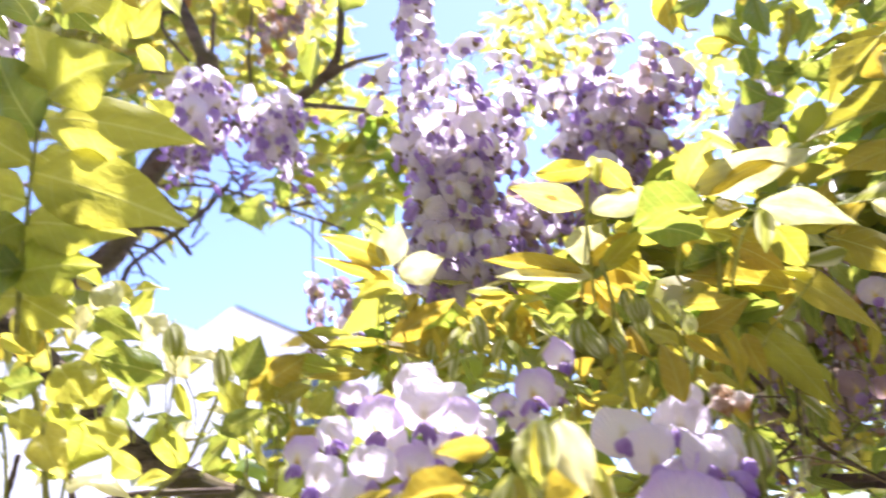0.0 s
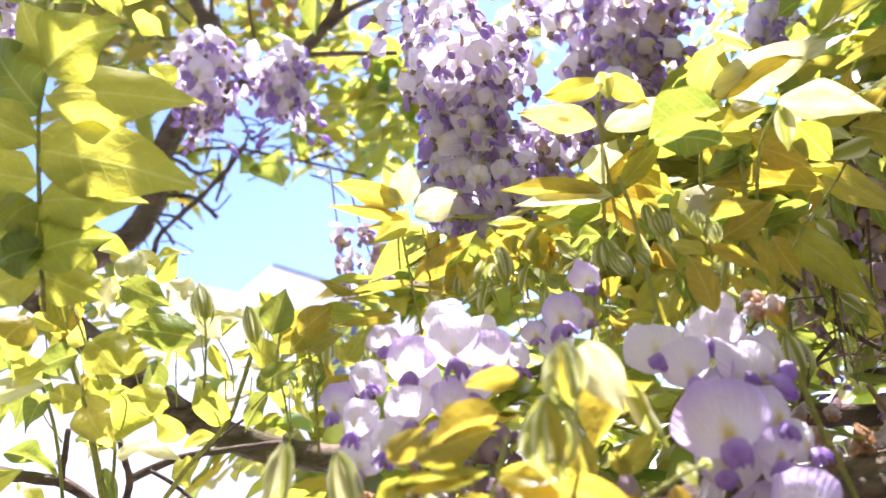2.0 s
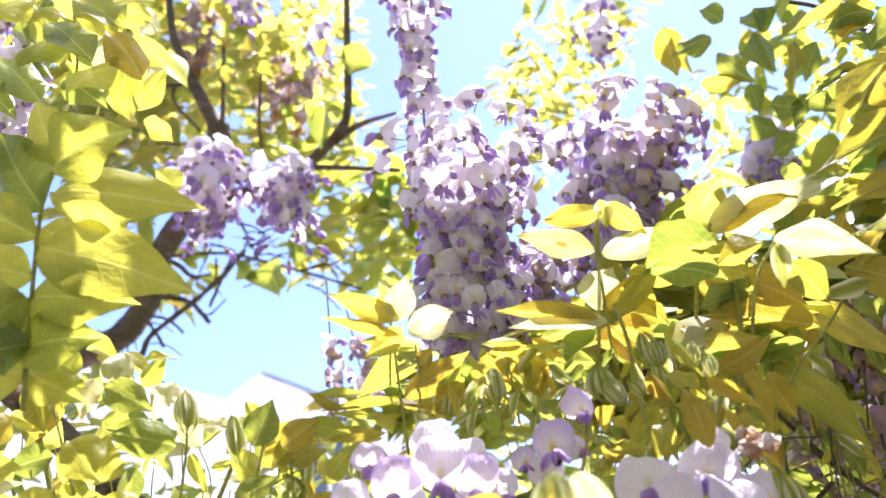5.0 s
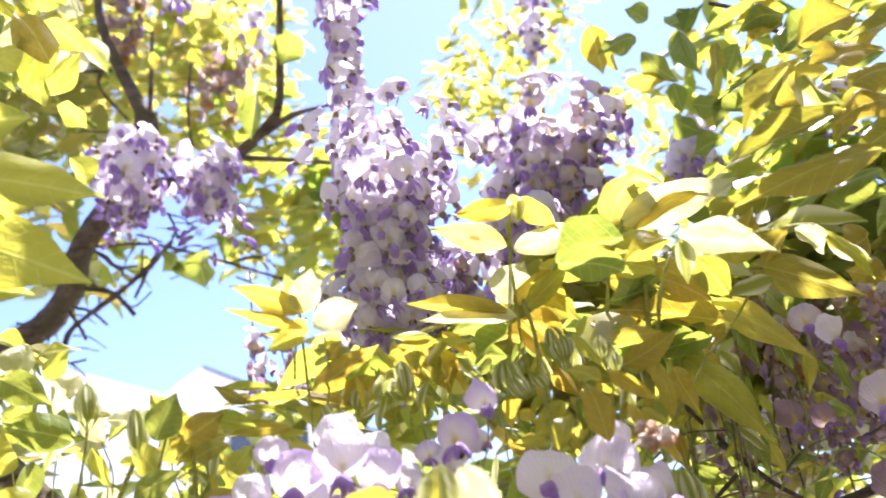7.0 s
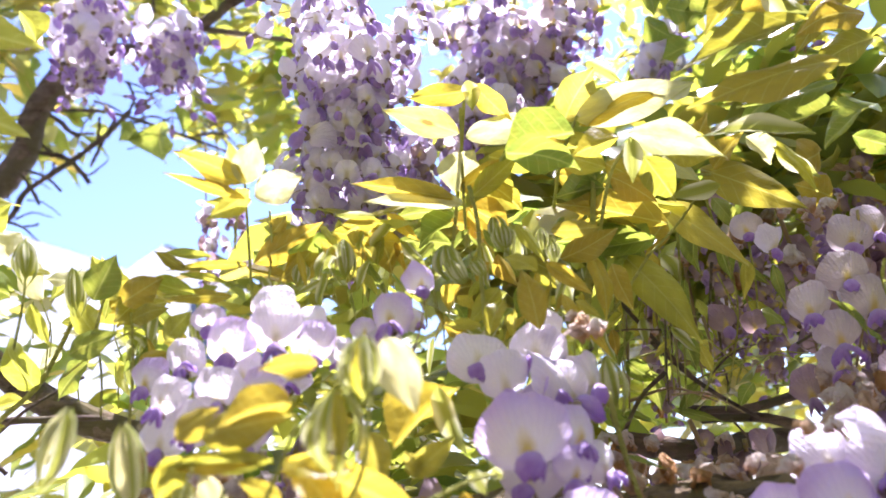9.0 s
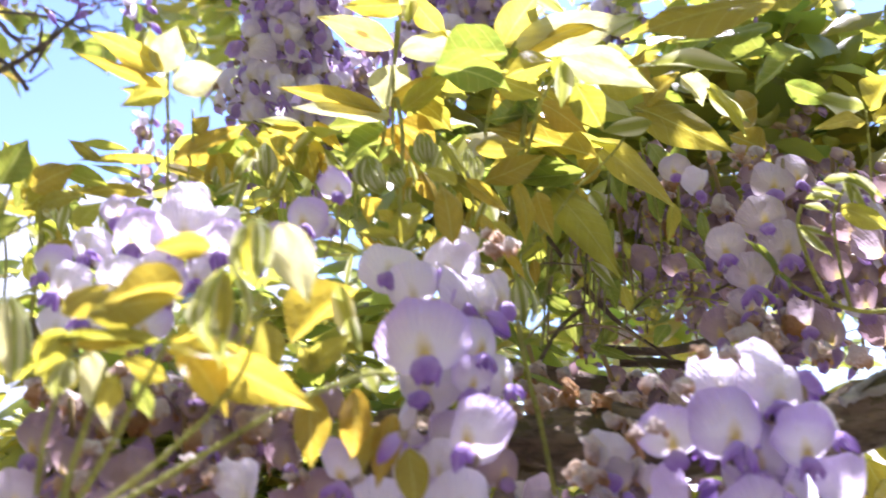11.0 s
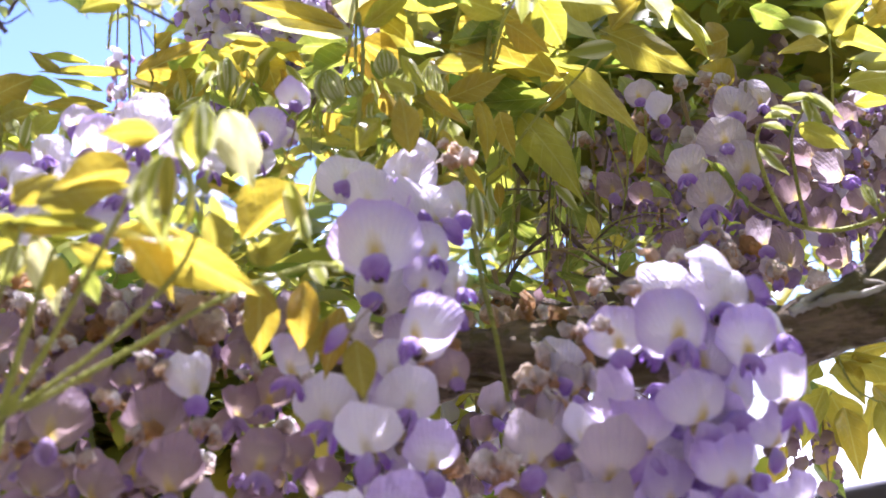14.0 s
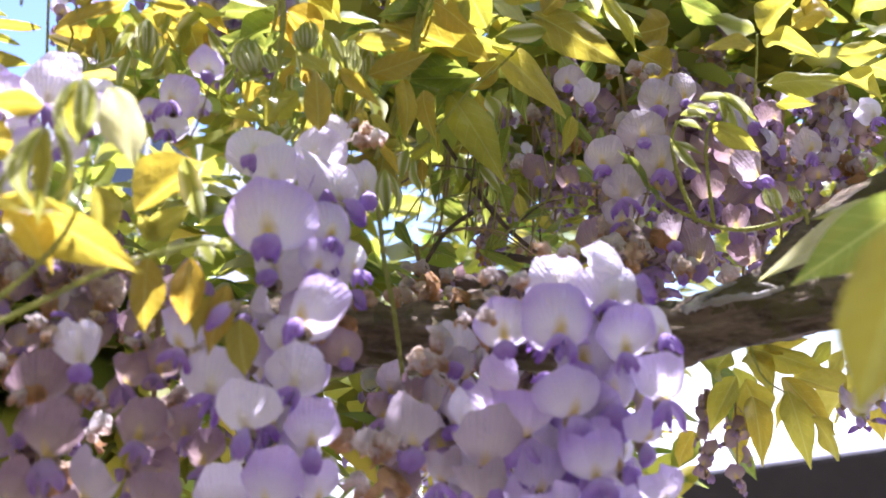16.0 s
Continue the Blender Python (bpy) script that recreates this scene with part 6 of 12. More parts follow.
leaflet(sp, (-0.0156, 0.2973, 1.7189), (-0.0085, 0.2956, 1.7255), 0.0074, (-0.08, 0.94, 0.34), "bronze")
leaflet(sp, (-0.0276, 0.3006, 1.7062), (-0.0069, 0.3018, 1.6976), 0.0066, (0.14, 0.88, 0.45), "bronze")
leaflet(sp, (0.027, 0.2964, 1.7161), (0.0329, 0.3006, 1.6962), 0.0144, (0.23, 0.94, 0.27), "bronze", 5)
leaflet(sp, (0.0098, 0.297, 1.7162), (0.0282, 0.298, 1.7088), 0.0094, (0.22, 0.73, 0.65), "bronze")
leaflet(sp, (0.0145, 0.2963, 1.7184), (0.0331, 0.2958, 1.7177), 0.0079, (0.04, 0.77, 0.64), "bronze")
leaflet(sp, (0.0332, 0.295, 1.7211), (0.0456, 0.2975, 1.7082), 0.0056, (-0.02, 0.99, 0.17), "young")
leaflet(sp, (0.0054, 0.3071, 1.7107), (-0.0092, 0.3104, 1.6985), 0.0093, (-0.37, 0.69, 0.62), "bronze")
leaflet(sp, (0.0208, 0.3069, 1.709), (0.0122, 0.3097, 1.6977), 0.0114, (-0.41, 0.76, 0.5), "bronze")
leaflet(sp, (0.0004, 0.2988, 1.7098), (-0.0139, 0.3017, 1.6989), 0.0080, (0.02, 0.97, 0.24), "bronze")
leaflet(sp, (0.0043, 0.2932, 1.6952), (-0.0072, 0.2947, 1.69), 0.0030, (-0.14, 0.82, 0.56), "silky")
leaflet(sp, (-0.0899, 0.3132, 1.6989), (-0.0702, 0.3102, 1.7091), 0.0124, (-0.21, 0.75, 0.63), "bronze")
leaflet(sp, (-0.0819, 0.3215, 1.6993), (-0.1062, 0.3225, 1.6989), 0.0091, (0.04, 0.98, 0.18), "bronze")
leaflet(sp, (-0.0886, 0.3172, 1.7197), (-0.0966, 0.3228, 1.6962), 0.0100, (-0.25, 0.92, 0.3), "green")
leaflet(sp, (0.0285, 0.2954, 1.7201), (0.0112, 0.2954, 1.723), 0.0047, (0.05, 0.95, 0.3), "silky")
leaf_bud(sp, (0.0149, 0.2894, 1.7103), (0.0144, 0.2933, 1.693), 0.0131, (0.19, -0.89, -0.4), 7)
leaf_bud(sp, (-0.0032, 0.2996, 1.7065), (-0.007, 0.3023, 1.6953), 0.0084, (0.23, -0.89, -0.38), 5)
leaf_bud(sp, (-0.0139, 0.3017, 1.6989), (-0.0153, 0.3038, 1.6899), 0.0070, (0.26, -0.9, -0.36), 5)

sp = thing("compound_leaf", (-0.0127, 0.2462, 1.7189), "bright yellow star of young leaves in full sun", "leaf", "wisteria leaves")
stem(sp, [(-0.0137, 0.2541, 1.7219), (-0.0194, 0.258, 1.7131), (-0.0221, 0.2631, 1.7019)], 0.00053, 0.00053, STALK, "stalk", 6, 0.00)
leaflet(sp, (-0.0123, 0.2453, 1.7207), (-0.0373, 0.2387, 1.7334), 0.0103, (0.07, 0.82, 0.56), "young", 0)
leaflet(sp, (-0.0134, 0.2478, 1.7152), (-0.0416, 0.2417, 1.7265), 0.0054, (0.1, 0.74, 0.66), "bronze")
leaflet(sp, (-0.0119, 0.2467, 1.7178), (-0.0285, 0.2499, 1.7097), 0.0090, (0.09, 0.97, 0.2), "young")
leaflet(sp, (-0.0102, 0.2477, 1.7157), (0.0078, 0.246, 1.7207), 0.0129, (-0.1, 0.77, 0.63), "downy_lit", 0)
leaflet(sp, (-0.0139, 0.2456, 1.72), (-0.0067, 0.2391, 1.7346), 0.0118, (-0.29, 0.81, 0.5), "downy_lit", 7)
leaflet(sp, (-0.0162, 0.2489, 1.7228), (-0.0176, 0.2426, 1.7364), 0.0078, (0, 0.91, 0.42), "silky")
leaflet(sp, (-0.0123, 0.252, 1.7164), (-0.0299, 0.251, 1.7173), 0.0059, (-0.05, 1, 0.07), "young")

sp = thing("compound_leaf", (0.0699, 0.2936, 1.7639), "yellow young leaves lit from above, one with a brown blotch", "leaf", "wisteria leaves")
stem(sp, [(0.0706, 0.2921, 1.7672), (0.0668, 0.3015, 1.7465), (0.0587, 0.3183, 1.7096)], 0.00070, 0.00088, STALK, "stalk", 6, 0.00)
leaflet(sp, (0.0673, 0.3015, 1.7567), (0.0353, 0.295, 1.7686), 0.0137, (0.09, 0.75, 0.65), "spotted", 7)
leaflet(sp, (0.0735, 0.2907, 1.7706), (0.0454, 0.2898, 1.7705), 0.0107, (-0.03, 0.98, 0.18), "young")
leaflet(sp, (0.0697, 0.2985, 1.7532), (0.103, 0.2979, 1.7569), 0.0133, (-0.07, 0.67, 0.74), "downy_lit", 0)
leaflet(sp, (0.0751, 0.2898, 1.7725), (0.0901, 0.297, 1.758), 0.0120, (0.23, 0.76, 0.61), "young")
leaflet(sp, (0.0728, 0.285, 1.7727), (0.0736, 0.2904, 1.761), 0.0077, (0.27, 0.87, 0.42), "silky")
leaflet(sp, (0.0617, 0.2997, 1.7297), (0.0727, 0.2931, 1.7448), 0.0204, (-0.27, 0.79, 0.55), "downy_lit", 7)
leaflet(sp, (0.0616, 0.2932, 1.7235), (0.0203, 0.2875, 1.7331), 0.0091, (0.05, 0.76, 0.65), "young", 1)
leaflet(sp, (0.0647, 0.3001, 1.7292), (0.0874, 0.2959, 1.7399), 0.0107, (-0.18, 0.72, 0.67), "bronze")
leaflet(sp, (0.076, 0.2967, 1.7373), (0.0862, 0.3038, 1.7225), 0.0129, (0.28, 0.77, 0.57), "bronze")
leaflet(sp, (0.0781, 0.2949, 1.7414), (0.1005, 0.2993, 1.7334), 0.0099, (0.15, 0.63, 0.76), "young")
leaflet(sp, (0.059, 0.3131, 1.7207), (0.0784, 0.3173, 1.7132), 0.0124, (0.12, 0.72, 0.69), "bronze")
leaflet(sp, (0.0614, 0.3194, 1.7277), (0.0348, 0.3187, 1.7273), 0.0133, (-0.03, 0.65, 0.76), "green")
leaflet(sp, (0.0588, 0.3337, 1.7168), (0.0326, 0.3309, 1.7209), 0.0112, (0.01, 0.8, 0.6), "green")

sp = thing("compound_leaf", (0.1216, 0.322, 1.7669), "broad sunlit white-green leaf on a leaning stalk", "leaf", "wisteria leaves")
stem(sp, [(0.121, 0.3137, 1.7644), (0.1113, 0.3219, 1.746), (0.1039, 0.3352, 1.7167)], 0.00073, 0.00091, STALK, "stalk", 6, 0.00)
leaflet(sp, (0.1212, 0.3222, 1.7665), (0.1782, 0.3191, 1.7771), 0.0195, (-0.06, 0.84, 0.55), "downy_lit", 7)
leaflet(sp, (0.1169, 0.3259, 1.7683), (0.1327, 0.3167, 1.7893), 0.0220, (-0.22, 0.82, 0.52), "young", 0)
leaflet(sp, (0.1235, 0.3273, 1.7655), (0.1648, 0.3234, 1.7769), 0.0113, (-0.12, -0.99, 0.08), "young")
leaflet(sp, (0.1144, 0.3179, 1.7549), (0.0916, 0.322, 1.7444), 0.0156, (-0.17, 0.73, 0.66), "young")
leaflet(sp, (0.1105, 0.3207, 1.7485), (0.1369, 0.3203, 1.7513), 0.0154, (-0.06, 0.71, 0.7), "young")
leaflet(sp, (0.1091, 0.3238, 1.7417), (0.1331, 0.3285, 1.7332), 0.0122, (-0.13, 0.98, 0.17), "bronze")
leaflet(sp, (0.131, 0.3267, 1.7979), (0.1481, 0.332, 1.7876), 0.0075, (0.01, 0.89, 0.46), "silky")
leaflet(sp, (0.1683, 0.3364, 1.7794), (0.1836, 0.3334, 1.787), 0.0104, (-0.1, 0.84, 0.53), "silky")

sp = thing("compound_leaf", (0.1313, 0.2723, 1.7332), "young leaves with curled sunlit tips", "leaf", "wisteria leaves")
stem(sp, [(0.1379, 0.2879, 1.7403), (0.1267, 0.2941, 1.726), (0.1184, 0.3071, 1.6973)], 0.00067, 0.00084, STALK, "stalk", 6, 0.00)
leaflet(sp, (0.1322, 0.2716, 1.7346), (0.1702, 0.2783, 1.7229), 0.0142, (0.13, 0.63, 0.76), "downy_lit", 5)
leaflet(sp, (0.132, 0.2685, 1.7313), (0.1314, 0.2761, 1.7148), 0.0077, (0.34, 0.86, 0.38), "silky", 3)
leaflet(sp, (0.1398, 0.284, 1.7287), (0.151, 0.2925, 1.711), 0.0136, (-0.01, 0.9, 0.43), "bronze")
leaflet(sp, (0.13, 0.2799, 1.7369), (0.1105, 0.2817, 1.7317), 0.0120, (-0.06, 0.85, 0.52), "young")
leaflet(sp, (0.1537, 0.3206, 1.7111), (0.1052, 0.3134, 1.7233), 0.0164, (0.1, 0.64, 0.76), "bronze", 1)
leaflet(sp, (0.1533, 0.345, 1.7125), (0.1137, 0.345, 1.7101), 0.0105, (0.02, -0.95, -0.3), "green", 1)
leaflet(sp, (0.1258, 0.3342, 1.7202), (0.108, 0.3365, 1.7141), 0.0082, (-0.04, 0.89, 0.45), "bronze")
leaflet(sp, (0.1285, 0.3022, 1.7289), (0.1478, 0.3083, 1.7171), 0.0119, (0.23, 0.66, 0.72), "bronze")
leaflet(sp, (0.1271, 0.312, 1.7279), (0.1045, 0.3122, 1.7259), 0.0118, (-0.05, 0.8, 0.6), "green")
leaflet(sp, (0.1298, 0.3449, 1.7176), (0.1083, 0.3482, 1.709), 0.0128, (-0.08, 0.85, 0.53), "green")
leaflet(sp, (0.1323, 0.3544, 1.7174), (0.1507, 0.362, 1.7023), 0.0138, (0.4, 0.54, 0.75), "green")
leaf_bud(sp, (0.0877, 0.3162, 1.7162), (0.086, 0.3253, 1.6962), 0.0146, (-0.1, -0.95, -0.3), 7)
leaf_bud(sp, (0.0996, 0.3174, 1.7143), (0.0988, 0.3246, 1.6987), 0.0122, (-0.13, -0.95, -0.29), 7)

sp = thing("compound_leaf", (0.2103, 0.2783, 1.7663), "dark olive leaves crowding in shade", "leaf", "wisteria leaves")
leaflet(sp, (0.2097, 0.2661, 1.7724), (0.1545, 0.2711, 1.7577), 0.0160, (-0.17, -0.93, 0.32), "bronze", 1)
leaflet(sp, (0.2171, 0.2661, 1.7526), (0.156, 0.2694, 1.7411), 0.0178, (-0.12, -0.93, 0.35), "bronze", 0)
leaflet(sp, (0.2196, 0.2775, 1.7482), (0.1784, 0.2784, 1.7435), 0.0156, (-0.07, -0.91, 0.42), "green")
leaflet(sp, (0.2063, 0.2774, 1.7274), (0.1588, 0.2742, 1.7308), 0.0107, (0.09, -0.92, 0.38), "silky", 1)
leaflet(sp, (0.1978, 0.2709, 1.8018), (0.173, 0.2808, 1.7785), 0.0142, (-0.15, 0.84, 0.52), "bronze", 3)
leaflet(sp, (0.2243, 0.2896, 1.7427), (0.1898, 0.2919, 1.7353), 0.0148, (-0.16, -0.86, 0.48), "green")
leaflet(sp, (0.2106, 0.2937, 1.7532), (0.1847, 0.297, 1.7442), 0.0134, (-0.27, -0.84, 0.47), "green")
leaflet(sp, (0.2046, 0.2902, 1.7807), (0.178, 0.2936, 1.7715), 0.0137, (-0.25, -0.88, 0.41), "green")
leaflet(sp, (0.2097, 0.2832, 1.8167), (0.2407, 0.2795, 1.8267), 0.0194, (-0.2, -0.94, 0.28), "bronze")
leaflet(sp, (0.2132, 0.2867, 1.8092), (0.2458, 0.287, 1.8109), 0.0191, (-0.01, -0.96, 0.3), "bronze")
leaflet(sp, (0.205, 0.2809, 1.8009), (0.2207, 0.2877, 1.7871), 0.0142, (-0.23, 0.95, 0.21), "silky")
leaflet(sp, (0.2029, 0.2867, 1.8086), (0.2122, 0.2945, 1.7922), 0.0188, (-0.32, 0.91, 0.26), "bronze")
leaflet(sp, (0.2244, 0.285, 1.7933), (0.2477, 0.2833, 1.7986), 0.0183, (-0.14, -0.94, 0.32), "bronze")
leaflet(sp, (0.245, 0.2893, 1.7855), (0.2141, 0.2912, 1.7792), 0.0153, (-0.13, -0.93, 0.34), "bronze")
leaflet(sp, (0.2188, 0.3199, 1.8392), (0.2397, 0.3115, 1.8589), 0.0212, (-0.58, -0.76, 0.29), "green")
leaflet(sp, (0.248, 0.2937, 1.7761), (0.221, 0.2981, 1.7646), 0.0183, (-0.32, -0.85, 0.42), "bronze")
leaflet(sp, (0.2029, 0.33, 1.8162), (0.1902, 0.3204, 1.8361), 0.0176, (-0.38, 0.9, 0.19), "green")
leaflet(sp, (0.2646, 0.2926, 1.8203), (0.2366, 0.2907, 1.8224), 0.0195, (0.08, -0.98, 0.16), "bronze")
leaflet(sp, (0.2407, 0.2903, 1.7422), (0.2167, 0.2957, 1.7289), 0.0204, (-0.44, -0.77, 0.47), "green")
stem(sp, [(0.2159, 0.3763, 1.9198), (0.2315, 0.3796, 1.9136), (0.2549, 0.3882, 1.8967), (0.282, 0.396, 1.8817)], 0.00133, 0.00133, TWIG, "stalk", 6, 0.00)

sp = thing("compound_leaf", (0.2259, 0.4595, 1.9432), "green leaves lit through against the sky", "leaf", "wisteria leaves")
leaflet(sp, (0.2108, 0.4488, 1.9652), (0.2399, 0.4461, 1.9731), 0.0200, (0.07, 0.99, 0.09), "green")
leaflet(sp, (0.2192, 0.4522, 1.9585), (0.2274, 0.4649, 1.9315), 0.0181, (0.11, 0.89, 0.45), "green")
leaflet(sp, (0.2425, 0.4579, 1.9477), (0.2347, 0.4706, 1.9196), 0.0227, (-0.87, -0.49, 0.02), "bronze")
leaflet(sp, (0.192, 0.4551, 1.9503), (0.2128, 0.4663, 1.9274), 0.0195, (-0.28, 0.94, 0.21), "green")
leaflet(sp, (0.209, 0.4659, 1.928), (0.2115, 0.4752, 1.9079), 0.0123, (0.09, 0.9, 0.43), "green")
leaflet(sp, (0.19, 0.4508, 1.9596), (0.1613, 0.4527, 1.9534), 0.0198, (-0.12, -0.96, 0.26), "green")
leaflet(sp, (0.1998, 0.4469, 1.9688), (0.186, 0.4421, 1.9781), 0.0152, (0.36, 0.51, 0.78), "green")
leaflet(sp, (0.2537, 0.4509, 1.9638), (0.2356, 0.4556, 1.9523), 0.0181, (-0.34, -0.92, 0.17), "bronze")
leaflet(sp, (0.2577, 0.4595, 1.9453), (0.2451, 0.4697, 1.9222), 0.0174, (-0.2, 0.85, 0.49), "green")
leaflet(sp, (0.2354, 0.4473, 1.9703), (0.223, 0.4526, 1.9579), 0.0217, (-0.6, -0.75, 0.28), "green")
leaflet(sp, (0.1767, 0.4625, 1.9331), (0.2074, 0.4649, 1.93), 0.0135, (0.05, 0.49, 0.87), "young")
leaflet(sp, (0.2474, 0.4733, 1.9147), (0.2317, 0.4815, 1.8958), 0.0162, (-0.25, 0.8, 0.55), "green")
leaflet(sp, (0.2658, 0.4505, 1.9654), (0.2857, 0.4592, 1.948), 0.0247, (-0.31, 0.94, 0.12), "green")
leaflet(sp, (0.2194, 0.4736, 1.912), (0.2422, 0.476, 1.9084), 0.0179, (0.11, -0.99, 0.05), "green")
leaflet(sp, (0.2047, 0.4753, 1.9072), (0.2234, 0.4823, 1.8935), 0.0168, (-0.22, 0.96, 0.19), "green")
leaflet(sp, (0.2379, 0.4854, 1.8876), (0.213, 0.4877, 1.8809), 0.0156, (-0.17, 0.54, 0.82), "green")
leaflet(sp, (0.1628, 0.4579, 1.9828), (0.1665, 0.4732, 1.9499), 0.0224, (0.39, 0.82, 0.42), "bronze", 7)
leaflet(sp, (0.1698, 0.4658, 1.9865), (0.1789, 0.4805, 1.9552), 0.0206, (-0.21, 0.91, 0.36), "bronze")

# ---- broad leaves close by on the left side ----

sp = thing("compound_leaf", (-0.1429, 0.22, 1.7465), "broad yellow-green leaves stacked in pairs on an upright stalk", "leaf", "wisteria leaves")
stem(sp, [(-0.147, 0.226, 1.7063), (-0.1427, 0.22, 1.7465), (-0.1411, 0.22, 1.7835), (-0.1353, 0.22, 1.8072)], 0.00100, 0.00060, STALK, "stalk", 6, 0.00)
leaflet(sp, (-0.1343, 0.214, 1.7981), (-0.1019, 0.214, 1.8067), 0.0326, (0.17, -0.98, -0.09), "lime", 7)
leaflet(sp, (-0.1353, 0.22, 1.8033), (-0.1466, 0.22, 1.8359), 0.0204, (-0.03, -1, -0.1), "lime", 7)
leaflet(sp, (-0.1376, 0.22, 1.7905), (-0.0738, 0.216, 1.7665), 0.0272, (0.17, -0.98, -0.04), "lime", 0)
leaflet(sp, (-0.1409, 0.22, 1.7679), (-0.0814, 0.2235, 1.7375), 0.0312, (0.18, -0.98, 0), "lime", 7)
leaflet(sp, (-0.1465, 0.222, 1.7481), (-0.1016, 0.222, 1.7366), 0.0239, (0.18, -0.98, 0), "lime", 0)
leaflet(sp, (-0.1487, 0.224, 1.7293), (-0.1156, 0.224, 1.7276), 0.0229, (0.18, -0.98, 0), "lime", 7)
leaflet(sp, (-0.1452, 0.224, 1.7395), (-0.1551, 0.224, 1.7201), 0.0156, (0, -1, -0.01), "lime", 1)
leaflet(sp, (-0.1412, 0.222, 1.7845), (-0.1641, 0.222, 1.8266), 0.0261, (-0.03, -1, -0.1), "green", 0)
leaflet(sp, (-0.1416, 0.22, 1.7716), (-0.1736, 0.22, 1.7948), 0.0218, (0, -1, -0.01), "lime", 7)
leaflet(sp, (-0.1441, 0.222, 1.7566), (-0.181, 0.222, 1.7706), 0.0236, (0.08, -1, -0.03), "lime", 0)
leaflet(sp, (-0.1457, 0.224, 1.7418), (-0.1789, 0.224, 1.7475), 0.0223, (0.08, -1, -0.03), "lime", 7)
leaflet(sp, (-0.1467, 0.226, 1.7208), (-0.1744, 0.226, 1.7207), 0.0185, (0.08, -1, -0.03), "lime", 0)
leaflet(sp, (-0.1414, 0.216, 1.7449), (-0.1567, 0.216, 1.7376), 0.0184, (0.17, -0.98, -0.04), "lime", 0)
leaflet(sp, (-0.1498, 0.23, 1.7225), (-0.126, 0.23, 1.7065), 0.0164, (0.26, -0.96, -0.06), "lime", 0)
leaflet(sp, (-0.1416, 0.22, 1.7287), (-0.1614, 0.22, 1.7269), 0.0203, (0.17, -0.98, -0.04), "green", 7)
leaflet(sp, (-0.1475, 0.23, 1.7822), (-0.132, 0.23, 1.7684), 0.0177, (0.26, -0.96, -0.06), "lime", 0)
leaflet(sp, (-0.1489, 0.226, 1.8063), (-0.1739, 0.226, 1.8133), 0.0206, (0.17, -0.98, -0.04), "lime", 7)

sp = thing("compound_leaf", (-0.1853, 0.3, 1.9268), "translucent yellow-green leaves hanging over the broad leaves", "leaf", "wisteria leaves")
leaflet(sp, (-0.2061, 0.3, 1.9725), (-0.182, 0.3, 1.9257), 0.0218, (0.25, -0.96, -0.15), "lime", 0)
leaflet(sp, (-0.1786, 0.3, 1.9715), (-0.1541, 0.3, 1.9282), 0.0199, (0.34, -0.93, -0.16), "lime", 7)
leaflet(sp, (-0.2027, 0.305, 1.9836), (-0.2125, 0.305, 1.9504), 0.0192, (-0.03, -1, -0.1), "green", 0)
leaflet(sp, (-0.1746, 0.31, 1.9499), (-0.2019, 0.31, 1.9428), 0.0190, (0.17, -0.98, -0.04), "lime", 2)
leaflet(sp, (-0.1885, 0.305, 1.9199), (-0.1626, 0.305, 1.8938), 0.0194, (0.34, -0.93, -0.16), "green", 0)
leaflet(sp, (-0.1514, 0.31, 1.9308), (-0.1622, 0.31, 1.8967), 0.0202, (0.42, -0.89, -0.18), "lime", 7)
leaflet(sp, (-0.1745, 0.315, 1.9261), (-0.1552, 0.315, 1.9514), 0.0177, (0.17, -0.98, -0.04), "downy_lit", 1)
leaflet(sp, (-0.1917, 0.31, 1.9594), (-0.1641, 0.31, 1.9666), 0.0173, (0.17, -0.98, -0.04), "bronze", 0)
leaflet(sp, (-0.212, 0.3, 1.9313), (-0.2279, 0.3, 1.9102), 0.0184, (0.17, -0.98, -0.04), "lime", 1)
leaflet(sp, (-0.1456, 0.32, 1.9602), (-0.1732, 0.32, 1.9734), 0.0163, (0.19, -0.98, 0.04), "lime", 5)
leaflet(sp, (-0.1597, 0.33, 1.9084), (-0.1416, 0.33, 1.934), 0.0160, (0.34, -0.93, -0.16), "lime", 0)
stem(sp, [(-0.1883, 0.31, 1.8973), (-0.1818, 0.305, 1.9292), (-0.1838, 0.3, 1.9732)], 0.00091, 0.00061, STALK, "stalk", 6, 0.00)
leaflet(sp, (-0.1603, 0.25, 1.726), (-0.1531, 0.25, 1.7043), 0.0131, (0.25, -0.96, -0.15), "bronze", 0)
leaflet(sp, (-0.1471, 0.26, 1.7396), (-0.1546, 0.26, 1.7223), 0.0128, (0.25, -0.96, -0.15), "lime", 1)
leaflet(sp, (-0.1407, 0.27, 1.7262), (-0.1191, 0.27, 1.7119), 0.0138, (0.26, -0.96, -0.06), "green", 7)
leaflet(sp, (-0.1438, 0.25, 1.7001), (-0.1305, 0.25, 1.6826), 0.0190, (0.34, -0.93, -0.16), "lime", 0)
leaflet(sp, (-0.1673, 0.25, 1.714), (-0.1811, 0.25, 1.7016), 0.0152, (-0.03, -1, -0.1), "bronze", 5)
leaflet(sp, (-0.1104, 0.27, 1.6963), (-0.1387, 0.27, 1.7069), 0.0144, (0.2, -0.97, 0.11), "green", 0)
leaflet(sp, (-0.1622, 0.25, 1.6933), (-0.1783, 0.25, 1.6903), 0.0128, (0.19, -0.98, 0.04), "lime", 1)
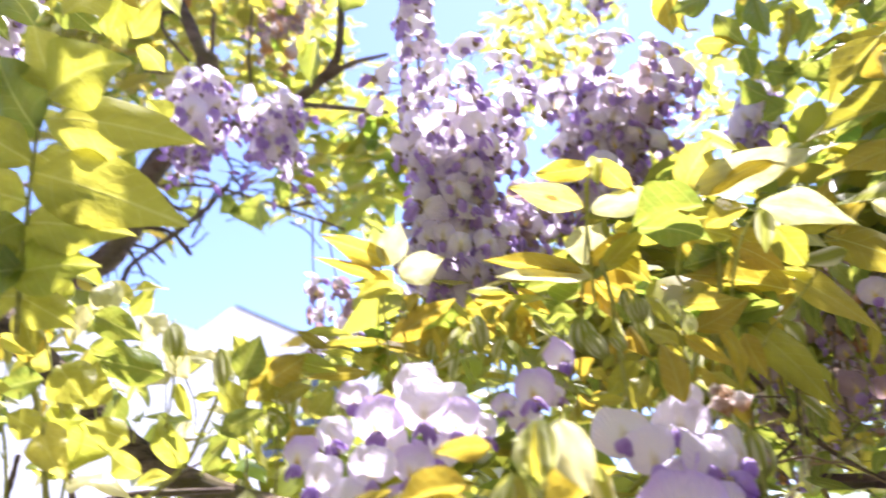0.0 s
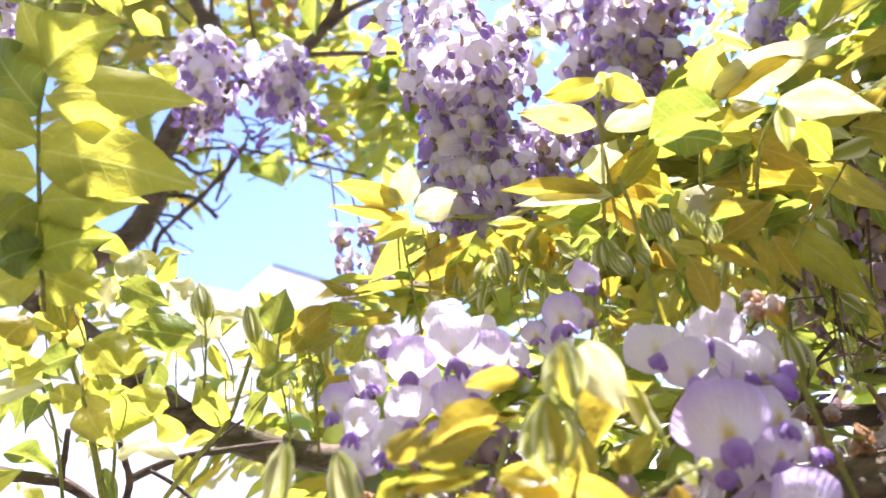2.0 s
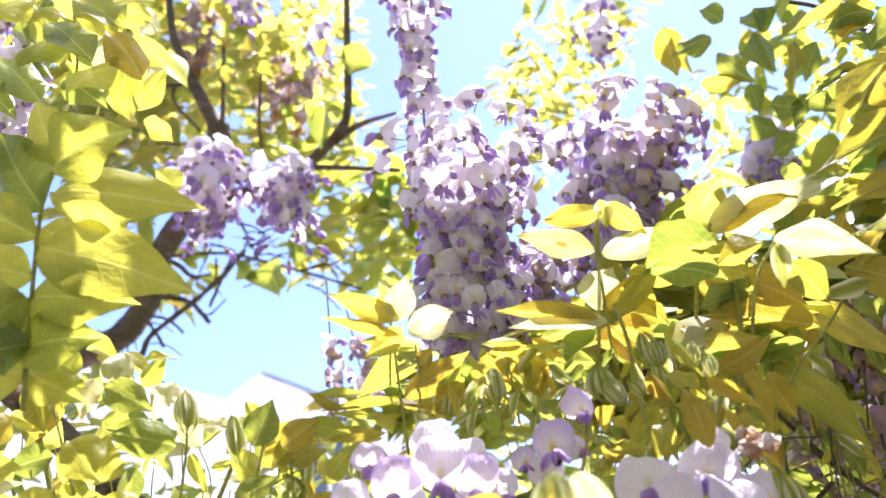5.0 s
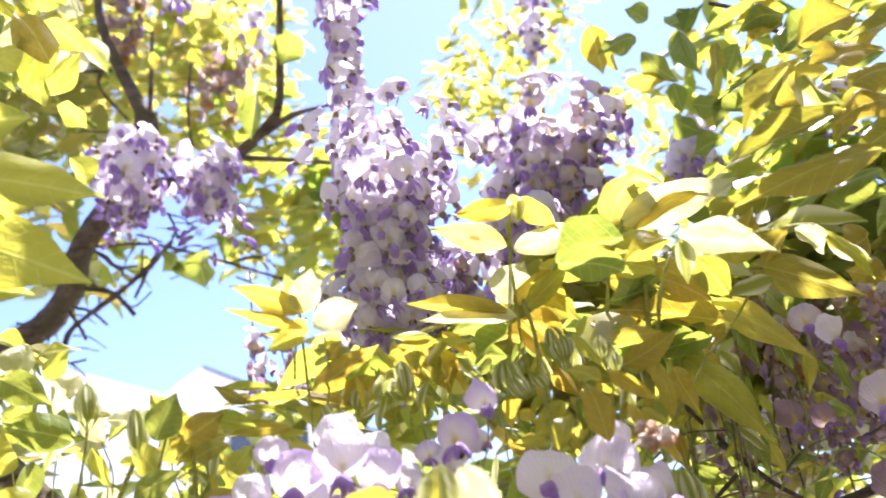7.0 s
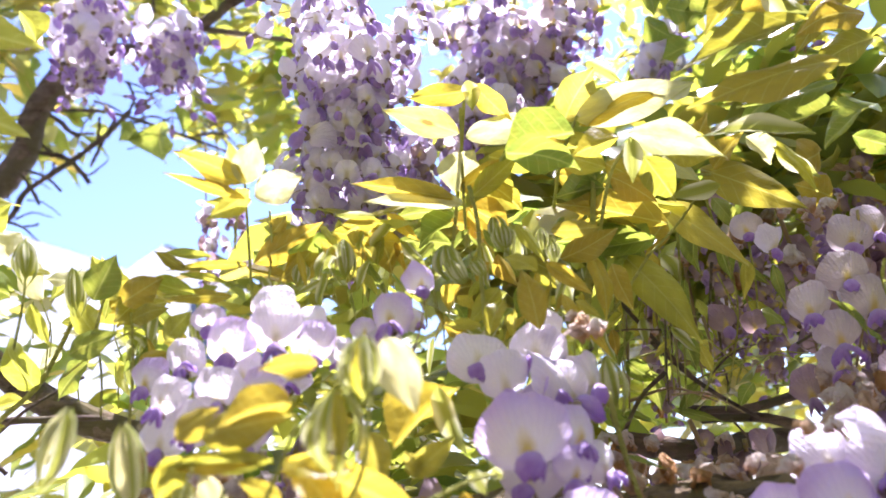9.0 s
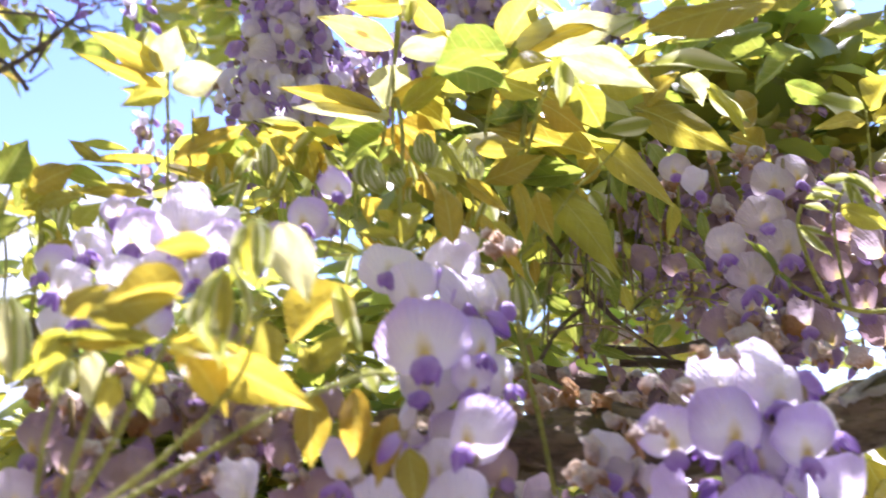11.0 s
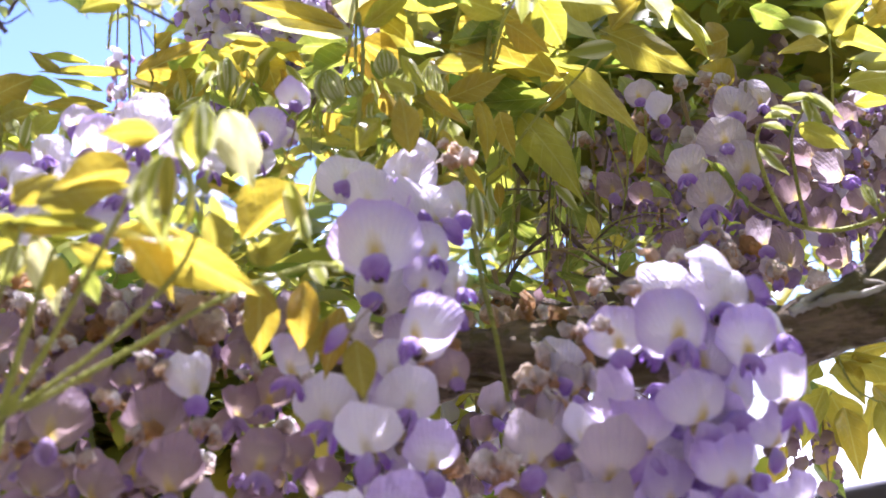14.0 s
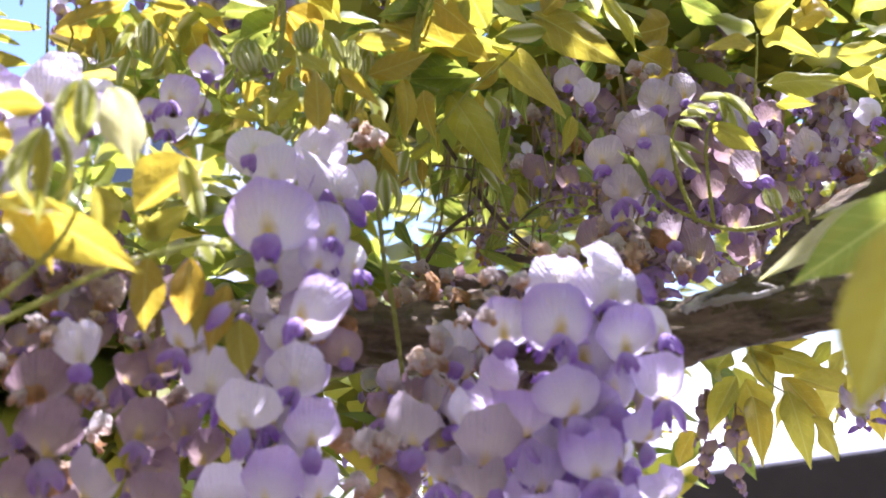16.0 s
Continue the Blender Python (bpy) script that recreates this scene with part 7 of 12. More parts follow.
leaflet(sp, (-0.1857, 0.262, 1.8949), (-0.1684, 0.282, 1.9283), 0.0227, (0.24, -0.85, 0.46), "lime", 0)
leaflet(sp, (-0.1498, 0.266, 1.8932), (-0.1904, 0.286, 1.9459), 0.0230, (0.24, -0.85, 0.46), "green", 7)
leaflet(sp, (-0.1591, 0.262, 1.8736), (-0.1408, 0.282, 1.9016), 0.0210, (0.24, -0.87, 0.43), "lime", 0)
leaflet(sp, (-0.1368, 0.27, 1.9127), (-0.1766, 0.29, 1.96), 0.0235, (0.24, -0.85, 0.46), "lime", 7)
leaflet(sp, (-0.1722, 0.26, 1.8699), (-0.2115, 0.28, 1.9223), 0.0224, (0.24, -0.85, 0.46), "green", 0)
leaflet(sp, (-0.2113, 0.27, 1.9368), (-0.1967, 0.29, 1.9666), 0.0241, (0.24, -0.85, 0.46), "lime", 0)
leaflet(sp, (-0.1271, 0.272, 1.8802), (-0.1583, 0.292, 1.9362), 0.0201, (0.24, -0.87, 0.43), "bronze", 0)
leaflet(sp, (-0.2062, 0.258, 1.8853), (-0.1892, 0.268, 1.8702), 0.0217, (0.24, -0.87, 0.43), "green", 7)
leaflet(sp, (-0.1543, 0.28, 1.9521), (-0.1385, 0.3, 1.9795), 0.0246, (0.24, -0.85, 0.46), "green", 0)
leaflet(sp, (-0.1868, 0.28, 1.9709), (-0.1724, 0.3, 1.9996), 0.0251, (0.24, -0.85, 0.46), "lime", 7)

sp = thing("compound_leaf", (-0.1965, 0.3221, 1.956), "yellow leaves under a withered blossom", "leaf", "wisteria leaves")
leaflet(sp, (-0.2184, 0.3231, 1.9889), (-0.2212, 0.3392, 1.9538), 0.0324, (-0.97, 0.18, 0.16), "green")
leaflet(sp, (-0.2385, 0.3246, 1.9807), (-0.243, 0.3376, 1.9519), 0.0180, (-0.33, 0.84, 0.43), "green")
leaflet(sp, (-0.2093, 0.3374, 1.9606), (-0.1705, 0.3435, 1.9571), 0.0284, (-0, 0.51, 0.86), "lime")
leaflet(sp, (-0.1869, 0.3434, 1.9532), (-0.177, 0.3582, 1.9241), 0.0196, (-0.05, 0.9, 0.44), "lime")
leaflet(sp, (-0.2037, 0.3406, 1.955), (-0.1953, 0.3526, 1.9316), 0.0263, (0.9, -0.43, 0.11), "green")
leaflet(sp, (-0.1934, 0.3277, 1.9852), (-0.1776, 0.3395, 1.9638), 0.0295, (0.27, 0.74, 0.61), "lime")
leaflet(sp, (-0.2007, 0.3278, 1.9831), (-0.2193, 0.3214, 1.9922), 0.0241, (0.35, -0.94, 0.06), "lime")
leaflet(sp, (-0.1695, 0.338, 1.969), (-0.1463, 0.3497, 1.9497), 0.0170, (0.18, 0.73, 0.66), "lime")
leaflet(sp, (-0.2258, 0.341, 1.9488), (-0.2039, 0.348, 1.9392), 0.0219, (0.41, -0.86, 0.3), "lime")
leaflet(sp, (-0.1693, 0.3588, 1.9246), (-0.1555, 0.3673, 1.9099), 0.0150, (0.27, 0.7, 0.66), "lime")
leaflet(sp, (-0.2467, 0.3179, 1.993), (-0.2272, 0.3155, 2.0028), 0.0209, (-0.12, 0.88, 0.45), "lime")
leaflet(sp, (-0.169, 0.3723, 1.896), (-0.1625, 0.3809, 1.8792), 0.0174, (0.1, 0.87, 0.49), "lime")

sp = thing("compound_leaf", (-0.1859, 0.647, 1.9702), "single leaves hanging from a bare twig", "leaf", "wisteria leaves")
leaflet(sp, (-0.1956, 0.6813, 1.9812), (-0.2001, 0.6972, 1.9462), 0.0370, (-0.87, 0.4, 0.29), "green")
leaflet(sp, (-0.225, 0.6793, 1.9834), (-0.239, 0.6858, 1.9683), 0.0274, (0.35, 0.93, 0.08), "green")
leaflet(sp, (-0.1689, 0.6711, 2.0052), (-0.1794, 0.6882, 1.9672), 0.0196, (0.02, 0.91, 0.41), "green")
leaflet(sp, (-0.1207, 0.626, 2.1065), (-0.1327, 0.6439, 2.0668), 0.0243, (-0.45, 0.75, 0.48), "green")
leaflet(sp, (-0.0758, 0.6061, 2.1528), (-0.0923, 0.618, 2.1257), 0.0302, (-0.06, 0.9, 0.43), "green")
leaflet(sp, (-0.112, 0.6068, 2.1487), (-0.1232, 0.6011, 2.1604), 0.0215, (0.31, 0.7, 0.64), "bronze")
leaflet(sp, (-0.1936, 0.5982, 2.1617), (-0.172, 0.5994, 2.1607), 0.0296, (0.05, -1, 0.05), "bronze")
leaflet(sp, (-0.2098, 0.6, 2.1568), (-0.2117, 0.6077, 2.1398), 0.0120, (-0.14, 0.89, 0.42), "bronze")
leaflet(sp, (-0.1813, 0.6075, 2.1424), (-0.1633, 0.6106, 2.137), 0.0160, (0.2, -0.97, 0.12), "bronze")
leaflet(sp, (-0.1357, 0.6226, 2.1128), (-0.1371, 0.6316, 2.0932), 0.0099, (-0.12, 0.9, 0.42), "lime")

# ---- leaves low on the left side ----

sp = thing("compound_leaf", (-0.1707, 0.3128, 1.7032), "mixed green and bronze leaves over a sloping limb", "leaf", "wisteria leaves")
leaflet(sp, (-0.1722, 0.3054, 1.6977), (-0.1818, 0.314, 1.668), 0.0305, (0.34, 0.93, 0.16), "lime")
leaflet(sp, (-0.178, 0.2908, 1.7398), (-0.1859, 0.2973, 1.7168), 0.0146, (-0.59, 0.7, 0.4), "bronze")
leaflet(sp, (-0.1303, 0.3072, 1.7089), (-0.157, 0.3017, 1.7151), 0.0116, (0.21, -0.98, 0.04), "green")
leaflet(sp, (-0.1226, 0.3102, 1.7029), (-0.1171, 0.3165, 1.686), 0.0056, (-0.48, 0.86, 0.17), "lime")
leaflet(sp, (-0.0859, 0.3148, 1.7035), (-0.0923, 0.3082, 1.7209), 0.0156, (-0.7, 0.71, 0.01), "lime")
leaflet(sp, (-0.0674, 0.3181, 1.7006), (-0.0894, 0.3181, 1.692), 0.0136, (-0.18, -0.87, 0.46), "bronze")
leaflet(sp, (-0.0686, 0.3172, 1.7031), (-0.0397, 0.3216, 1.7012), 0.0071, (-0.06, 0.69, 0.72), "bronze")
leaflet(sp, (-0.1981, 0.2989, 1.7072), (-0.2152, 0.2972, 1.7056), 0.0137, (-0.14, 0.64, 0.76), "lime")
leaflet(sp, (-0.1956, 0.3027, 1.6968), (-0.212, 0.3052, 1.6826), 0.0129, (-0.51, 0.52, 0.69), "green")
leaflet(sp, (-0.1452, 0.3207, 1.6622), (-0.1266, 0.3223, 1.6647), 0.0079, (-0.15, 0.76, 0.64), "lime")
leaflet(sp, (-0.1531, 0.3233, 1.6513), (-0.1391, 0.3235, 1.656), 0.0143, (-0.15, -0.85, 0.51), "lime")
leaflet(sp, (-0.1634, 0.2917, 1.7427), (-0.1744, 0.2945, 1.7299), 0.0152, (-0.6, 0.5, 0.62), "lime")
leaflet(sp, (-0.1604, 0.2931, 1.7396), (-0.167, 0.2976, 1.7235), 0.0090, (-0.71, 0.55, 0.44), "bronze")
leaflet(sp, (-0.1756, 0.2959, 1.7252), (-0.1939, 0.2973, 1.7138), 0.0146, (-0.1, 0.95, 0.28), "lime")
leaflet(sp, (-0.0861, 0.3183, 1.6928), (-0.0787, 0.323, 1.6815), 0.0085, (0.22, 0.84, 0.49), "lime")
leaflet(sp, (-0.0922, 0.3187, 1.6891), (-0.1025, 0.3208, 1.6787), 0.0120, (-0.28, -0.95, 0.09), "lime")
leaflet(sp, (-0.1025, 0.3208, 1.6787), (-0.1165, 0.3238, 1.664), 0.0127, (-0.34, -0.93, 0.13), "green")
leaflet(sp, (-0.0897, 0.3225, 1.6786), (-0.0871, 0.3279, 1.6632), 0.0077, (-0.88, 0.48, 0.02), "lime")
leaflet(sp, (-0.0888, 0.2944, 1.7094), (-0.1009, 0.2971, 1.6966), 0.0109, (-0.34, 0.81, 0.49), "silky")
leaflet(sp, (-0.1432, 0.2948, 1.7412), (-0.1597, 0.2974, 1.7271), 0.0095, (-0.17, 0.92, 0.36), "silky")
leaf_bud(sp, (-0.0522, 0.1964, 1.6383), (-0.0629, 0.2020, 1.6170), 0.0112, (0.34, -0.93, -0.14), 6, ("silky", "downy_lit"))
leaf_bud(sp, (-0.0386, 0.2001, 1.6324), (-0.0391, 0.2078, 1.6092), 0.0112, (0.29, -0.95, -0.12), 6, ("silky", "downy_lit"))
stem(sp, [(-0.1152, 0.3017, 1.7043), (-0.1121, 0.3063, 1.6916), (-0.1138, 0.31, 1.6798)], 0.00036, 0.00036, STALK, "stalk", 6, 0.00)
stem(sp, [(-0.1019, 0.2973, 1.6683), (-0.0848, 0.296, 1.6789), (-0.0689, 0.296, 1.6851)], 0.00043, 0.00034, STALK, "stalk", 6, 0.00)
stem(sp, [(-0.0698, 0.2858, 1.6883), (-0.0719, 0.2929, 1.666), (-0.0762, 0.2996, 1.6442)], 0.00067, 0.00067, STALK, "stalk", 6, 0.00)
stem(sp, [(-0.0883, 0.2907, 1.6935), (-0.0871, 0.2986, 1.67), (-0.0893, 0.3043, 1.6519)], 0.00051, 0.00051, STALK, "stalk", 6, 0.00)

sp = thing("compound_leaf", (-0.1279, 0.29, 1.7047), "mixed green and bronze young leaves over the sloping limb", "leaf", "wisteria leaves")
leaflet(sp, (-0.1169, 0.285, 1.7026), (-0.149, 0.285, 1.7143), 0.0141, (0.19, -0.98, 0.04), "green", 0)
leaflet(sp, (-0.0827, 0.28, 1.6933), (-0.0737, 0.28, 1.7111), 0.0145, (0.34, -0.93, -0.16), "green", 7)
leaflet(sp, (-0.0712, 0.28, 1.6909), (-0.0548, 0.28, 1.6998), 0.0130, (0.34, -0.93, -0.16), "bronze", 0)
leaflet(sp, (-0.0667, 0.278, 1.6829), (-0.0524, 0.278, 1.6865), 0.0088, (0.27, -0.96, 0.02), "bronze", 5)
leaflet(sp, (-0.1404, 0.262, 1.6848), (-0.134, 0.262, 1.7036), 0.0188, (0.25, -0.96, -0.15), "lime", 0)
leaflet(sp, (-0.1603, 0.26, 1.732), (-0.165, 0.26, 1.7099), 0.0126, (-0.03, -1, -0.1), "bronze", 7)
leaflet(sp, (-0.1539, 0.27, 1.7353), (-0.159, 0.27, 1.7209), 0.0117, (0.25, -0.96, -0.15), "lime", 0)
leaflet(sp, (-0.148, 0.275, 1.7327), (-0.1533, 0.275, 1.7158), 0.0103, (0.34, -0.93, -0.16), "downy_lit", 1)
leaflet(sp, (-0.1416, 0.29, 1.7478), (-0.1514, 0.29, 1.7282), 0.0128, (0.34, -0.93, -0.16), "downy_lit", 5)
leaflet(sp, (-0.1394, 0.3, 1.7341), (-0.1279, 0.3, 1.7473), 0.0101, (0.26, -0.96, -0.06), "lime", 0)
leaflet(sp, (-0.1234, 0.3, 1.7331), (-0.1348, 0.3, 1.7177), 0.0109, (0.06, -0.99, -0.11), "downy_lit", 2)
leaflet(sp, (-0.1585, 0.265, 1.7003), (-0.1778, 0.265, 1.6977), 0.0134, (0.17, -0.98, -0.04), "green", 7)
leaflet(sp, (-0.0443, 0.285, 1.6927), (-0.0669, 0.285, 1.7012), 0.0077, (0.2, -0.97, 0.11), "lime", 1)
leaflet(sp, (-0.0476, 0.285, 1.7028), (-0.0607, 0.285, 1.7128), 0.0051, (0.21, -0.96, 0.18), "bronze", 0)
leaflet(sp, (-0.0384, 0.29, 1.709), (-0.0623, 0.29, 1.7131), 0.0047, (0.21, -0.96, 0.18), "lime", 1)
leaflet(sp, (-0.0835, 0.285, 1.6807), (-0.094, 0.285, 1.6966), 0.0114, (0.16, -0.98, -0.13), "lime", 0)
leaflet(sp, (-0.0917, 0.28, 1.673), (-0.0724, 0.28, 1.68), 0.0110, (0.26, -0.96, -0.06), "green", 0)
leaflet(sp, (-0.0547, 0.28, 1.6741), (-0.044, 0.28, 1.685), 0.0088, (0.25, -0.96, -0.15), "lime", 2)
leaflet(sp, (-0.1814, 0.262, 1.7301), (-0.1969, 0.262, 1.7384), 0.0162, (0.19, -0.98, 0.04), "green", 7)
leaflet(sp, (-0.1243, 0.27, 1.6722), (-0.1427, 0.27, 1.6812), 0.0131, (0.19, -0.98, 0.04), "lime", 0)
leaflet(sp, (-0.1555, 0.26, 1.6776), (-0.1695, 0.26, 1.6867), 0.0129, (0.19, -0.98, 0.04), "lime", 0)
leaflet(sp, (-0.0652, 0.28, 1.6634), (-0.0508, 0.28, 1.669), 0.0108, (0.17, -0.98, -0.04), "bronze", 0)
leaf_bud(sp, (-0.1117, 0.282, 1.7225), (-0.1106, 0.282, 1.7019), 0.0104, (0.07, -0.87, -0.49), 5)
leaf_bud(sp, (-0.091, 0.28, 1.7078), (-0.0893, 0.28, 1.6868), 0.0092, (0.07, -0.87, -0.49), 5)
leaf_bud(sp, (-0.0418, 0.28, 1.6846), (-0.0418, 0.28, 1.6693), 0.0075, (0.07, -0.87, -0.49), 5)
leaf_bud(sp, (-0.1456, 0.29, 1.7461), (-0.1488, 0.29, 1.7289), 0.0085, (0.07, -0.87, -0.49), 5)
stem(sp, [(-0.1125, 0.284, 1.7243), (-0.1123, 0.284, 1.7003), (-0.1155, 0.284, 1.6783)], 0.00048, 0.00057, STALK, "stalk", 6, 0.00)
stem(sp, [(-0.0745, 0.282, 1.7105), (-0.0802, 0.282, 1.6908), (-0.0858, 0.282, 1.6699)], 0.00046, 0.00055, STALK, "stalk", 6, 0.00)
stem(sp, [(-0.1615, 0.262, 1.7327), (-0.1542, 0.262, 1.7057), (-0.1474, 0.262, 1.6824)], 0.00055, 0.00064, STALK, "stalk", 6, 0.00)

# ---- curled green shoot on the limb ----

sp = thing("young_shoot", (0.2768, 0.305, 1.6369), "curled young green shoot rising from the limb", "shoot", "wisteria leaves")
stem(sp, [(0.2862, 0.3032, 1.6434), (0.2698, 0.3052, 1.6372), (0.2535, 0.3062, 1.6355), (0.2363, 0.3057, 1.6406), (0.2237, 0.3045, 1.6478), (0.2102, 0.3013, 1.6641)], 0.00117, 0.00050, STALK, "stalk", 6, 0.00)
stem(sp, [(0.2397, 0.3061, 1.6382), (0.232, 0.3028, 1.6543), (0.2278, 0.2993, 1.6703), (0.2297, 0.2973, 1.6789)], 0.00100, 0.00067, STALK, "stalk", 6, 0.00)
stem(sp, [(0.2471, 0.306, 1.6375), (0.2436, 0.3019, 1.6562), (0.2425, 0.2979, 1.6743), (0.2504, 0.2941, 1.6899)], 0.00084, 0.00050, STALK, "stalk", 6, 0.00)
leaflet(sp, (0.2279, 0.2935, 1.6768), (0.24, 0.2938, 1.6735), 0.0041, (0.22, 0.51, 0.83), "silky", 1)
leaflet(sp, (0.2294, 0.2928, 1.6797), (0.2424, 0.2928, 1.6774), 0.0047, (0.07, -0.92, 0.39), "silky", 1)
leaflet(sp, (0.2322, 0.2919, 1.6834), (0.2447, 0.292, 1.6807), 0.0035, (0.13, 0.75, 0.65), "silky", 1)
leaflet(sp, (0.2369, 0.2911, 1.6861), (0.2506, 0.2908, 1.685), 0.0052, (0.01, -0.94, 0.35), "silky", 1)
leaflet(sp, (0.2461, 0.2901, 1.6889), (0.2619, 0.2921, 1.6777), 0.0044, (0.38, 0.66, 0.65), "silky", 1)
leaflet(sp, (0.2461, 0.2901, 1.6889), (0.2537, 0.2931, 1.6744), 0.0050, (0.08, 0.97, 0.24), "silky", 1)
leaflet(sp, (0.245, 0.2903, 1.6885), (0.2481, 0.2929, 1.6761), 0.0044, (0.68, 0.66, 0.31), "silky", 1)
leaflet(sp, (0.2261, 0.2951, 1.6702), (0.2395, 0.2977, 1.6563), 0.0044, (0.08, 0.96, 0.26), "silky", 1)
leaflet(sp, (0.2483, 0.2907, 1.6862), (0.2573, 0.2924, 1.6769), 0.0052, (0.23, -0.97, 0.04), "silky", 1)
leaflet(sp, (0.2272, 0.2953, 1.669), (0.2397, 0.2959, 1.6641), 0.0030, (0.19, 0.79, 0.59), "silky", 1)
leaflet(sp, (0.2411, 0.2891, 1.6749), (0.2617, 0.2906, 1.6647), 0.0093, (0.21, 0.81, 0.55), "young", 0)
leaflet(sp, (0.2669, 0.2936, 1.6504), (0.2712, 0.2957, 1.6407), 0.0046, (0.51, 0.77, 0.38), "silky")
leaflet(sp, (0.2102, 0.3013, 1.6641), (0.2191, 0.3041, 1.6502), 0.0040, (0.31, -0.95, 0.01), "green")
leaflet(sp, (0.2147, 0.3022, 1.6594), (0.2057, 0.301, 1.6665), 0.0034, (0.25, -0.96, 0.15), "green")
leaflet(sp, (0.2192, 0.3036, 1.6525), (0.2236, 0.305, 1.6455), 0.0040, (0.31, -0.95, 0.01), "green")

sp = thing("compound_leaf", (0.2474, 0.1758, 1.6116), "broad pleated green leaf close beside the limb", "leaf", "wisteria leaves")
leaflet(sp, (0.191, 0.079, 1.593), (0.1804, 0.0842, 1.5635), 0.0165, (-0.70, -0.70, -0.10), "bronze", 0)
stem(sp, [(0.3308, 0.256, 1.6158), (0.251, 0.1579, 1.6138), (0.1886, 0.0794, 1.5913)], 0.00059, 0.00018, STALK, "stalk", 6, 0.00)

sp = thing("compound_leaf", (0.2573, 0.1908, 1.6213), "olive-green pleated young leaf beside the limb", "leaf", "wisteria leaves")
leaflet(sp, (0.2618, 0.191, 1.6229), (0.2256, 0.1966, 1.5977), 0.0167, (-0.31, -0.95, -0.01), "green", 7)
stem(sp, [(0.3308, 0.2565, 1.6128), (0.29, 0.2133, 1.629), (0.2574, 0.191, 1.62)], 0.00059, 0.00035, STALK, "stalk", 6, 0.00)

sp = thing("compound_leaf", (0.3013, 0.262, 1.6393), "silvery new leaf unfolding over the limb", "leaf", "wisteria leaves")
leaflet(sp, (0.3, 0.258, 1.639), (0.2416, 0.252, 1.6074), 0.0125, (-0.15, -0.95, 0.29), "downy_lit", 2)
leaflet(sp, (0.2911, 0.26, 1.6343), (0.2628, 0.255, 1.6296), 0.0061, (-0.15, -0.95, 0.29), "silky", 1)
stem(sp, [(0.3, 0.258, 1.639), (0.3124, 0.265, 1.6445), (0.333, 0.275, 1.6508)], 0.00062, 0.00062, STALK, "stalk", 6, 0.00)

# ---- leaves and stalks under the limb ----

sp = thing("compound_leaf", (0.3142, 0.4292, 1.5933), "yellow-green leaves hanging below the limb", "leaf", "wisteria leaves")
leaflet(sp, (0.3151, 0.4346, 1.5676), (0.3229, 0.4423, 1.5291), 0.0167, (0.51, 0.82, 0.27), "young")
leaflet(sp, (0.3342, 0.4324, 1.5705), (0.3494, 0.4403, 1.528), 0.0166, (0.47, 0.82, 0.32), "young")
leaflet(sp, (0.3111, 0.4294, 1.5933), (0.3581, 0.4284, 1.5803), 0.0161, (0.18, 0.78, 0.6), "young")
leaflet(sp, (0.3313, 0.431, 1.5781), (0.3625, 0.4354, 1.5461), 0.0139, (0.31, 0.85, 0.42), "young")
leaflet(sp, (0.3057, 0.4331, 1.5783), (0.2925, 0.441, 1.5466), 0.0150, (0.25, 0.96, 0.13), "young")
leaflet(sp, (0.2839, 0.4413, 1.5482), (0.2764, 0.4465, 1.527), 0.0134, (-0.85, -0.49, 0.18), "young")
leaflet(sp, (0.3204, 0.4287, 1.5933), (0.345, 0.4254, 1.5992), 0.0119, (0.06, 0.96, 0.28), "young")
leaflet(sp, (0.3112, 0.43, 1.5903), (0.3268, 0.4334, 1.569), 0.0176, (0.43, 0.79, 0.44), "young")
leaflet(sp, (0.2959, 0.4345, 1.5753), (0.305, 0.4299, 1.5934), 0.0198, (-0.85, -0.42, 0.32), "young")
leaflet(sp, (0.3391, 0.4304, 1.578), (0.37, 0.4306, 1.5657), 0.0153, (0.14, -0.93, 0.35), "young")
leaflet(sp, (0.3485, 0.4342, 1.5568), (0.3642, 0.4382, 1.5325), 0.0156, (0.34, -0.94, 0.06), "young")
leaflet(sp, (0.3636, 0.4252, 1.593), (0.3576, 0.4296, 1.5749), 0.0105, (-0.08, 0.96, 0.26), "young")
leaflet(sp, (0.3059, 0.4626, 1.5857), (0.3164, 0.4692, 1.5513), 0.0141, (0.45, 0.84, 0.3), "green")
leaflet(sp, (0.3798, 0.4678, 1.6012), (0.3662, 0.4731, 1.5817), 0.0103, (0.02, 0.97, 0.25), "young")
leaflet(sp, (0.4003, 0.5468, 1.5987), (0.4, 0.5532, 1.5694), 0.0183, (0.96, 0.26, 0.05), "young")
leaflet(sp, (0.3291, 0.4752, 1.5778), (0.3431, 0.4827, 1.5379), 0.0231, (-0.44, 0.9, 0.01), "young")
leaflet(sp, (0.4557, 0.5615, 1.567), (0.4667, 0.5671, 1.5368), 0.0147, (0.56, 0.75, 0.35), "young")
leaflet(sp, (0.3289, 0.5046, 1.5637), (0.3381, 0.5125, 1.5235), 0.0169, (0.58, 0.76, 0.28), "young")
leaflet(sp, (0.3349, 0.493, 1.5594), (0.348, 0.4965, 1.5383), 0.0115, (0.61, 0.62, 0.48), "young")
leaflet(sp, (0.3498, 0.4614, 1.5651), (0.3605, 0.4658, 1.5405), 0.0123, (0.56, 0.74, 0.38), "young")
leaflet(sp, (0.3942, 0.4641, 1.5802), (0.3742, 0.473, 1.5465), 0.0207, (-0.82, -0.42, 0.38), "young")
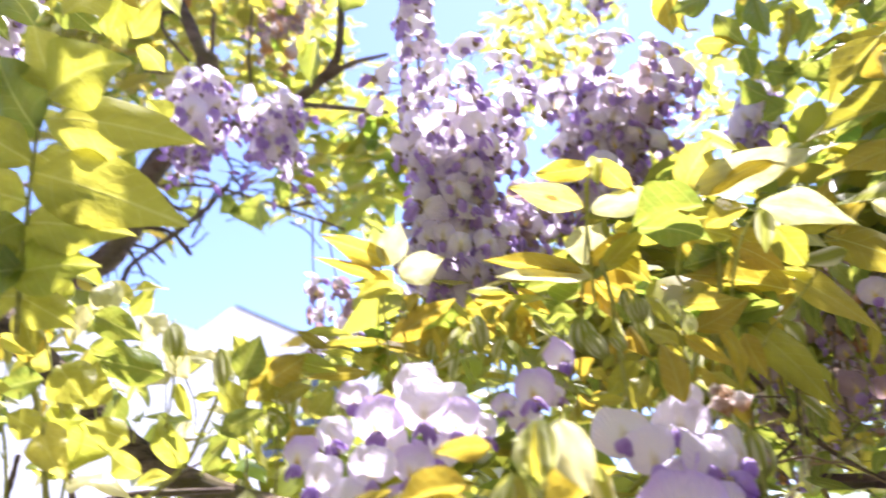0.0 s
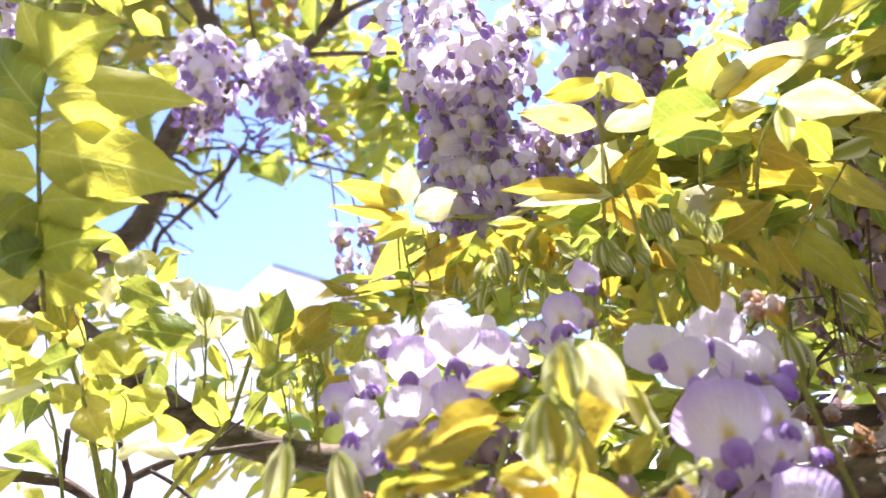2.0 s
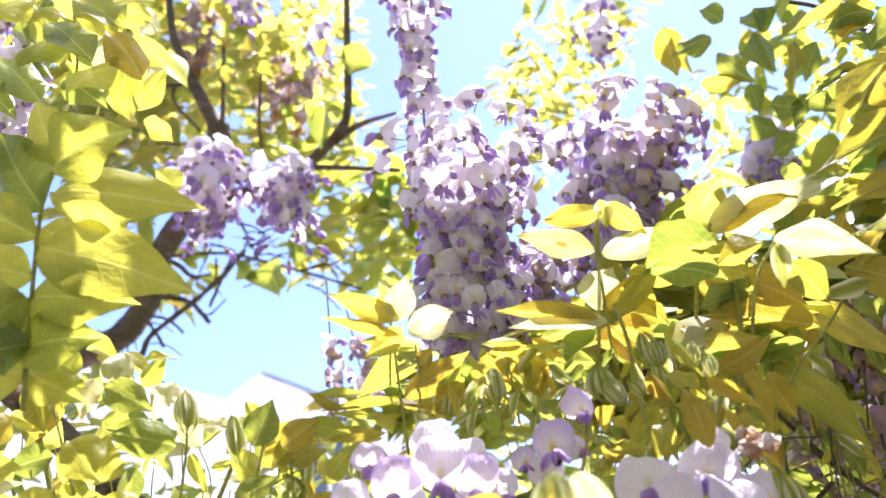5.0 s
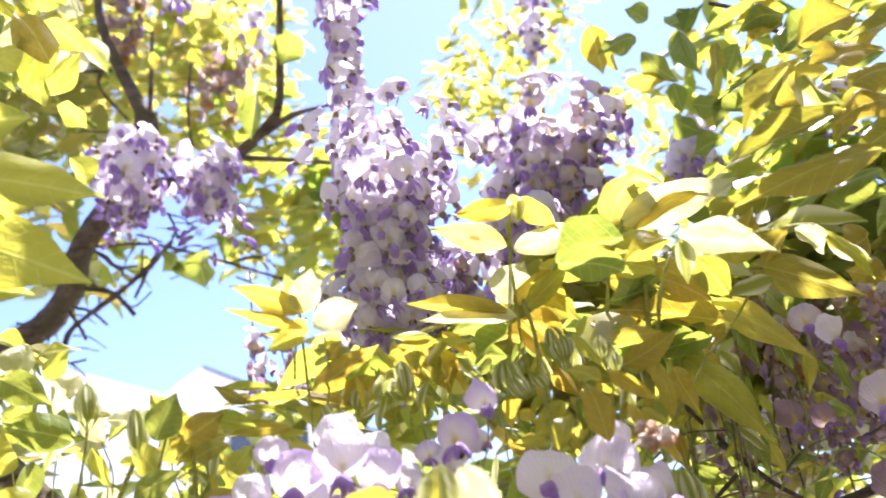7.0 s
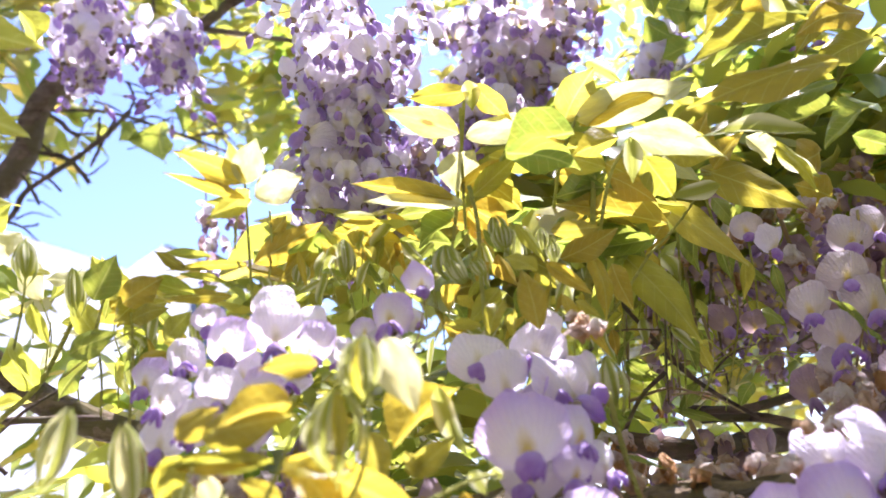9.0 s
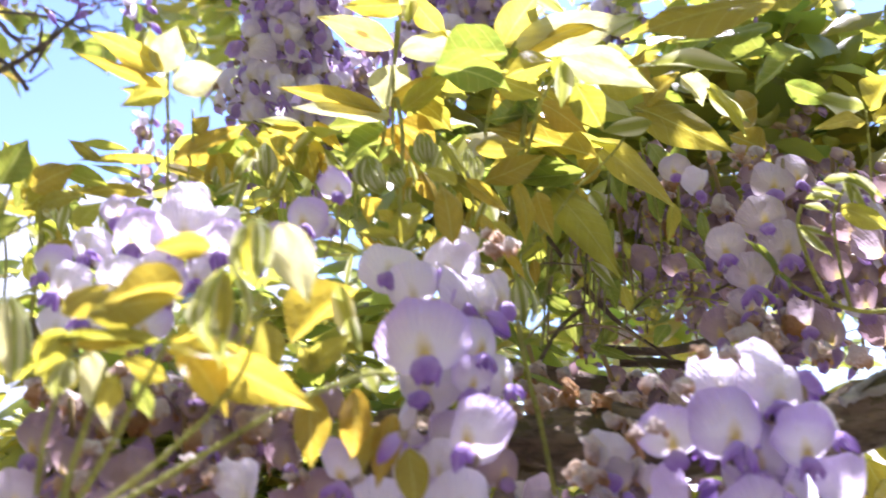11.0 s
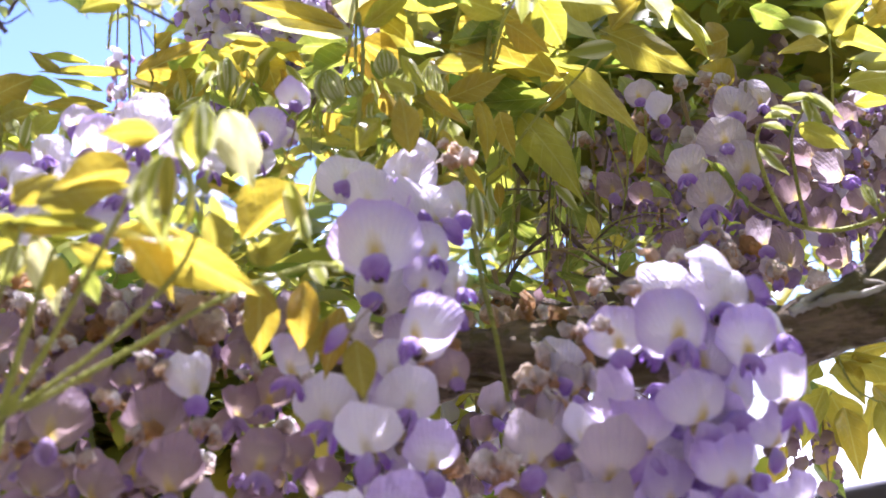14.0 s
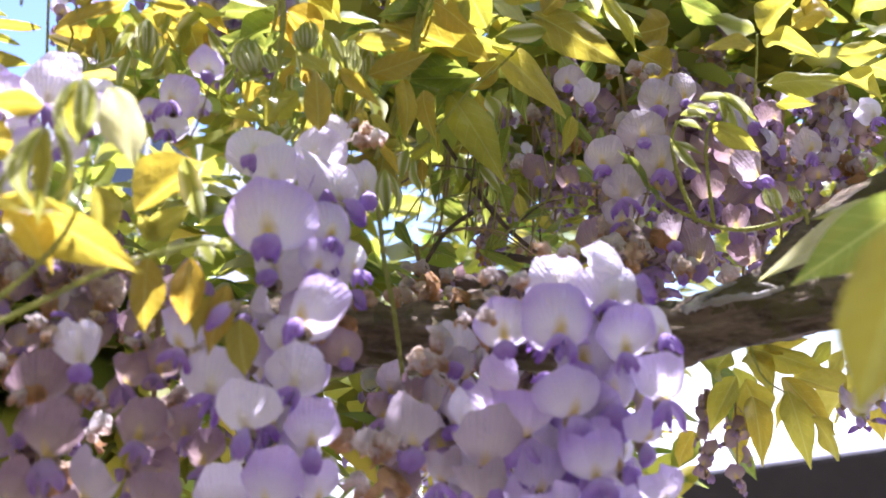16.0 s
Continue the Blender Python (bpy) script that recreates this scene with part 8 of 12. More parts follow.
leaflet(sp, (0.4464, 0.5494, 1.5823), (0.4416, 0.5559, 1.5538), 0.0130, (0.8, 0.6, 0), "green")
leaflet(sp, (0.3455, 0.5327, 1.5867), (0.3585, 0.5386, 1.5543), 0.0174, (-0.34, 0.94, 0.03), "young")
leaflet(sp, (0.3443, 0.5439, 1.5347), (0.3641, 0.5473, 1.5115), 0.0134, (0.45, 0.75, 0.49), "green")
leaflet(sp, (0.379, 0.5199, 1.5761), (0.3695, 0.527, 1.5465), 0.0147, (-0.81, -0.58, 0.12), "young")
leaflet(sp, (0.4335, 0.5393, 1.5879), (0.4208, 0.5485, 1.5501), 0.0235, (-0.94, -0.22, 0.26), "young")
stem(sp, [(0.3111, 0.4281, 1.5994), (0.3205, 0.4319, 1.5781), (0.3345, 0.4327, 1.569)], 0.00067, 0.00045, STALK, "stalk", 6, 0.00)

sp = thing("green_stalk", (0.1101, 0.2714, 1.6332), "thorny green stalk hanging in front of the limb", "stalk", "wisteria leaves")
stem(sp, [(0.1075, 0.268, 1.6351), (0.1107, 0.2728, 1.613), (0.1147, 0.2767, 1.5949), (0.1186, 0.282, 1.5708)], 0.00103, 0.00088, STALK, "stalk", 6, 0.00)
leaflet(sp, (0.1107, 0.2728, 1.613), (0.1245, 0.2738, 1.6066), 0.0019, (0.07, 0.95, 0.3), "green")
leaflet(sp, (0.1082, 0.2707, 1.6231), (0.1148, 0.27, 1.6248), 0.0019, (0.01, 0.95, 0.31), "green")

sp = thing("compound_leaf", (0.159, 0.3779, 1.6468), "small loose green leaves in the shade", "leaf", "wisteria leaves")
leaflet(sp, (0.1154, 0.3974, 1.6536), (0.1241, 0.3998, 1.6395), 0.0087, (0.48, -0.86, 0.16), "green")
leaflet(sp, (0.1382, 0.3932, 1.6647), (0.1526, 0.3945, 1.6534), 0.0107, (-0.01, 1, 0.1), "green")
leaflet(sp, (0.1497, 0.3935, 1.659), (0.1527, 0.3975, 1.6393), 0.0108, (0.32, 0.92, 0.24), "green")
leaflet(sp, (0.1727, 0.3935, 1.6504), (0.1613, 0.3974, 1.6365), 0.0108, (-0.26, 0.86, 0.45), "green")
leaflet(sp, (0.1327, 0.3991, 1.6395), (0.1499, 0.3989, 1.6337), 0.0058, (0.19, 0.81, 0.55), "green")
leaflet(sp, (0.127, 0.4013, 1.6311), (0.1443, 0.4024, 1.6197), 0.0058, (0.27, 0.84, 0.48), "green")
leaflet(sp, (0.1812, 0.3916, 1.656), (0.1955, 0.3898, 1.6587), 0.0076, (-0.02, 0.8, 0.6), "green")
leaflet(sp, (0.1985, 0.392, 1.6474), (0.19, 0.3951, 1.6363), 0.0075, (-0.56, -0.8, 0.2), "green")
leaflet(sp, (0.2067, 0.3841, 1.6811), (0.2182, 0.385, 1.6726), 0.0110, (0.32, -0.88, 0.35), "green")
leaflet(sp, (0.1667, 0.3891, 1.6729), (0.1726, 0.3923, 1.656), 0.0111, (0.43, 0.85, 0.31), "green")
leaflet(sp, (0.1437, 0.3897, 1.6787), (0.1353, 0.394, 1.6619), 0.0101, (-0.51, 0.73, 0.45), "green")
leaflet(sp, (0.1585, 0.397, 1.6393), (0.1814, 0.397, 1.6307), 0.0056, (0.19, 0.85, 0.49), "green")

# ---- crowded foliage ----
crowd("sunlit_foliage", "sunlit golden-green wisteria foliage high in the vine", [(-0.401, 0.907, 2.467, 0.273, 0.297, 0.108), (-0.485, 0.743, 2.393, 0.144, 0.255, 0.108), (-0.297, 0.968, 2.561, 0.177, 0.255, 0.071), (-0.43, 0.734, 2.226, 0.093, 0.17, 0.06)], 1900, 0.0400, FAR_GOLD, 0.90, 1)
crowd("sunlit_foliage", "green leaves lit through beside a hanging blossom", [(-0.163, 0.904, 2.132, 0.057, 0.17, 0.093), (-0.163, 0.933, 2.27, 0.054, 0.128, 0.054), (-0.209, 0.918, 2.093, 0.065, 0.085, 0.029)], 300, 0.0400, CROWD, 0.90, 2)
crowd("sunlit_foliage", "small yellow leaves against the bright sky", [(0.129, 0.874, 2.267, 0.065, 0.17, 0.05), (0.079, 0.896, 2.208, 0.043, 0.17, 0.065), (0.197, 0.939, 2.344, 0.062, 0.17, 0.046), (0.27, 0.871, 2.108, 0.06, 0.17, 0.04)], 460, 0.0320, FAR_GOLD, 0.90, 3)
crowd("shaded_foliage", "green leaves crowding high in the vine", [(0.354, 0.671, 2.051, 0.089, 0.17, 0.084), (0.302, 0.659, 1.964, 0.06, 0.128, 0.045), (0.4, 0.665, 1.977, 0.075, 0.212, 0.124)], 330, 0.0400, CROWD, 0.90, 4)
crowd("shaded_foliage", "dense shaded wisteria foliage behind the blossoms", [(0.107, 0.567, 1.813, 0.083, 0.102, 0.05), (0.219, 0.629, 1.81, 0.115, 0.128, 0.08), (0.313, 0.595, 1.804, 0.075, 0.17, 0.108), (0.022, 0.458, 1.762, 0.062, 0.068, 0.024)], 700, 0.0500, CROWD, 0.70, 5)
crowd("shaded_foliage", "leaves below the sky gap", [(-0.369, 0.6, 1.827, 0.089, 0.128, 0.052), (-0.213, 0.56, 1.75, 0.091, 0.085, 0.025), (-0.405, 0.61, 1.897, 0.06, 0.085, 0.03)], 90, 0.0420, CROWD, 0.80, 6)
crowd("shaded_foliage", "dense shaded wisteria foliage above the limb", [(0.346, 0.539, 1.842, 0.137, 0.102, 0.046), (0.426, 0.5, 1.788, 0.062, 0.102, 0.05), (0.209, 0.613, 1.749, 0.053, 0.085, 0.053), (0.16, 0.475, 1.804, 0.09, 0.068, 0.032), (0.451, 0.59, 1.765, 0.088, 0.128, 0.053)], 600, 0.0480, CROWD, 0.70, 7)
crowd("shaded_foliage", "dense shaded foliage behind the near florets", [(0.01, 0.44, 1.618, 0.115, 0.085, 0.036), (-0.019, 0.457, 1.547, 0.128, 0.102, 0.076), (0.211, 0.658, 1.542, 0.11, 0.128, 0.057)], 380, 0.0500, CROWD, 0.70, 8)
crowd("shaded_foliage", "dark leaves and dead flower debris behind the limb", [(0.073, 0.469, 1.636, 0.066, 0.068, 0.053), (0.191, 0.496, 1.575, 0.089, 0.068, 0.038), (0.071, 0.504, 1.559, 0.137, 0.068, 0.055), (0.27, 0.619, 1.715, 0.106, 0.068, 0.062)], 180, 0.0420, CROWD, 0.80, 9)
crowd("shaded_foliage", "dark leaves far behind the blossoms", [(-0.042, 0.793, 1.765, 0.331, 0.085, 0.088), (-0.157, 0.831, 1.618, 0.331, 0.085, 0.133), (0.245, 0.897, 1.644, 0.243, 0.085, 0.097), (0.433, 0.847, 1.84, 0.243, 0.085, 0.146)], 600, 0.0700, CROWD, 0.80, 10)
raceme("dead tan flower debris caught in the stalks", (0.1253, 0.3799, 1.6386), (0.1298, 0.3882, 1.6007), 0.0221, 0.0122, 14, "faded", buds=0, wilted=0.8, taper=0)
raceme("dead tan flower debris caught in the stalks", (0.161, 0.3801, 1.632), (0.1741, 0.3857, 1.6046), 0.0221, 0.0122, 12, "faded", buds=0, wilted=0.7, taper=0)
raceme("dead tan flower debris over the limb", (-0.0086, 0.3153, 1.6376), (-0.0073, 0.3238, 1.5991), 0.0209, 0.0139, 16, "faded", buds=0, wilted=0.6, taper=0, split=True)
raceme("faded blossom behind the limb", (0.1855, 0.3818, 1.6204), (0.1893, 0.3962, 1.5556), 0.0249, 0.0207, 24, "faded", buds=0, wilted=0.3, taper=0)
crowd("shaded_foliage", "dense leaves shading the near florets", [(0.112, 0.378, 1.726, 0.069, 0.043, 0.023)], 14, 0.0500, CROWD, 0.50, 11)
# Unseen leaf canopy, added to cut the sky light on the near blossoms.
crowd("vine_roof", "unseen leaf clumps overhead, added to shade the vine", [(0.0, -1.0, 2.35, 2.6, 1.4, 0.12), (-0.9, 0.3, 2.75, 0.5, 0.5, 0.12), (1.5, 0.4, 2.2, 0.7, 1.2, 0.4)], 3400, 0.09, CROWD, 0.4, 12)
crowd("vine_roof", "unseen leaf clumps overhead, added to shade the vine", [(-0.1, 0.0, 2.08, 0.7, 0.22, 0.05)], 130, 0.08, CROWD, 0.4, 18)

# ---- fine twigs of the far branches ----
stem(vine, [(-0.4183, 0.7573, 1.9628), (-0.4147, 0.7608, 1.9556), (-0.4161, 0.7647, 1.947)], 0.00075, 0.00046, TWIG, "twig", 5, 0.20)
stem(vine, [(-0.1643, 0.7131, 1.9859), (-0.1501, 0.7117, 1.9899), (-0.1371, 0.7133, 1.9872)], 0.00115, 0.00044, TWIG, "twig", 5, 0.20)
stem(vine, [(-0.2214, 0.706, 2.0253), (-0.2033, 0.7053, 2.0281), (-0.1903, 0.708, 2.0233)], 0.00120, 0.00045, TWIG, "twig", 5, 0.20)
stem(vine, [(-0.4035, 0.729, 1.9285), (-0.3845, 0.7304, 1.9267), (-0.3712, 0.7358, 1.9161)], 0.00072, 0.00044, TWIG, "twig", 5, 0.20)
stem(vine, [(-0.212, 0.7287, 2.0368), (-0.1937, 0.7299, 2.0357), (-0.1743, 0.7363, 2.0231)], 0.00131, 0.00046, TWIG, "twig", 5, 0.20)
stem(vine, [(-0.2475, 0.732, 2.0314), (-0.2399, 0.7338, 2.0279), (-0.2345, 0.7376, 2.0201)], 0.00077, 0.00046, TWIG, "twig", 5, 0.20)
stem(vine, [(-0.3495, 0.6927, 1.9422), (-0.3487, 0.6967, 1.9337), (-0.3479, 0.7017, 1.9228)], 0.00099, 0.00043, TWIG, "twig", 5, 0.20)
stem(vine, [(-0.2347, 0.6852, 2.0305), (-0.2166, 0.6897, 2.022), (-0.2048, 0.6984, 2.004)], 0.00109, 0.00044, TWIG, "twig", 5, 0.20)
stem(vine, [(-0.2205, 0.6752, 1.9834), (-0.2016, 0.6752, 1.9846), (-0.1889, 0.6786, 1.978)], 0.00100, 0.00043, TWIG, "twig", 5, 0.20)
stem(vine, [(-0.3979, 0.7384, 1.9661), (-0.3961, 0.7476, 1.9463), (-0.4028, 0.7572, 1.925)], 0.00133, 0.00046, TWIG, "twig", 5, 0.20)
stem(vine, [(-0.2145, 0.7184, 1.999), (-0.2005, 0.7169, 2.0031), (-0.1874, 0.7187, 2.0002)], 0.00120, 0.00045, TWIG, "twig", 5, 0.20)
stem(vine, [(-0.2281, 0.6943, 2.0122), (-0.2216, 0.7006, 1.9988), (-0.2239, 0.7079, 1.9828)], 0.00132, 0.00044, TWIG, "twig", 5, 0.20)
stem(vine, [(-0.3476, 0.7195, 1.9575), (-0.3354, 0.7208, 1.9556), (-0.3222, 0.7257, 1.9458)], 0.00088, 0.00044, TWIG, "twig", 5, 0.20)
stem(vine, [(-0.2422, 0.7308, 2.0088), (-0.2261, 0.7291, 2.0136), (-0.2026, 0.733, 2.0067)], 0.00124, 0.00046, TWIG, "twig", 5, 0.20)
stem(vine, [(-0.169, 0.6982, 1.9729), (-0.1513, 0.6989, 1.9726), (-0.1347, 0.7041, 1.9625)], 0.00128, 0.00043, TWIG, "twig", 5, 0.20)
stem(vine, [(-0.3627, 0.7587, 1.9525), (-0.3473, 0.7608, 1.949), (-0.3316, 0.7675, 1.9355)], 0.00087, 0.00046, TWIG, "twig", 5, 0.20)
stem(vine, [(-0.2477, 0.7275, 1.9802), (-0.2228, 0.7275, 1.982), (-0.205, 0.7322, 1.973)], 0.00068, 0.00045, TWIG, "twig", 5, 0.20)
stem(vine, [(-0.2287, 0.6863, 2.0197), (-0.2097, 0.689, 2.0151), (-0.201, 0.6947, 2.0033)], 0.00075, 0.00044, TWIG, "twig", 5, 0.20)
stem(vine, [(-0.3997, 0.7175, 1.9598), (-0.3876, 0.7217, 1.9514), (-0.377, 0.7297, 1.9348)], 0.00114, 0.00044, TWIG, "twig", 5, 0.20)
stem(vine, [(-0.1359, 0.7335, 2.0085), (-0.1303, 0.738, 1.9991), (-0.134, 0.7427, 1.9886)], 0.00129, 0.00046, TWIG, "twig", 5, 0.20)
stem(vine, [(-0.17, 0.7101, 2.0281), (-0.157, 0.7081, 2.0332), (-0.1381, 0.7106, 2.0292)], 0.00074, 0.00045, TWIG, "twig", 5, 0.20)
stem(vine, [(-0.4029, 0.714, 1.9542), (-0.388, 0.7139, 1.9556), (-0.3744, 0.7172, 1.9492)], 0.00078, 0.00044, TWIG, "twig", 5, 0.20)
stem(vine, [(-0.1916, 0.7629, 1.9858), (-0.1756, 0.768, 1.9758), (-0.1618, 0.7778, 1.9554)], 0.00133, 0.00047, TWIG, "twig", 5, 0.20)
stem(vine, [(-0.1685, 0.7245, 1.9995), (-0.1533, 0.7294, 1.99), (-0.1404, 0.7387, 1.9706)], 0.00105, 0.00045, TWIG, "twig", 5, 0.20)
stem(vine, [(-0.3623, 0.7385, 1.9247), (-0.345, 0.7372, 1.9287), (-0.3262, 0.7405, 1.9228)], 0.00109, 0.00045, TWIG, "twig", 5, 0.20)
stem(vine, [(-0.2485, 0.7326, 2.0131), (-0.2298, 0.7352, 2.0087), (-0.2124, 0.743, 1.993)], 0.00120, 0.00046, TWIG, "twig", 5, 0.20)
stem(vine, [(0.1889, 0.437, 1.6663), (0.2031, 0.4363, 1.6639), (0.211, 0.4377, 1.6547)], 0.00068, 0.00034, STALK, "twig", 5, 0.10)
stem(vine, [(0.119, 0.3895, 1.6509), (0.131, 0.3848, 1.668), (0.1496, 0.3814, 1.6772)], 0.00053, 0.00030, STALK, "twig", 5, 0.10)
stem(vine, [(0.1899, 0.4203, 1.6652), (0.2056, 0.4171, 1.6741), (0.2259, 0.4157, 1.6728)], 0.00066, 0.00033, STALK, "twig", 5, 0.10)
stem(vine, [(0.1705, 0.4156, 1.6359), (0.1817, 0.4129, 1.6443), (0.1986, 0.4114, 1.645)], 0.00051, 0.00032, STALK, "twig", 5, 0.10)
stem(vine, [(0.2269, 0.4005, 1.6655), (0.2455, 0.3977, 1.6718), (0.2685, 0.397, 1.6661)], 0.00079, 0.00044, TWIG, "twig", 5, 0.10)
stem(vine, [(0.1857, 0.3681, 1.6556), (0.2067, 0.3664, 1.6554), (0.221, 0.3676, 1.6445)], 0.00040, 0.00029, STALK, "twig", 5, 0.10)
stem(vine, [(0.2131, 0.408, 1.6464), (0.2313, 0.4069, 1.6447), (0.251, 0.4081, 1.6314)], 0.00055, 0.00032, STALK, "twig", 5, 0.10)
stem(vine, [(0.1318, 0.4605, 1.649), (0.1406, 0.4577, 1.6588), (0.1509, 0.4558, 1.6637)], 0.00087, 0.00049, REDDISH, "twig", 5, 0.10)
stem(vine, [(0.1638, 0.377, 1.6384), (0.1753, 0.3738, 1.6492), (0.1886, 0.3718, 1.6534)], 0.00049, 0.00030, STALK, "twig", 5, 0.10)
stem(vine, [(0.2121, 0.4229, 1.6601), (0.2232, 0.4208, 1.6654), (0.2425, 0.42, 1.6619)], 0.00056, 0.00033, STALK, "twig", 5, 0.10)
stem(vine, [(0.1437, 0.4005, 1.6667), (0.1567, 0.399, 1.669), (0.1653, 0.3991, 1.6651)], 0.00070, 0.00032, STALK, "twig", 5, 0.10)
stem(vine, [(0.1745, 0.391, 1.6457), (0.1815, 0.3877, 1.6582), (0.1959, 0.385, 1.6653)], 0.00054, 0.00031, STALK, "twig", 5, 0.10)
stem(vine, [(0.1768, 0.3912, 1.652), (0.1893, 0.388, 1.6619), (0.2016, 0.3863, 1.6652)], 0.00059, 0.00043, TWIG, "twig", 5, 0.10)
stem(vine, [(0.172, 0.4348, 1.6882), (0.1836, 0.433, 1.6922), (0.1953, 0.4327, 1.6894)], 0.00073, 0.00034, STALK, "twig", 5, 0.10)
stem(vine, [(0.1759, 0.4468, 1.6679), (0.1935, 0.4454, 1.6678), (0.2068, 0.4463, 1.6583)], 0.00099, 0.00049, REDDISH, "twig", 5, 0.10)
stem(vine, [(0.1478, 0.3493, 1.6407), (0.1631, 0.3482, 1.6397), (0.1783, 0.3492, 1.6294)], 0.00059, 0.00038, REDDISH, "twig", 5, 0.10)
stem(vine, [(0.1175, 0.3771, 1.6683), (0.1326, 0.374, 1.6768), (0.1544, 0.3727, 1.6749)], 0.00059, 0.00041, TWIG, "twig", 5, 0.10)
stem(vine, [(0.2439, 0.4419, 1.6772), (0.2554, 0.442, 1.6725), (0.262, 0.4437, 1.662)], 0.00054, 0.00035, STALK, "twig", 5, 0.10)
stem(vine, [(0.1353, 0.3832, 1.6442), (0.1566, 0.3807, 1.6476), (0.1763, 0.381, 1.6389)], 0.00096, 0.00042, REDDISH, "twig", 5, 0.10)
stem(vine, [(0.1727, 0.4375, 1.6469), (0.1838, 0.4342, 1.6581), (0.2054, 0.4319, 1.6603)], 0.00063, 0.00047, REDDISH, "twig", 5, 0.10)
stem(vine, [(0.1853, 0.3959, 1.6316), (0.1936, 0.398, 1.6186), (0.1982, 0.4015, 1.6006)], 0.00061, 0.00043, TWIG, "twig", 5, 0.10)
stem(vine, [(0.1557, 0.3973, 1.6605), (0.1681, 0.3959, 1.6624), (0.1779, 0.3961, 1.6577)], 0.00071, 0.00044, REDDISH, "twig", 5, 0.10)
crowd("shaded_foliage", "dark leaves in the depth of the vine", [(0.44, 1.059, 2.023, 0.433, 0.128, 0.17), (0.549, 1.183, 1.812, 0.414, 0.128, 0.166), (-0.058, 1.156, 1.761, 0.387, 0.085, 0.116)], 620, 0.0900, CROWD, 0.70, 13)
raceme("pale lilac wisteria blossom half hidden by leaves", (0.0425, 0.4536, 1.8364), (0.0214, 0.4828, 1.77), 0.0305, 0.0187, 60, "pale", buds=0.05, taper=0.3, mix=["pale", "fresh", "faded"])

# ---- narrow young leaflets among the stalks ----

sp = thing("compound_leaf", (0.0774, 0.3086, 1.692), "narrow young leaflets on thin upright stalks", "leaf", "wisteria leaves")
leaflet(sp, (0.0551, 0.3178, 1.6863), (0.0618, 0.32, 1.6752), 0.0066, (0.54, -0.82, 0.16), "green")
stem(sp, [(0.0548, 0.3219, 1.6877), (0.0532, 0.3246, 1.6758), (0.0542, 0.3278, 1.6614)], 0.00028, 0.00039, STALK, "stalk", 6, 0.00)
leaflet(sp, (0.0972, 0.3236, 1.7231), (0.1053, 0.3256, 1.7129), 0.0072, (0.44, -0.88, 0.18), "bronze")
leaflet(sp, (0.0462, 0.3264, 1.6736), (0.0423, 0.3302, 1.6573), 0.0030, (-0.4, 0.87, 0.3), "silky")
leaflet(sp, (0.0899, 0.3311, 1.6922), (0.0859, 0.333, 1.6843), 0.0040, (-0.54, -0.84, 0.08), "young")
stem(sp, [(0.09, 0.3351, 1.6936), (0.0894, 0.3379, 1.6812), (0.0895, 0.3412, 1.6663)], 0.00029, 0.00040, STALK, "stalk", 6, 0.00)
leaflet(sp, (0.068, 0.2937, 1.6874), (0.0627, 0.2952, 1.6813), 0.0041, (-0.41, -0.9, 0.12), "young")
leaflet(sp, (0.0882, 0.3192, 1.6802), (0.076, 0.3224, 1.6677), 0.0059, (0.14, 0.98, 0.11), "green")
leaflet(sp, (0.0758, 0.2975, 1.6722), (0.0647, 0.3005, 1.6605), 0.0039, (-0.26, 0.84, 0.47), "silky")
stem(sp, [(0.0757, 0.3016, 1.6735), (0.0754, 0.3041, 1.6623), (0.074, 0.3072, 1.6488)], 0.00027, 0.00036, STALK, "stalk", 6, 0.00)
leaflet(sp, (0.0763, 0.3223, 1.7095), (0.0721, 0.3245, 1.7003), 0.0062, (-0.37, 0.85, 0.37), "young")
leaflet(sp, (0.0804, 0.2976, 1.6759), (0.0789, 0.3006, 1.6627), 0.0045, (-0.26, 0.93, 0.24), "young")
leaflet(sp, (0.085, 0.3037, 1.6736), (0.0739, 0.3064, 1.6636), 0.0035, (-0.26, 0.82, 0.51), "young")
stem(sp, [(0.085, 0.3078, 1.675), (0.0857, 0.3103, 1.6635), (0.0836, 0.3135, 1.6498)], 0.00027, 0.00037, STALK, "stalk", 6, 0.00)
leaflet(sp, (0.0891, 0.3295, 1.6902), (0.0923, 0.3333, 1.6725), 0.0083, (-0.67, 0.74, 0.04), "green")
leaflet(sp, (0.0464, 0.3082, 1.7003), (0.0355, 0.3108, 1.6908), 0.0039, (-0.25, -0.97, 0.03), "silky")
leaflet(sp, (0.0965, 0.3101, 1.6784), (0.1087, 0.3121, 1.6678), 0.0036, (0.16, -0.99, 0), "silky")
stem(sp, [(0.0967, 0.3142, 1.6798), (0.0954, 0.3168, 1.6681), (0.0954, 0.32, 1.6541)], 0.00028, 0.00038, STALK, "stalk", 6, 0.00)
leaflet(sp, (0.1001, 0.2924, 1.6785), (0.0961, 0.2943, 1.6703), 0.0030, (-0.45, 0.79, 0.41), "bronze")
leaflet(sp, (0.0791, 0.2881, 1.6736), (0.0732, 0.2899, 1.6661), 0.0063, (-0.49, -0.85, 0.17), "green")
leaflet(sp, (0.0954, 0.3274, 1.6994), (0.104, 0.3294, 1.6891), 0.0049, (-0.12, 0.99, 0.1), "bronze")
stem(sp, [(0.0956, 0.3314, 1.7009), (0.0932, 0.3342, 1.6886), (0.0959, 0.3375, 1.6737)], 0.00029, 0.00040, STALK, "stalk", 6, 0.00)
leaflet(sp, (0.1073, 0.3073, 1.7151), (0.0982, 0.3101, 1.704), 0.0051, (-0.41, 0.74, 0.53), "silky")
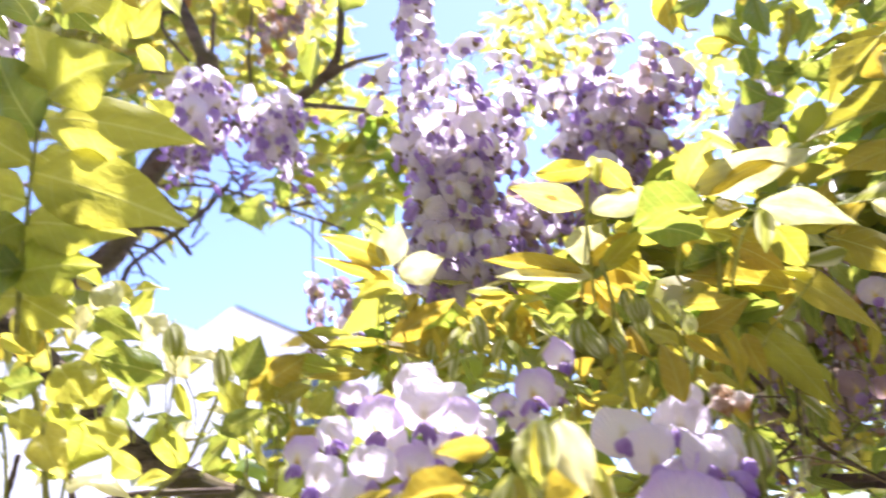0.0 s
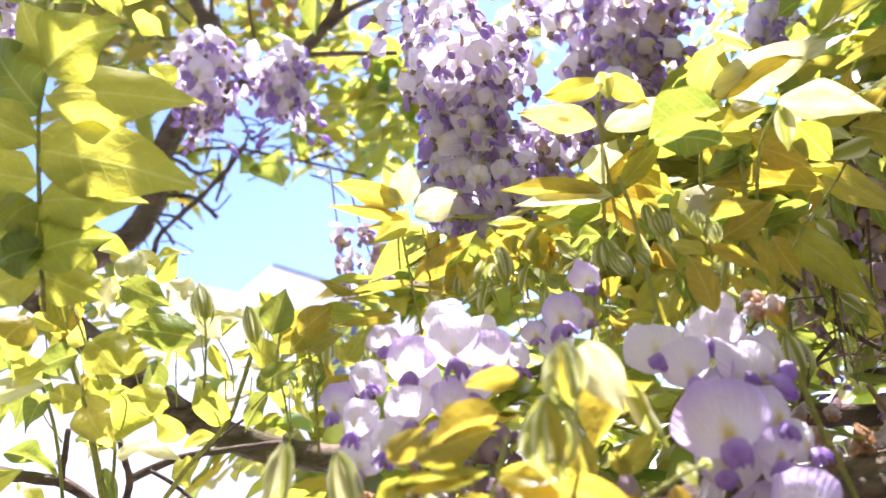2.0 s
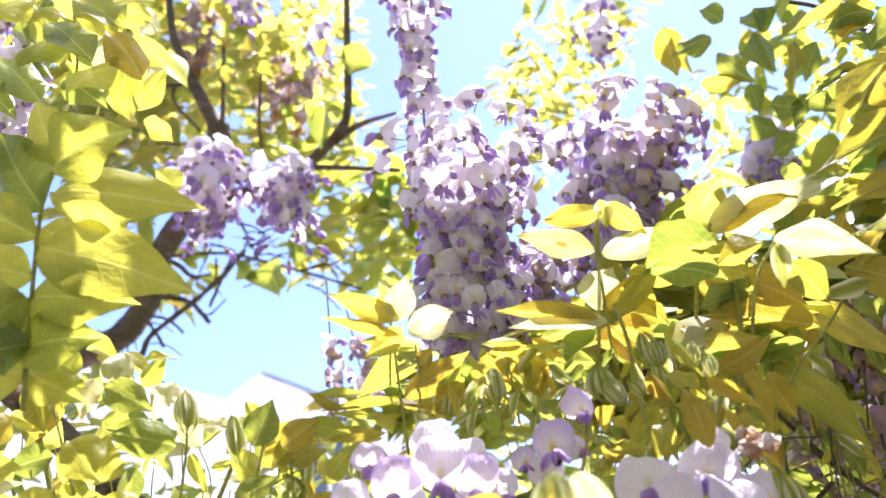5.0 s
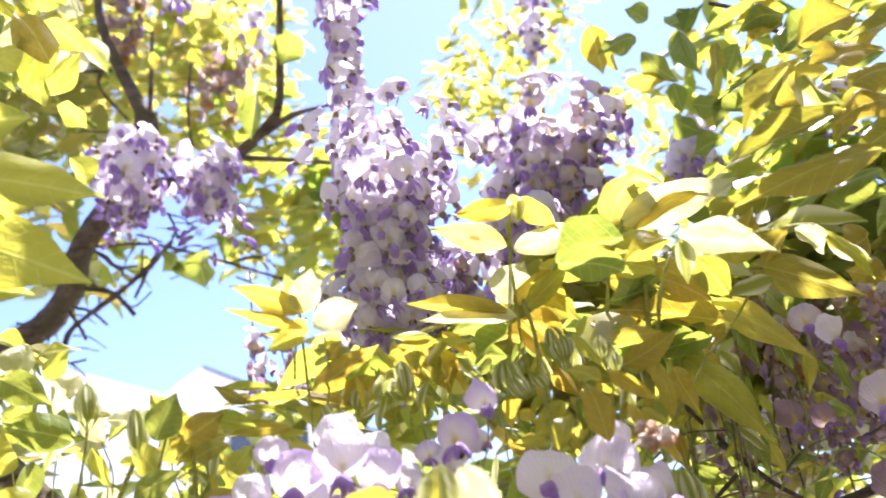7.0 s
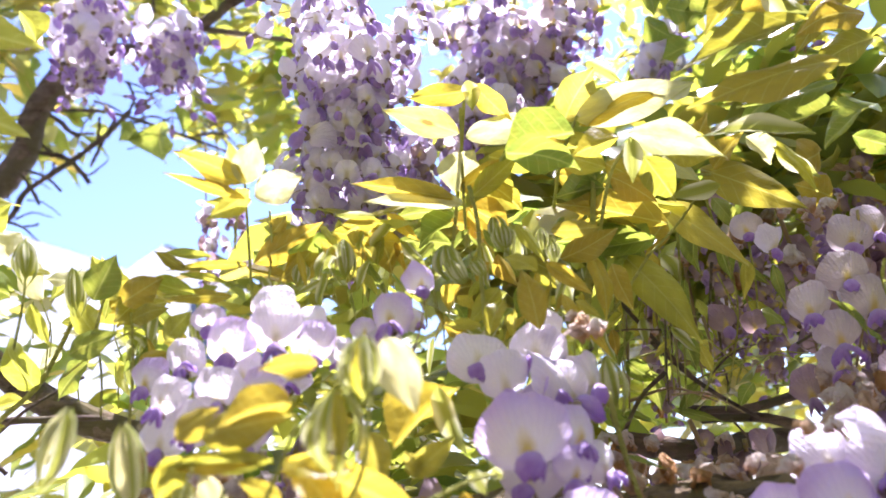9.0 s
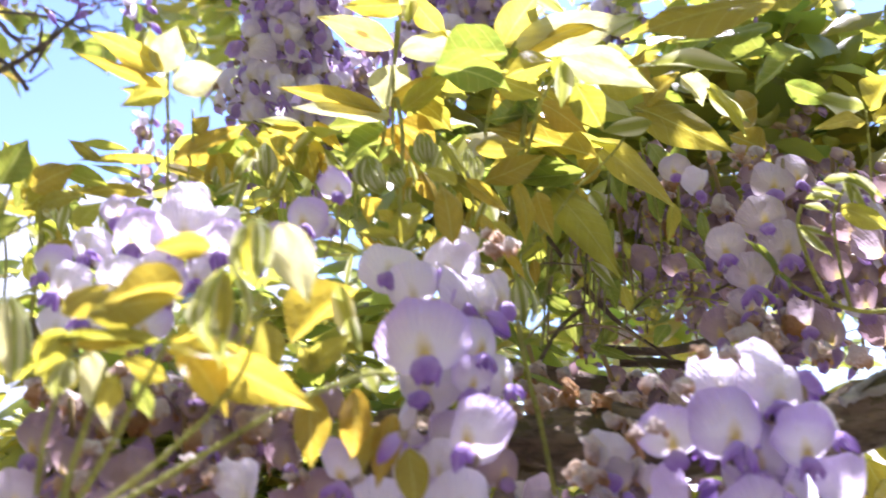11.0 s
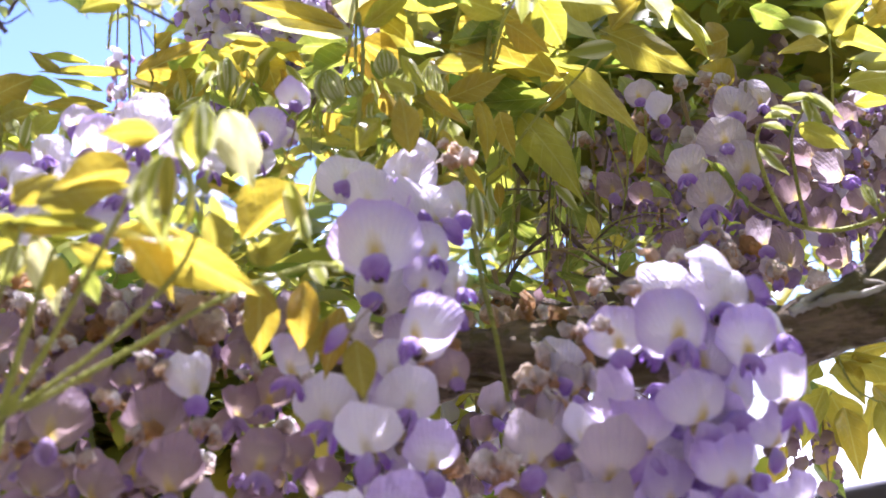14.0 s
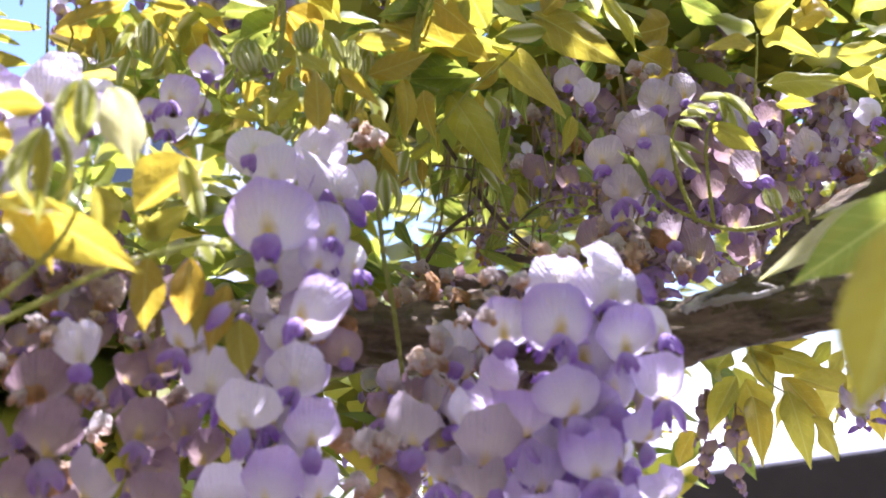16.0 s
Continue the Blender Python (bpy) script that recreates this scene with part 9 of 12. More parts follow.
leaflet(sp, (0.0926, 0.2938, 1.6713), (0.0944, 0.2958, 1.6624), 0.0032, (0.31, 0.91, 0.26), "young")
leaflet(sp, (0.0514, 0.295, 1.7061), (0.0433, 0.2969, 1.6991), 0.0050, (-0.35, -0.92, 0.17), "green")
stem(sp, [(0.051, 0.299, 1.7078), (0.0495, 0.3016, 1.6965), (0.0486, 0.3047, 1.6829)], 0.00027, 0.00037, STALK, "stalk", 6, 0.00)
leaflet(sp, (0.0691, 0.3135, 1.6834), (0.0657, 0.3154, 1.6755), 0.0068, (-0.51, -0.86, 0.02), "young")
leaflet(sp, (0.0699, 0.3077, 1.6738), (0.0614, 0.3103, 1.6636), 0.0046, (-0.51, -0.84, 0.21), "green")
leaflet(sp, (0.0663, 0.2989, 1.7113), (0.0586, 0.3009, 1.7036), 0.0037, (-0.36, 0.75, 0.55), "green")
stem(sp, [(0.0661, 0.3029, 1.7131), (0.0657, 0.3055, 1.7015), (0.0658, 0.3086, 1.6877)], 0.00027, 0.00037, STALK, "stalk", 6, 0.00)
leaflet(sp, (0.0808, 0.3085, 1.7143), (0.0803, 0.311, 1.7031), 0.0038, (-0.35, 0.91, 0.22), "green")
leaflet(sp, (0.058, 0.302, 1.6843), (0.0653, 0.3032, 1.6776), 0.0055, (0.43, 0.68, 0.59), "young")
leaflet(sp, (0.087, 0.3246, 1.6911), (0.0867, 0.3286, 1.6732), 0.0061, (-0.31, 0.93, 0.21), "bronze")
stem(sp, [(0.0871, 0.3286, 1.6926), (0.0865, 0.3314, 1.6804), (0.0864, 0.3347, 1.6657)], 0.00029, 0.00040, STALK, "stalk", 6, 0.00)
leaflet(sp, (0.0709, 0.2946, 1.6917), (0.0719, 0.2964, 1.6835), 0.0040, (-0.59, 0.8, 0.1), "silky")
leaflet(sp, (0.0915, 0.2951, 1.6888), (0.0917, 0.2976, 1.6775), 0.0061, (-0.69, 0.71, 0.15), "young")
leaflet(sp, (0.0488, 0.3, 1.7056), (0.0558, 0.3024, 1.694), 0.0043, (0.35, 0.85, 0.39), "green")
stem(sp, [(0.0484, 0.304, 1.7073), (0.0487, 0.3066, 1.6958), (0.0497, 0.3096, 1.6819)], 0.00027, 0.00037, STALK, "stalk", 6, 0.00)
leaflet(sp, (0.0897, 0.2978, 1.6788), (0.0931, 0.3012, 1.6631), 0.0057, (-0.6, 0.8, 0.04), "bronze")
leaflet(sp, (0.1087, 0.2937, 1.7099), (0.1109, 0.296, 1.6994), 0.0035, (-0.4, 0.91, 0.11), "young")
leaflet(sp, (0.0787, 0.3038, 1.6843), (0.0667, 0.3062, 1.6755), 0.0062, (-0.31, 0.72, 0.62), "silky")
stem(sp, [(0.0787, 0.3079, 1.6857), (0.0772, 0.3105, 1.6742), (0.077, 0.3136, 1.6604)], 0.00027, 0.00037, STALK, "stalk", 6, 0.00)
leaflet(sp, (0.0861, 0.2987, 1.6793), (0.0916, 0.302, 1.6638), 0.0043, (0.58, -0.81, 0.03), "young")
leaflet(sp, (0.1023, 0.2954, 1.6862), (0.0965, 0.2984, 1.6734), 0.0033, (0.38, 0.92, 0.05), "silky")
leaflet(sp, (0.0735, 0.2994, 1.683), (0.0755, 0.3013, 1.6737), 0.0034, (0.15, 0.96, 0.24), "young")
stem(sp, [(0.0734, 0.3034, 1.6844), (0.0713, 0.306, 1.6731), (0.0744, 0.309, 1.6593)], 0.00027, 0.00037, STALK, "stalk", 6, 0.00)
leaflet(sp, (0.1035, 0.2867, 1.6736), (0.1129, 0.2881, 1.6659), 0.0051, (0.29, -0.94, 0.18), "young")
leaflet(sp, (0.1071, 0.2952, 1.6652), (0.1162, 0.2979, 1.6515), 0.0039, (0.43, 0.79, 0.44), "young")
leaflet(sp, (0.0522, 0.3281, 1.6846), (0.0627, 0.3297, 1.6755), 0.0037, (0.25, -0.96, 0.11), "green")
stem(sp, [(0.0519, 0.3322, 1.6859), (0.0505, 0.3349, 1.6737), (0.0516, 0.3382, 1.659)], 0.00029, 0.00040, STALK, "stalk", 6, 0.00)
leaflet(sp, (0.0979, 0.3074, 1.6868), (0.0932, 0.3108, 1.6722), 0.0032, (-0.43, 0.84, 0.34), "bronze")
leaflet(sp, (0.1073, 0.2926, 1.6778), (0.1066, 0.2953, 1.6657), 0.0046, (0.52, 0.84, 0.16), "bronze")
leaflet(sp, (0.0964, 0.2954, 1.6945), (0.1005, 0.2975, 1.6842), 0.0059, (0.56, -0.83, 0.05), "young")
stem(sp, [(0.0965, 0.2994, 1.6961), (0.0968, 0.3019, 1.6847), (0.0941, 0.305, 1.6712)], 0.00027, 0.00037, STALK, "stalk", 6, 0.00)
leaflet(sp, (0.0518, 0.306, 1.6755), (0.0586, 0.3078, 1.6664), 0.0051, (0.43, 0.77, 0.47), "bronze")
leaflet(sp, (0.072, 0.2912, 1.7083), (0.0771, 0.2933, 1.6984), 0.0033, (-0.21, 0.97, 0.09), "green")
leaflet(sp, (0.0731, 0.2935, 1.6949), (0.0678, 0.2961, 1.6839), 0.0055, (-0.63, 0.63, 0.46), "bronze")
stem(sp, [(0.073, 0.2975, 1.6965), (0.0715, 0.3, 1.6853), (0.0735, 0.303, 1.6717)], 0.00027, 0.00037, STALK, "stalk", 6, 0.00)
leaflet(sp, (0.0771, 0.3219, 1.7148), (0.0653, 0.3249, 1.7033), 0.0055, (-0.4, 0.71, 0.59), "bronze")
leaflet(sp, (0.1042, 0.328, 1.6969), (0.1079, 0.3318, 1.6791), 0.0081, (-0.62, 0.78, 0.04), "silky")
leaflet(sp, (0.0456, 0.3135, 1.7021), (0.0389, 0.3165, 1.6899), 0.0048, (-0.35, 0.85, 0.4), "green")
stem(sp, [(0.0452, 0.3175, 1.7037), (0.0449, 0.3202, 1.6918), (0.0439, 0.3234, 1.6776)], 0.00028, 0.00039, STALK, "stalk", 6, 0.00)
leaflet(sp, (0.0605, 0.2989, 1.6881), (0.0545, 0.3015, 1.6778), 0.0073, (-0.52, -0.85, 0.09), "young")
leaflet(sp, (0.0716, 0.3074, 1.708), (0.0757, 0.3106, 1.6927), 0.0034, (0.45, 0.84, 0.3), "silky")
leaflet(sp, (0.1076, 0.334, 1.6871), (0.1003, 0.3374, 1.6729), 0.0037, (-0.3, 0.88, 0.37), "silky")
stem(sp, [(0.1079, 0.338, 1.6885), (0.1092, 0.3408, 1.6759), (0.1072, 0.3442, 1.661)], 0.00030, 0.00041, STALK, "stalk", 6, 0.00)
leaflet(sp, (0.0538, 0.303, 1.7034), (0.0468, 0.3059, 1.6914), 0.0059, (0.37, 0.93, 0.01), "silky")
leaflet(sp, (0.0578, 0.2991, 1.6731), (0.0672, 0.3005, 1.6652), 0.0054, (0.26, 0.84, 0.47), "silky")
leaflet(sp, (0.0824, 0.3232, 1.6816), (0.0697, 0.3256, 1.6727), 0.0042, (-0.23, 0.8, 0.55), "young")
stem(sp, [(0.0824, 0.3272, 1.683), (0.0832, 0.3299, 1.6708), (0.0839, 0.3331, 1.6563)], 0.00029, 0.00039, STALK, "stalk", 6, 0.00)
leaflet(sp, (0.064, 0.3104, 1.6764), (0.0556, 0.3129, 1.667), 0.0054, (-0.41, -0.9, 0.13), "bronze")
leaflet(sp, (0.0474, 0.3239, 1.7052), (0.0483, 0.3268, 1.6919), 0.0048, (-0.61, 0.78, 0.13), "green")

sp = thing("compound_leaf", (0.0061, 0.2994, 1.7062), "narrow young leaflets on thin upright stalks", "leaf", "wisteria leaves")
leaflet(sp, (0.0216, 0.2884, 1.7147), (0.0189, 0.2903, 1.7065), 0.0050, (-0.55, 0.76, 0.35), "young")
stem(sp, [(0.0208, 0.2924, 1.7166), (0.0221, 0.2948, 1.7053), (0.0185, 0.2979, 1.692)], 0.00026, 0.00036, STALK, "stalk", 6, 0.00)
leaflet(sp, (0.0298, 0.2877, 1.6887), (0.0271, 0.29, 1.6788), 0.0038, (0.47, 0.88, 0.08), "silky")
leaflet(sp, (-0.0202, 0.3055, 1.7055), (-0.0119, 0.3075, 1.6956), 0.0058, (0.34, 0.82, 0.45), "young")
leaflet(sp, (0.0169, 0.3027, 1.7127), (0.0233, 0.3046, 1.7031), 0.0033, (0.29, 0.88, 0.37), "bronze")
stem(sp, [(0.0161, 0.3067, 1.7145), (0.017, 0.3093, 1.7029), (0.0129, 0.3125, 1.6891)], 0.00027, 0.00038, STALK, "stalk", 6, 0.00)
leaflet(sp, (0.0219, 0.2999, 1.7028), (0.0303, 0.303, 1.6879), 0.0050, (0.25, 0.91, 0.32), "green")
leaflet(sp, (0.0345, 0.302, 1.7108), (0.038, 0.3049, 1.6973), 0.0046, (0.65, -0.76, 0.01), "bronze")
leaflet(sp, (0.0146, 0.3033, 1.7006), (0.0205, 0.3055, 1.69), 0.0070, (0.64, -0.74, 0.21), "young")
stem(sp, [(0.0138, 0.3073, 1.7022), (0.0145, 0.3099, 1.6906), (0.0153, 0.313, 1.6767)], 0.00027, 0.00037, STALK, "stalk", 6, 0.00)
leaflet(sp, (0.0238, 0.2868, 1.7054), (0.0271, 0.2883, 1.6983), 0.0049, (0.3, 0.9, 0.32), "young")
leaflet(sp, (0.0074, 0.2818, 1.7079), (0.0129, 0.2832, 1.7008), 0.0045, (0.34, 0.84, 0.43), "bronze")
leaflet(sp, (-0.0205, 0.3078, 1.7135), (-0.0243, 0.31, 1.7042), 0.0044, (-0.07, 0.96, 0.26), "young")
stem(sp, [(-0.0217, 0.3118, 1.7152), (-0.0231, 0.3145, 1.7035), (-0.022, 0.3176, 1.6894)], 0.00028, 0.00038, STALK, "stalk", 6, 0.00)
leaflet(sp, (-0.0124, 0.3086, 1.7128), (-0.0189, 0.3123, 1.6972), 0.0054, (-0.55, 0.73, 0.4), "silky")
leaflet(sp, (0.0229, 0.3124, 1.7051), (0.021, 0.3152, 1.6931), 0.0030, (-0.51, 0.82, 0.27), "green")
leaflet(sp, (0.0043, 0.3008, 1.7219), (0.0111, 0.3036, 1.7082), 0.0043, (0.38, -0.92, 0), "young")
stem(sp, [(0.0033, 0.3048, 1.7238), (0.0022, 0.3074, 1.7122), (0.0019, 0.3105, 1.6983)], 0.00027, 0.00038, STALK, "stalk", 6, 0.00)
leaflet(sp, (0.0026, 0.3111, 1.7191), (0.01, 0.3127, 1.7108), 0.0055, (0.43, 0.73, 0.53), "young")
leaflet(sp, (0.0233, 0.2905, 1.7132), (0.0206, 0.2925, 1.7048), 0.0040, (-0.45, 0.82, 0.34), "silky")
leaflet(sp, (0.0211, 0.3015, 1.6962), (0.0139, 0.303, 1.6907), 0.0043, (-0.32, -0.93, 0.16), "bronze")
stem(sp, [(0.0203, 0.3055, 1.6978), (0.0189, 0.3081, 1.6864), (0.0196, 0.3112, 1.6726)], 0.00027, 0.00037, STALK, "stalk", 6, 0.00)
leaflet(sp, (-0.0033, 0.2886, 1.7072), (-0.0012, 0.292, 1.6916), 0.0031, (-0.41, 0.9, 0.14), "young")
leaflet(sp, (-0.0106, 0.2872, 1.6872), (-0.0197, 0.2901, 1.6761), 0.0054, (-0.4, 0.75, 0.52), "silky")
leaflet(sp, (0.0095, 0.2914, 1.7067), (0.0016, 0.2941, 1.6963), 0.0048, (-0.46, 0.72, 0.53), "silky")
stem(sp, [(0.0086, 0.2954, 1.7085), (0.0078, 0.298, 1.6973), (0.0102, 0.3009, 1.6837)], 0.00026, 0.00036, STALK, "stalk", 6, 0.00)
leaflet(sp, (0.0141, 0.3057, 1.7157), (0.0076, 0.3088, 1.7026), 0.0029, (-0.4, 0.83, 0.4), "bronze")
leaflet(sp, (0.0378, 0.2935, 1.7085), (0.0478, 0.2962, 1.695), 0.0044, (0.42, -0.9, 0.14), "silky")
leaflet(sp, (0.03, 0.3121, 1.7207), (0.0377, 0.3149, 1.7071), 0.0031, (-0.19, 0.98, 0.09), "young")
stem(sp, [(0.0293, 0.3161, 1.7225), (0.0303, 0.3187, 1.7105), (0.0314, 0.3219, 1.6961)], 0.00028, 0.00039, STALK, "stalk", 6, 0.00)
leaflet(sp, (0.0058, 0.3011, 1.7004), (0.0007, 0.3049, 1.6845), 0.0041, (-0.53, 0.77, 0.35), "silky")
leaflet(sp, (0.0256, 0.2845, 1.6989), (0.0189, 0.2875, 1.6868), 0.0033, (-0.55, 0.69, 0.47), "silky")
leaflet(sp, (-0.0184, 0.2885, 1.6979), (-0.0138, 0.2909, 1.6867), 0.0046, (0.37, 0.87, 0.33), "silky")
stem(sp, [(-0.0196, 0.2926, 1.6996), (-0.019, 0.295, 1.6885), (-0.0179, 0.298, 1.6753)], 0.00026, 0.00036, STALK, "stalk", 6, 0.00)
leaflet(sp, (0.0131, 0.282, 1.7055), (0.0071, 0.2843, 1.6962), 0.0059, (-0.63, 0.56, 0.54), "silky")
leaflet(sp, (0.0309, 0.2923, 1.7101), (0.0272, 0.2951, 1.6982), 0.0045, (-0.38, 0.87, 0.32), "young")
leaflet(sp, (0.0246, 0.3064, 1.716), (0.0271, 0.308, 1.7082), 0.0033, (0.19, 0.95, 0.26), "young")
stem(sp, [(0.0239, 0.3103, 1.7178), (0.0236, 0.313, 1.7061), (0.0206, 0.3162, 1.6921)], 0.00028, 0.00038, STALK, "stalk", 6, 0.00)
leaflet(sp, (-0.0251, 0.3049, 1.715), (-0.0184, 0.3064, 1.7071), 0.0044, (0.5, -0.82, 0.27), "green")
leaflet(sp, (0.0202, 0.3098, 1.7238), (0.0253, 0.3119, 1.7138), 0.0037, (0.41, -0.91, 0.02), "silky")
leaflet(sp, (0.0228, 0.2922, 1.6956), (0.0267, 0.2943, 1.6857), 0.0050, (0.69, -0.72, 0.12), "young")
stem(sp, [(0.0221, 0.2962, 1.6972), (0.0222, 0.2987, 1.686), (0.0236, 0.3017, 1.6726)], 0.00026, 0.00036, STALK, "stalk", 6, 0.00)
leaflet(sp, (0.0003, 0.3148, 1.7057), (-0.0039, 0.317, 1.6966), 0.0041, (-0.39, 0.84, 0.38), "silky")
leaflet(sp, (0.0311, 0.3027, 1.7207), (0.022, 0.305, 1.7118), 0.0034, (-0.41, 0.69, 0.6), "young")
leaflet(sp, (0.012, 0.3044, 1.7244), (0.0111, 0.3083, 1.7071), 0.0049, (-0.39, 0.9, 0.22), "young")
stem(sp, [(0.0111, 0.3083, 1.7263), (0.0122, 0.3109, 1.7145), (0.0132, 0.3141, 1.7004)], 0.00028, 0.00038, STALK, "stalk", 6, 0.00)
leaflet(sp, (0.0356, 0.2929, 1.7159), (0.0246, 0.2961, 1.7032), 0.0059, (-0.55, 0.55, 0.62), "silky")

sp = thing("compound_leaf", (-0.0705, 0.3104, 1.6887), "narrow young leaflets on thin upright stalks", "leaf", "wisteria leaves")
leaflet(sp, (-0.085, 0.3202, 1.6987), (-0.0773, 0.3215, 1.6915), 0.0063, (0.22, 0.89, 0.4), "silky")
stem(sp, [(-0.0869, 0.3243, 1.7002), (-0.0867, 0.327, 1.6883), (-0.0873, 0.3302, 1.6739)], 0.00028, 0.00039, STALK, "stalk", 6, 0.00)
leaflet(sp, (-0.0665, 0.3195, 1.6951), (-0.0668, 0.3221, 1.6834), 0.0059, (-0.01, 0.98, 0.22), "young")
leaflet(sp, (-0.072, 0.3109, 1.6897), (-0.0731, 0.3132, 1.6795), 0.0036, (-0.1, 0.97, 0.23), "green")
leaflet(sp, (-0.0809, 0.3214, 1.6893), (-0.0872, 0.3242, 1.6776), 0.0064, (0.3, 0.95, 0.07), "silky")
stem(sp, [(-0.0828, 0.3255, 1.6907), (-0.0842, 0.3282, 1.6788), (-0.0854, 0.3314, 1.6646)], 0.00028, 0.00039, STALK, "stalk", 6, 0.00)
leaflet(sp, (-0.0636, 0.2994, 1.6716), (-0.0544, 0.3021, 1.6582), 0.0055, (0.16, 0.94, 0.3), "green")
leaflet(sp, (-0.0649, 0.2989, 1.6918), (-0.0692, 0.3024, 1.6769), 0.0045, (-0.14, 0.95, 0.27), "silky")
leaflet(sp, (-0.0771, 0.3277, 1.7087), (-0.0688, 0.3288, 1.7025), 0.0059, (0.33, -0.9, 0.29), "bronze")
stem(sp, [(-0.0789, 0.3318, 1.7103), (-0.0803, 0.3345, 1.6981), (-0.0801, 0.3378, 1.6834)], 0.00029, 0.00040, STALK, "stalk", 6, 0.00)
leaflet(sp, (-0.0763, 0.3188, 1.6862), (-0.0803, 0.3212, 1.6764), 0.0041, (-0.19, 0.93, 0.3), "silky")
leaflet(sp, (-0.0626, 0.3255, 1.6964), (-0.0561, 0.3282, 1.6831), 0.0060, (0.69, -0.7, 0.19), "silky")
leaflet(sp, (-0.078, 0.3271, 1.6921), (-0.0757, 0.329, 1.6834), 0.0045, (0.17, 0.95, 0.25), "silky")
stem(sp, [(-0.0798, 0.3312, 1.6935), (-0.0801, 0.3339, 1.6814), (-0.082, 0.3372, 1.6669)], 0.00029, 0.00039, STALK, "stalk", 6, 0.00)
leaflet(sp, (-0.0882, 0.3282, 1.6831), (-0.0911, 0.3303, 1.6742), 0.0058, (-0.12, 0.96, 0.26), "green")
leaflet(sp, (-0.0849, 0.3204, 1.6897), (-0.0743, 0.3223, 1.6793), 0.0074, (0.56, -0.7, 0.44), "silky")
leaflet(sp, (-0.0552, 0.2975, 1.6819), (-0.0515, 0.3009, 1.6661), 0.0043, (0.83, -0.56, 0.08), "young")
stem(sp, [(-0.0569, 0.3016, 1.6833), (-0.0585, 0.3042, 1.6722), (-0.0552, 0.3071, 1.6587)], 0.00026, 0.00036, STALK, "stalk", 6, 0.00)
leaflet(sp, (-0.068, 0.2975, 1.6805), (-0.0648, 0.3006, 1.6661), 0.0034, (0.81, -0.58, 0.06), "bronze")
leaflet(sp, (-0.0628, 0.2927, 1.6914), (-0.0556, 0.2942, 1.6834), 0.0040, (0.21, 0.91, 0.36), "green")
leaflet(sp, (-0.0695, 0.3026, 1.6793), (-0.0805, 0.3053, 1.6688), 0.0034, (0.22, 0.98, 0.02), "green")
stem(sp, [(-0.0714, 0.3067, 1.6807), (-0.0714, 0.3092, 1.6694), (-0.074, 0.3124, 1.6559)], 0.00027, 0.00037, STALK, "stalk", 6, 0.00)
leaflet(sp, (-0.0759, 0.3218, 1.7055), (-0.0738, 0.3245, 1.693), 0.0050, (0.22, 0.95, 0.24), "silky")
leaflet(sp, (-0.0575, 0.3083, 1.6788), (-0.047, 0.31, 1.6695), 0.0058, (0.26, 0.85, 0.46), "silky")
leaflet(sp, (-0.0796, 0.3122, 1.6966), (-0.0731, 0.3146, 1.685), 0.0068, (0.71, -0.65, 0.26), "silky")
stem(sp, [(-0.0816, 0.3163, 1.6982), (-0.0823, 0.3189, 1.6865), (-0.0832, 0.3221, 1.6725)], 0.00028, 0.00038, STALK, "stalk", 6, 0.00)
leaflet(sp, (-0.0521, 0.2998, 1.6729), (-0.058, 0.302, 1.6637), 0.0048, (-0.46, 0.75, 0.48), "silky")
leaflet(sp, (-0.0947, 0.3314, 1.6926), (-0.0885, 0.3327, 1.6857), 0.0053, (0.27, 0.87, 0.41), "silky")
leaflet(sp, (-0.0591, 0.3061, 1.6732), (-0.0547, 0.3079, 1.6642), 0.0050, (-0.05, 0.98, 0.18), "green")
stem(sp, [(-0.0608, 0.3102, 1.6745), (-0.0602, 0.3127, 1.6631), (-0.0639, 0.3159, 1.6496)], 0.00027, 0.00037, STALK, "stalk", 6, 0.00)

sp = thing("compound_leaf", (0.1368, 0.3587, 1.6922), "narrow young leaflets on thin upright stalks", "leaf", "wisteria leaves")
leaflet(sp, (0.1317, 0.3602, 1.6977), (0.1353, 0.3644, 1.6787), 0.0035, (0.42, 0.87, 0.27), "young")
stem(sp, [(0.1322, 0.3643, 1.6991), (0.13, 0.3673, 1.6857), (0.1321, 0.3709, 1.6696)], 0.00032, 0.00044, STALK, "stalk", 6, 0.00)
leaflet(sp, (0.1597, 0.3818, 1.6876), (0.1532, 0.3843, 1.6777), 0.0052, (-0.61, -0.76, 0.21), "young")
leaflet(sp, (0.1201, 0.3397, 1.6752), (0.1172, 0.343, 1.6608), 0.0057, (-0.32, 0.91, 0.27), "silky")
leaflet(sp, (0.1283, 0.3586, 1.7134), (0.1183, 0.3606, 1.7062), 0.0069, (-0.26, 0.77, 0.58), "young")
stem(sp, [(0.1288, 0.3626, 1.7149), (0.1302, 0.3656, 1.7013), (0.1299, 0.3692, 1.6852)], 0.00032, 0.00044, STALK, "stalk", 6, 0.00)
leaflet(sp, (0.137, 0.3773, 1.722), (0.1447, 0.3807, 1.7055), 0.0044, (0.49, -0.87, 0.04), "young")
leaflet(sp, (0.1578, 0.363, 1.6904), (0.1528, 0.3658, 1.6787), 0.0075, (-0.71, -0.69, 0.14), "green")
leaflet(sp, (0.1532, 0.3708, 1.6793), (0.1574, 0.3732, 1.6677), 0.0038, (0.38, 0.87, 0.32), "green")
stem(sp, [(0.1539, 0.3749, 1.6805), (0.1552, 0.3779, 1.6668), (0.1535, 0.3816, 1.6505)], 0.00032, 0.00044, STALK, "stalk", 6, 0.00)
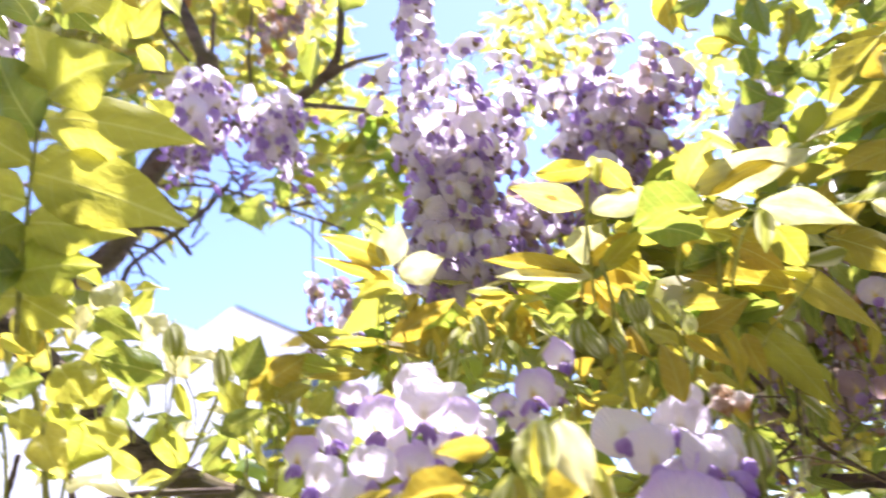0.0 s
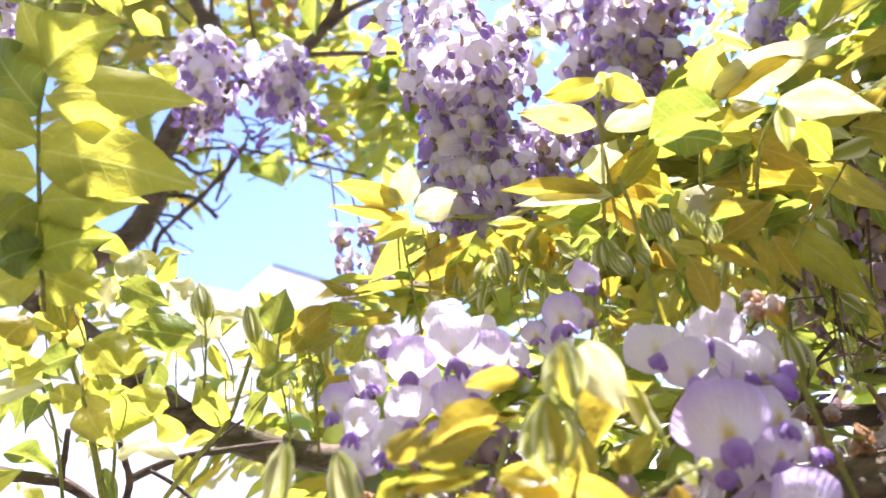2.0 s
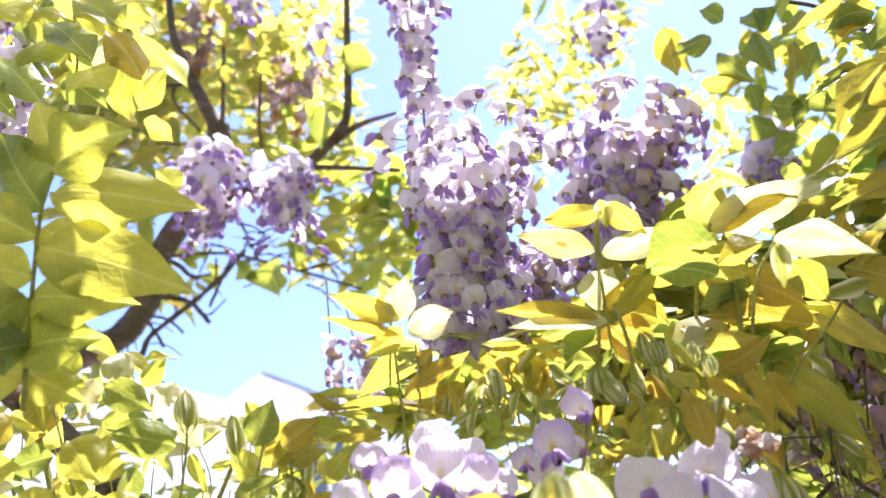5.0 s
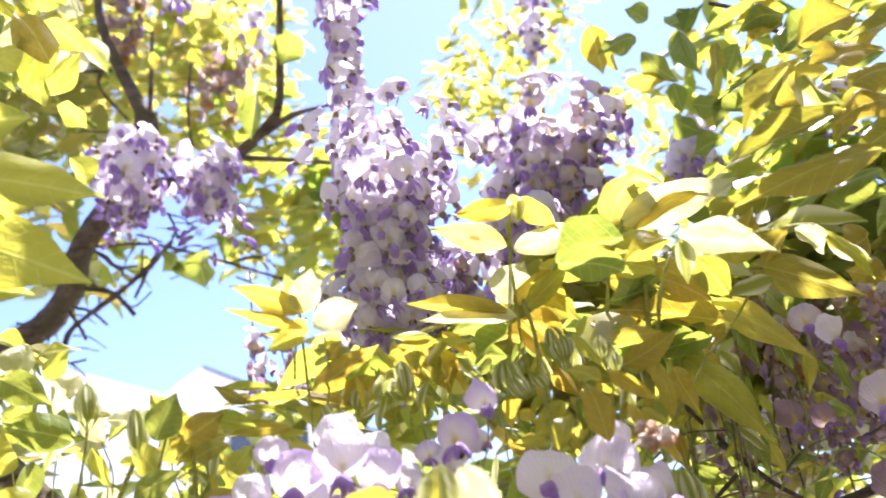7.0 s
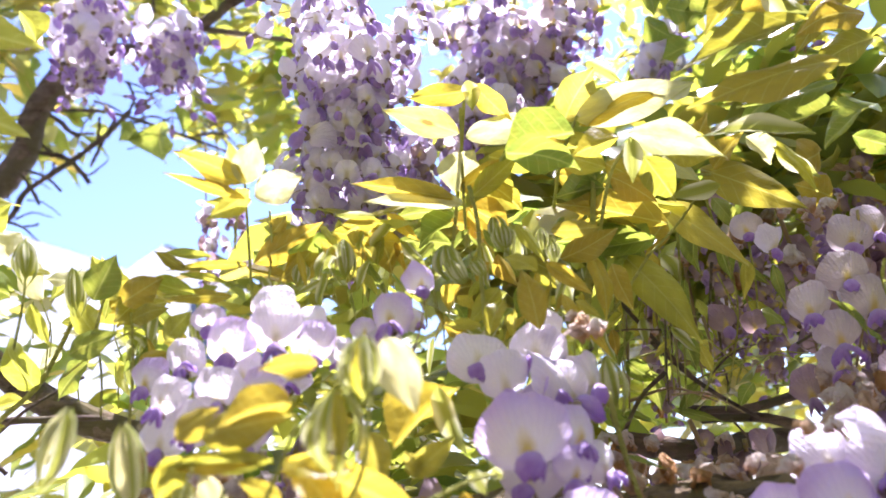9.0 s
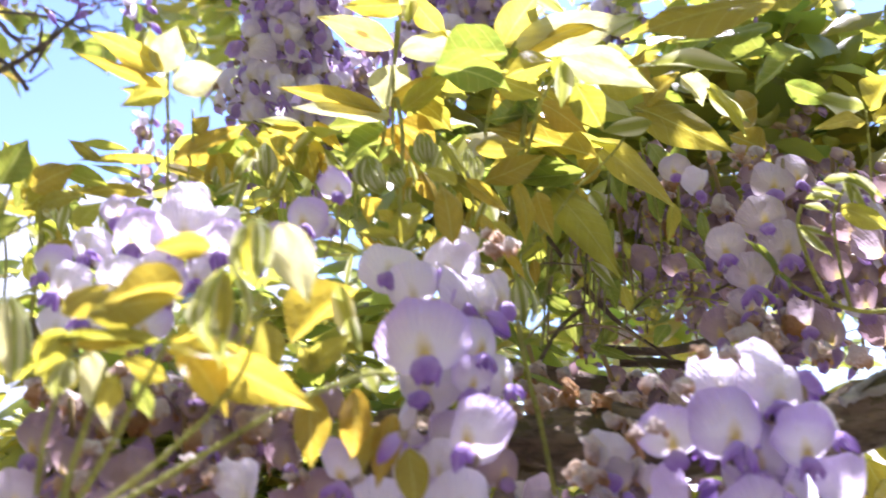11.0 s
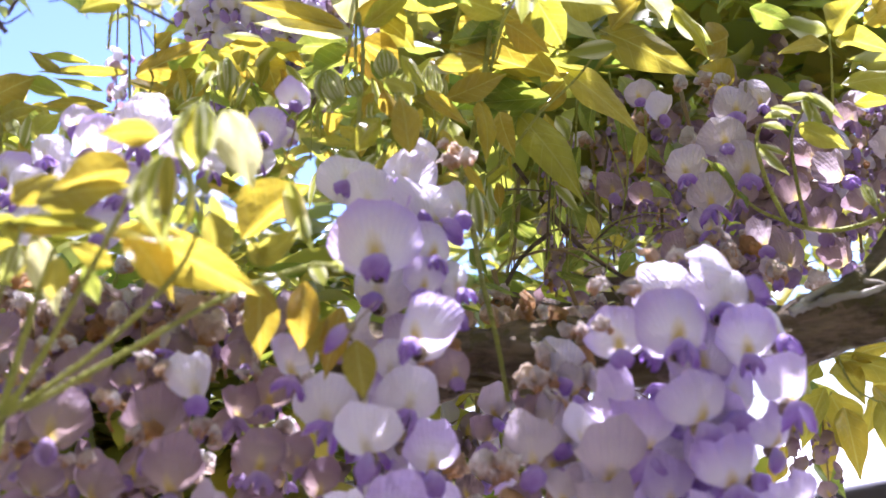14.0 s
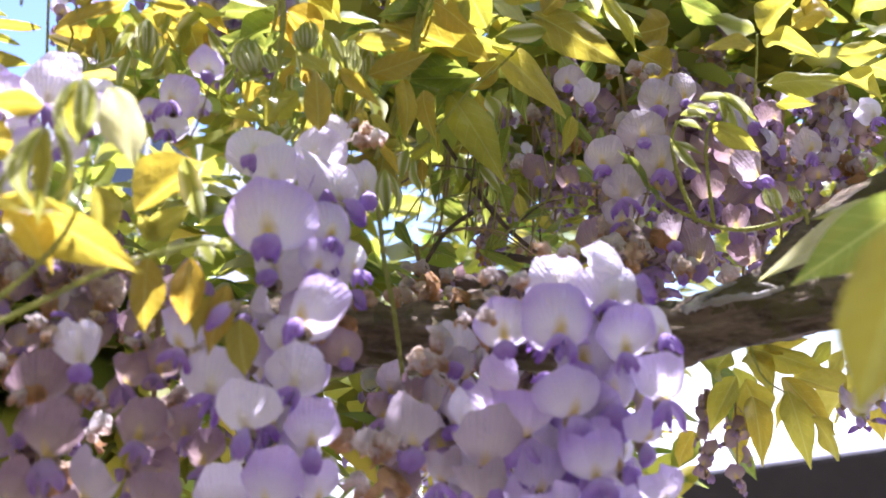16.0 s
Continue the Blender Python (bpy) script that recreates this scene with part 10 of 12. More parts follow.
leaflet(sp, (0.1482, 0.3421, 1.6858), (0.1558, 0.3447, 1.6726), 0.0030, (0.34, 0.86, 0.37), "silky")
leaflet(sp, (0.147, 0.3759, 1.6827), (0.1476, 0.3788, 1.6693), 0.0063, (-0.2, 0.96, 0.2), "silky")
leaflet(sp, (0.1554, 0.3529, 1.6778), (0.1598, 0.3559, 1.6639), 0.0038, (-0.45, 0.89, 0.05), "bronze")
stem(sp, [(0.1561, 0.357, 1.679), (0.1564, 0.3599, 1.6659), (0.1562, 0.3634, 1.6502)], 0.00031, 0.00042, STALK, "stalk", 6, 0.00)
leaflet(sp, (0.1569, 0.3561, 1.708), (0.1633, 0.3587, 1.695), 0.0070, (0.58, 0.69, 0.43), "silky")
leaflet(sp, (0.1549, 0.3743, 1.7162), (0.1555, 0.3778, 1.7001), 0.0072, (0.76, 0.63, 0.17), "young")
leaflet(sp, (0.1538, 0.3529, 1.6722), (0.1656, 0.3555, 1.6583), 0.0046, (-0.2, 0.98, 0.02), "silky")
stem(sp, [(0.1546, 0.3569, 1.6733), (0.1533, 0.3599, 1.6603), (0.153, 0.3634, 1.6447)], 0.00031, 0.00042, STALK, "stalk", 6, 0.00)
leaflet(sp, (0.1222, 0.347, 1.673), (0.1274, 0.3506, 1.6562), 0.0063, (-0.55, 0.83, 0), "silky")
leaflet(sp, (0.1263, 0.3585, 1.7048), (0.1357, 0.3617, 1.6889), 0.0055, (-0.21, 0.98, 0.08), "green")
leaflet(sp, (0.1157, 0.3641, 1.689), (0.1267, 0.3669, 1.6747), 0.0059, (0.41, 0.78, 0.47), "green")
stem(sp, [(0.116, 0.3682, 1.6903), (0.1141, 0.3712, 1.6769), (0.1183, 0.3747, 1.6606)], 0.00032, 0.00044, STALK, "stalk", 6, 0.00)
leaflet(sp, (0.1322, 0.3475, 1.6795), (0.1203, 0.3498, 1.6711), 0.0051, (-0.26, -0.96, 0.1), "young")
leaflet(sp, (0.1548, 0.3597, 1.6678), (0.1457, 0.3618, 1.6599), 0.0040, (0.21, 0.98, 0.02), "young")
leaflet(sp, (0.1263, 0.3471, 1.6727), (0.1271, 0.3498, 1.6605), 0.0053, (0.45, 0.86, 0.22), "bronze")
stem(sp, [(0.1267, 0.3512, 1.6739), (0.1279, 0.354, 1.661), (0.125, 0.3575, 1.6457)], 0.00030, 0.00042, STALK, "stalk", 6, 0.00)
leaflet(sp, (0.1523, 0.3627, 1.7075), (0.1499, 0.3653, 1.6964), 0.0045, (-0.38, 0.88, 0.28), "green")
leaflet(sp, (0.1184, 0.3487, 1.7058), (0.1195, 0.351, 1.6952), 0.0050, (0.31, 0.92, 0.23), "silky")
leaflet(sp, (0.1303, 0.3423, 1.696), (0.1276, 0.3451, 1.6843), 0.0040, (-0.32, 0.9, 0.28), "silky")
stem(sp, [(0.1308, 0.3464, 1.6974), (0.1299, 0.3493, 1.6846), (0.1311, 0.3527, 1.6691)], 0.00030, 0.00042, STALK, "stalk", 6, 0.00)
raceme("lilac wisteria blossom deep below the limb", (0.1829, 0.4069, 1.5865), (0.1833, 0.4264, 1.4996), 0.0316, 0.0178, 40, "pale", buds=0.1, taper=0.1, mix=["pale", "faded", "fresh"])
raceme("lilac wisteria blossom deep below the limb", (0.2254, 0.4101, 1.5654), (0.226, 0.4283, 1.4841), 0.0316, 0.0178, 40, "pale", buds=0.1, taper=0.1, mix=["pale", "faded", "fresh"])
raceme("lilac wisteria blossom deep below the limb", (0.1185, 0.4365, 1.5814), (0.1192, 0.4551, 1.4983), 0.0304, 0.0176, 40, "pale", buds=0.1, taper=0.1, mix=["pale", "faded", "fresh"])
raceme("lilac wisteria blossom deep below the limb", (0.0521, 0.3941, 1.5872), (0.0553, 0.4121, 1.5062), 0.0331, 0.0171, 40, "faded", buds=0.1, taper=0.1, mix=["pale", "faded"])
crowd("shaded_foliage", "dark leaves below the limb", [(0.233, 0.62, 1.52, 0.137, 0.051, 0.066), (0.108, 0.624, 1.524, 0.166, 0.051, 0.066)], 160, 0.0500, CROWD, 0.70, 14)
crowd("shaded_foliage", "brownish leaves crowded between stalks", [(0.011, 0.328, 1.712, 0.028, 0.025, 0.01)], 12, 0.0350, CROWD, 0.70, 15)

sp = thing("compound_leaf", (0.2741, 0.3168, 1.7256), "sunlit yellow leaves at the top of a thin stalk", "leaf", "wisteria leaves")
stem(sp, [(0.2741, 0.3165, 1.7269), (0.2745, 0.3194, 1.7132), (0.2744, 0.3231, 1.6958)], 0.00046, 0.00055, STALK, "stalk", 6, 0.00)
leaflet(sp, (0.2733, 0.3164, 1.7276), (0.252, 0.3166, 1.7345), 0.0093, (0.29, 0.37, 0.88), "silky")
leaflet(sp, (0.2734, 0.3176, 1.7219), (0.2514, 0.3197, 1.7203), 0.0078, (-0.11, -0.96, 0.27), "young")
leaflet(sp, (0.2759, 0.3162, 1.7276), (0.2904, 0.3118, 1.7424), 0.0154, (-0.16, 0.89, 0.42), "young")
leaflet(sp, (0.2766, 0.3168, 1.7244), (0.302, 0.3162, 1.7175), 0.0127, (0.22, 0.59, 0.78), "young")
leaflet(sp, (0.2781, 0.321, 1.7045), (0.3191, 0.3172, 1.7067), 0.0142, (-0.1, -0.95, 0.29), "young")
leaflet(sp, (0.2838, 0.3223, 1.6962), (0.3023, 0.3207, 1.6968), 0.0058, (0.05, 0.8, 0.59), "young")
leaflet(sp, (0.2892, 0.3145, 1.7305), (0.3082, 0.3118, 1.7358), 0.0173, (-0.23, -0.91, 0.34), "young")
leaflet(sp, (0.3096, 0.3156, 1.7174), (0.3331, 0.3127, 1.7222), 0.0103, (-0.14, -0.98, 0.1), "young")
leaflet(sp, (0.3007, 0.3137, 1.7299), (0.2954, 0.3103, 1.7478), 0.0133, (0.03, 0.98, 0.19), "young")
leaflet(sp, (0.3158, 0.3113, 1.7353), (0.336, 0.3081, 1.7426), 0.0152, (-0.19, 0.58, 0.79), "young")
leaflet(sp, (0.311, 0.3176, 1.708), (0.3314, 0.3181, 1.6979), 0.0125, (0.09, -0.99, 0.12), "young")
leaflet(sp, (0.2398, 0.3163, 1.7408), (0.2626, 0.3166, 1.7307), 0.0104, (0.15, 0.91, 0.38), "green")
leaflet(sp, (0.3236, 0.3155, 1.7129), (0.3414, 0.3157, 1.7053), 0.0116, (0.37, 0.34, 0.87), "young")
leaflet(sp, (0.3081, 0.3098, 1.7453), (0.3257, 0.3068, 1.7526), 0.0123, (-0.09, 0.83, 0.55), "young")

sp = thing("compound_leaf", (0.2256, 0.3056, 1.8301), "long drooping leaflets of a leaf seen from below", "leaf", "wisteria leaves")
leaflet(sp, (0.201, 0.2859, 1.8488), (0.1725, 0.2901, 1.8375), 0.0067, (-0.18, 0.69, 0.71), "green")
leaflet(sp, (0.2125, 0.3205, 1.829), (0.1883, 0.3199, 1.8285), 0.0101, (0.02, -1, 0.07), "bronze")
leaflet(sp, (0.2087, 0.3176, 1.8258), (0.1819, 0.3191, 1.8208), 0.0092, (-0.1, -0.96, 0.24), "green")
leaflet(sp, (0.2334, 0.331, 1.8712), (0.2016, 0.3316, 1.8676), 0.0118, (-0.09, 0.51, 0.86), "green")
leaflet(sp, (0.2117, 0.3212, 1.8258), (0.1895, 0.3251, 1.8159), 0.0114, (-0.33, -0.85, 0.41), "green")
leaflet(sp, (0.2544, 0.3352, 1.849), (0.2265, 0.3346, 1.8482), 0.0079, (-0.02, 0.99, 0.14), "bronze")
leaflet(sp, (0.2572, 0.3055, 1.82), (0.2252, 0.308, 1.8123), 0.0076, (-0.12, 0.67, 0.73), "green")
leaflet(sp, (0.2157, 0.301, 1.8422), (0.1943, 0.3043, 1.8335), 0.0120, (-0.3, -0.87, 0.4), "bronze")
leaflet(sp, (0.2609, 0.2913, 1.8324), (0.2349, 0.3005, 1.8104), 0.0085, (-0.55, -0.77, 0.32), "bronze")
leaflet(sp, (0.2611, 0.3336, 1.8099), (0.2308, 0.3361, 1.8024), 0.0133, (-0.18, -0.88, 0.44), "green")
leaflet(sp, (0.2664, 0.3212, 1.815), (0.2387, 0.3285, 1.7972), 0.0107, (-0.12, 0.84, 0.53), "green")
leaflet(sp, (0.2513, 0.3265, 1.8457), (0.2273, 0.3296, 1.8372), 0.0119, (-0.27, -0.85, 0.46), "green")
leaflet(sp, (0.2588, 0.3367, 1.815), (0.2265, 0.3378, 1.8104), 0.0108, (-0.07, -0.97, 0.24), "green")
leaflet(sp, (0.2204, 0.3013, 1.8513), (0.1943, 0.3015, 1.8492), 0.0108, (-0.07, 0.41, 0.91), "bronze")
leaflet(sp, (0.2654, 0.3541, 1.8256), (0.2334, 0.3525, 1.8269), 0.0079, (-0.05, 0.99, 0.1), "green")
leaflet(sp, (0.218, 0.3013, 1.8481), (0.1935, 0.3026, 1.8436), 0.0126, (-0.09, -0.98, 0.18), "green")
leaflet(sp, (0.2465, 0.3155, 1.8115), (0.2278, 0.3257, 1.7879), 0.0110, (-0.19, 0.83, 0.52), "bronze")
leaflet(sp, (0.2209, 0.2973, 1.8594), (0.1903, 0.3008, 1.8498), 0.0079, (-0.2, 0.54, 0.82), "young")
raceme("fresh lilac wisteria blossom behind yellow-throated florets", (0.1827, 0.251, 1.6015), (0.1789, 0.2736, 1.5012), 0.0229, 0.0244, 34, "fresh", buds=0, taper=0, mix=["fresh", "fresh", "pale"], split=True, group="near wisteria blossoms")
raceme("large lilac wisteria blossom behind sunlit petals", (0.0845, 0.2595, 1.6378), (0.0688, 0.2904, 1.5024), 0.0199, 0.0235, 32, "fresh", buds=0, taper=0, mix=["fresh", "pale"], split=True, group="near wisteria blossoms")

# ---- small leaves low on the left side ----

sp = thing("compound_leaf", (-0.2052, 0.3453, 1.7455), "small yellow-green leaves crowded on thin stalks", "leaf", "wisteria leaves")
leaflet(sp, (-0.2846, 0.3881, 1.7948), (-0.3007, 0.3845, 1.7983), 0.0185, (0.29, -0.78, 0.56), "silky")
stem(sp, [(-0.1677, 0.3106, 1.6955), (-0.1675, 0.315, 1.6862), (-0.1749, 0.3202, 1.6735)], 0.00029, 0.00040, STALK, "stalk", 6, 0.00)
leaflet(sp, (-0.2395, 0.3408, 1.7155), (-0.2276, 0.3491, 1.7009), 0.0060, (-0.29, 0.91, 0.28), "green")
leaflet(sp, (-0.1924, 0.3889, 1.7309), (-0.1765, 0.3943, 1.7234), 0.0068, (-0.09, 0.89, 0.45), "downy_lit")
stem(sp, [(-0.2417, 0.3669, 1.7164), (-0.2473, 0.3711, 1.7064), (-0.2422, 0.3798, 1.6893)], 0.00034, 0.00047, STALK, "stalk", 6, 0.00)
leaflet(sp, (-0.2098, 0.3198, 1.7596), (-0.1943, 0.3239, 1.7549), 0.0108, (-0.01, 0.77, 0.63), "green")
leaflet(sp, (-0.2225, 0.3089, 1.721), (-0.2125, 0.3184, 1.7033), 0.0081, (-0.12, 0.9, 0.42), "green")
stem(sp, [(-0.2525, 0.3441, 1.7833), (-0.2524, 0.3494, 1.7722), (-0.2615, 0.3556, 1.7569)], 0.00035, 0.00048, STALK, "stalk", 6, 0.00)
leaflet(sp, (-0.1654, 0.3381, 1.7507), (-0.1708, 0.3473, 1.7301), 0.0068, (-0.56, 0.69, 0.46), "green")
leaflet(sp, (-0.2318, 0.3145, 1.7796), (-0.2557, 0.3139, 1.775), 0.0065, (-0.15, 0.73, 0.67), "lime")
stem(sp, [(-0.1826, 0.3502, 1.7202), (-0.1835, 0.355, 1.7099), (-0.1841, 0.3623, 1.6944)], 0.00032, 0.00045, STALK, "stalk", 6, 0.00)
leaflet(sp, (-0.1956, 0.3373, 1.7244), (-0.1887, 0.3486, 1.7025), 0.0125, (0.1, 0.87, 0.48), "downy_lit")
leaflet(sp, (-0.2513, 0.367, 1.7345), (-0.2781, 0.367, 1.728), 0.0150, (-0.1, -0.91, 0.4), "green")
stem(sp, [(-0.254, 0.3709, 1.7356), (-0.2575, 0.3756, 1.725), (-0.2607, 0.3829, 1.7087)], 0.00035, 0.00048, STALK, "stalk", 6, 0.00)
leaflet(sp, (-0.1888, 0.2962, 1.7573), (-0.1776, 0.3023, 1.7471), 0.0079, (0.7, -0.58, 0.42), "lime")
leaflet(sp, (-0.2235, 0.3205, 1.7761), (-0.2253, 0.328, 1.7601), 0.0148, (-0.98, 0.1, 0.16), "green")
stem(sp, [(-0.226, 0.3242, 1.7778), (-0.225, 0.3294, 1.7671), (-0.2341, 0.3352, 1.7527)], 0.00033, 0.00045, STALK, "stalk", 6, 0.00)
leaflet(sp, (-0.2128, 0.3619, 1.7176), (-0.2304, 0.3673, 1.7019), 0.0130, (-0.33, -0.94, 0.05), "bronze")
leaflet(sp, (-0.2355, 0.3563, 1.7954), (-0.2153, 0.365, 1.7822), 0.0117, (0.58, -0.68, 0.44), "bronze")
stem(sp, [(-0.2504, 0.3759, 1.763), (-0.2501, 0.3815, 1.7514), (-0.2548, 0.3889, 1.7348)], 0.00036, 0.00050, STALK, "stalk", 6, 0.00)
leaflet(sp, (-0.134, 0.283, 1.7378), (-0.1159, 0.2844, 1.7391), 0.0074, (0.04, -0.89, 0.45), "lime")
leaflet(sp, (-0.2193, 0.3897, 1.797), (-0.2004, 0.3973, 1.7857), 0.0112, (0.55, -0.71, 0.44), "lime")
leaflet(sp, (-0.2004, 0.3912, 1.7904), (-0.1843, 0.3997, 1.7765), 0.0102, (-0.05, 0.88, 0.48), "lime")
stem(sp, [(-0.2422, 0.3964, 1.7506), (-0.2413, 0.4022, 1.7386), (-0.2465, 0.4097, 1.7216)], 0.00037, 0.00051, STALK, "stalk", 6, 0.00)
leaflet(sp, (-0.2448, 0.3734, 1.7374), (-0.2451, 0.3837, 1.7157), 0.0160, (-0.99, 0.14, 0.09), "green")
leaflet(sp, (-0.2086, 0.395, 1.7534), (-0.2246, 0.4035, 1.7318), 0.0084, (-0.15, 0.88, 0.45), "bronze")
stem(sp, [(-0.222, 0.3918, 1.7252), (-0.2284, 0.396, 1.7148), (-0.2254, 0.4048, 1.6971)], 0.00036, 0.00049, STALK, "stalk", 6, 0.00)

sp = thing("compound_leaf", (-0.122, 0.3382, 1.7111), "small yellow-green leaves crowded on thin stalks", "leaf", "wisteria leaves")
leaflet(sp, (-0.1328, 0.2829, 1.7071), (-0.1206, 0.2858, 1.704), 0.0067, (0.31, -0.84, 0.45), "bronze")
stem(sp, [(-0.1282, 0.3392, 1.7035), (-0.1311, 0.3433, 1.6941), (-0.1354, 0.3496, 1.68)], 0.00031, 0.00042, STALK, "stalk", 6, 0.00)
leaflet(sp, (-0.1094, 0.3245, 1.7166), (-0.1233, 0.322, 1.7185), 0.0095, (0.22, -0.84, 0.5), "downy_lit")
leaflet(sp, (-0.0754, 0.3103, 1.7017), (-0.0819, 0.3134, 1.6937), 0.0066, (-0.48, -0.88, 0.05), "lime")
stem(sp, [(-0.1309, 0.377, 1.7003), (-0.1347, 0.3814, 1.6903), (-0.1367, 0.3886, 1.6746)], 0.00033, 0.00046, STALK, "stalk", 6, 0.00)
leaflet(sp, (-0.1235, 0.3508, 1.7266), (-0.1361, 0.3534, 1.7181), 0.0082, (-0.28, 0.71, 0.64), "green")
leaflet(sp, (-0.1033, 0.3304, 1.7179), (-0.1177, 0.3284, 1.7185), 0.0061, (-0.1, 0.86, 0.5), "bronze")
stem(sp, [(-0.1024, 0.3574, 1.7112), (-0.108, 0.3613, 1.7018), (-0.106, 0.369, 1.6861)], 0.00032, 0.00044, STALK, "stalk", 6, 0.00)
leaflet(sp, (-0.1056, 0.2917, 1.7103), (-0.122, 0.2882, 1.7136), 0.0050, (0.27, -0.8, 0.54), "lime")
leaflet(sp, (-0.1391, 0.3722, 1.7119), (-0.1247, 0.3734, 1.7128), 0.0054, (0.05, -0.92, 0.39), "lime")
stem(sp, [(-0.1467, 0.3266, 1.7082), (-0.15, 0.3306, 1.699), (-0.1541, 0.3368, 1.6851)], 0.00030, 0.00042, STALK, "stalk", 6, 0.00)
leaflet(sp, (-0.1412, 0.3759, 1.6993), (-0.1529, 0.3788, 1.6905), 0.0083, (-0.22, 0.81, 0.55), "downy_lit")
leaflet(sp, (-0.0841, 0.3292, 1.6972), (-0.0727, 0.3331, 1.6918), 0.0058, (0.07, 0.74, 0.67), "green")
leaflet(sp, (-0.1101, 0.351, 1.7272), (-0.1157, 0.3551, 1.7173), 0.0075, (0.22, 0.94, 0.26), "green")
stem(sp, [(-0.1115, 0.355, 1.7284), (-0.1126, 0.3598, 1.7182), (-0.1188, 0.3661, 1.7035)], 0.00032, 0.00045, STALK, "stalk", 6, 0.00)
leaflet(sp, (-0.0973, 0.3216, 1.6919), (-0.1141, 0.3194, 1.6924), 0.0075, (0.12, -0.83, 0.55), "downy_lit")
leaflet(sp, (-0.1186, 0.3468, 1.726), (-0.1312, 0.3486, 1.7191), 0.0083, (-0.31, 0.61, 0.73), "lime")
leaflet(sp, (-0.1142, 0.3882, 1.6967), (-0.1126, 0.3966, 1.6794), 0.0069, (-0.6, 0.74, 0.31), "silky")
stem(sp, [(-0.1156, 0.3923, 1.6975), (-0.1197, 0.3968, 1.6872), (-0.1227, 0.404, 1.6713)], 0.00034, 0.00047, STALK, "stalk", 6, 0.00)
leaflet(sp, (-0.1484, 0.3285, 1.7165), (-0.1581, 0.3345, 1.7015), 0.0047, (-0.08, 0.91, 0.41), "silky")
stem(sp, [(-0.1528, 0.3738, 1.7352), (-0.1569, 0.3782, 1.7248), (-0.1598, 0.3856, 1.7088)], 0.00034, 0.00047, STALK, "stalk", 6, 0.00)

sp = thing("compound_leaf", (-0.2889, 0.4806, 2.0967), "small yellow-green leaves crowded on thin stalks", "leaf", "wisteria leaves")
leaflet(sp, (-0.2308, 0.5068, 2.1314), (-0.2597, 0.4995, 2.1398), 0.0256, (0.29, -0.94, 0.19), "downy_lit")
leaflet(sp, (-0.1901, 0.421, 2.0278), (-0.1746, 0.4348, 2.0027), 0.0164, (0.19, 0.81, 0.56), "silky")
stem(sp, [(-0.2484, 0.4029, 2.0081), (-0.2549, 0.4087, 1.9944), (-0.2601, 0.4182, 1.9732)], 0.00046, 0.00063, STALK, "stalk", 6, 0.00)
leaflet(sp, (-0.3212, 0.4369, 2.0706), (-0.2912, 0.4444, 2.0623), 0.0136, (0.07, 0.6, 0.79), "lime")
leaflet(sp, (-0.233, 0.5314, 2.1045), (-0.2708, 0.5308, 2.0966), 0.0252, (0, -1, 0.06), "downy_lit")
leaflet(sp, (-0.3492, 0.5232, 2.2129), (-0.3417, 0.5382, 2.1833), 0.0204, (-0.1, 0.9, 0.43), "downy_lit")
leaflet(sp, (-0.3461, 0.5624, 2.1594), (-0.3145, 0.5698, 2.1515), 0.0223, (0.26, -0.95, 0.17), "lime")
stem(sp, [(-0.3481, 0.5656, 2.1622), (-0.3514, 0.5745, 2.1427), (-0.3657, 0.5861, 2.1149)], 0.00062, 0.00086, STALK, "stalk", 6, 0.00)
leaflet(sp, (-0.2066, 0.4478, 2.1055), (-0.2437, 0.4427, 2.1072), 0.0190, (0.14, -0.98, 0.14), "silky")
leaflet(sp, (-0.3444, 0.4811, 2.1512), (-0.3065, 0.485, 2.1523), 0.0140, (-0.06, 0.32, 0.95), "bronze")
leaflet(sp, (-0.3006, 0.5423, 2.0988), (-0.3383, 0.5394, 2.0958), 0.0230, (0.07, -0.99, 0.08), "downy_lit")
stem(sp, [(-0.3024, 0.5455, 2.1015), (-0.3018, 0.5546, 2.0826), (-0.3217, 0.5644, 2.0573)], 0.00059, 0.00081, STALK, "stalk", 6, 0.00)
leaflet(sp, (-0.2672, 0.4208, 2.0785), (-0.2867, 0.4236, 2.0681), 0.0099, (-0.39, 0.4, 0.83), "silky")
leaflet(sp, (-0.3474, 0.4978, 2.1716), (-0.3498, 0.5102, 2.145), 0.0173, (-0.94, 0.28, 0.22), "lime")
leaflet(sp, (-0.2839, 0.3895, 2.0253), (-0.2778, 0.3999, 2.005), 0.0125, (-0.01, 0.89, 0.45), "downy_lit")
stem(sp, [(-0.2262, 0.4769, 2.1199), (-0.2241, 0.4856, 2.1022), (-0.2362, 0.4958, 2.078)], 0.00054, 0.00074, STALK, "stalk", 6, 0.00)
leaflet(sp, (-0.3271, 0.4747, 2.123), (-0.3442, 0.4822, 2.1031), 0.0176, (0.13, 0.96, 0.26), "silky")
leaflet(sp, (-0.2792, 0.4473, 2.0802), (-0.3033, 0.4415, 2.0866), 0.0122, (0.11, 0.5, 0.86), "lime")
leaflet(sp, (-0.3223, 0.4207, 2.0199), (-0.3415, 0.426, 2.004), 0.0108, (-0.52, 0.38, 0.76), "green")
stem(sp, [(-0.2566, 0.4623, 2.1334), (-0.2639, 0.4691, 2.1173), (-0.2725, 0.4798, 2.0927)], 0.00054, 0.00074, STALK, "stalk", 6, 0.00)
leaflet(sp, (-0.2911, 0.437, 2.1126), (-0.276, 0.4459, 2.0976), 0.0167, (-0.35, 0.92, 0.19), "bronze")
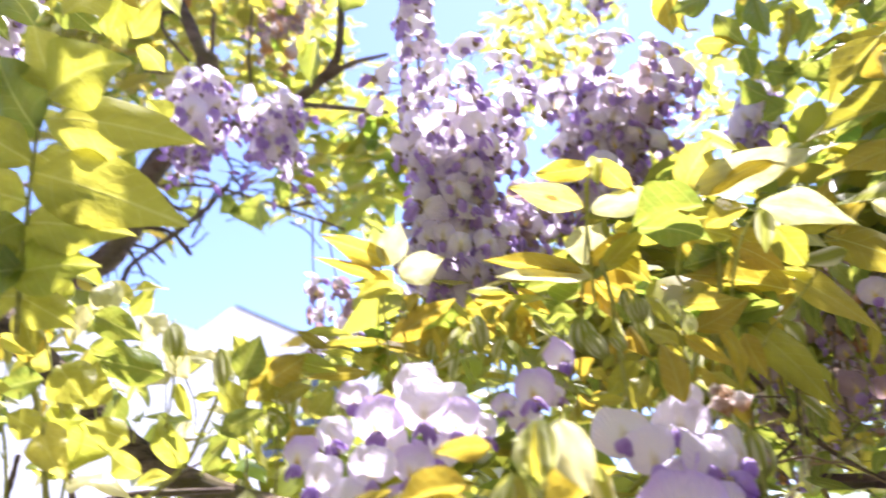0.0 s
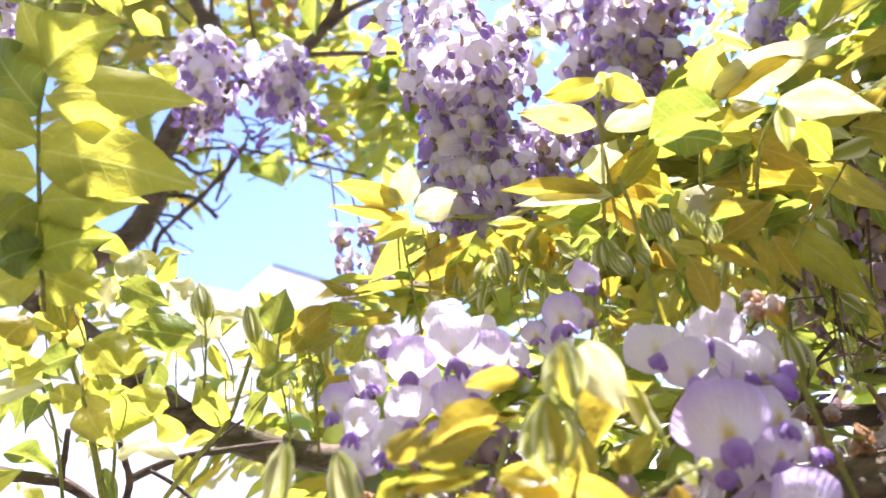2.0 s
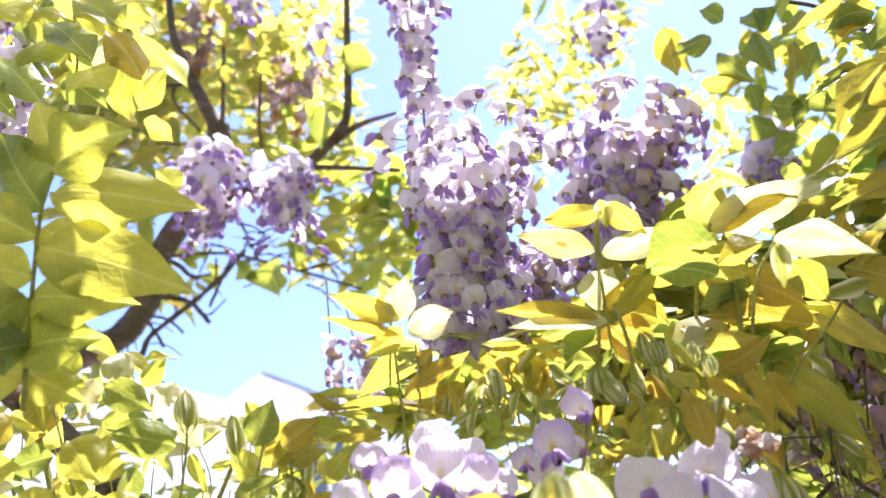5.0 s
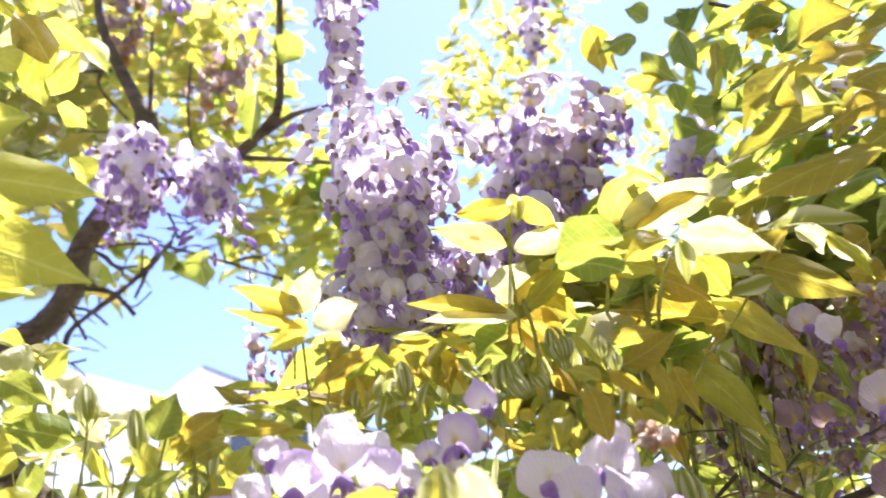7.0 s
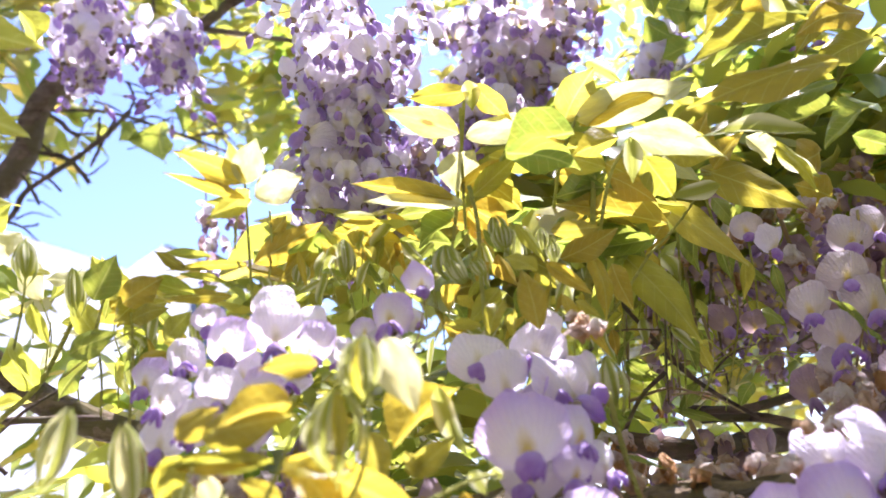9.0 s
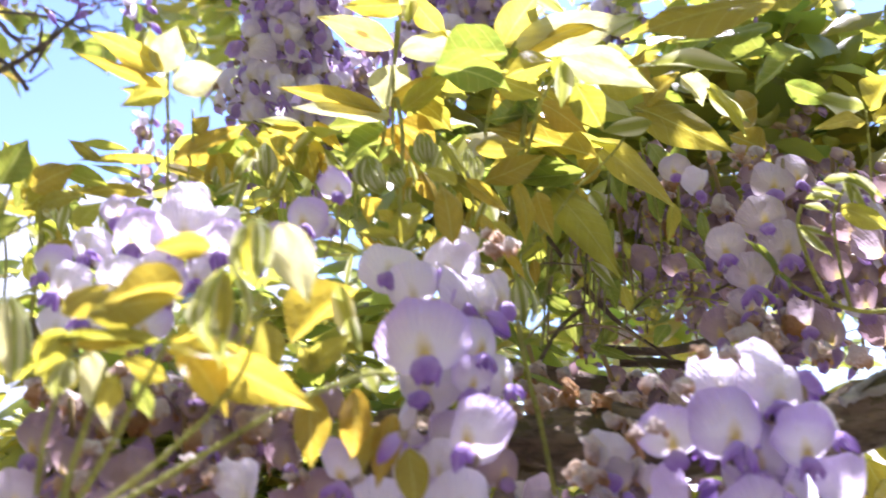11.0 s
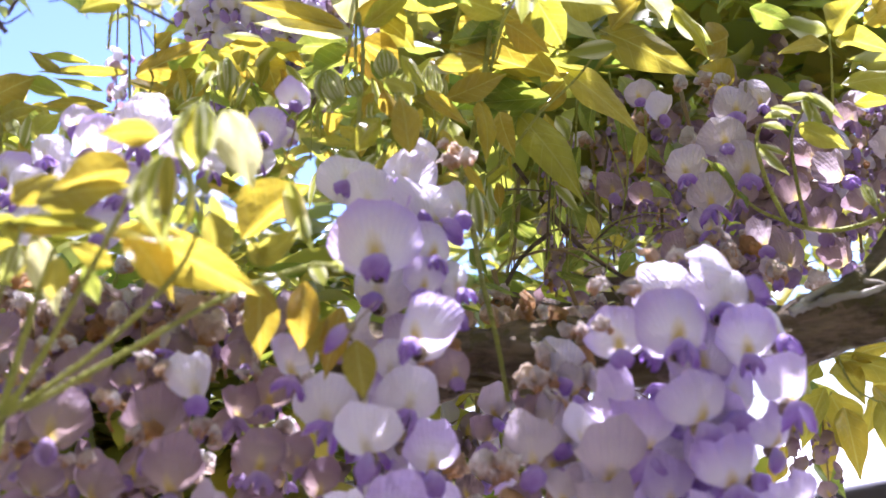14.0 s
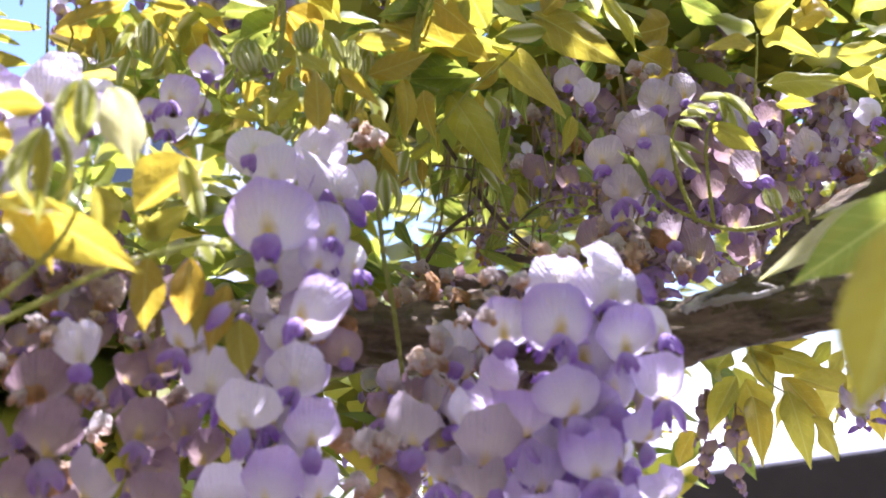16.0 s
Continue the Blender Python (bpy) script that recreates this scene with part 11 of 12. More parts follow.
leaflet(sp, (-0.3276, 0.4984, 2.1339), (-0.3595, 0.5023, 2.1181), 0.0194, (-0.36, 0.43, 0.83), "downy_lit")
leaflet(sp, (-0.2894, 0.4937, 2.1635), (-0.3237, 0.4974, 2.1476), 0.0164, (-0.36, 0.38, 0.85), "green")
stem(sp, [(-0.2205, 0.4339, 2.0807), (-0.2219, 0.4413, 2.0649), (-0.2354, 0.4502, 2.0429)], 0.00050, 0.00069, STALK, "stalk", 6, 0.00)
leaflet(sp, (-0.38, 0.536, 2.1179), (-0.3597, 0.5513, 2.0907), 0.0230, (0.77, -0.59, 0.24), "lime")
leaflet(sp, (-0.3615, 0.4683, 2.12), (-0.3665, 0.4857, 2.0823), 0.0180, (-0.33, 0.84, 0.43), "silky")
leaflet(sp, (-0.2488, 0.3905, 2.0402), (-0.2285, 0.4014, 2.0222), 0.0147, (0.23, 0.7, 0.68), "downy_lit")
leaflet(sp, (-0.2811, 0.572, 2.1508), (-0.3065, 0.5821, 2.1235), 0.0124, (-0.53, 0.51, 0.68), "silky")
stem(sp, [(-0.2827, 0.5752, 2.1536), (-0.2929, 0.5828, 2.1352), (-0.296, 0.5965, 2.1057)], 0.00062, 0.00086, STALK, "stalk", 6, 0.00)

fc = thing("flower_cluster", (-0.0411, 0.2945, 1.6189), "withered pale florets in the gap behind the young shoot", "wisteria blossom", "withered blossoms")
under("wilted_floret", WILTS[0], fc, floret_pose((-0.0715, 0.2941, 1.6344), (-0.4, -1, 0.07), 0.0112, 0.68))
under("wilted_floret", WILTS[3], fc, floret_pose((-0.0676, 0.3035, 1.635), (0.87, -1, 0.37), 0.0112, -0.32))
under("wilted_floret", WILTS[3], fc, floret_pose((-0.0546, 0.2878, 1.6247), (-0.1, -1, 0.24), 0.0109, -0.64))
under("wilted_floret", WILTS[0], fc, floret_pose((-0.0478, 0.2914, 1.6259), (-0.18, -1, 0.07), 0.0121, -0.01))
under("wilted_floret", WILTS[2], fc, floret_pose((-0.0391, 0.2883, 1.6239), (-0.88, -1, -0.15), 0.0121, 0.62))
under("wilted_floret", WILTS[0], fc, floret_pose((-0.0324, 0.2931, 1.6236), (-0.03, -1, -0.11), 0.0115, -0.38))
under("wilted_floret", WILTS[2], fc, floret_pose((-0.0189, 0.2888, 1.6141), (0.26, -1, -0.05), 0.0130, 0.15))
under("wilted_floret", WILTS[2], fc, floret_pose((-0.0123, 0.2951, 1.6128), (0.19, -1, 0.14), 0.0132, 0.10))
under("wilted_floret", WILTS[0], fc, floret_pose((-0.0361, 0.3038, 1.6357), (-0.01, -1, 0.32), 0.0093, -0.76))
under("wilted_floret", WILTS[0], fc, floret_pose((-0.027, 0.3001, 1.6324), (-0.11, -1, 0.15), 0.0106, 0.33))
under("wilted_floret", WILTS[0], fc, floret_pose((-0.0039, 0.2835, 1.6141), (0.43, -1, -0.02), 0.0127, 0.73))
under("wilted_floret", WILTS[2], fc, floret_pose((0.0033, 0.2877, 1.6167), (-0.39, -1, 0.07), 0.0125, -0.80))
under("wilted_floret", WILTS[1], fc, floret_pose((-0.0722, 0.2921, 1.6205), (-0.07, -1, -0.11), 0.0134, 0.71))
under("wilted_floret", WILTS[3], fc, floret_pose((-0.0604, 0.286, 1.6184), (-0.7, -1, 0.4), 0.0118, -0.10))
under("wilted_floret", WILTS[3], fc, floret_pose((-0.0451, 0.2789, 1.6118), (0.83, -1, -0.1), 0.0117, 0.70))
under("wilted_floret", WILTS[1], fc, floret_pose((-0.0381, 0.2814, 1.6145), (0.13, -1, 0.1), 0.0111, 0.09))
under("wilted_floret", WILTS[0], fc, floret_pose((0.0096, 0.2896, 1.6112), (0.67, -1, -0.02), 0.0115, -0.49))
under("wilted_floret", WILTS[0], fc, floret_pose((0.0182, 0.2863, 1.6078), (-0.03, -1, 0.23), 0.0108, 0.73))
crowd("shaded_foliage", "dark leaves behind the young shoot", [(-0.071, 0.354, 1.629, 0.056, 0.025, 0.018), (-0.015, 0.371, 1.625, 0.053, 0.025, 0.016)], 70, 0.0400, CROWD, 0.70, 16)
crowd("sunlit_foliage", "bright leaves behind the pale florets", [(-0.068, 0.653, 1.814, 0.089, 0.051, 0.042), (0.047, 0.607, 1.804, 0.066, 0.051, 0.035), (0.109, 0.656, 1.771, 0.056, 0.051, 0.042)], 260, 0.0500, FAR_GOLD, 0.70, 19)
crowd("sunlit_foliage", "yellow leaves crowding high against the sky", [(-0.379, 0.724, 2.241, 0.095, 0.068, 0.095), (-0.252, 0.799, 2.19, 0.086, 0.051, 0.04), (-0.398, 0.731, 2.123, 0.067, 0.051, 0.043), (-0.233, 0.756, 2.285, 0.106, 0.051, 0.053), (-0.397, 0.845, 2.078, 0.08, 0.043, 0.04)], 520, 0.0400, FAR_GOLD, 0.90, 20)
crowd("sunlit_foliage", "green leaves lit through beside the long blossom", [(-0.08, 0.737, 2.031, 0.035, 0.043, 0.064), (-0.096, 0.755, 2.092, 0.036, 0.043, 0.036)], 90, 0.0420, CROWD, 0.80, 21)
crowd("shaded_foliage", "dim leaves between the pale florets and the shoot", [(-0.14, 0.551, 1.696, 0.101, 0.043, 0.023), (0.005, 0.591, 1.69, 0.062, 0.043, 0.037), (0.12, 0.595, 1.653, 0.041, 0.034, 0.025)], 190, 0.0450, CROWD, 0.80, 22)
stem(vine, [(0.1524, 0.3464, 1.6849), (0.1497, 0.3517, 1.6613), (0.1478, 0.3569, 1.6377)], 0.00057, 0.00042, TWIG, "twig", 5, 0.10)
stem(vine, [(0.1407, 0.3905, 1.689), (0.1401, 0.3956, 1.6656), (0.1378, 0.4008, 1.6422)], 0.00093, 0.00046, REDDISH, "twig", 5, 0.10)
stem(vine, [(0.1546, 0.3853, 1.7074), (0.1525, 0.3891, 1.6903), (0.1491, 0.3931, 1.6732)], 0.00070, 0.00046, REDDISH, "twig", 5, 0.10)
stem(vine, [(0.1404, 0.3809, 1.6926), (0.1371, 0.387, 1.6654), (0.133, 0.3932, 1.6382)], 0.00071, 0.00033, STALK, "twig", 5, 0.10)
stem(vine, [(0.1429, 0.3966, 1.6923), (0.1416, 0.4022, 1.6671), (0.1354, 0.4081, 1.642)], 0.00092, 0.00047, REDDISH, "twig", 5, 0.10)
stem(vine, [(0.1544, 0.3788, 1.6991), (0.1555, 0.3829, 1.6797), (0.1599, 0.3867, 1.6603)], 0.00102, 0.00045, REDDISH, "twig", 5, 0.10)
stem(vine, [(0.1723, 0.4114, 1.6867), (0.1692, 0.4171, 1.6614), (0.1688, 0.4226, 1.636)], 0.00089, 0.00049, REDDISH, "twig", 5, 0.10)
stem(vine, [(0.1931, 0.4006, 1.7129), (0.1899, 0.4044, 1.6964), (0.1864, 0.4082, 1.6799)], 0.00090, 0.00048, TWIG, "twig", 5, 0.10)
stem(vine, [(0.1949, 0.4112, 1.6972), (0.1937, 0.4166, 1.6726), (0.1949, 0.4218, 1.648)], 0.00097, 0.00049, TWIG, "twig", 5, 0.10)
stem(vine, [(0.1654, 0.3611, 1.7008), (0.1626, 0.366, 1.6793), (0.1621, 0.3706, 1.6578)], 0.00061, 0.00031, STALK, "twig", 5, 0.10)
stem(vine, [(0.1874, 0.4169, 1.6883), (0.1892, 0.4199, 1.6738), (0.1874, 0.4232, 1.6592)], 0.00111, 0.00049, REDDISH, "twig", 5, 0.10)
stem(vine, [(0.1646, 0.3828, 1.6999), (0.163, 0.3866, 1.6829), (0.1615, 0.3904, 1.6659)], 0.00101, 0.00046, TWIG, "twig", 5, 0.10)
stem(vine, [(0.1507, 0.3697, 1.7108), (0.1498, 0.3729, 1.6965), (0.1449, 0.3763, 1.6823)], 0.00051, 0.00032, STALK, "twig", 5, 0.10)
stem(vine, [(0.1413, 0.4089, 1.6888), (0.1401, 0.4146, 1.6631), (0.1379, 0.4203, 1.6375)], 0.00052, 0.00035, STALK, "twig", 5, 0.10)
stem(vine, [(0.1693, 0.4074, 1.7285), (0.1675, 0.4114, 1.7106), (0.1681, 0.4152, 1.6926)], 0.00053, 0.00035, STALK, "twig", 5, 0.10)
stem(vine, [(0.1795, 0.3513, 1.6945), (0.1839, 0.3538, 1.6811), (0.1872, 0.3564, 1.6677)], 0.00039, 0.00031, STALK, "twig", 5, 0.10)
# Unseen clumps set toward the sun, added to shade leaves on the right.
crowd("vine_roof", "unseen leaf clumps overhead, added to shade the vine", [(0.337, 0.786, 2.4, 0.12, 0.1, 0.04)], 34, 0.06, CROWD, 0.4, 24)
crowd("vine_roof", "unseen leaf clumps overhead, added to shade the vine", [(0.343, 0.569, 2.3, 0.08, 0.1, 0.04)], 14, 0.06, CROWD, 0.4, 25)
# Leaf screen behind the florets, added to stop light coming through their petals.
crowd("shaded_foliage", "leaves behind the fading florets, added to block backlight", [(-0.069, 0.357, 1.579, 0.06, 0.03, 0.047), (-0.007, 0.365, 1.572, 0.061, 0.03, 0.048)], 360, 0.0420, CROWD, 0.80, 26)

fc = thing("flower_cluster", (-0.0027, 0.25, 1.5775), "withered brown petals among the fading florets", "wisteria blossom", "withered blossoms")
under("wilted_floret", WILTS[1], fc, floret_pose((-0.0388, 0.2433, 1.584), (-0.79, -1, 0.18), 0.0067, -0.72))
under("wilted_floret", WILTS[3], fc, floret_pose((-0.0352, 0.2469, 1.5857), (0.45, -1, -0.04), 0.0086, 0.57))
under("wilted_floret", WILTS[3], fc, floret_pose((-0.0275, 0.2442, 1.5945), (-0.33, -1, 0.4), 0.0085, -0.70))
under("wilted_floret", WILTS[3], fc, floret_pose((-0.0255, 0.2529, 1.5959), (0.58, -1, 0.34), 0.0072, -0.63))
under("wilted_floret", WILTS[0], fc, floret_pose((-0.0095, 0.2334, 1.577), (0.13, -1, -0.03), 0.0072, 0.29))
under("wilted_floret", WILTS[1], fc, floret_pose((-0.0046, 0.234, 1.5763), (-0.24, -1, -0.1), 0.0070, -0.62))
under("wilted_floret", WILTS[2], fc, floret_pose((0.0008, 0.2453, 1.5897), (0.09, -1, 0.06), 0.0080, -0.31))
under("wilted_floret", WILTS[1], fc, floret_pose((0.0101, 0.2328, 1.5851), (0.76, -1, 0.39), 0.0078, -0.19))
under("wilted_floret", WILTS[1], fc, floret_pose((0.003, 0.2325, 1.5662), (0.62, -1, 0.12), 0.0075, -0.31))
under("wilted_floret", WILTS[2], fc, floret_pose((0.0082, 0.2318, 1.5671), (0.11, -1, 0.28), 0.0079, -0.35))
under("wilted_floret", WILTS[1], fc, floret_pose((0.0204, 0.2334, 1.5683), (0.52, -1, 0.16), 0.0077, 0.15))
under("wilted_floret", WILTS[1], fc, floret_pose((0.0246, 0.2381, 1.5654), (-0.11, -1, -0.06), 0.0071, -0.53))
under("wilted_floret", WILTS[3], fc, floret_pose((-0.0166, 0.2346, 1.5588), (0.71, -1, -0.1), 0.0062, -0.63))
under("wilted_floret", WILTS[0], fc, floret_pose((-0.0102, 0.2306, 1.5595), (-0.9, -1, 0.23), 0.0072, -0.47))
under("wilted_floret", WILTS[2], fc, floret_pose((0.0302, 0.2431, 1.5825), (0.68, -1, 0.32), 0.0065, 0.17))
under("wilted_floret", WILTS[1], fc, floret_pose((0.0355, 0.2433, 1.5836), (-0.41, -1, 0.02), 0.0066, -0.34))
under("wilted_floret", WILTS[3], fc, floret_pose((-0.0351, 0.2307, 1.5625), (-0.03, -1, -0.1), 0.0066, 0.26))
under("wilted_floret", WILTS[2], fc, floret_pose((-0.034, 0.2395, 1.5628), (-0.32, -1, 0.24), 0.0070, 0.34))
under("wilted_floret", WILTS[3], fc, floret_pose((0.0413, 0.2308, 1.5572), (-0.01, -1, -0.2), 0.0074, 0.43))
under("wilted_floret", WILTS[1], fc, floret_pose((0.0457, 0.2353, 1.5599), (-0.04, -1, -0.13), 0.0079, -0.53))

sp = thing("compound_leaf", (-0.1998, 0.3076, 1.6802), "yellow-green leaves low beside a dark branch", "leaf", "wisteria leaves")
leaflet(sp, (-0.1466, 0.3062, 1.7013), (-0.1565, 0.3116, 1.681), 0.0109, (-0.17, 0.93, 0.33), "green")
leaflet(sp, (-0.2283, 0.322, 1.6641), (-0.2187, 0.3288, 1.6473), 0.0094, (0.8, -0.55, 0.24), "lime")
leaflet(sp, (-0.183, 0.3389, 1.6915), (-0.2054, 0.3426, 1.6714), 0.0146, (-0.46, 0.63, 0.63), "downy_lit")
leaflet(sp, (-0.1845, 0.3221, 1.6619), (-0.1826, 0.3284, 1.6434), 0.0083, (-0.67, 0.72, 0.18), "green")
leaflet(sp, (-0.2173, 0.3143, 1.7093), (-0.2274, 0.3201, 1.6879), 0.0129, (0.21, 0.97, 0.16), "green")
leaflet(sp, (-0.187, 0.3376, 1.6693), (-0.158, 0.3437, 1.6622), 0.0189, (0.31, -0.68, 0.66), "downy_lit")
leaflet(sp, (-0.1989, 0.3272, 1.6778), (-0.1726, 0.3308, 1.6771), 0.0106, (0.14, -0.98, 0.11), "lime")
leaflet(sp, (-0.195, 0.3171, 1.6763), (-0.1727, 0.3218, 1.6707), 0.0121, (0.31, -0.69, 0.66), "green")
leaflet(sp, (-0.2397, 0.3289, 1.68), (-0.2171, 0.3368, 1.6652), 0.0158, (0.03, 0.86, 0.5), "green")
leaflet(sp, (-0.2345, 0.3241, 1.7133), (-0.243, 0.3299, 1.6925), 0.0091, (-0.66, 0.61, 0.44), "lime")
stem(sp, [(-0.2051, 0.3053, 1.7124), (-0.2037, 0.3156, 1.6817), (-0.2085, 0.3264, 1.6471)], 0.00075, 0.00093, STALK, "stalk", 6, 0.00)
stem(sp, [(-0.1763, 0.3126, 1.7018), (-0.1786, 0.3222, 1.6718), (-0.1885, 0.3303, 1.6432)], 0.00075, 0.00093, STALK, "stalk", 6, 0.00)

sp = thing("compound_leaf", (-0.1649, 0.28, 1.7055), "broad yellow-green leaves hanging before the old limb", "leaf", "wisteria leaves")
leaflet(sp, (-0.1688, 0.285, 1.7023), (-0.1488, 0.285, 1.6958), 0.0178, (0.19, -0.89, -0.42), "lime", 0)
leaflet(sp, (-0.1662, 0.28, 1.6863), (-0.1538, 0.28, 1.6604), 0.0153, (0.29, -0.86, -0.43), "lime", 5)
leaflet(sp, (-0.1721, 0.29, 1.6913), (-0.1534, 0.29, 1.6872), 0.0145, (0.22, -0.92, -0.33), "lime", 0)
leaflet(sp, (-0.1137, 0.3, 1.6647), (-0.1261, 0.3, 1.688), 0.0160, (0, -0.92, -0.38), "lime", 5)
leaflet(sp, (-0.1124, 0.3, 1.7021), (-0.1249, 0.3, 1.728), 0.0130, (-0.14, -0.98, -0.15), "downy_lit", 7)
leaflet(sp, (-0.0815, 0.3, 1.6987), (-0.0928, 0.3, 1.7195), 0.0123, (0, -0.92, -0.38), "lime", 0)
leaflet(sp, (-0.07, 0.3, 1.6998), (-0.0829, 0.3, 1.689), 0.0107, (0.31, -0.89, -0.34), "bronze", 1)
leaflet(sp, (-0.1179, 0.3, 1.7008), (-0.112, 0.3, 1.6838), 0.0059, (0.31, -0.89, -0.34), "lime", 1)
leaflet(sp, (-0.1777, 0.285, 1.7144), (-0.1775, 0.285, 1.7363), 0.0138, (0.29, -0.86, -0.43), "bronze", 0)
leaflet(sp, (-0.1889, 0.26, 1.7367), (-0.1707, 0.26, 1.7372), 0.0164, (0.19, -0.89, -0.42), "lime", 0)
leaflet(sp, (-0.1947, 0.27, 1.7057), (-0.1809, 0.27, 1.7222), 0.0142, (0.29, -0.86, -0.43), "green", 5)
leaflet(sp, (-0.2029, 0.27, 1.6932), (-0.1733, 0.27, 1.6933), 0.0102, (0.24, -0.94, -0.23), "downy_lit", 1)
leaflet(sp, (-0.1877, 0.28, 1.7259), (-0.1696, 0.28, 1.7141), 0.0073, (0.33, -0.91, -0.25), "lime", 1)
leaflet(sp, (-0.1433, 0.31, 1.7191), (-0.158, 0.31, 1.7118), 0.0145, (0, -0.92, -0.38), "green", 0)
leaflet(sp, (-0.1638, 0.31, 1.7267), (-0.1436, 0.31, 1.7165), 0.0130, (0.19, -0.89, -0.42), "lime", 2)
leaflet(sp, (-0.1729, 0.31, 1.7399), (-0.1524, 0.31, 1.7434), 0.0106, (0.1, -0.91, -0.4), "lime", 7)
leaflet(sp, (-0.2064, 0.27, 1.6571), (-0.1887, 0.27, 1.6602), 0.0113, (0.12, -0.94, -0.31), "lime", 1)
leaflet(sp, (-0.1376, 0.31, 1.6661), (-0.1528, 0.31, 1.6768), 0.0125, (-0.05, -0.98, -0.18), "lime", 2)
stem(sp, [(-0.1782, 0.285, 1.7145), (-0.1746, 0.29, 1.6944), (-0.1698, 0.29, 1.6666), (-0.1666, 0.29, 1.6404)], 0.00147, 0.00147, STALK, "stalk", 6, 0.00)
leaf_bud(sp, (-0.0973, 0.3, 1.6971), (-0.0952, 0.3, 1.7135), 0.0117, (0.1, -0.91, -0.4), 7)
stem(sp, [(-0.0973, 0.3, 1.6971), (-0.1087, 0.305, 1.6793), (-0.1147, 0.3, 1.6649), (-0.1391, 0.31, 1.6518), (-0.1589, 0.32, 1.6388)], 0.00098, 0.00122, STALK, "stalk", 6, 0.00)

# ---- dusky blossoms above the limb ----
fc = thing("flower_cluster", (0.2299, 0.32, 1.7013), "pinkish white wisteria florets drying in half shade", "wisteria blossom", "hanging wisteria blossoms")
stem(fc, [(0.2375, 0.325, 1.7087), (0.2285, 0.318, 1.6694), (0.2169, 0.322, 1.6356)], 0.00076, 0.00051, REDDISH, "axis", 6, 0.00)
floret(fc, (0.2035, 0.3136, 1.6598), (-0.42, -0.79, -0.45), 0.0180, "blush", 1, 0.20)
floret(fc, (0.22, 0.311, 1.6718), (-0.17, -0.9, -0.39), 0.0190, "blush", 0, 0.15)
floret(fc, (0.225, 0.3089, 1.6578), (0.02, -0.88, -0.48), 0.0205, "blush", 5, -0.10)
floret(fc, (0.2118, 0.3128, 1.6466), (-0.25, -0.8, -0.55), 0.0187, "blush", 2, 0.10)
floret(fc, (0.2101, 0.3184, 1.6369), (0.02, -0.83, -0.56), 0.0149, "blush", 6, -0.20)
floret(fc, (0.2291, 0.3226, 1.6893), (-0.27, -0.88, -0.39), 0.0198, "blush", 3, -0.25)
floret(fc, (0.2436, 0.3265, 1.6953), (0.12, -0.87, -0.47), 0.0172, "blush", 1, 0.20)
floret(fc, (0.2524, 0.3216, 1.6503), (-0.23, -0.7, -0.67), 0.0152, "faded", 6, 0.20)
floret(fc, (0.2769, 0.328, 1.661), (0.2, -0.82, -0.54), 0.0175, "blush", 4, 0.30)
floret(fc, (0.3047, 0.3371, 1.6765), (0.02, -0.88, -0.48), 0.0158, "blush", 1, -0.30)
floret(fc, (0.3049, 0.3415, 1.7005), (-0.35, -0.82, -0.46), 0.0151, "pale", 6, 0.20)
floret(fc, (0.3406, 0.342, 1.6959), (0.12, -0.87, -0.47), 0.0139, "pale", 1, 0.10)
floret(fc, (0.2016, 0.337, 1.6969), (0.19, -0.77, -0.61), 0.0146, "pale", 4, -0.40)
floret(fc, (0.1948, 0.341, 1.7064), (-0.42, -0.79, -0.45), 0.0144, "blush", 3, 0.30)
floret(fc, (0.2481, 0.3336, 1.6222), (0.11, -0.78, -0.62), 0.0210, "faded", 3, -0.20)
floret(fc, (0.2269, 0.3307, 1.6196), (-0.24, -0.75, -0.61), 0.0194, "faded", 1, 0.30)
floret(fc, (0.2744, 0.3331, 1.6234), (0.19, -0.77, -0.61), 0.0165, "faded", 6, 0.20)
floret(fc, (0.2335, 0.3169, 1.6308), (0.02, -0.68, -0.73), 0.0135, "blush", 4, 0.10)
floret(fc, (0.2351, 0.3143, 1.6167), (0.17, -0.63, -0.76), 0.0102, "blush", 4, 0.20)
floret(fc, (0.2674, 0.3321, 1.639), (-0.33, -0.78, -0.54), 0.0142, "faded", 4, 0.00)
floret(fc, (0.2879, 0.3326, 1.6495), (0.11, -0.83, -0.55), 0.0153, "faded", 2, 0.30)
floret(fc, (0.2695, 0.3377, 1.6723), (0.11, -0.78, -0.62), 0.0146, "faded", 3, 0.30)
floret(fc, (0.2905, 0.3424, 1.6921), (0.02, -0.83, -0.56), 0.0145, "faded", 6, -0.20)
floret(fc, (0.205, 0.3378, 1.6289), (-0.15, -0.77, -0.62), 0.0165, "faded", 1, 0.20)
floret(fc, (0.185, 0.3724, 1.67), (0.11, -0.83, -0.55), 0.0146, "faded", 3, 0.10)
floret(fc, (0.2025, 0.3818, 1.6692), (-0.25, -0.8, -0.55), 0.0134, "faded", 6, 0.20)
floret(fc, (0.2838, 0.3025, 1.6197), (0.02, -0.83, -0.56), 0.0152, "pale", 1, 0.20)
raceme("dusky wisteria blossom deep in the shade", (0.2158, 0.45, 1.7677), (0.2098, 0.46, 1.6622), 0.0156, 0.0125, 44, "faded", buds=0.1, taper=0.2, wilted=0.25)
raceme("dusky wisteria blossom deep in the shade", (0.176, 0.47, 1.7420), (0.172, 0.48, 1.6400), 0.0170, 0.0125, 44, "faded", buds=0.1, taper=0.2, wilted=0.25)
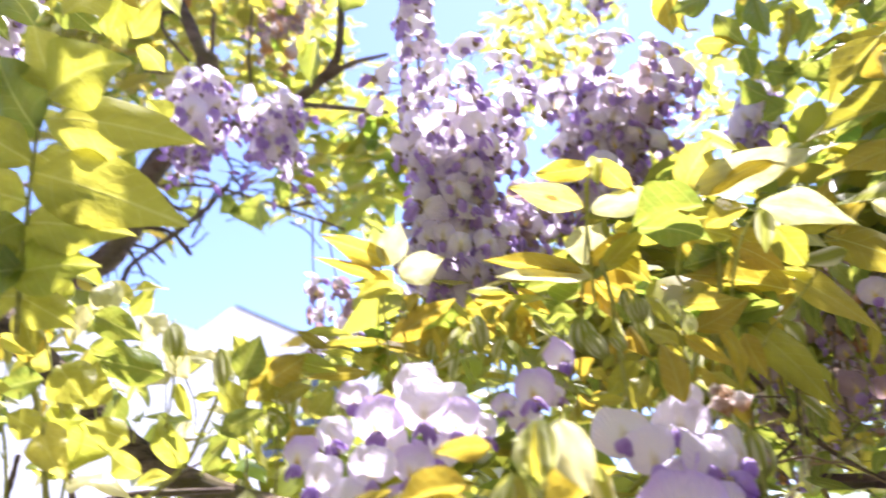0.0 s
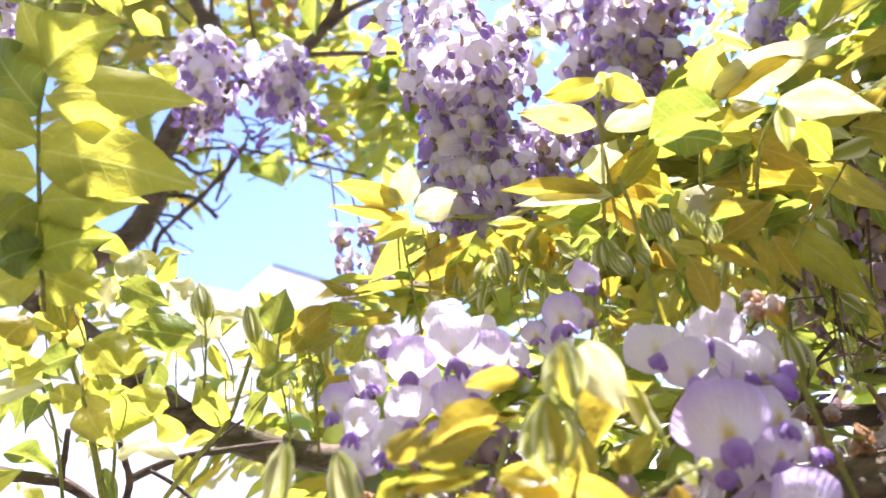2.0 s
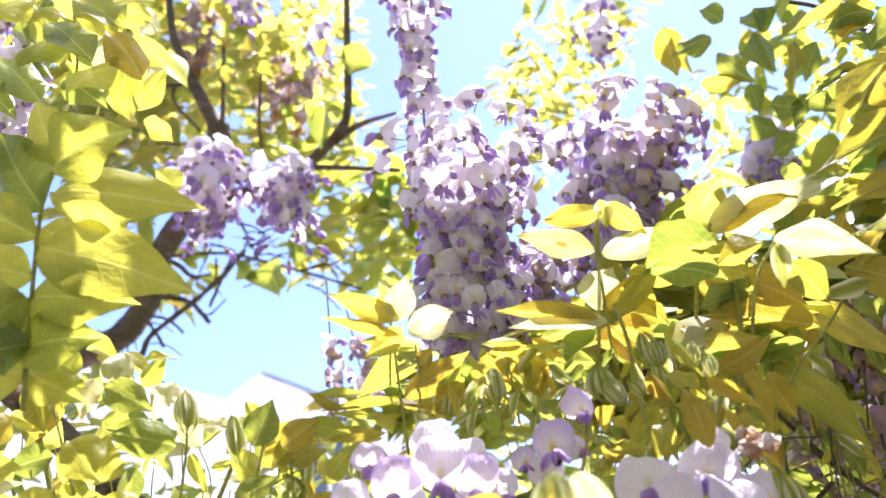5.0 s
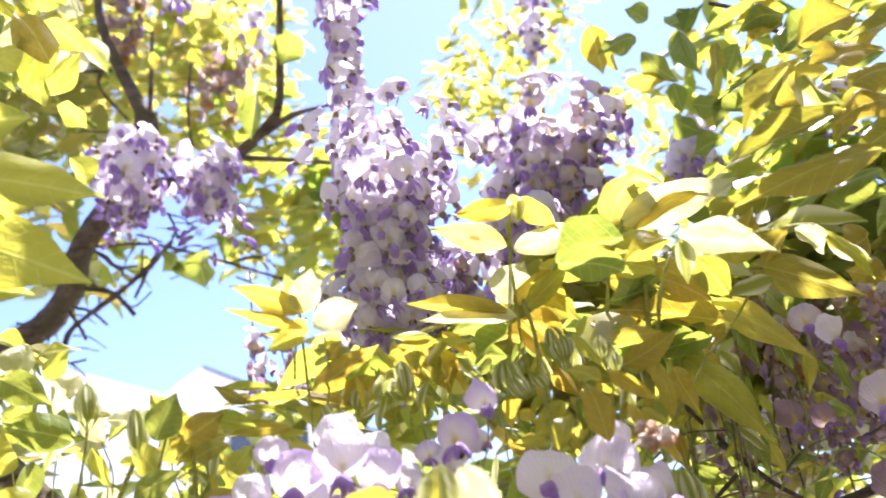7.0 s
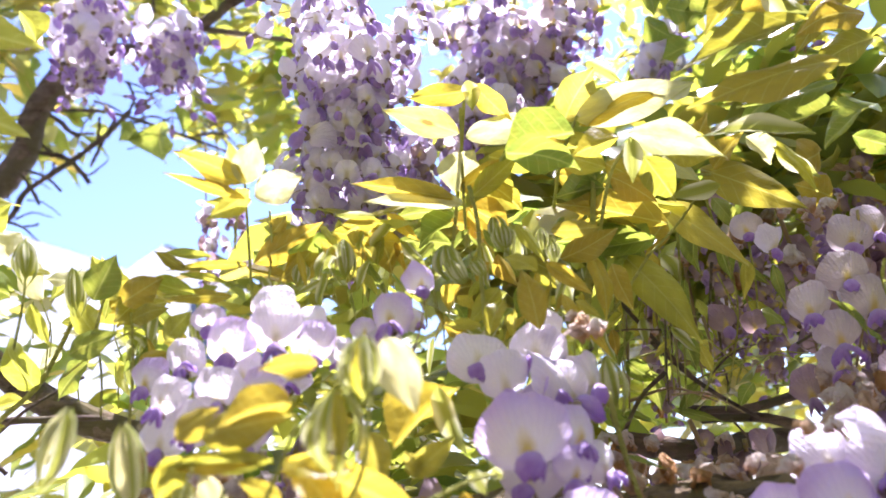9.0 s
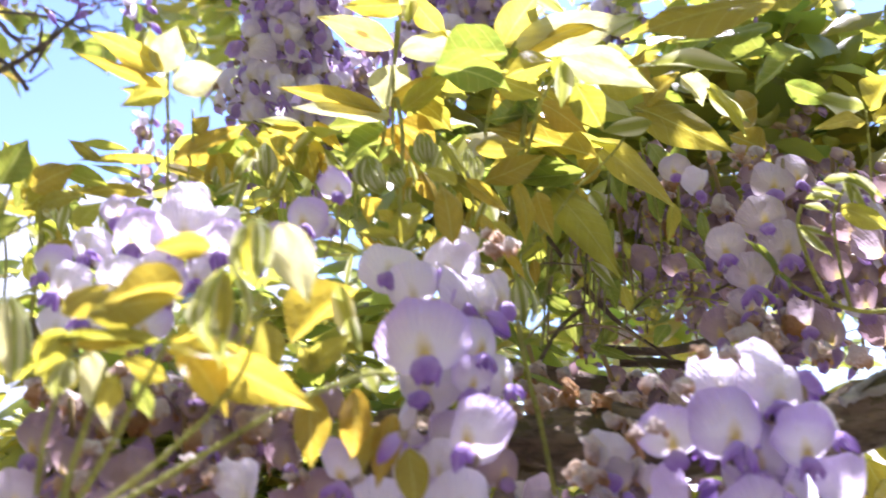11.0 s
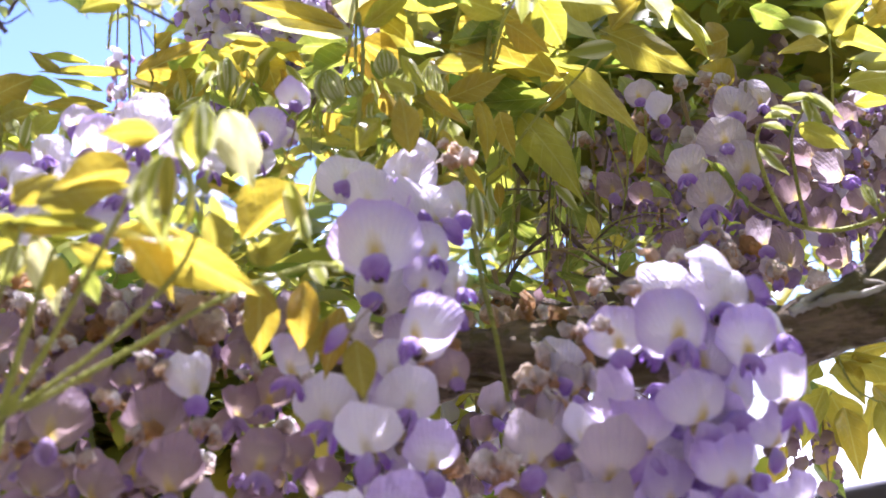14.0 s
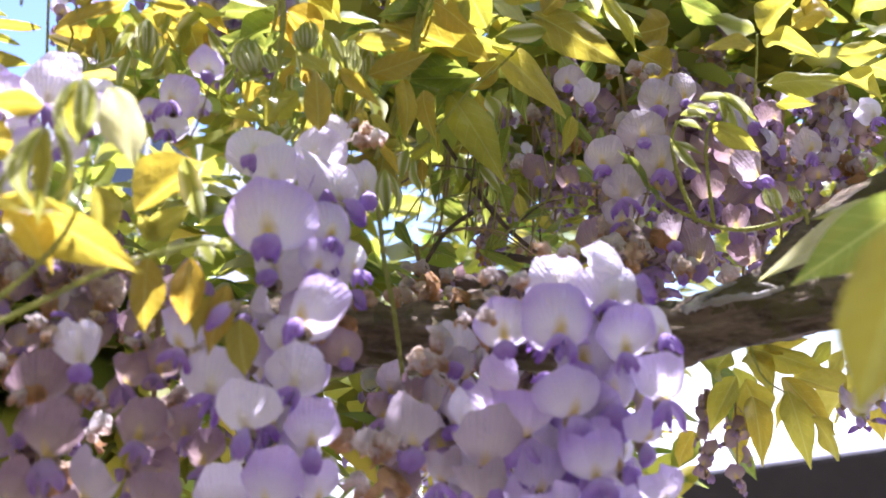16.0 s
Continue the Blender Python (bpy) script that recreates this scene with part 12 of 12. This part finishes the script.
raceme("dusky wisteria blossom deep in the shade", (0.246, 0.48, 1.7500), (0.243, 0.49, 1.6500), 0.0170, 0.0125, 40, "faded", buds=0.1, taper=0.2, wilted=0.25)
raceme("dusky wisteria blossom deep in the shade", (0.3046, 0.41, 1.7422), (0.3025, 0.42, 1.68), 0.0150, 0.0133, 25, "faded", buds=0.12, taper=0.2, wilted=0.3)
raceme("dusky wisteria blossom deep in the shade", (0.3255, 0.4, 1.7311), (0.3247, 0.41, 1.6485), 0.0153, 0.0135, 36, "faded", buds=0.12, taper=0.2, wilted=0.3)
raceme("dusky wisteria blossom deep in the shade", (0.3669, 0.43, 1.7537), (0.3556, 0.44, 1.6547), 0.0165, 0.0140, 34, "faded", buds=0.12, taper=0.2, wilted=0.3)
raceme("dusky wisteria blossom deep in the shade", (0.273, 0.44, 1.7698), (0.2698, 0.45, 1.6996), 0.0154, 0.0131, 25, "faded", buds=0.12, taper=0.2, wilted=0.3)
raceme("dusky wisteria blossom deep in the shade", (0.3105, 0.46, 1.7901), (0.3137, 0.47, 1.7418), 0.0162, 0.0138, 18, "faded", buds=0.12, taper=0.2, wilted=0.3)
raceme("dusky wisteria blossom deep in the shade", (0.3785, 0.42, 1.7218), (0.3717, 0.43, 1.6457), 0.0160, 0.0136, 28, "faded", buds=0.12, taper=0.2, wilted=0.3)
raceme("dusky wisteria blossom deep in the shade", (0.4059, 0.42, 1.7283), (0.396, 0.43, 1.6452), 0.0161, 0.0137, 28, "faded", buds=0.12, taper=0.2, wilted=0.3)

sp = thing("compound_leaf", (0.183, 0.39, 1.735), "green leaves hanging in the dim gap above the limb", "leaf", "wisteria leaves")
leaflet(sp, (0.1746, 0.3842, 1.7323), (0.1812, 0.3842, 1.7033), 0.0105, (-0.49, -0.8, -0.34), "green")
leaflet(sp, (0.1842, 0.3793, 1.7368), (0.1776, 0.3793, 1.709), 0.0115, (-0.52, -0.78, -0.33), "green")
leaflet(sp, (0.2036, 0.4251, 1.7332), (0.2092, 0.4251, 1.7065), 0.0096, (0.26, -0.96, -0.1), "green")
leaflet(sp, (0.2046, 0.3833, 1.708), (0.1994, 0.3833, 1.6867), 0.0075, (-0.03, -0.89, -0.46), "young")
leaflet(sp, (0.1718, 0.3804, 1.7002), (0.1669, 0.3804, 1.6735), 0.0085, (-0.47, -0.75, -0.46), "green")
leaflet(sp, (0.1883, 0.4256, 1.6997), (0.1956, 0.4256, 1.677), 0.0082, (0.29, -0.96, -0.06), "young")
leaflet(sp, (0.2128, 0.418, 1.7174), (0.2265, 0.418, 1.7013), 0.0069, (-0.4, -0.82, -0.41), "green")
leaflet(sp, (0.2095, 0.4076, 1.6913), (0.2244, 0.4076, 1.679), 0.0073, (0.19, -0.98, -0.03), "young")
leaflet(sp, (0.1685, 0.4228, 1.6823), (0.165, 0.4228, 1.6569), 0.0080, (-0.51, -0.83, -0.2), "green")
leaflet(sp, (0.1803, 0.4103, 1.6728), (0.1859, 0.4103, 1.6543), 0.0066, (-0.06, -0.85, -0.53), "young")
leaflet(sp, (0.2233, 0.3984, 1.7076), (0.2253, 0.3984, 1.6857), 0.0060, (-0.5, -0.86, 0.03), "green")
leaflet(sp, (0.207, 0.4219, 1.7559), (0.2191, 0.4219, 1.7324), 0.0109, (-0.02, -0.89, -0.45), "green")
leaflet(sp, (0.2256, 0.4245, 1.7541), (0.2149, 0.4245, 1.7333), 0.0097, (0.01, -1, -0.01), "green")
leaflet(sp, (0.1658, 0.4209, 1.7208), (0.1701, 0.4209, 1.6947), 0.0087, (-0.07, -0.93, -0.37), "green")
leaflet(sp, (0.1899, 0.4059, 1.6626), (0.2, 0.4059, 1.6505), 0.0059, (-0.15, -0.83, -0.53), "young")
leaflet(sp, (0.2008, 0.3883, 1.6555), (0.189, 0.3883, 1.6466), 0.0051, (0.26, -0.78, -0.57), "green")
stem(sp, [(0.1739, 0.38, 1.7337), (0.1693, 0.385, 1.6867), (0.1633, 0.39, 1.638)], 0.00064, 0.00041, STALK, "stalk", 6, 0.00)
stem(sp, [(0.1903, 0.38, 1.7403), (0.1969, 0.385, 1.6872), (0.1818, 0.39, 1.6353)], 0.00064, 0.00041, STALK, "stalk", 6, 0.00)
stem(sp, [(0.2071, 0.38, 1.716), (0.2054, 0.385, 1.6814), (0.1893, 0.39, 1.647)], 0.00064, 0.00041, STALK, "stalk", 6, 0.00)
stem(sp, [(0.1633, 0.38, 1.715), (0.1734, 0.385, 1.6779), (0.1968, 0.39, 1.6529)], 0.00063, 0.00040, STALK, "stalk", 6, 0.00)

sp = thing("young_shoot", (0.2761, 0.3, 1.6387), "pair of tiny silvery leaf buds on short stalks", "shoot", "wisteria leaves")
leaf_bud(sp, (0.2554, 0.27, 1.6371), (0.2532, 0.27, 1.6442), 0.0047, (-0.06, -0.96, -0.27), 5)
stem(sp, [(0.2554, 0.27, 1.6371), (0.2587, 0.272, 1.6337), (0.2632, 0.28, 1.6318)], 0.00074, 0.00064, STALK, "stalk", 6, 0.00)
leaf_bud(sp, (0.266, 0.27, 1.6387), (0.2629, 0.27, 1.646), 0.0047, (-0.06, -0.96, -0.27), 5)
stem(sp, [(0.266, 0.27, 1.6387), (0.2694, 0.272, 1.6352), (0.2741, 0.28, 1.6334)], 0.00075, 0.00064, STALK, "stalk", 6, 0.00)

sp = thing("compound_leaf", (0.0765, 0.255, 1.6626), "small yellow leaves curling over the large blossom", "leaf", "wisteria leaves")
leaflet(sp, (0.0682, 0.256, 1.6578), (0.0754, 0.262, 1.6716), 0.0080, (-0.36, -0.89, -0.29), "young", 2)
leaflet(sp, (0.0861, 0.262, 1.6584), (0.0832, 0.27, 1.6847), 0.0102, (0.12, -0.91, -0.39), "bronze", 5)
leaflet(sp, (0.0926, 0.27, 1.6849), (0.1081, 0.266, 1.6696), 0.0062, (0.12, -0.91, -0.39), "bronze", 1)
leaflet(sp, (0.0969, 0.275, 1.6991), (0.1167, 0.275, 1.6983), 0.0073, (-0.07, -0.87, -0.48), "bronze", 0)
leaflet(sp, (0.1022, 0.3, 1.6946), (0.1277, 0.3, 1.7052), 0.0107, (-0.17, -0.86, -0.48), "bronze", 2)
leaflet(sp, (0.1167, 0.31, 1.6971), (0.1179, 0.305, 1.6686), 0.0103, (0.21, -0.9, -0.38), "young", 5)
leaflet(sp, (0.1255, 0.315, 1.6943), (0.1299, 0.31, 1.672), 0.0100, (-0.35, -0.86, -0.38), "bronze", 2)
leaflet(sp, (0.0847, 0.285, 1.7072), (0.0935, 0.28, 1.6883), 0.0061, (0.29, -0.88, -0.37), "young", 0)
leaflet(sp, (0.1501, 0.36, 1.7122), (0.1642, 0.36, 1.7278), 0.0126, (-0.26, -0.84, -0.47), "bronze", 5)
leaflet(sp, (0.1932, 0.315, 1.7454), (0.2026, 0.318, 1.7322), 0.0106, (0.12, -0.97, -0.21), "downy_lit", 1)
leaflet(sp, (0.1552, 0.32, 1.742), (0.1712, 0.32, 1.7289), 0.0091, (0.12, -0.95, -0.3), "downy_lit", 7)
leaflet(sp, (0.0658, 0.262, 1.6622), (0.0519, 0.262, 1.664), 0.0044, (-0.08, -1, -0.01), "young", 1)
leaflet(sp, (0.0992, 0.285, 1.6759), (0.1026, 0.285, 1.663), 0.0052, (0.12, -0.97, -0.21), "young", 2)
leaflet(sp, (0.2629, 0.4, 1.7679), (0.2419, 0.4, 1.7606), 0.0218, (-0.07, -0.87, -0.48), "bronze", 0)
leaflet(sp, (0.2629, 0.4, 1.7413), (0.2445, 0.4, 1.7507), 0.0185, (0.12, -0.87, -0.47), "young", 5)
leaf_bud(sp, (0.0789, 0.275, 1.6935), (0.0778, 0.275, 1.7046), 0.0107, (-0.08, -0.95, -0.31), 9)
leaf_bud(sp, (0.0974, 0.28, 1.687), (0.0968, 0.28, 1.6982), 0.0061, (-0.08, -0.95, -0.31), 7)
leaf_bud(sp, (0.0622, 0.262, 1.6781), (0.0568, 0.262, 1.6905), 0.0093, (-0.08, -0.95, -0.31), 7)
leaf_bud(sp, (0.0691, 0.262, 1.6804), (0.0649, 0.262, 1.6881), 0.0061, (-0.08, -0.95, -0.31), 5)
stem(sp, [(0.068, 0.28, 1.7233), (0.0696, 0.28, 1.7067), (0.0681, 0.275, 1.6837), (0.0675, 0.262, 1.6591)], 0.00088, 0.00077, STALK, "stalk", 6, 0.00)
stem(sp, [(0.1246, 0.315, 1.7389), (0.1197, 0.315, 1.7122), (0.1129, 0.31, 1.682), (0.106, 0.3, 1.6591)], 0.00124, 0.00111, STALK, "stalk", 6, 0.00)
stem(sp, [(0.0789, 0.275, 1.6935), (0.0825, 0.272, 1.6851), (0.0912, 0.27, 1.6679)], 0.00064, 0.00064, STALK, "stalk", 6, 0.00)
# Two flat leaflets added across the sun to shade the large lilac banner.
leaflet(sp, (0.083, 0.262, 1.728), (0.113, 0.278, 1.724), 0.0200, (0.19, 0.32, 0.93), "green")
leaflet(sp, (0.112, 0.276, 1.739), (0.082, 0.288, 1.737), 0.0200, (0.19, 0.32, 0.93), "green")
leaflet(sp, (0.0885, 0.262, 1.6803), (0.0764, 0.262, 1.6869), 0.0090, (-0.02, -0.79, 0.62), "young", 7)
# Three broader flat leaflets, added to shade the florets above the limb.
leaflet(sp, (0.235, 0.4, 1.86), (0.275, 0.42, 1.856), 0.0240, (0.1, 0.3, 0.95), "bronze")
leaflet(sp, (0.282, 0.408, 1.88), (0.242, 0.432, 1.876), 0.0240, (0.1, 0.3, 0.95), "young")
leaflet(sp, (0.265, 0.44, 1.87), (0.305, 0.42, 1.866), 0.0240, (0.1, 0.3, 0.95), "bronze")
# More unseen clumps on the sun's way, added to shade leaves and florets.
crowd("vine_roof", "unseen leaf clumps overhead, added to shade the vine", [(-0.07, 0.31, 2.02, 0.06, 0.05, 0.02)], 15, 0.05, CROWD, 0.4, 27)
crowd("vine_roof", "unseen leaf clumps overhead, added to shade the vine", [(0.42, 0.60, 2.33, 0.16, 0.10, 0.03)], 22, 0.06, CROWD, 0.4, 28)
crowd("vine_roof", "unseen leaf clumps overhead, added to shade the vine", [(0.315, 0.57, 2.31, 0.05, 0.035, 0.03)], 24, 0.06, CROWD, 0.4, 29)
crowd("vine_roof", "unseen leaf clumps overhead, added to shade the vine", [(0.289, 0.26, 2.09, 0.03, 0.03, 0.01), (0.335, 0.355, 2.07, 0.03, 0.03, 0.015)], 20, 0.05, CROWD, 0.4, 30)
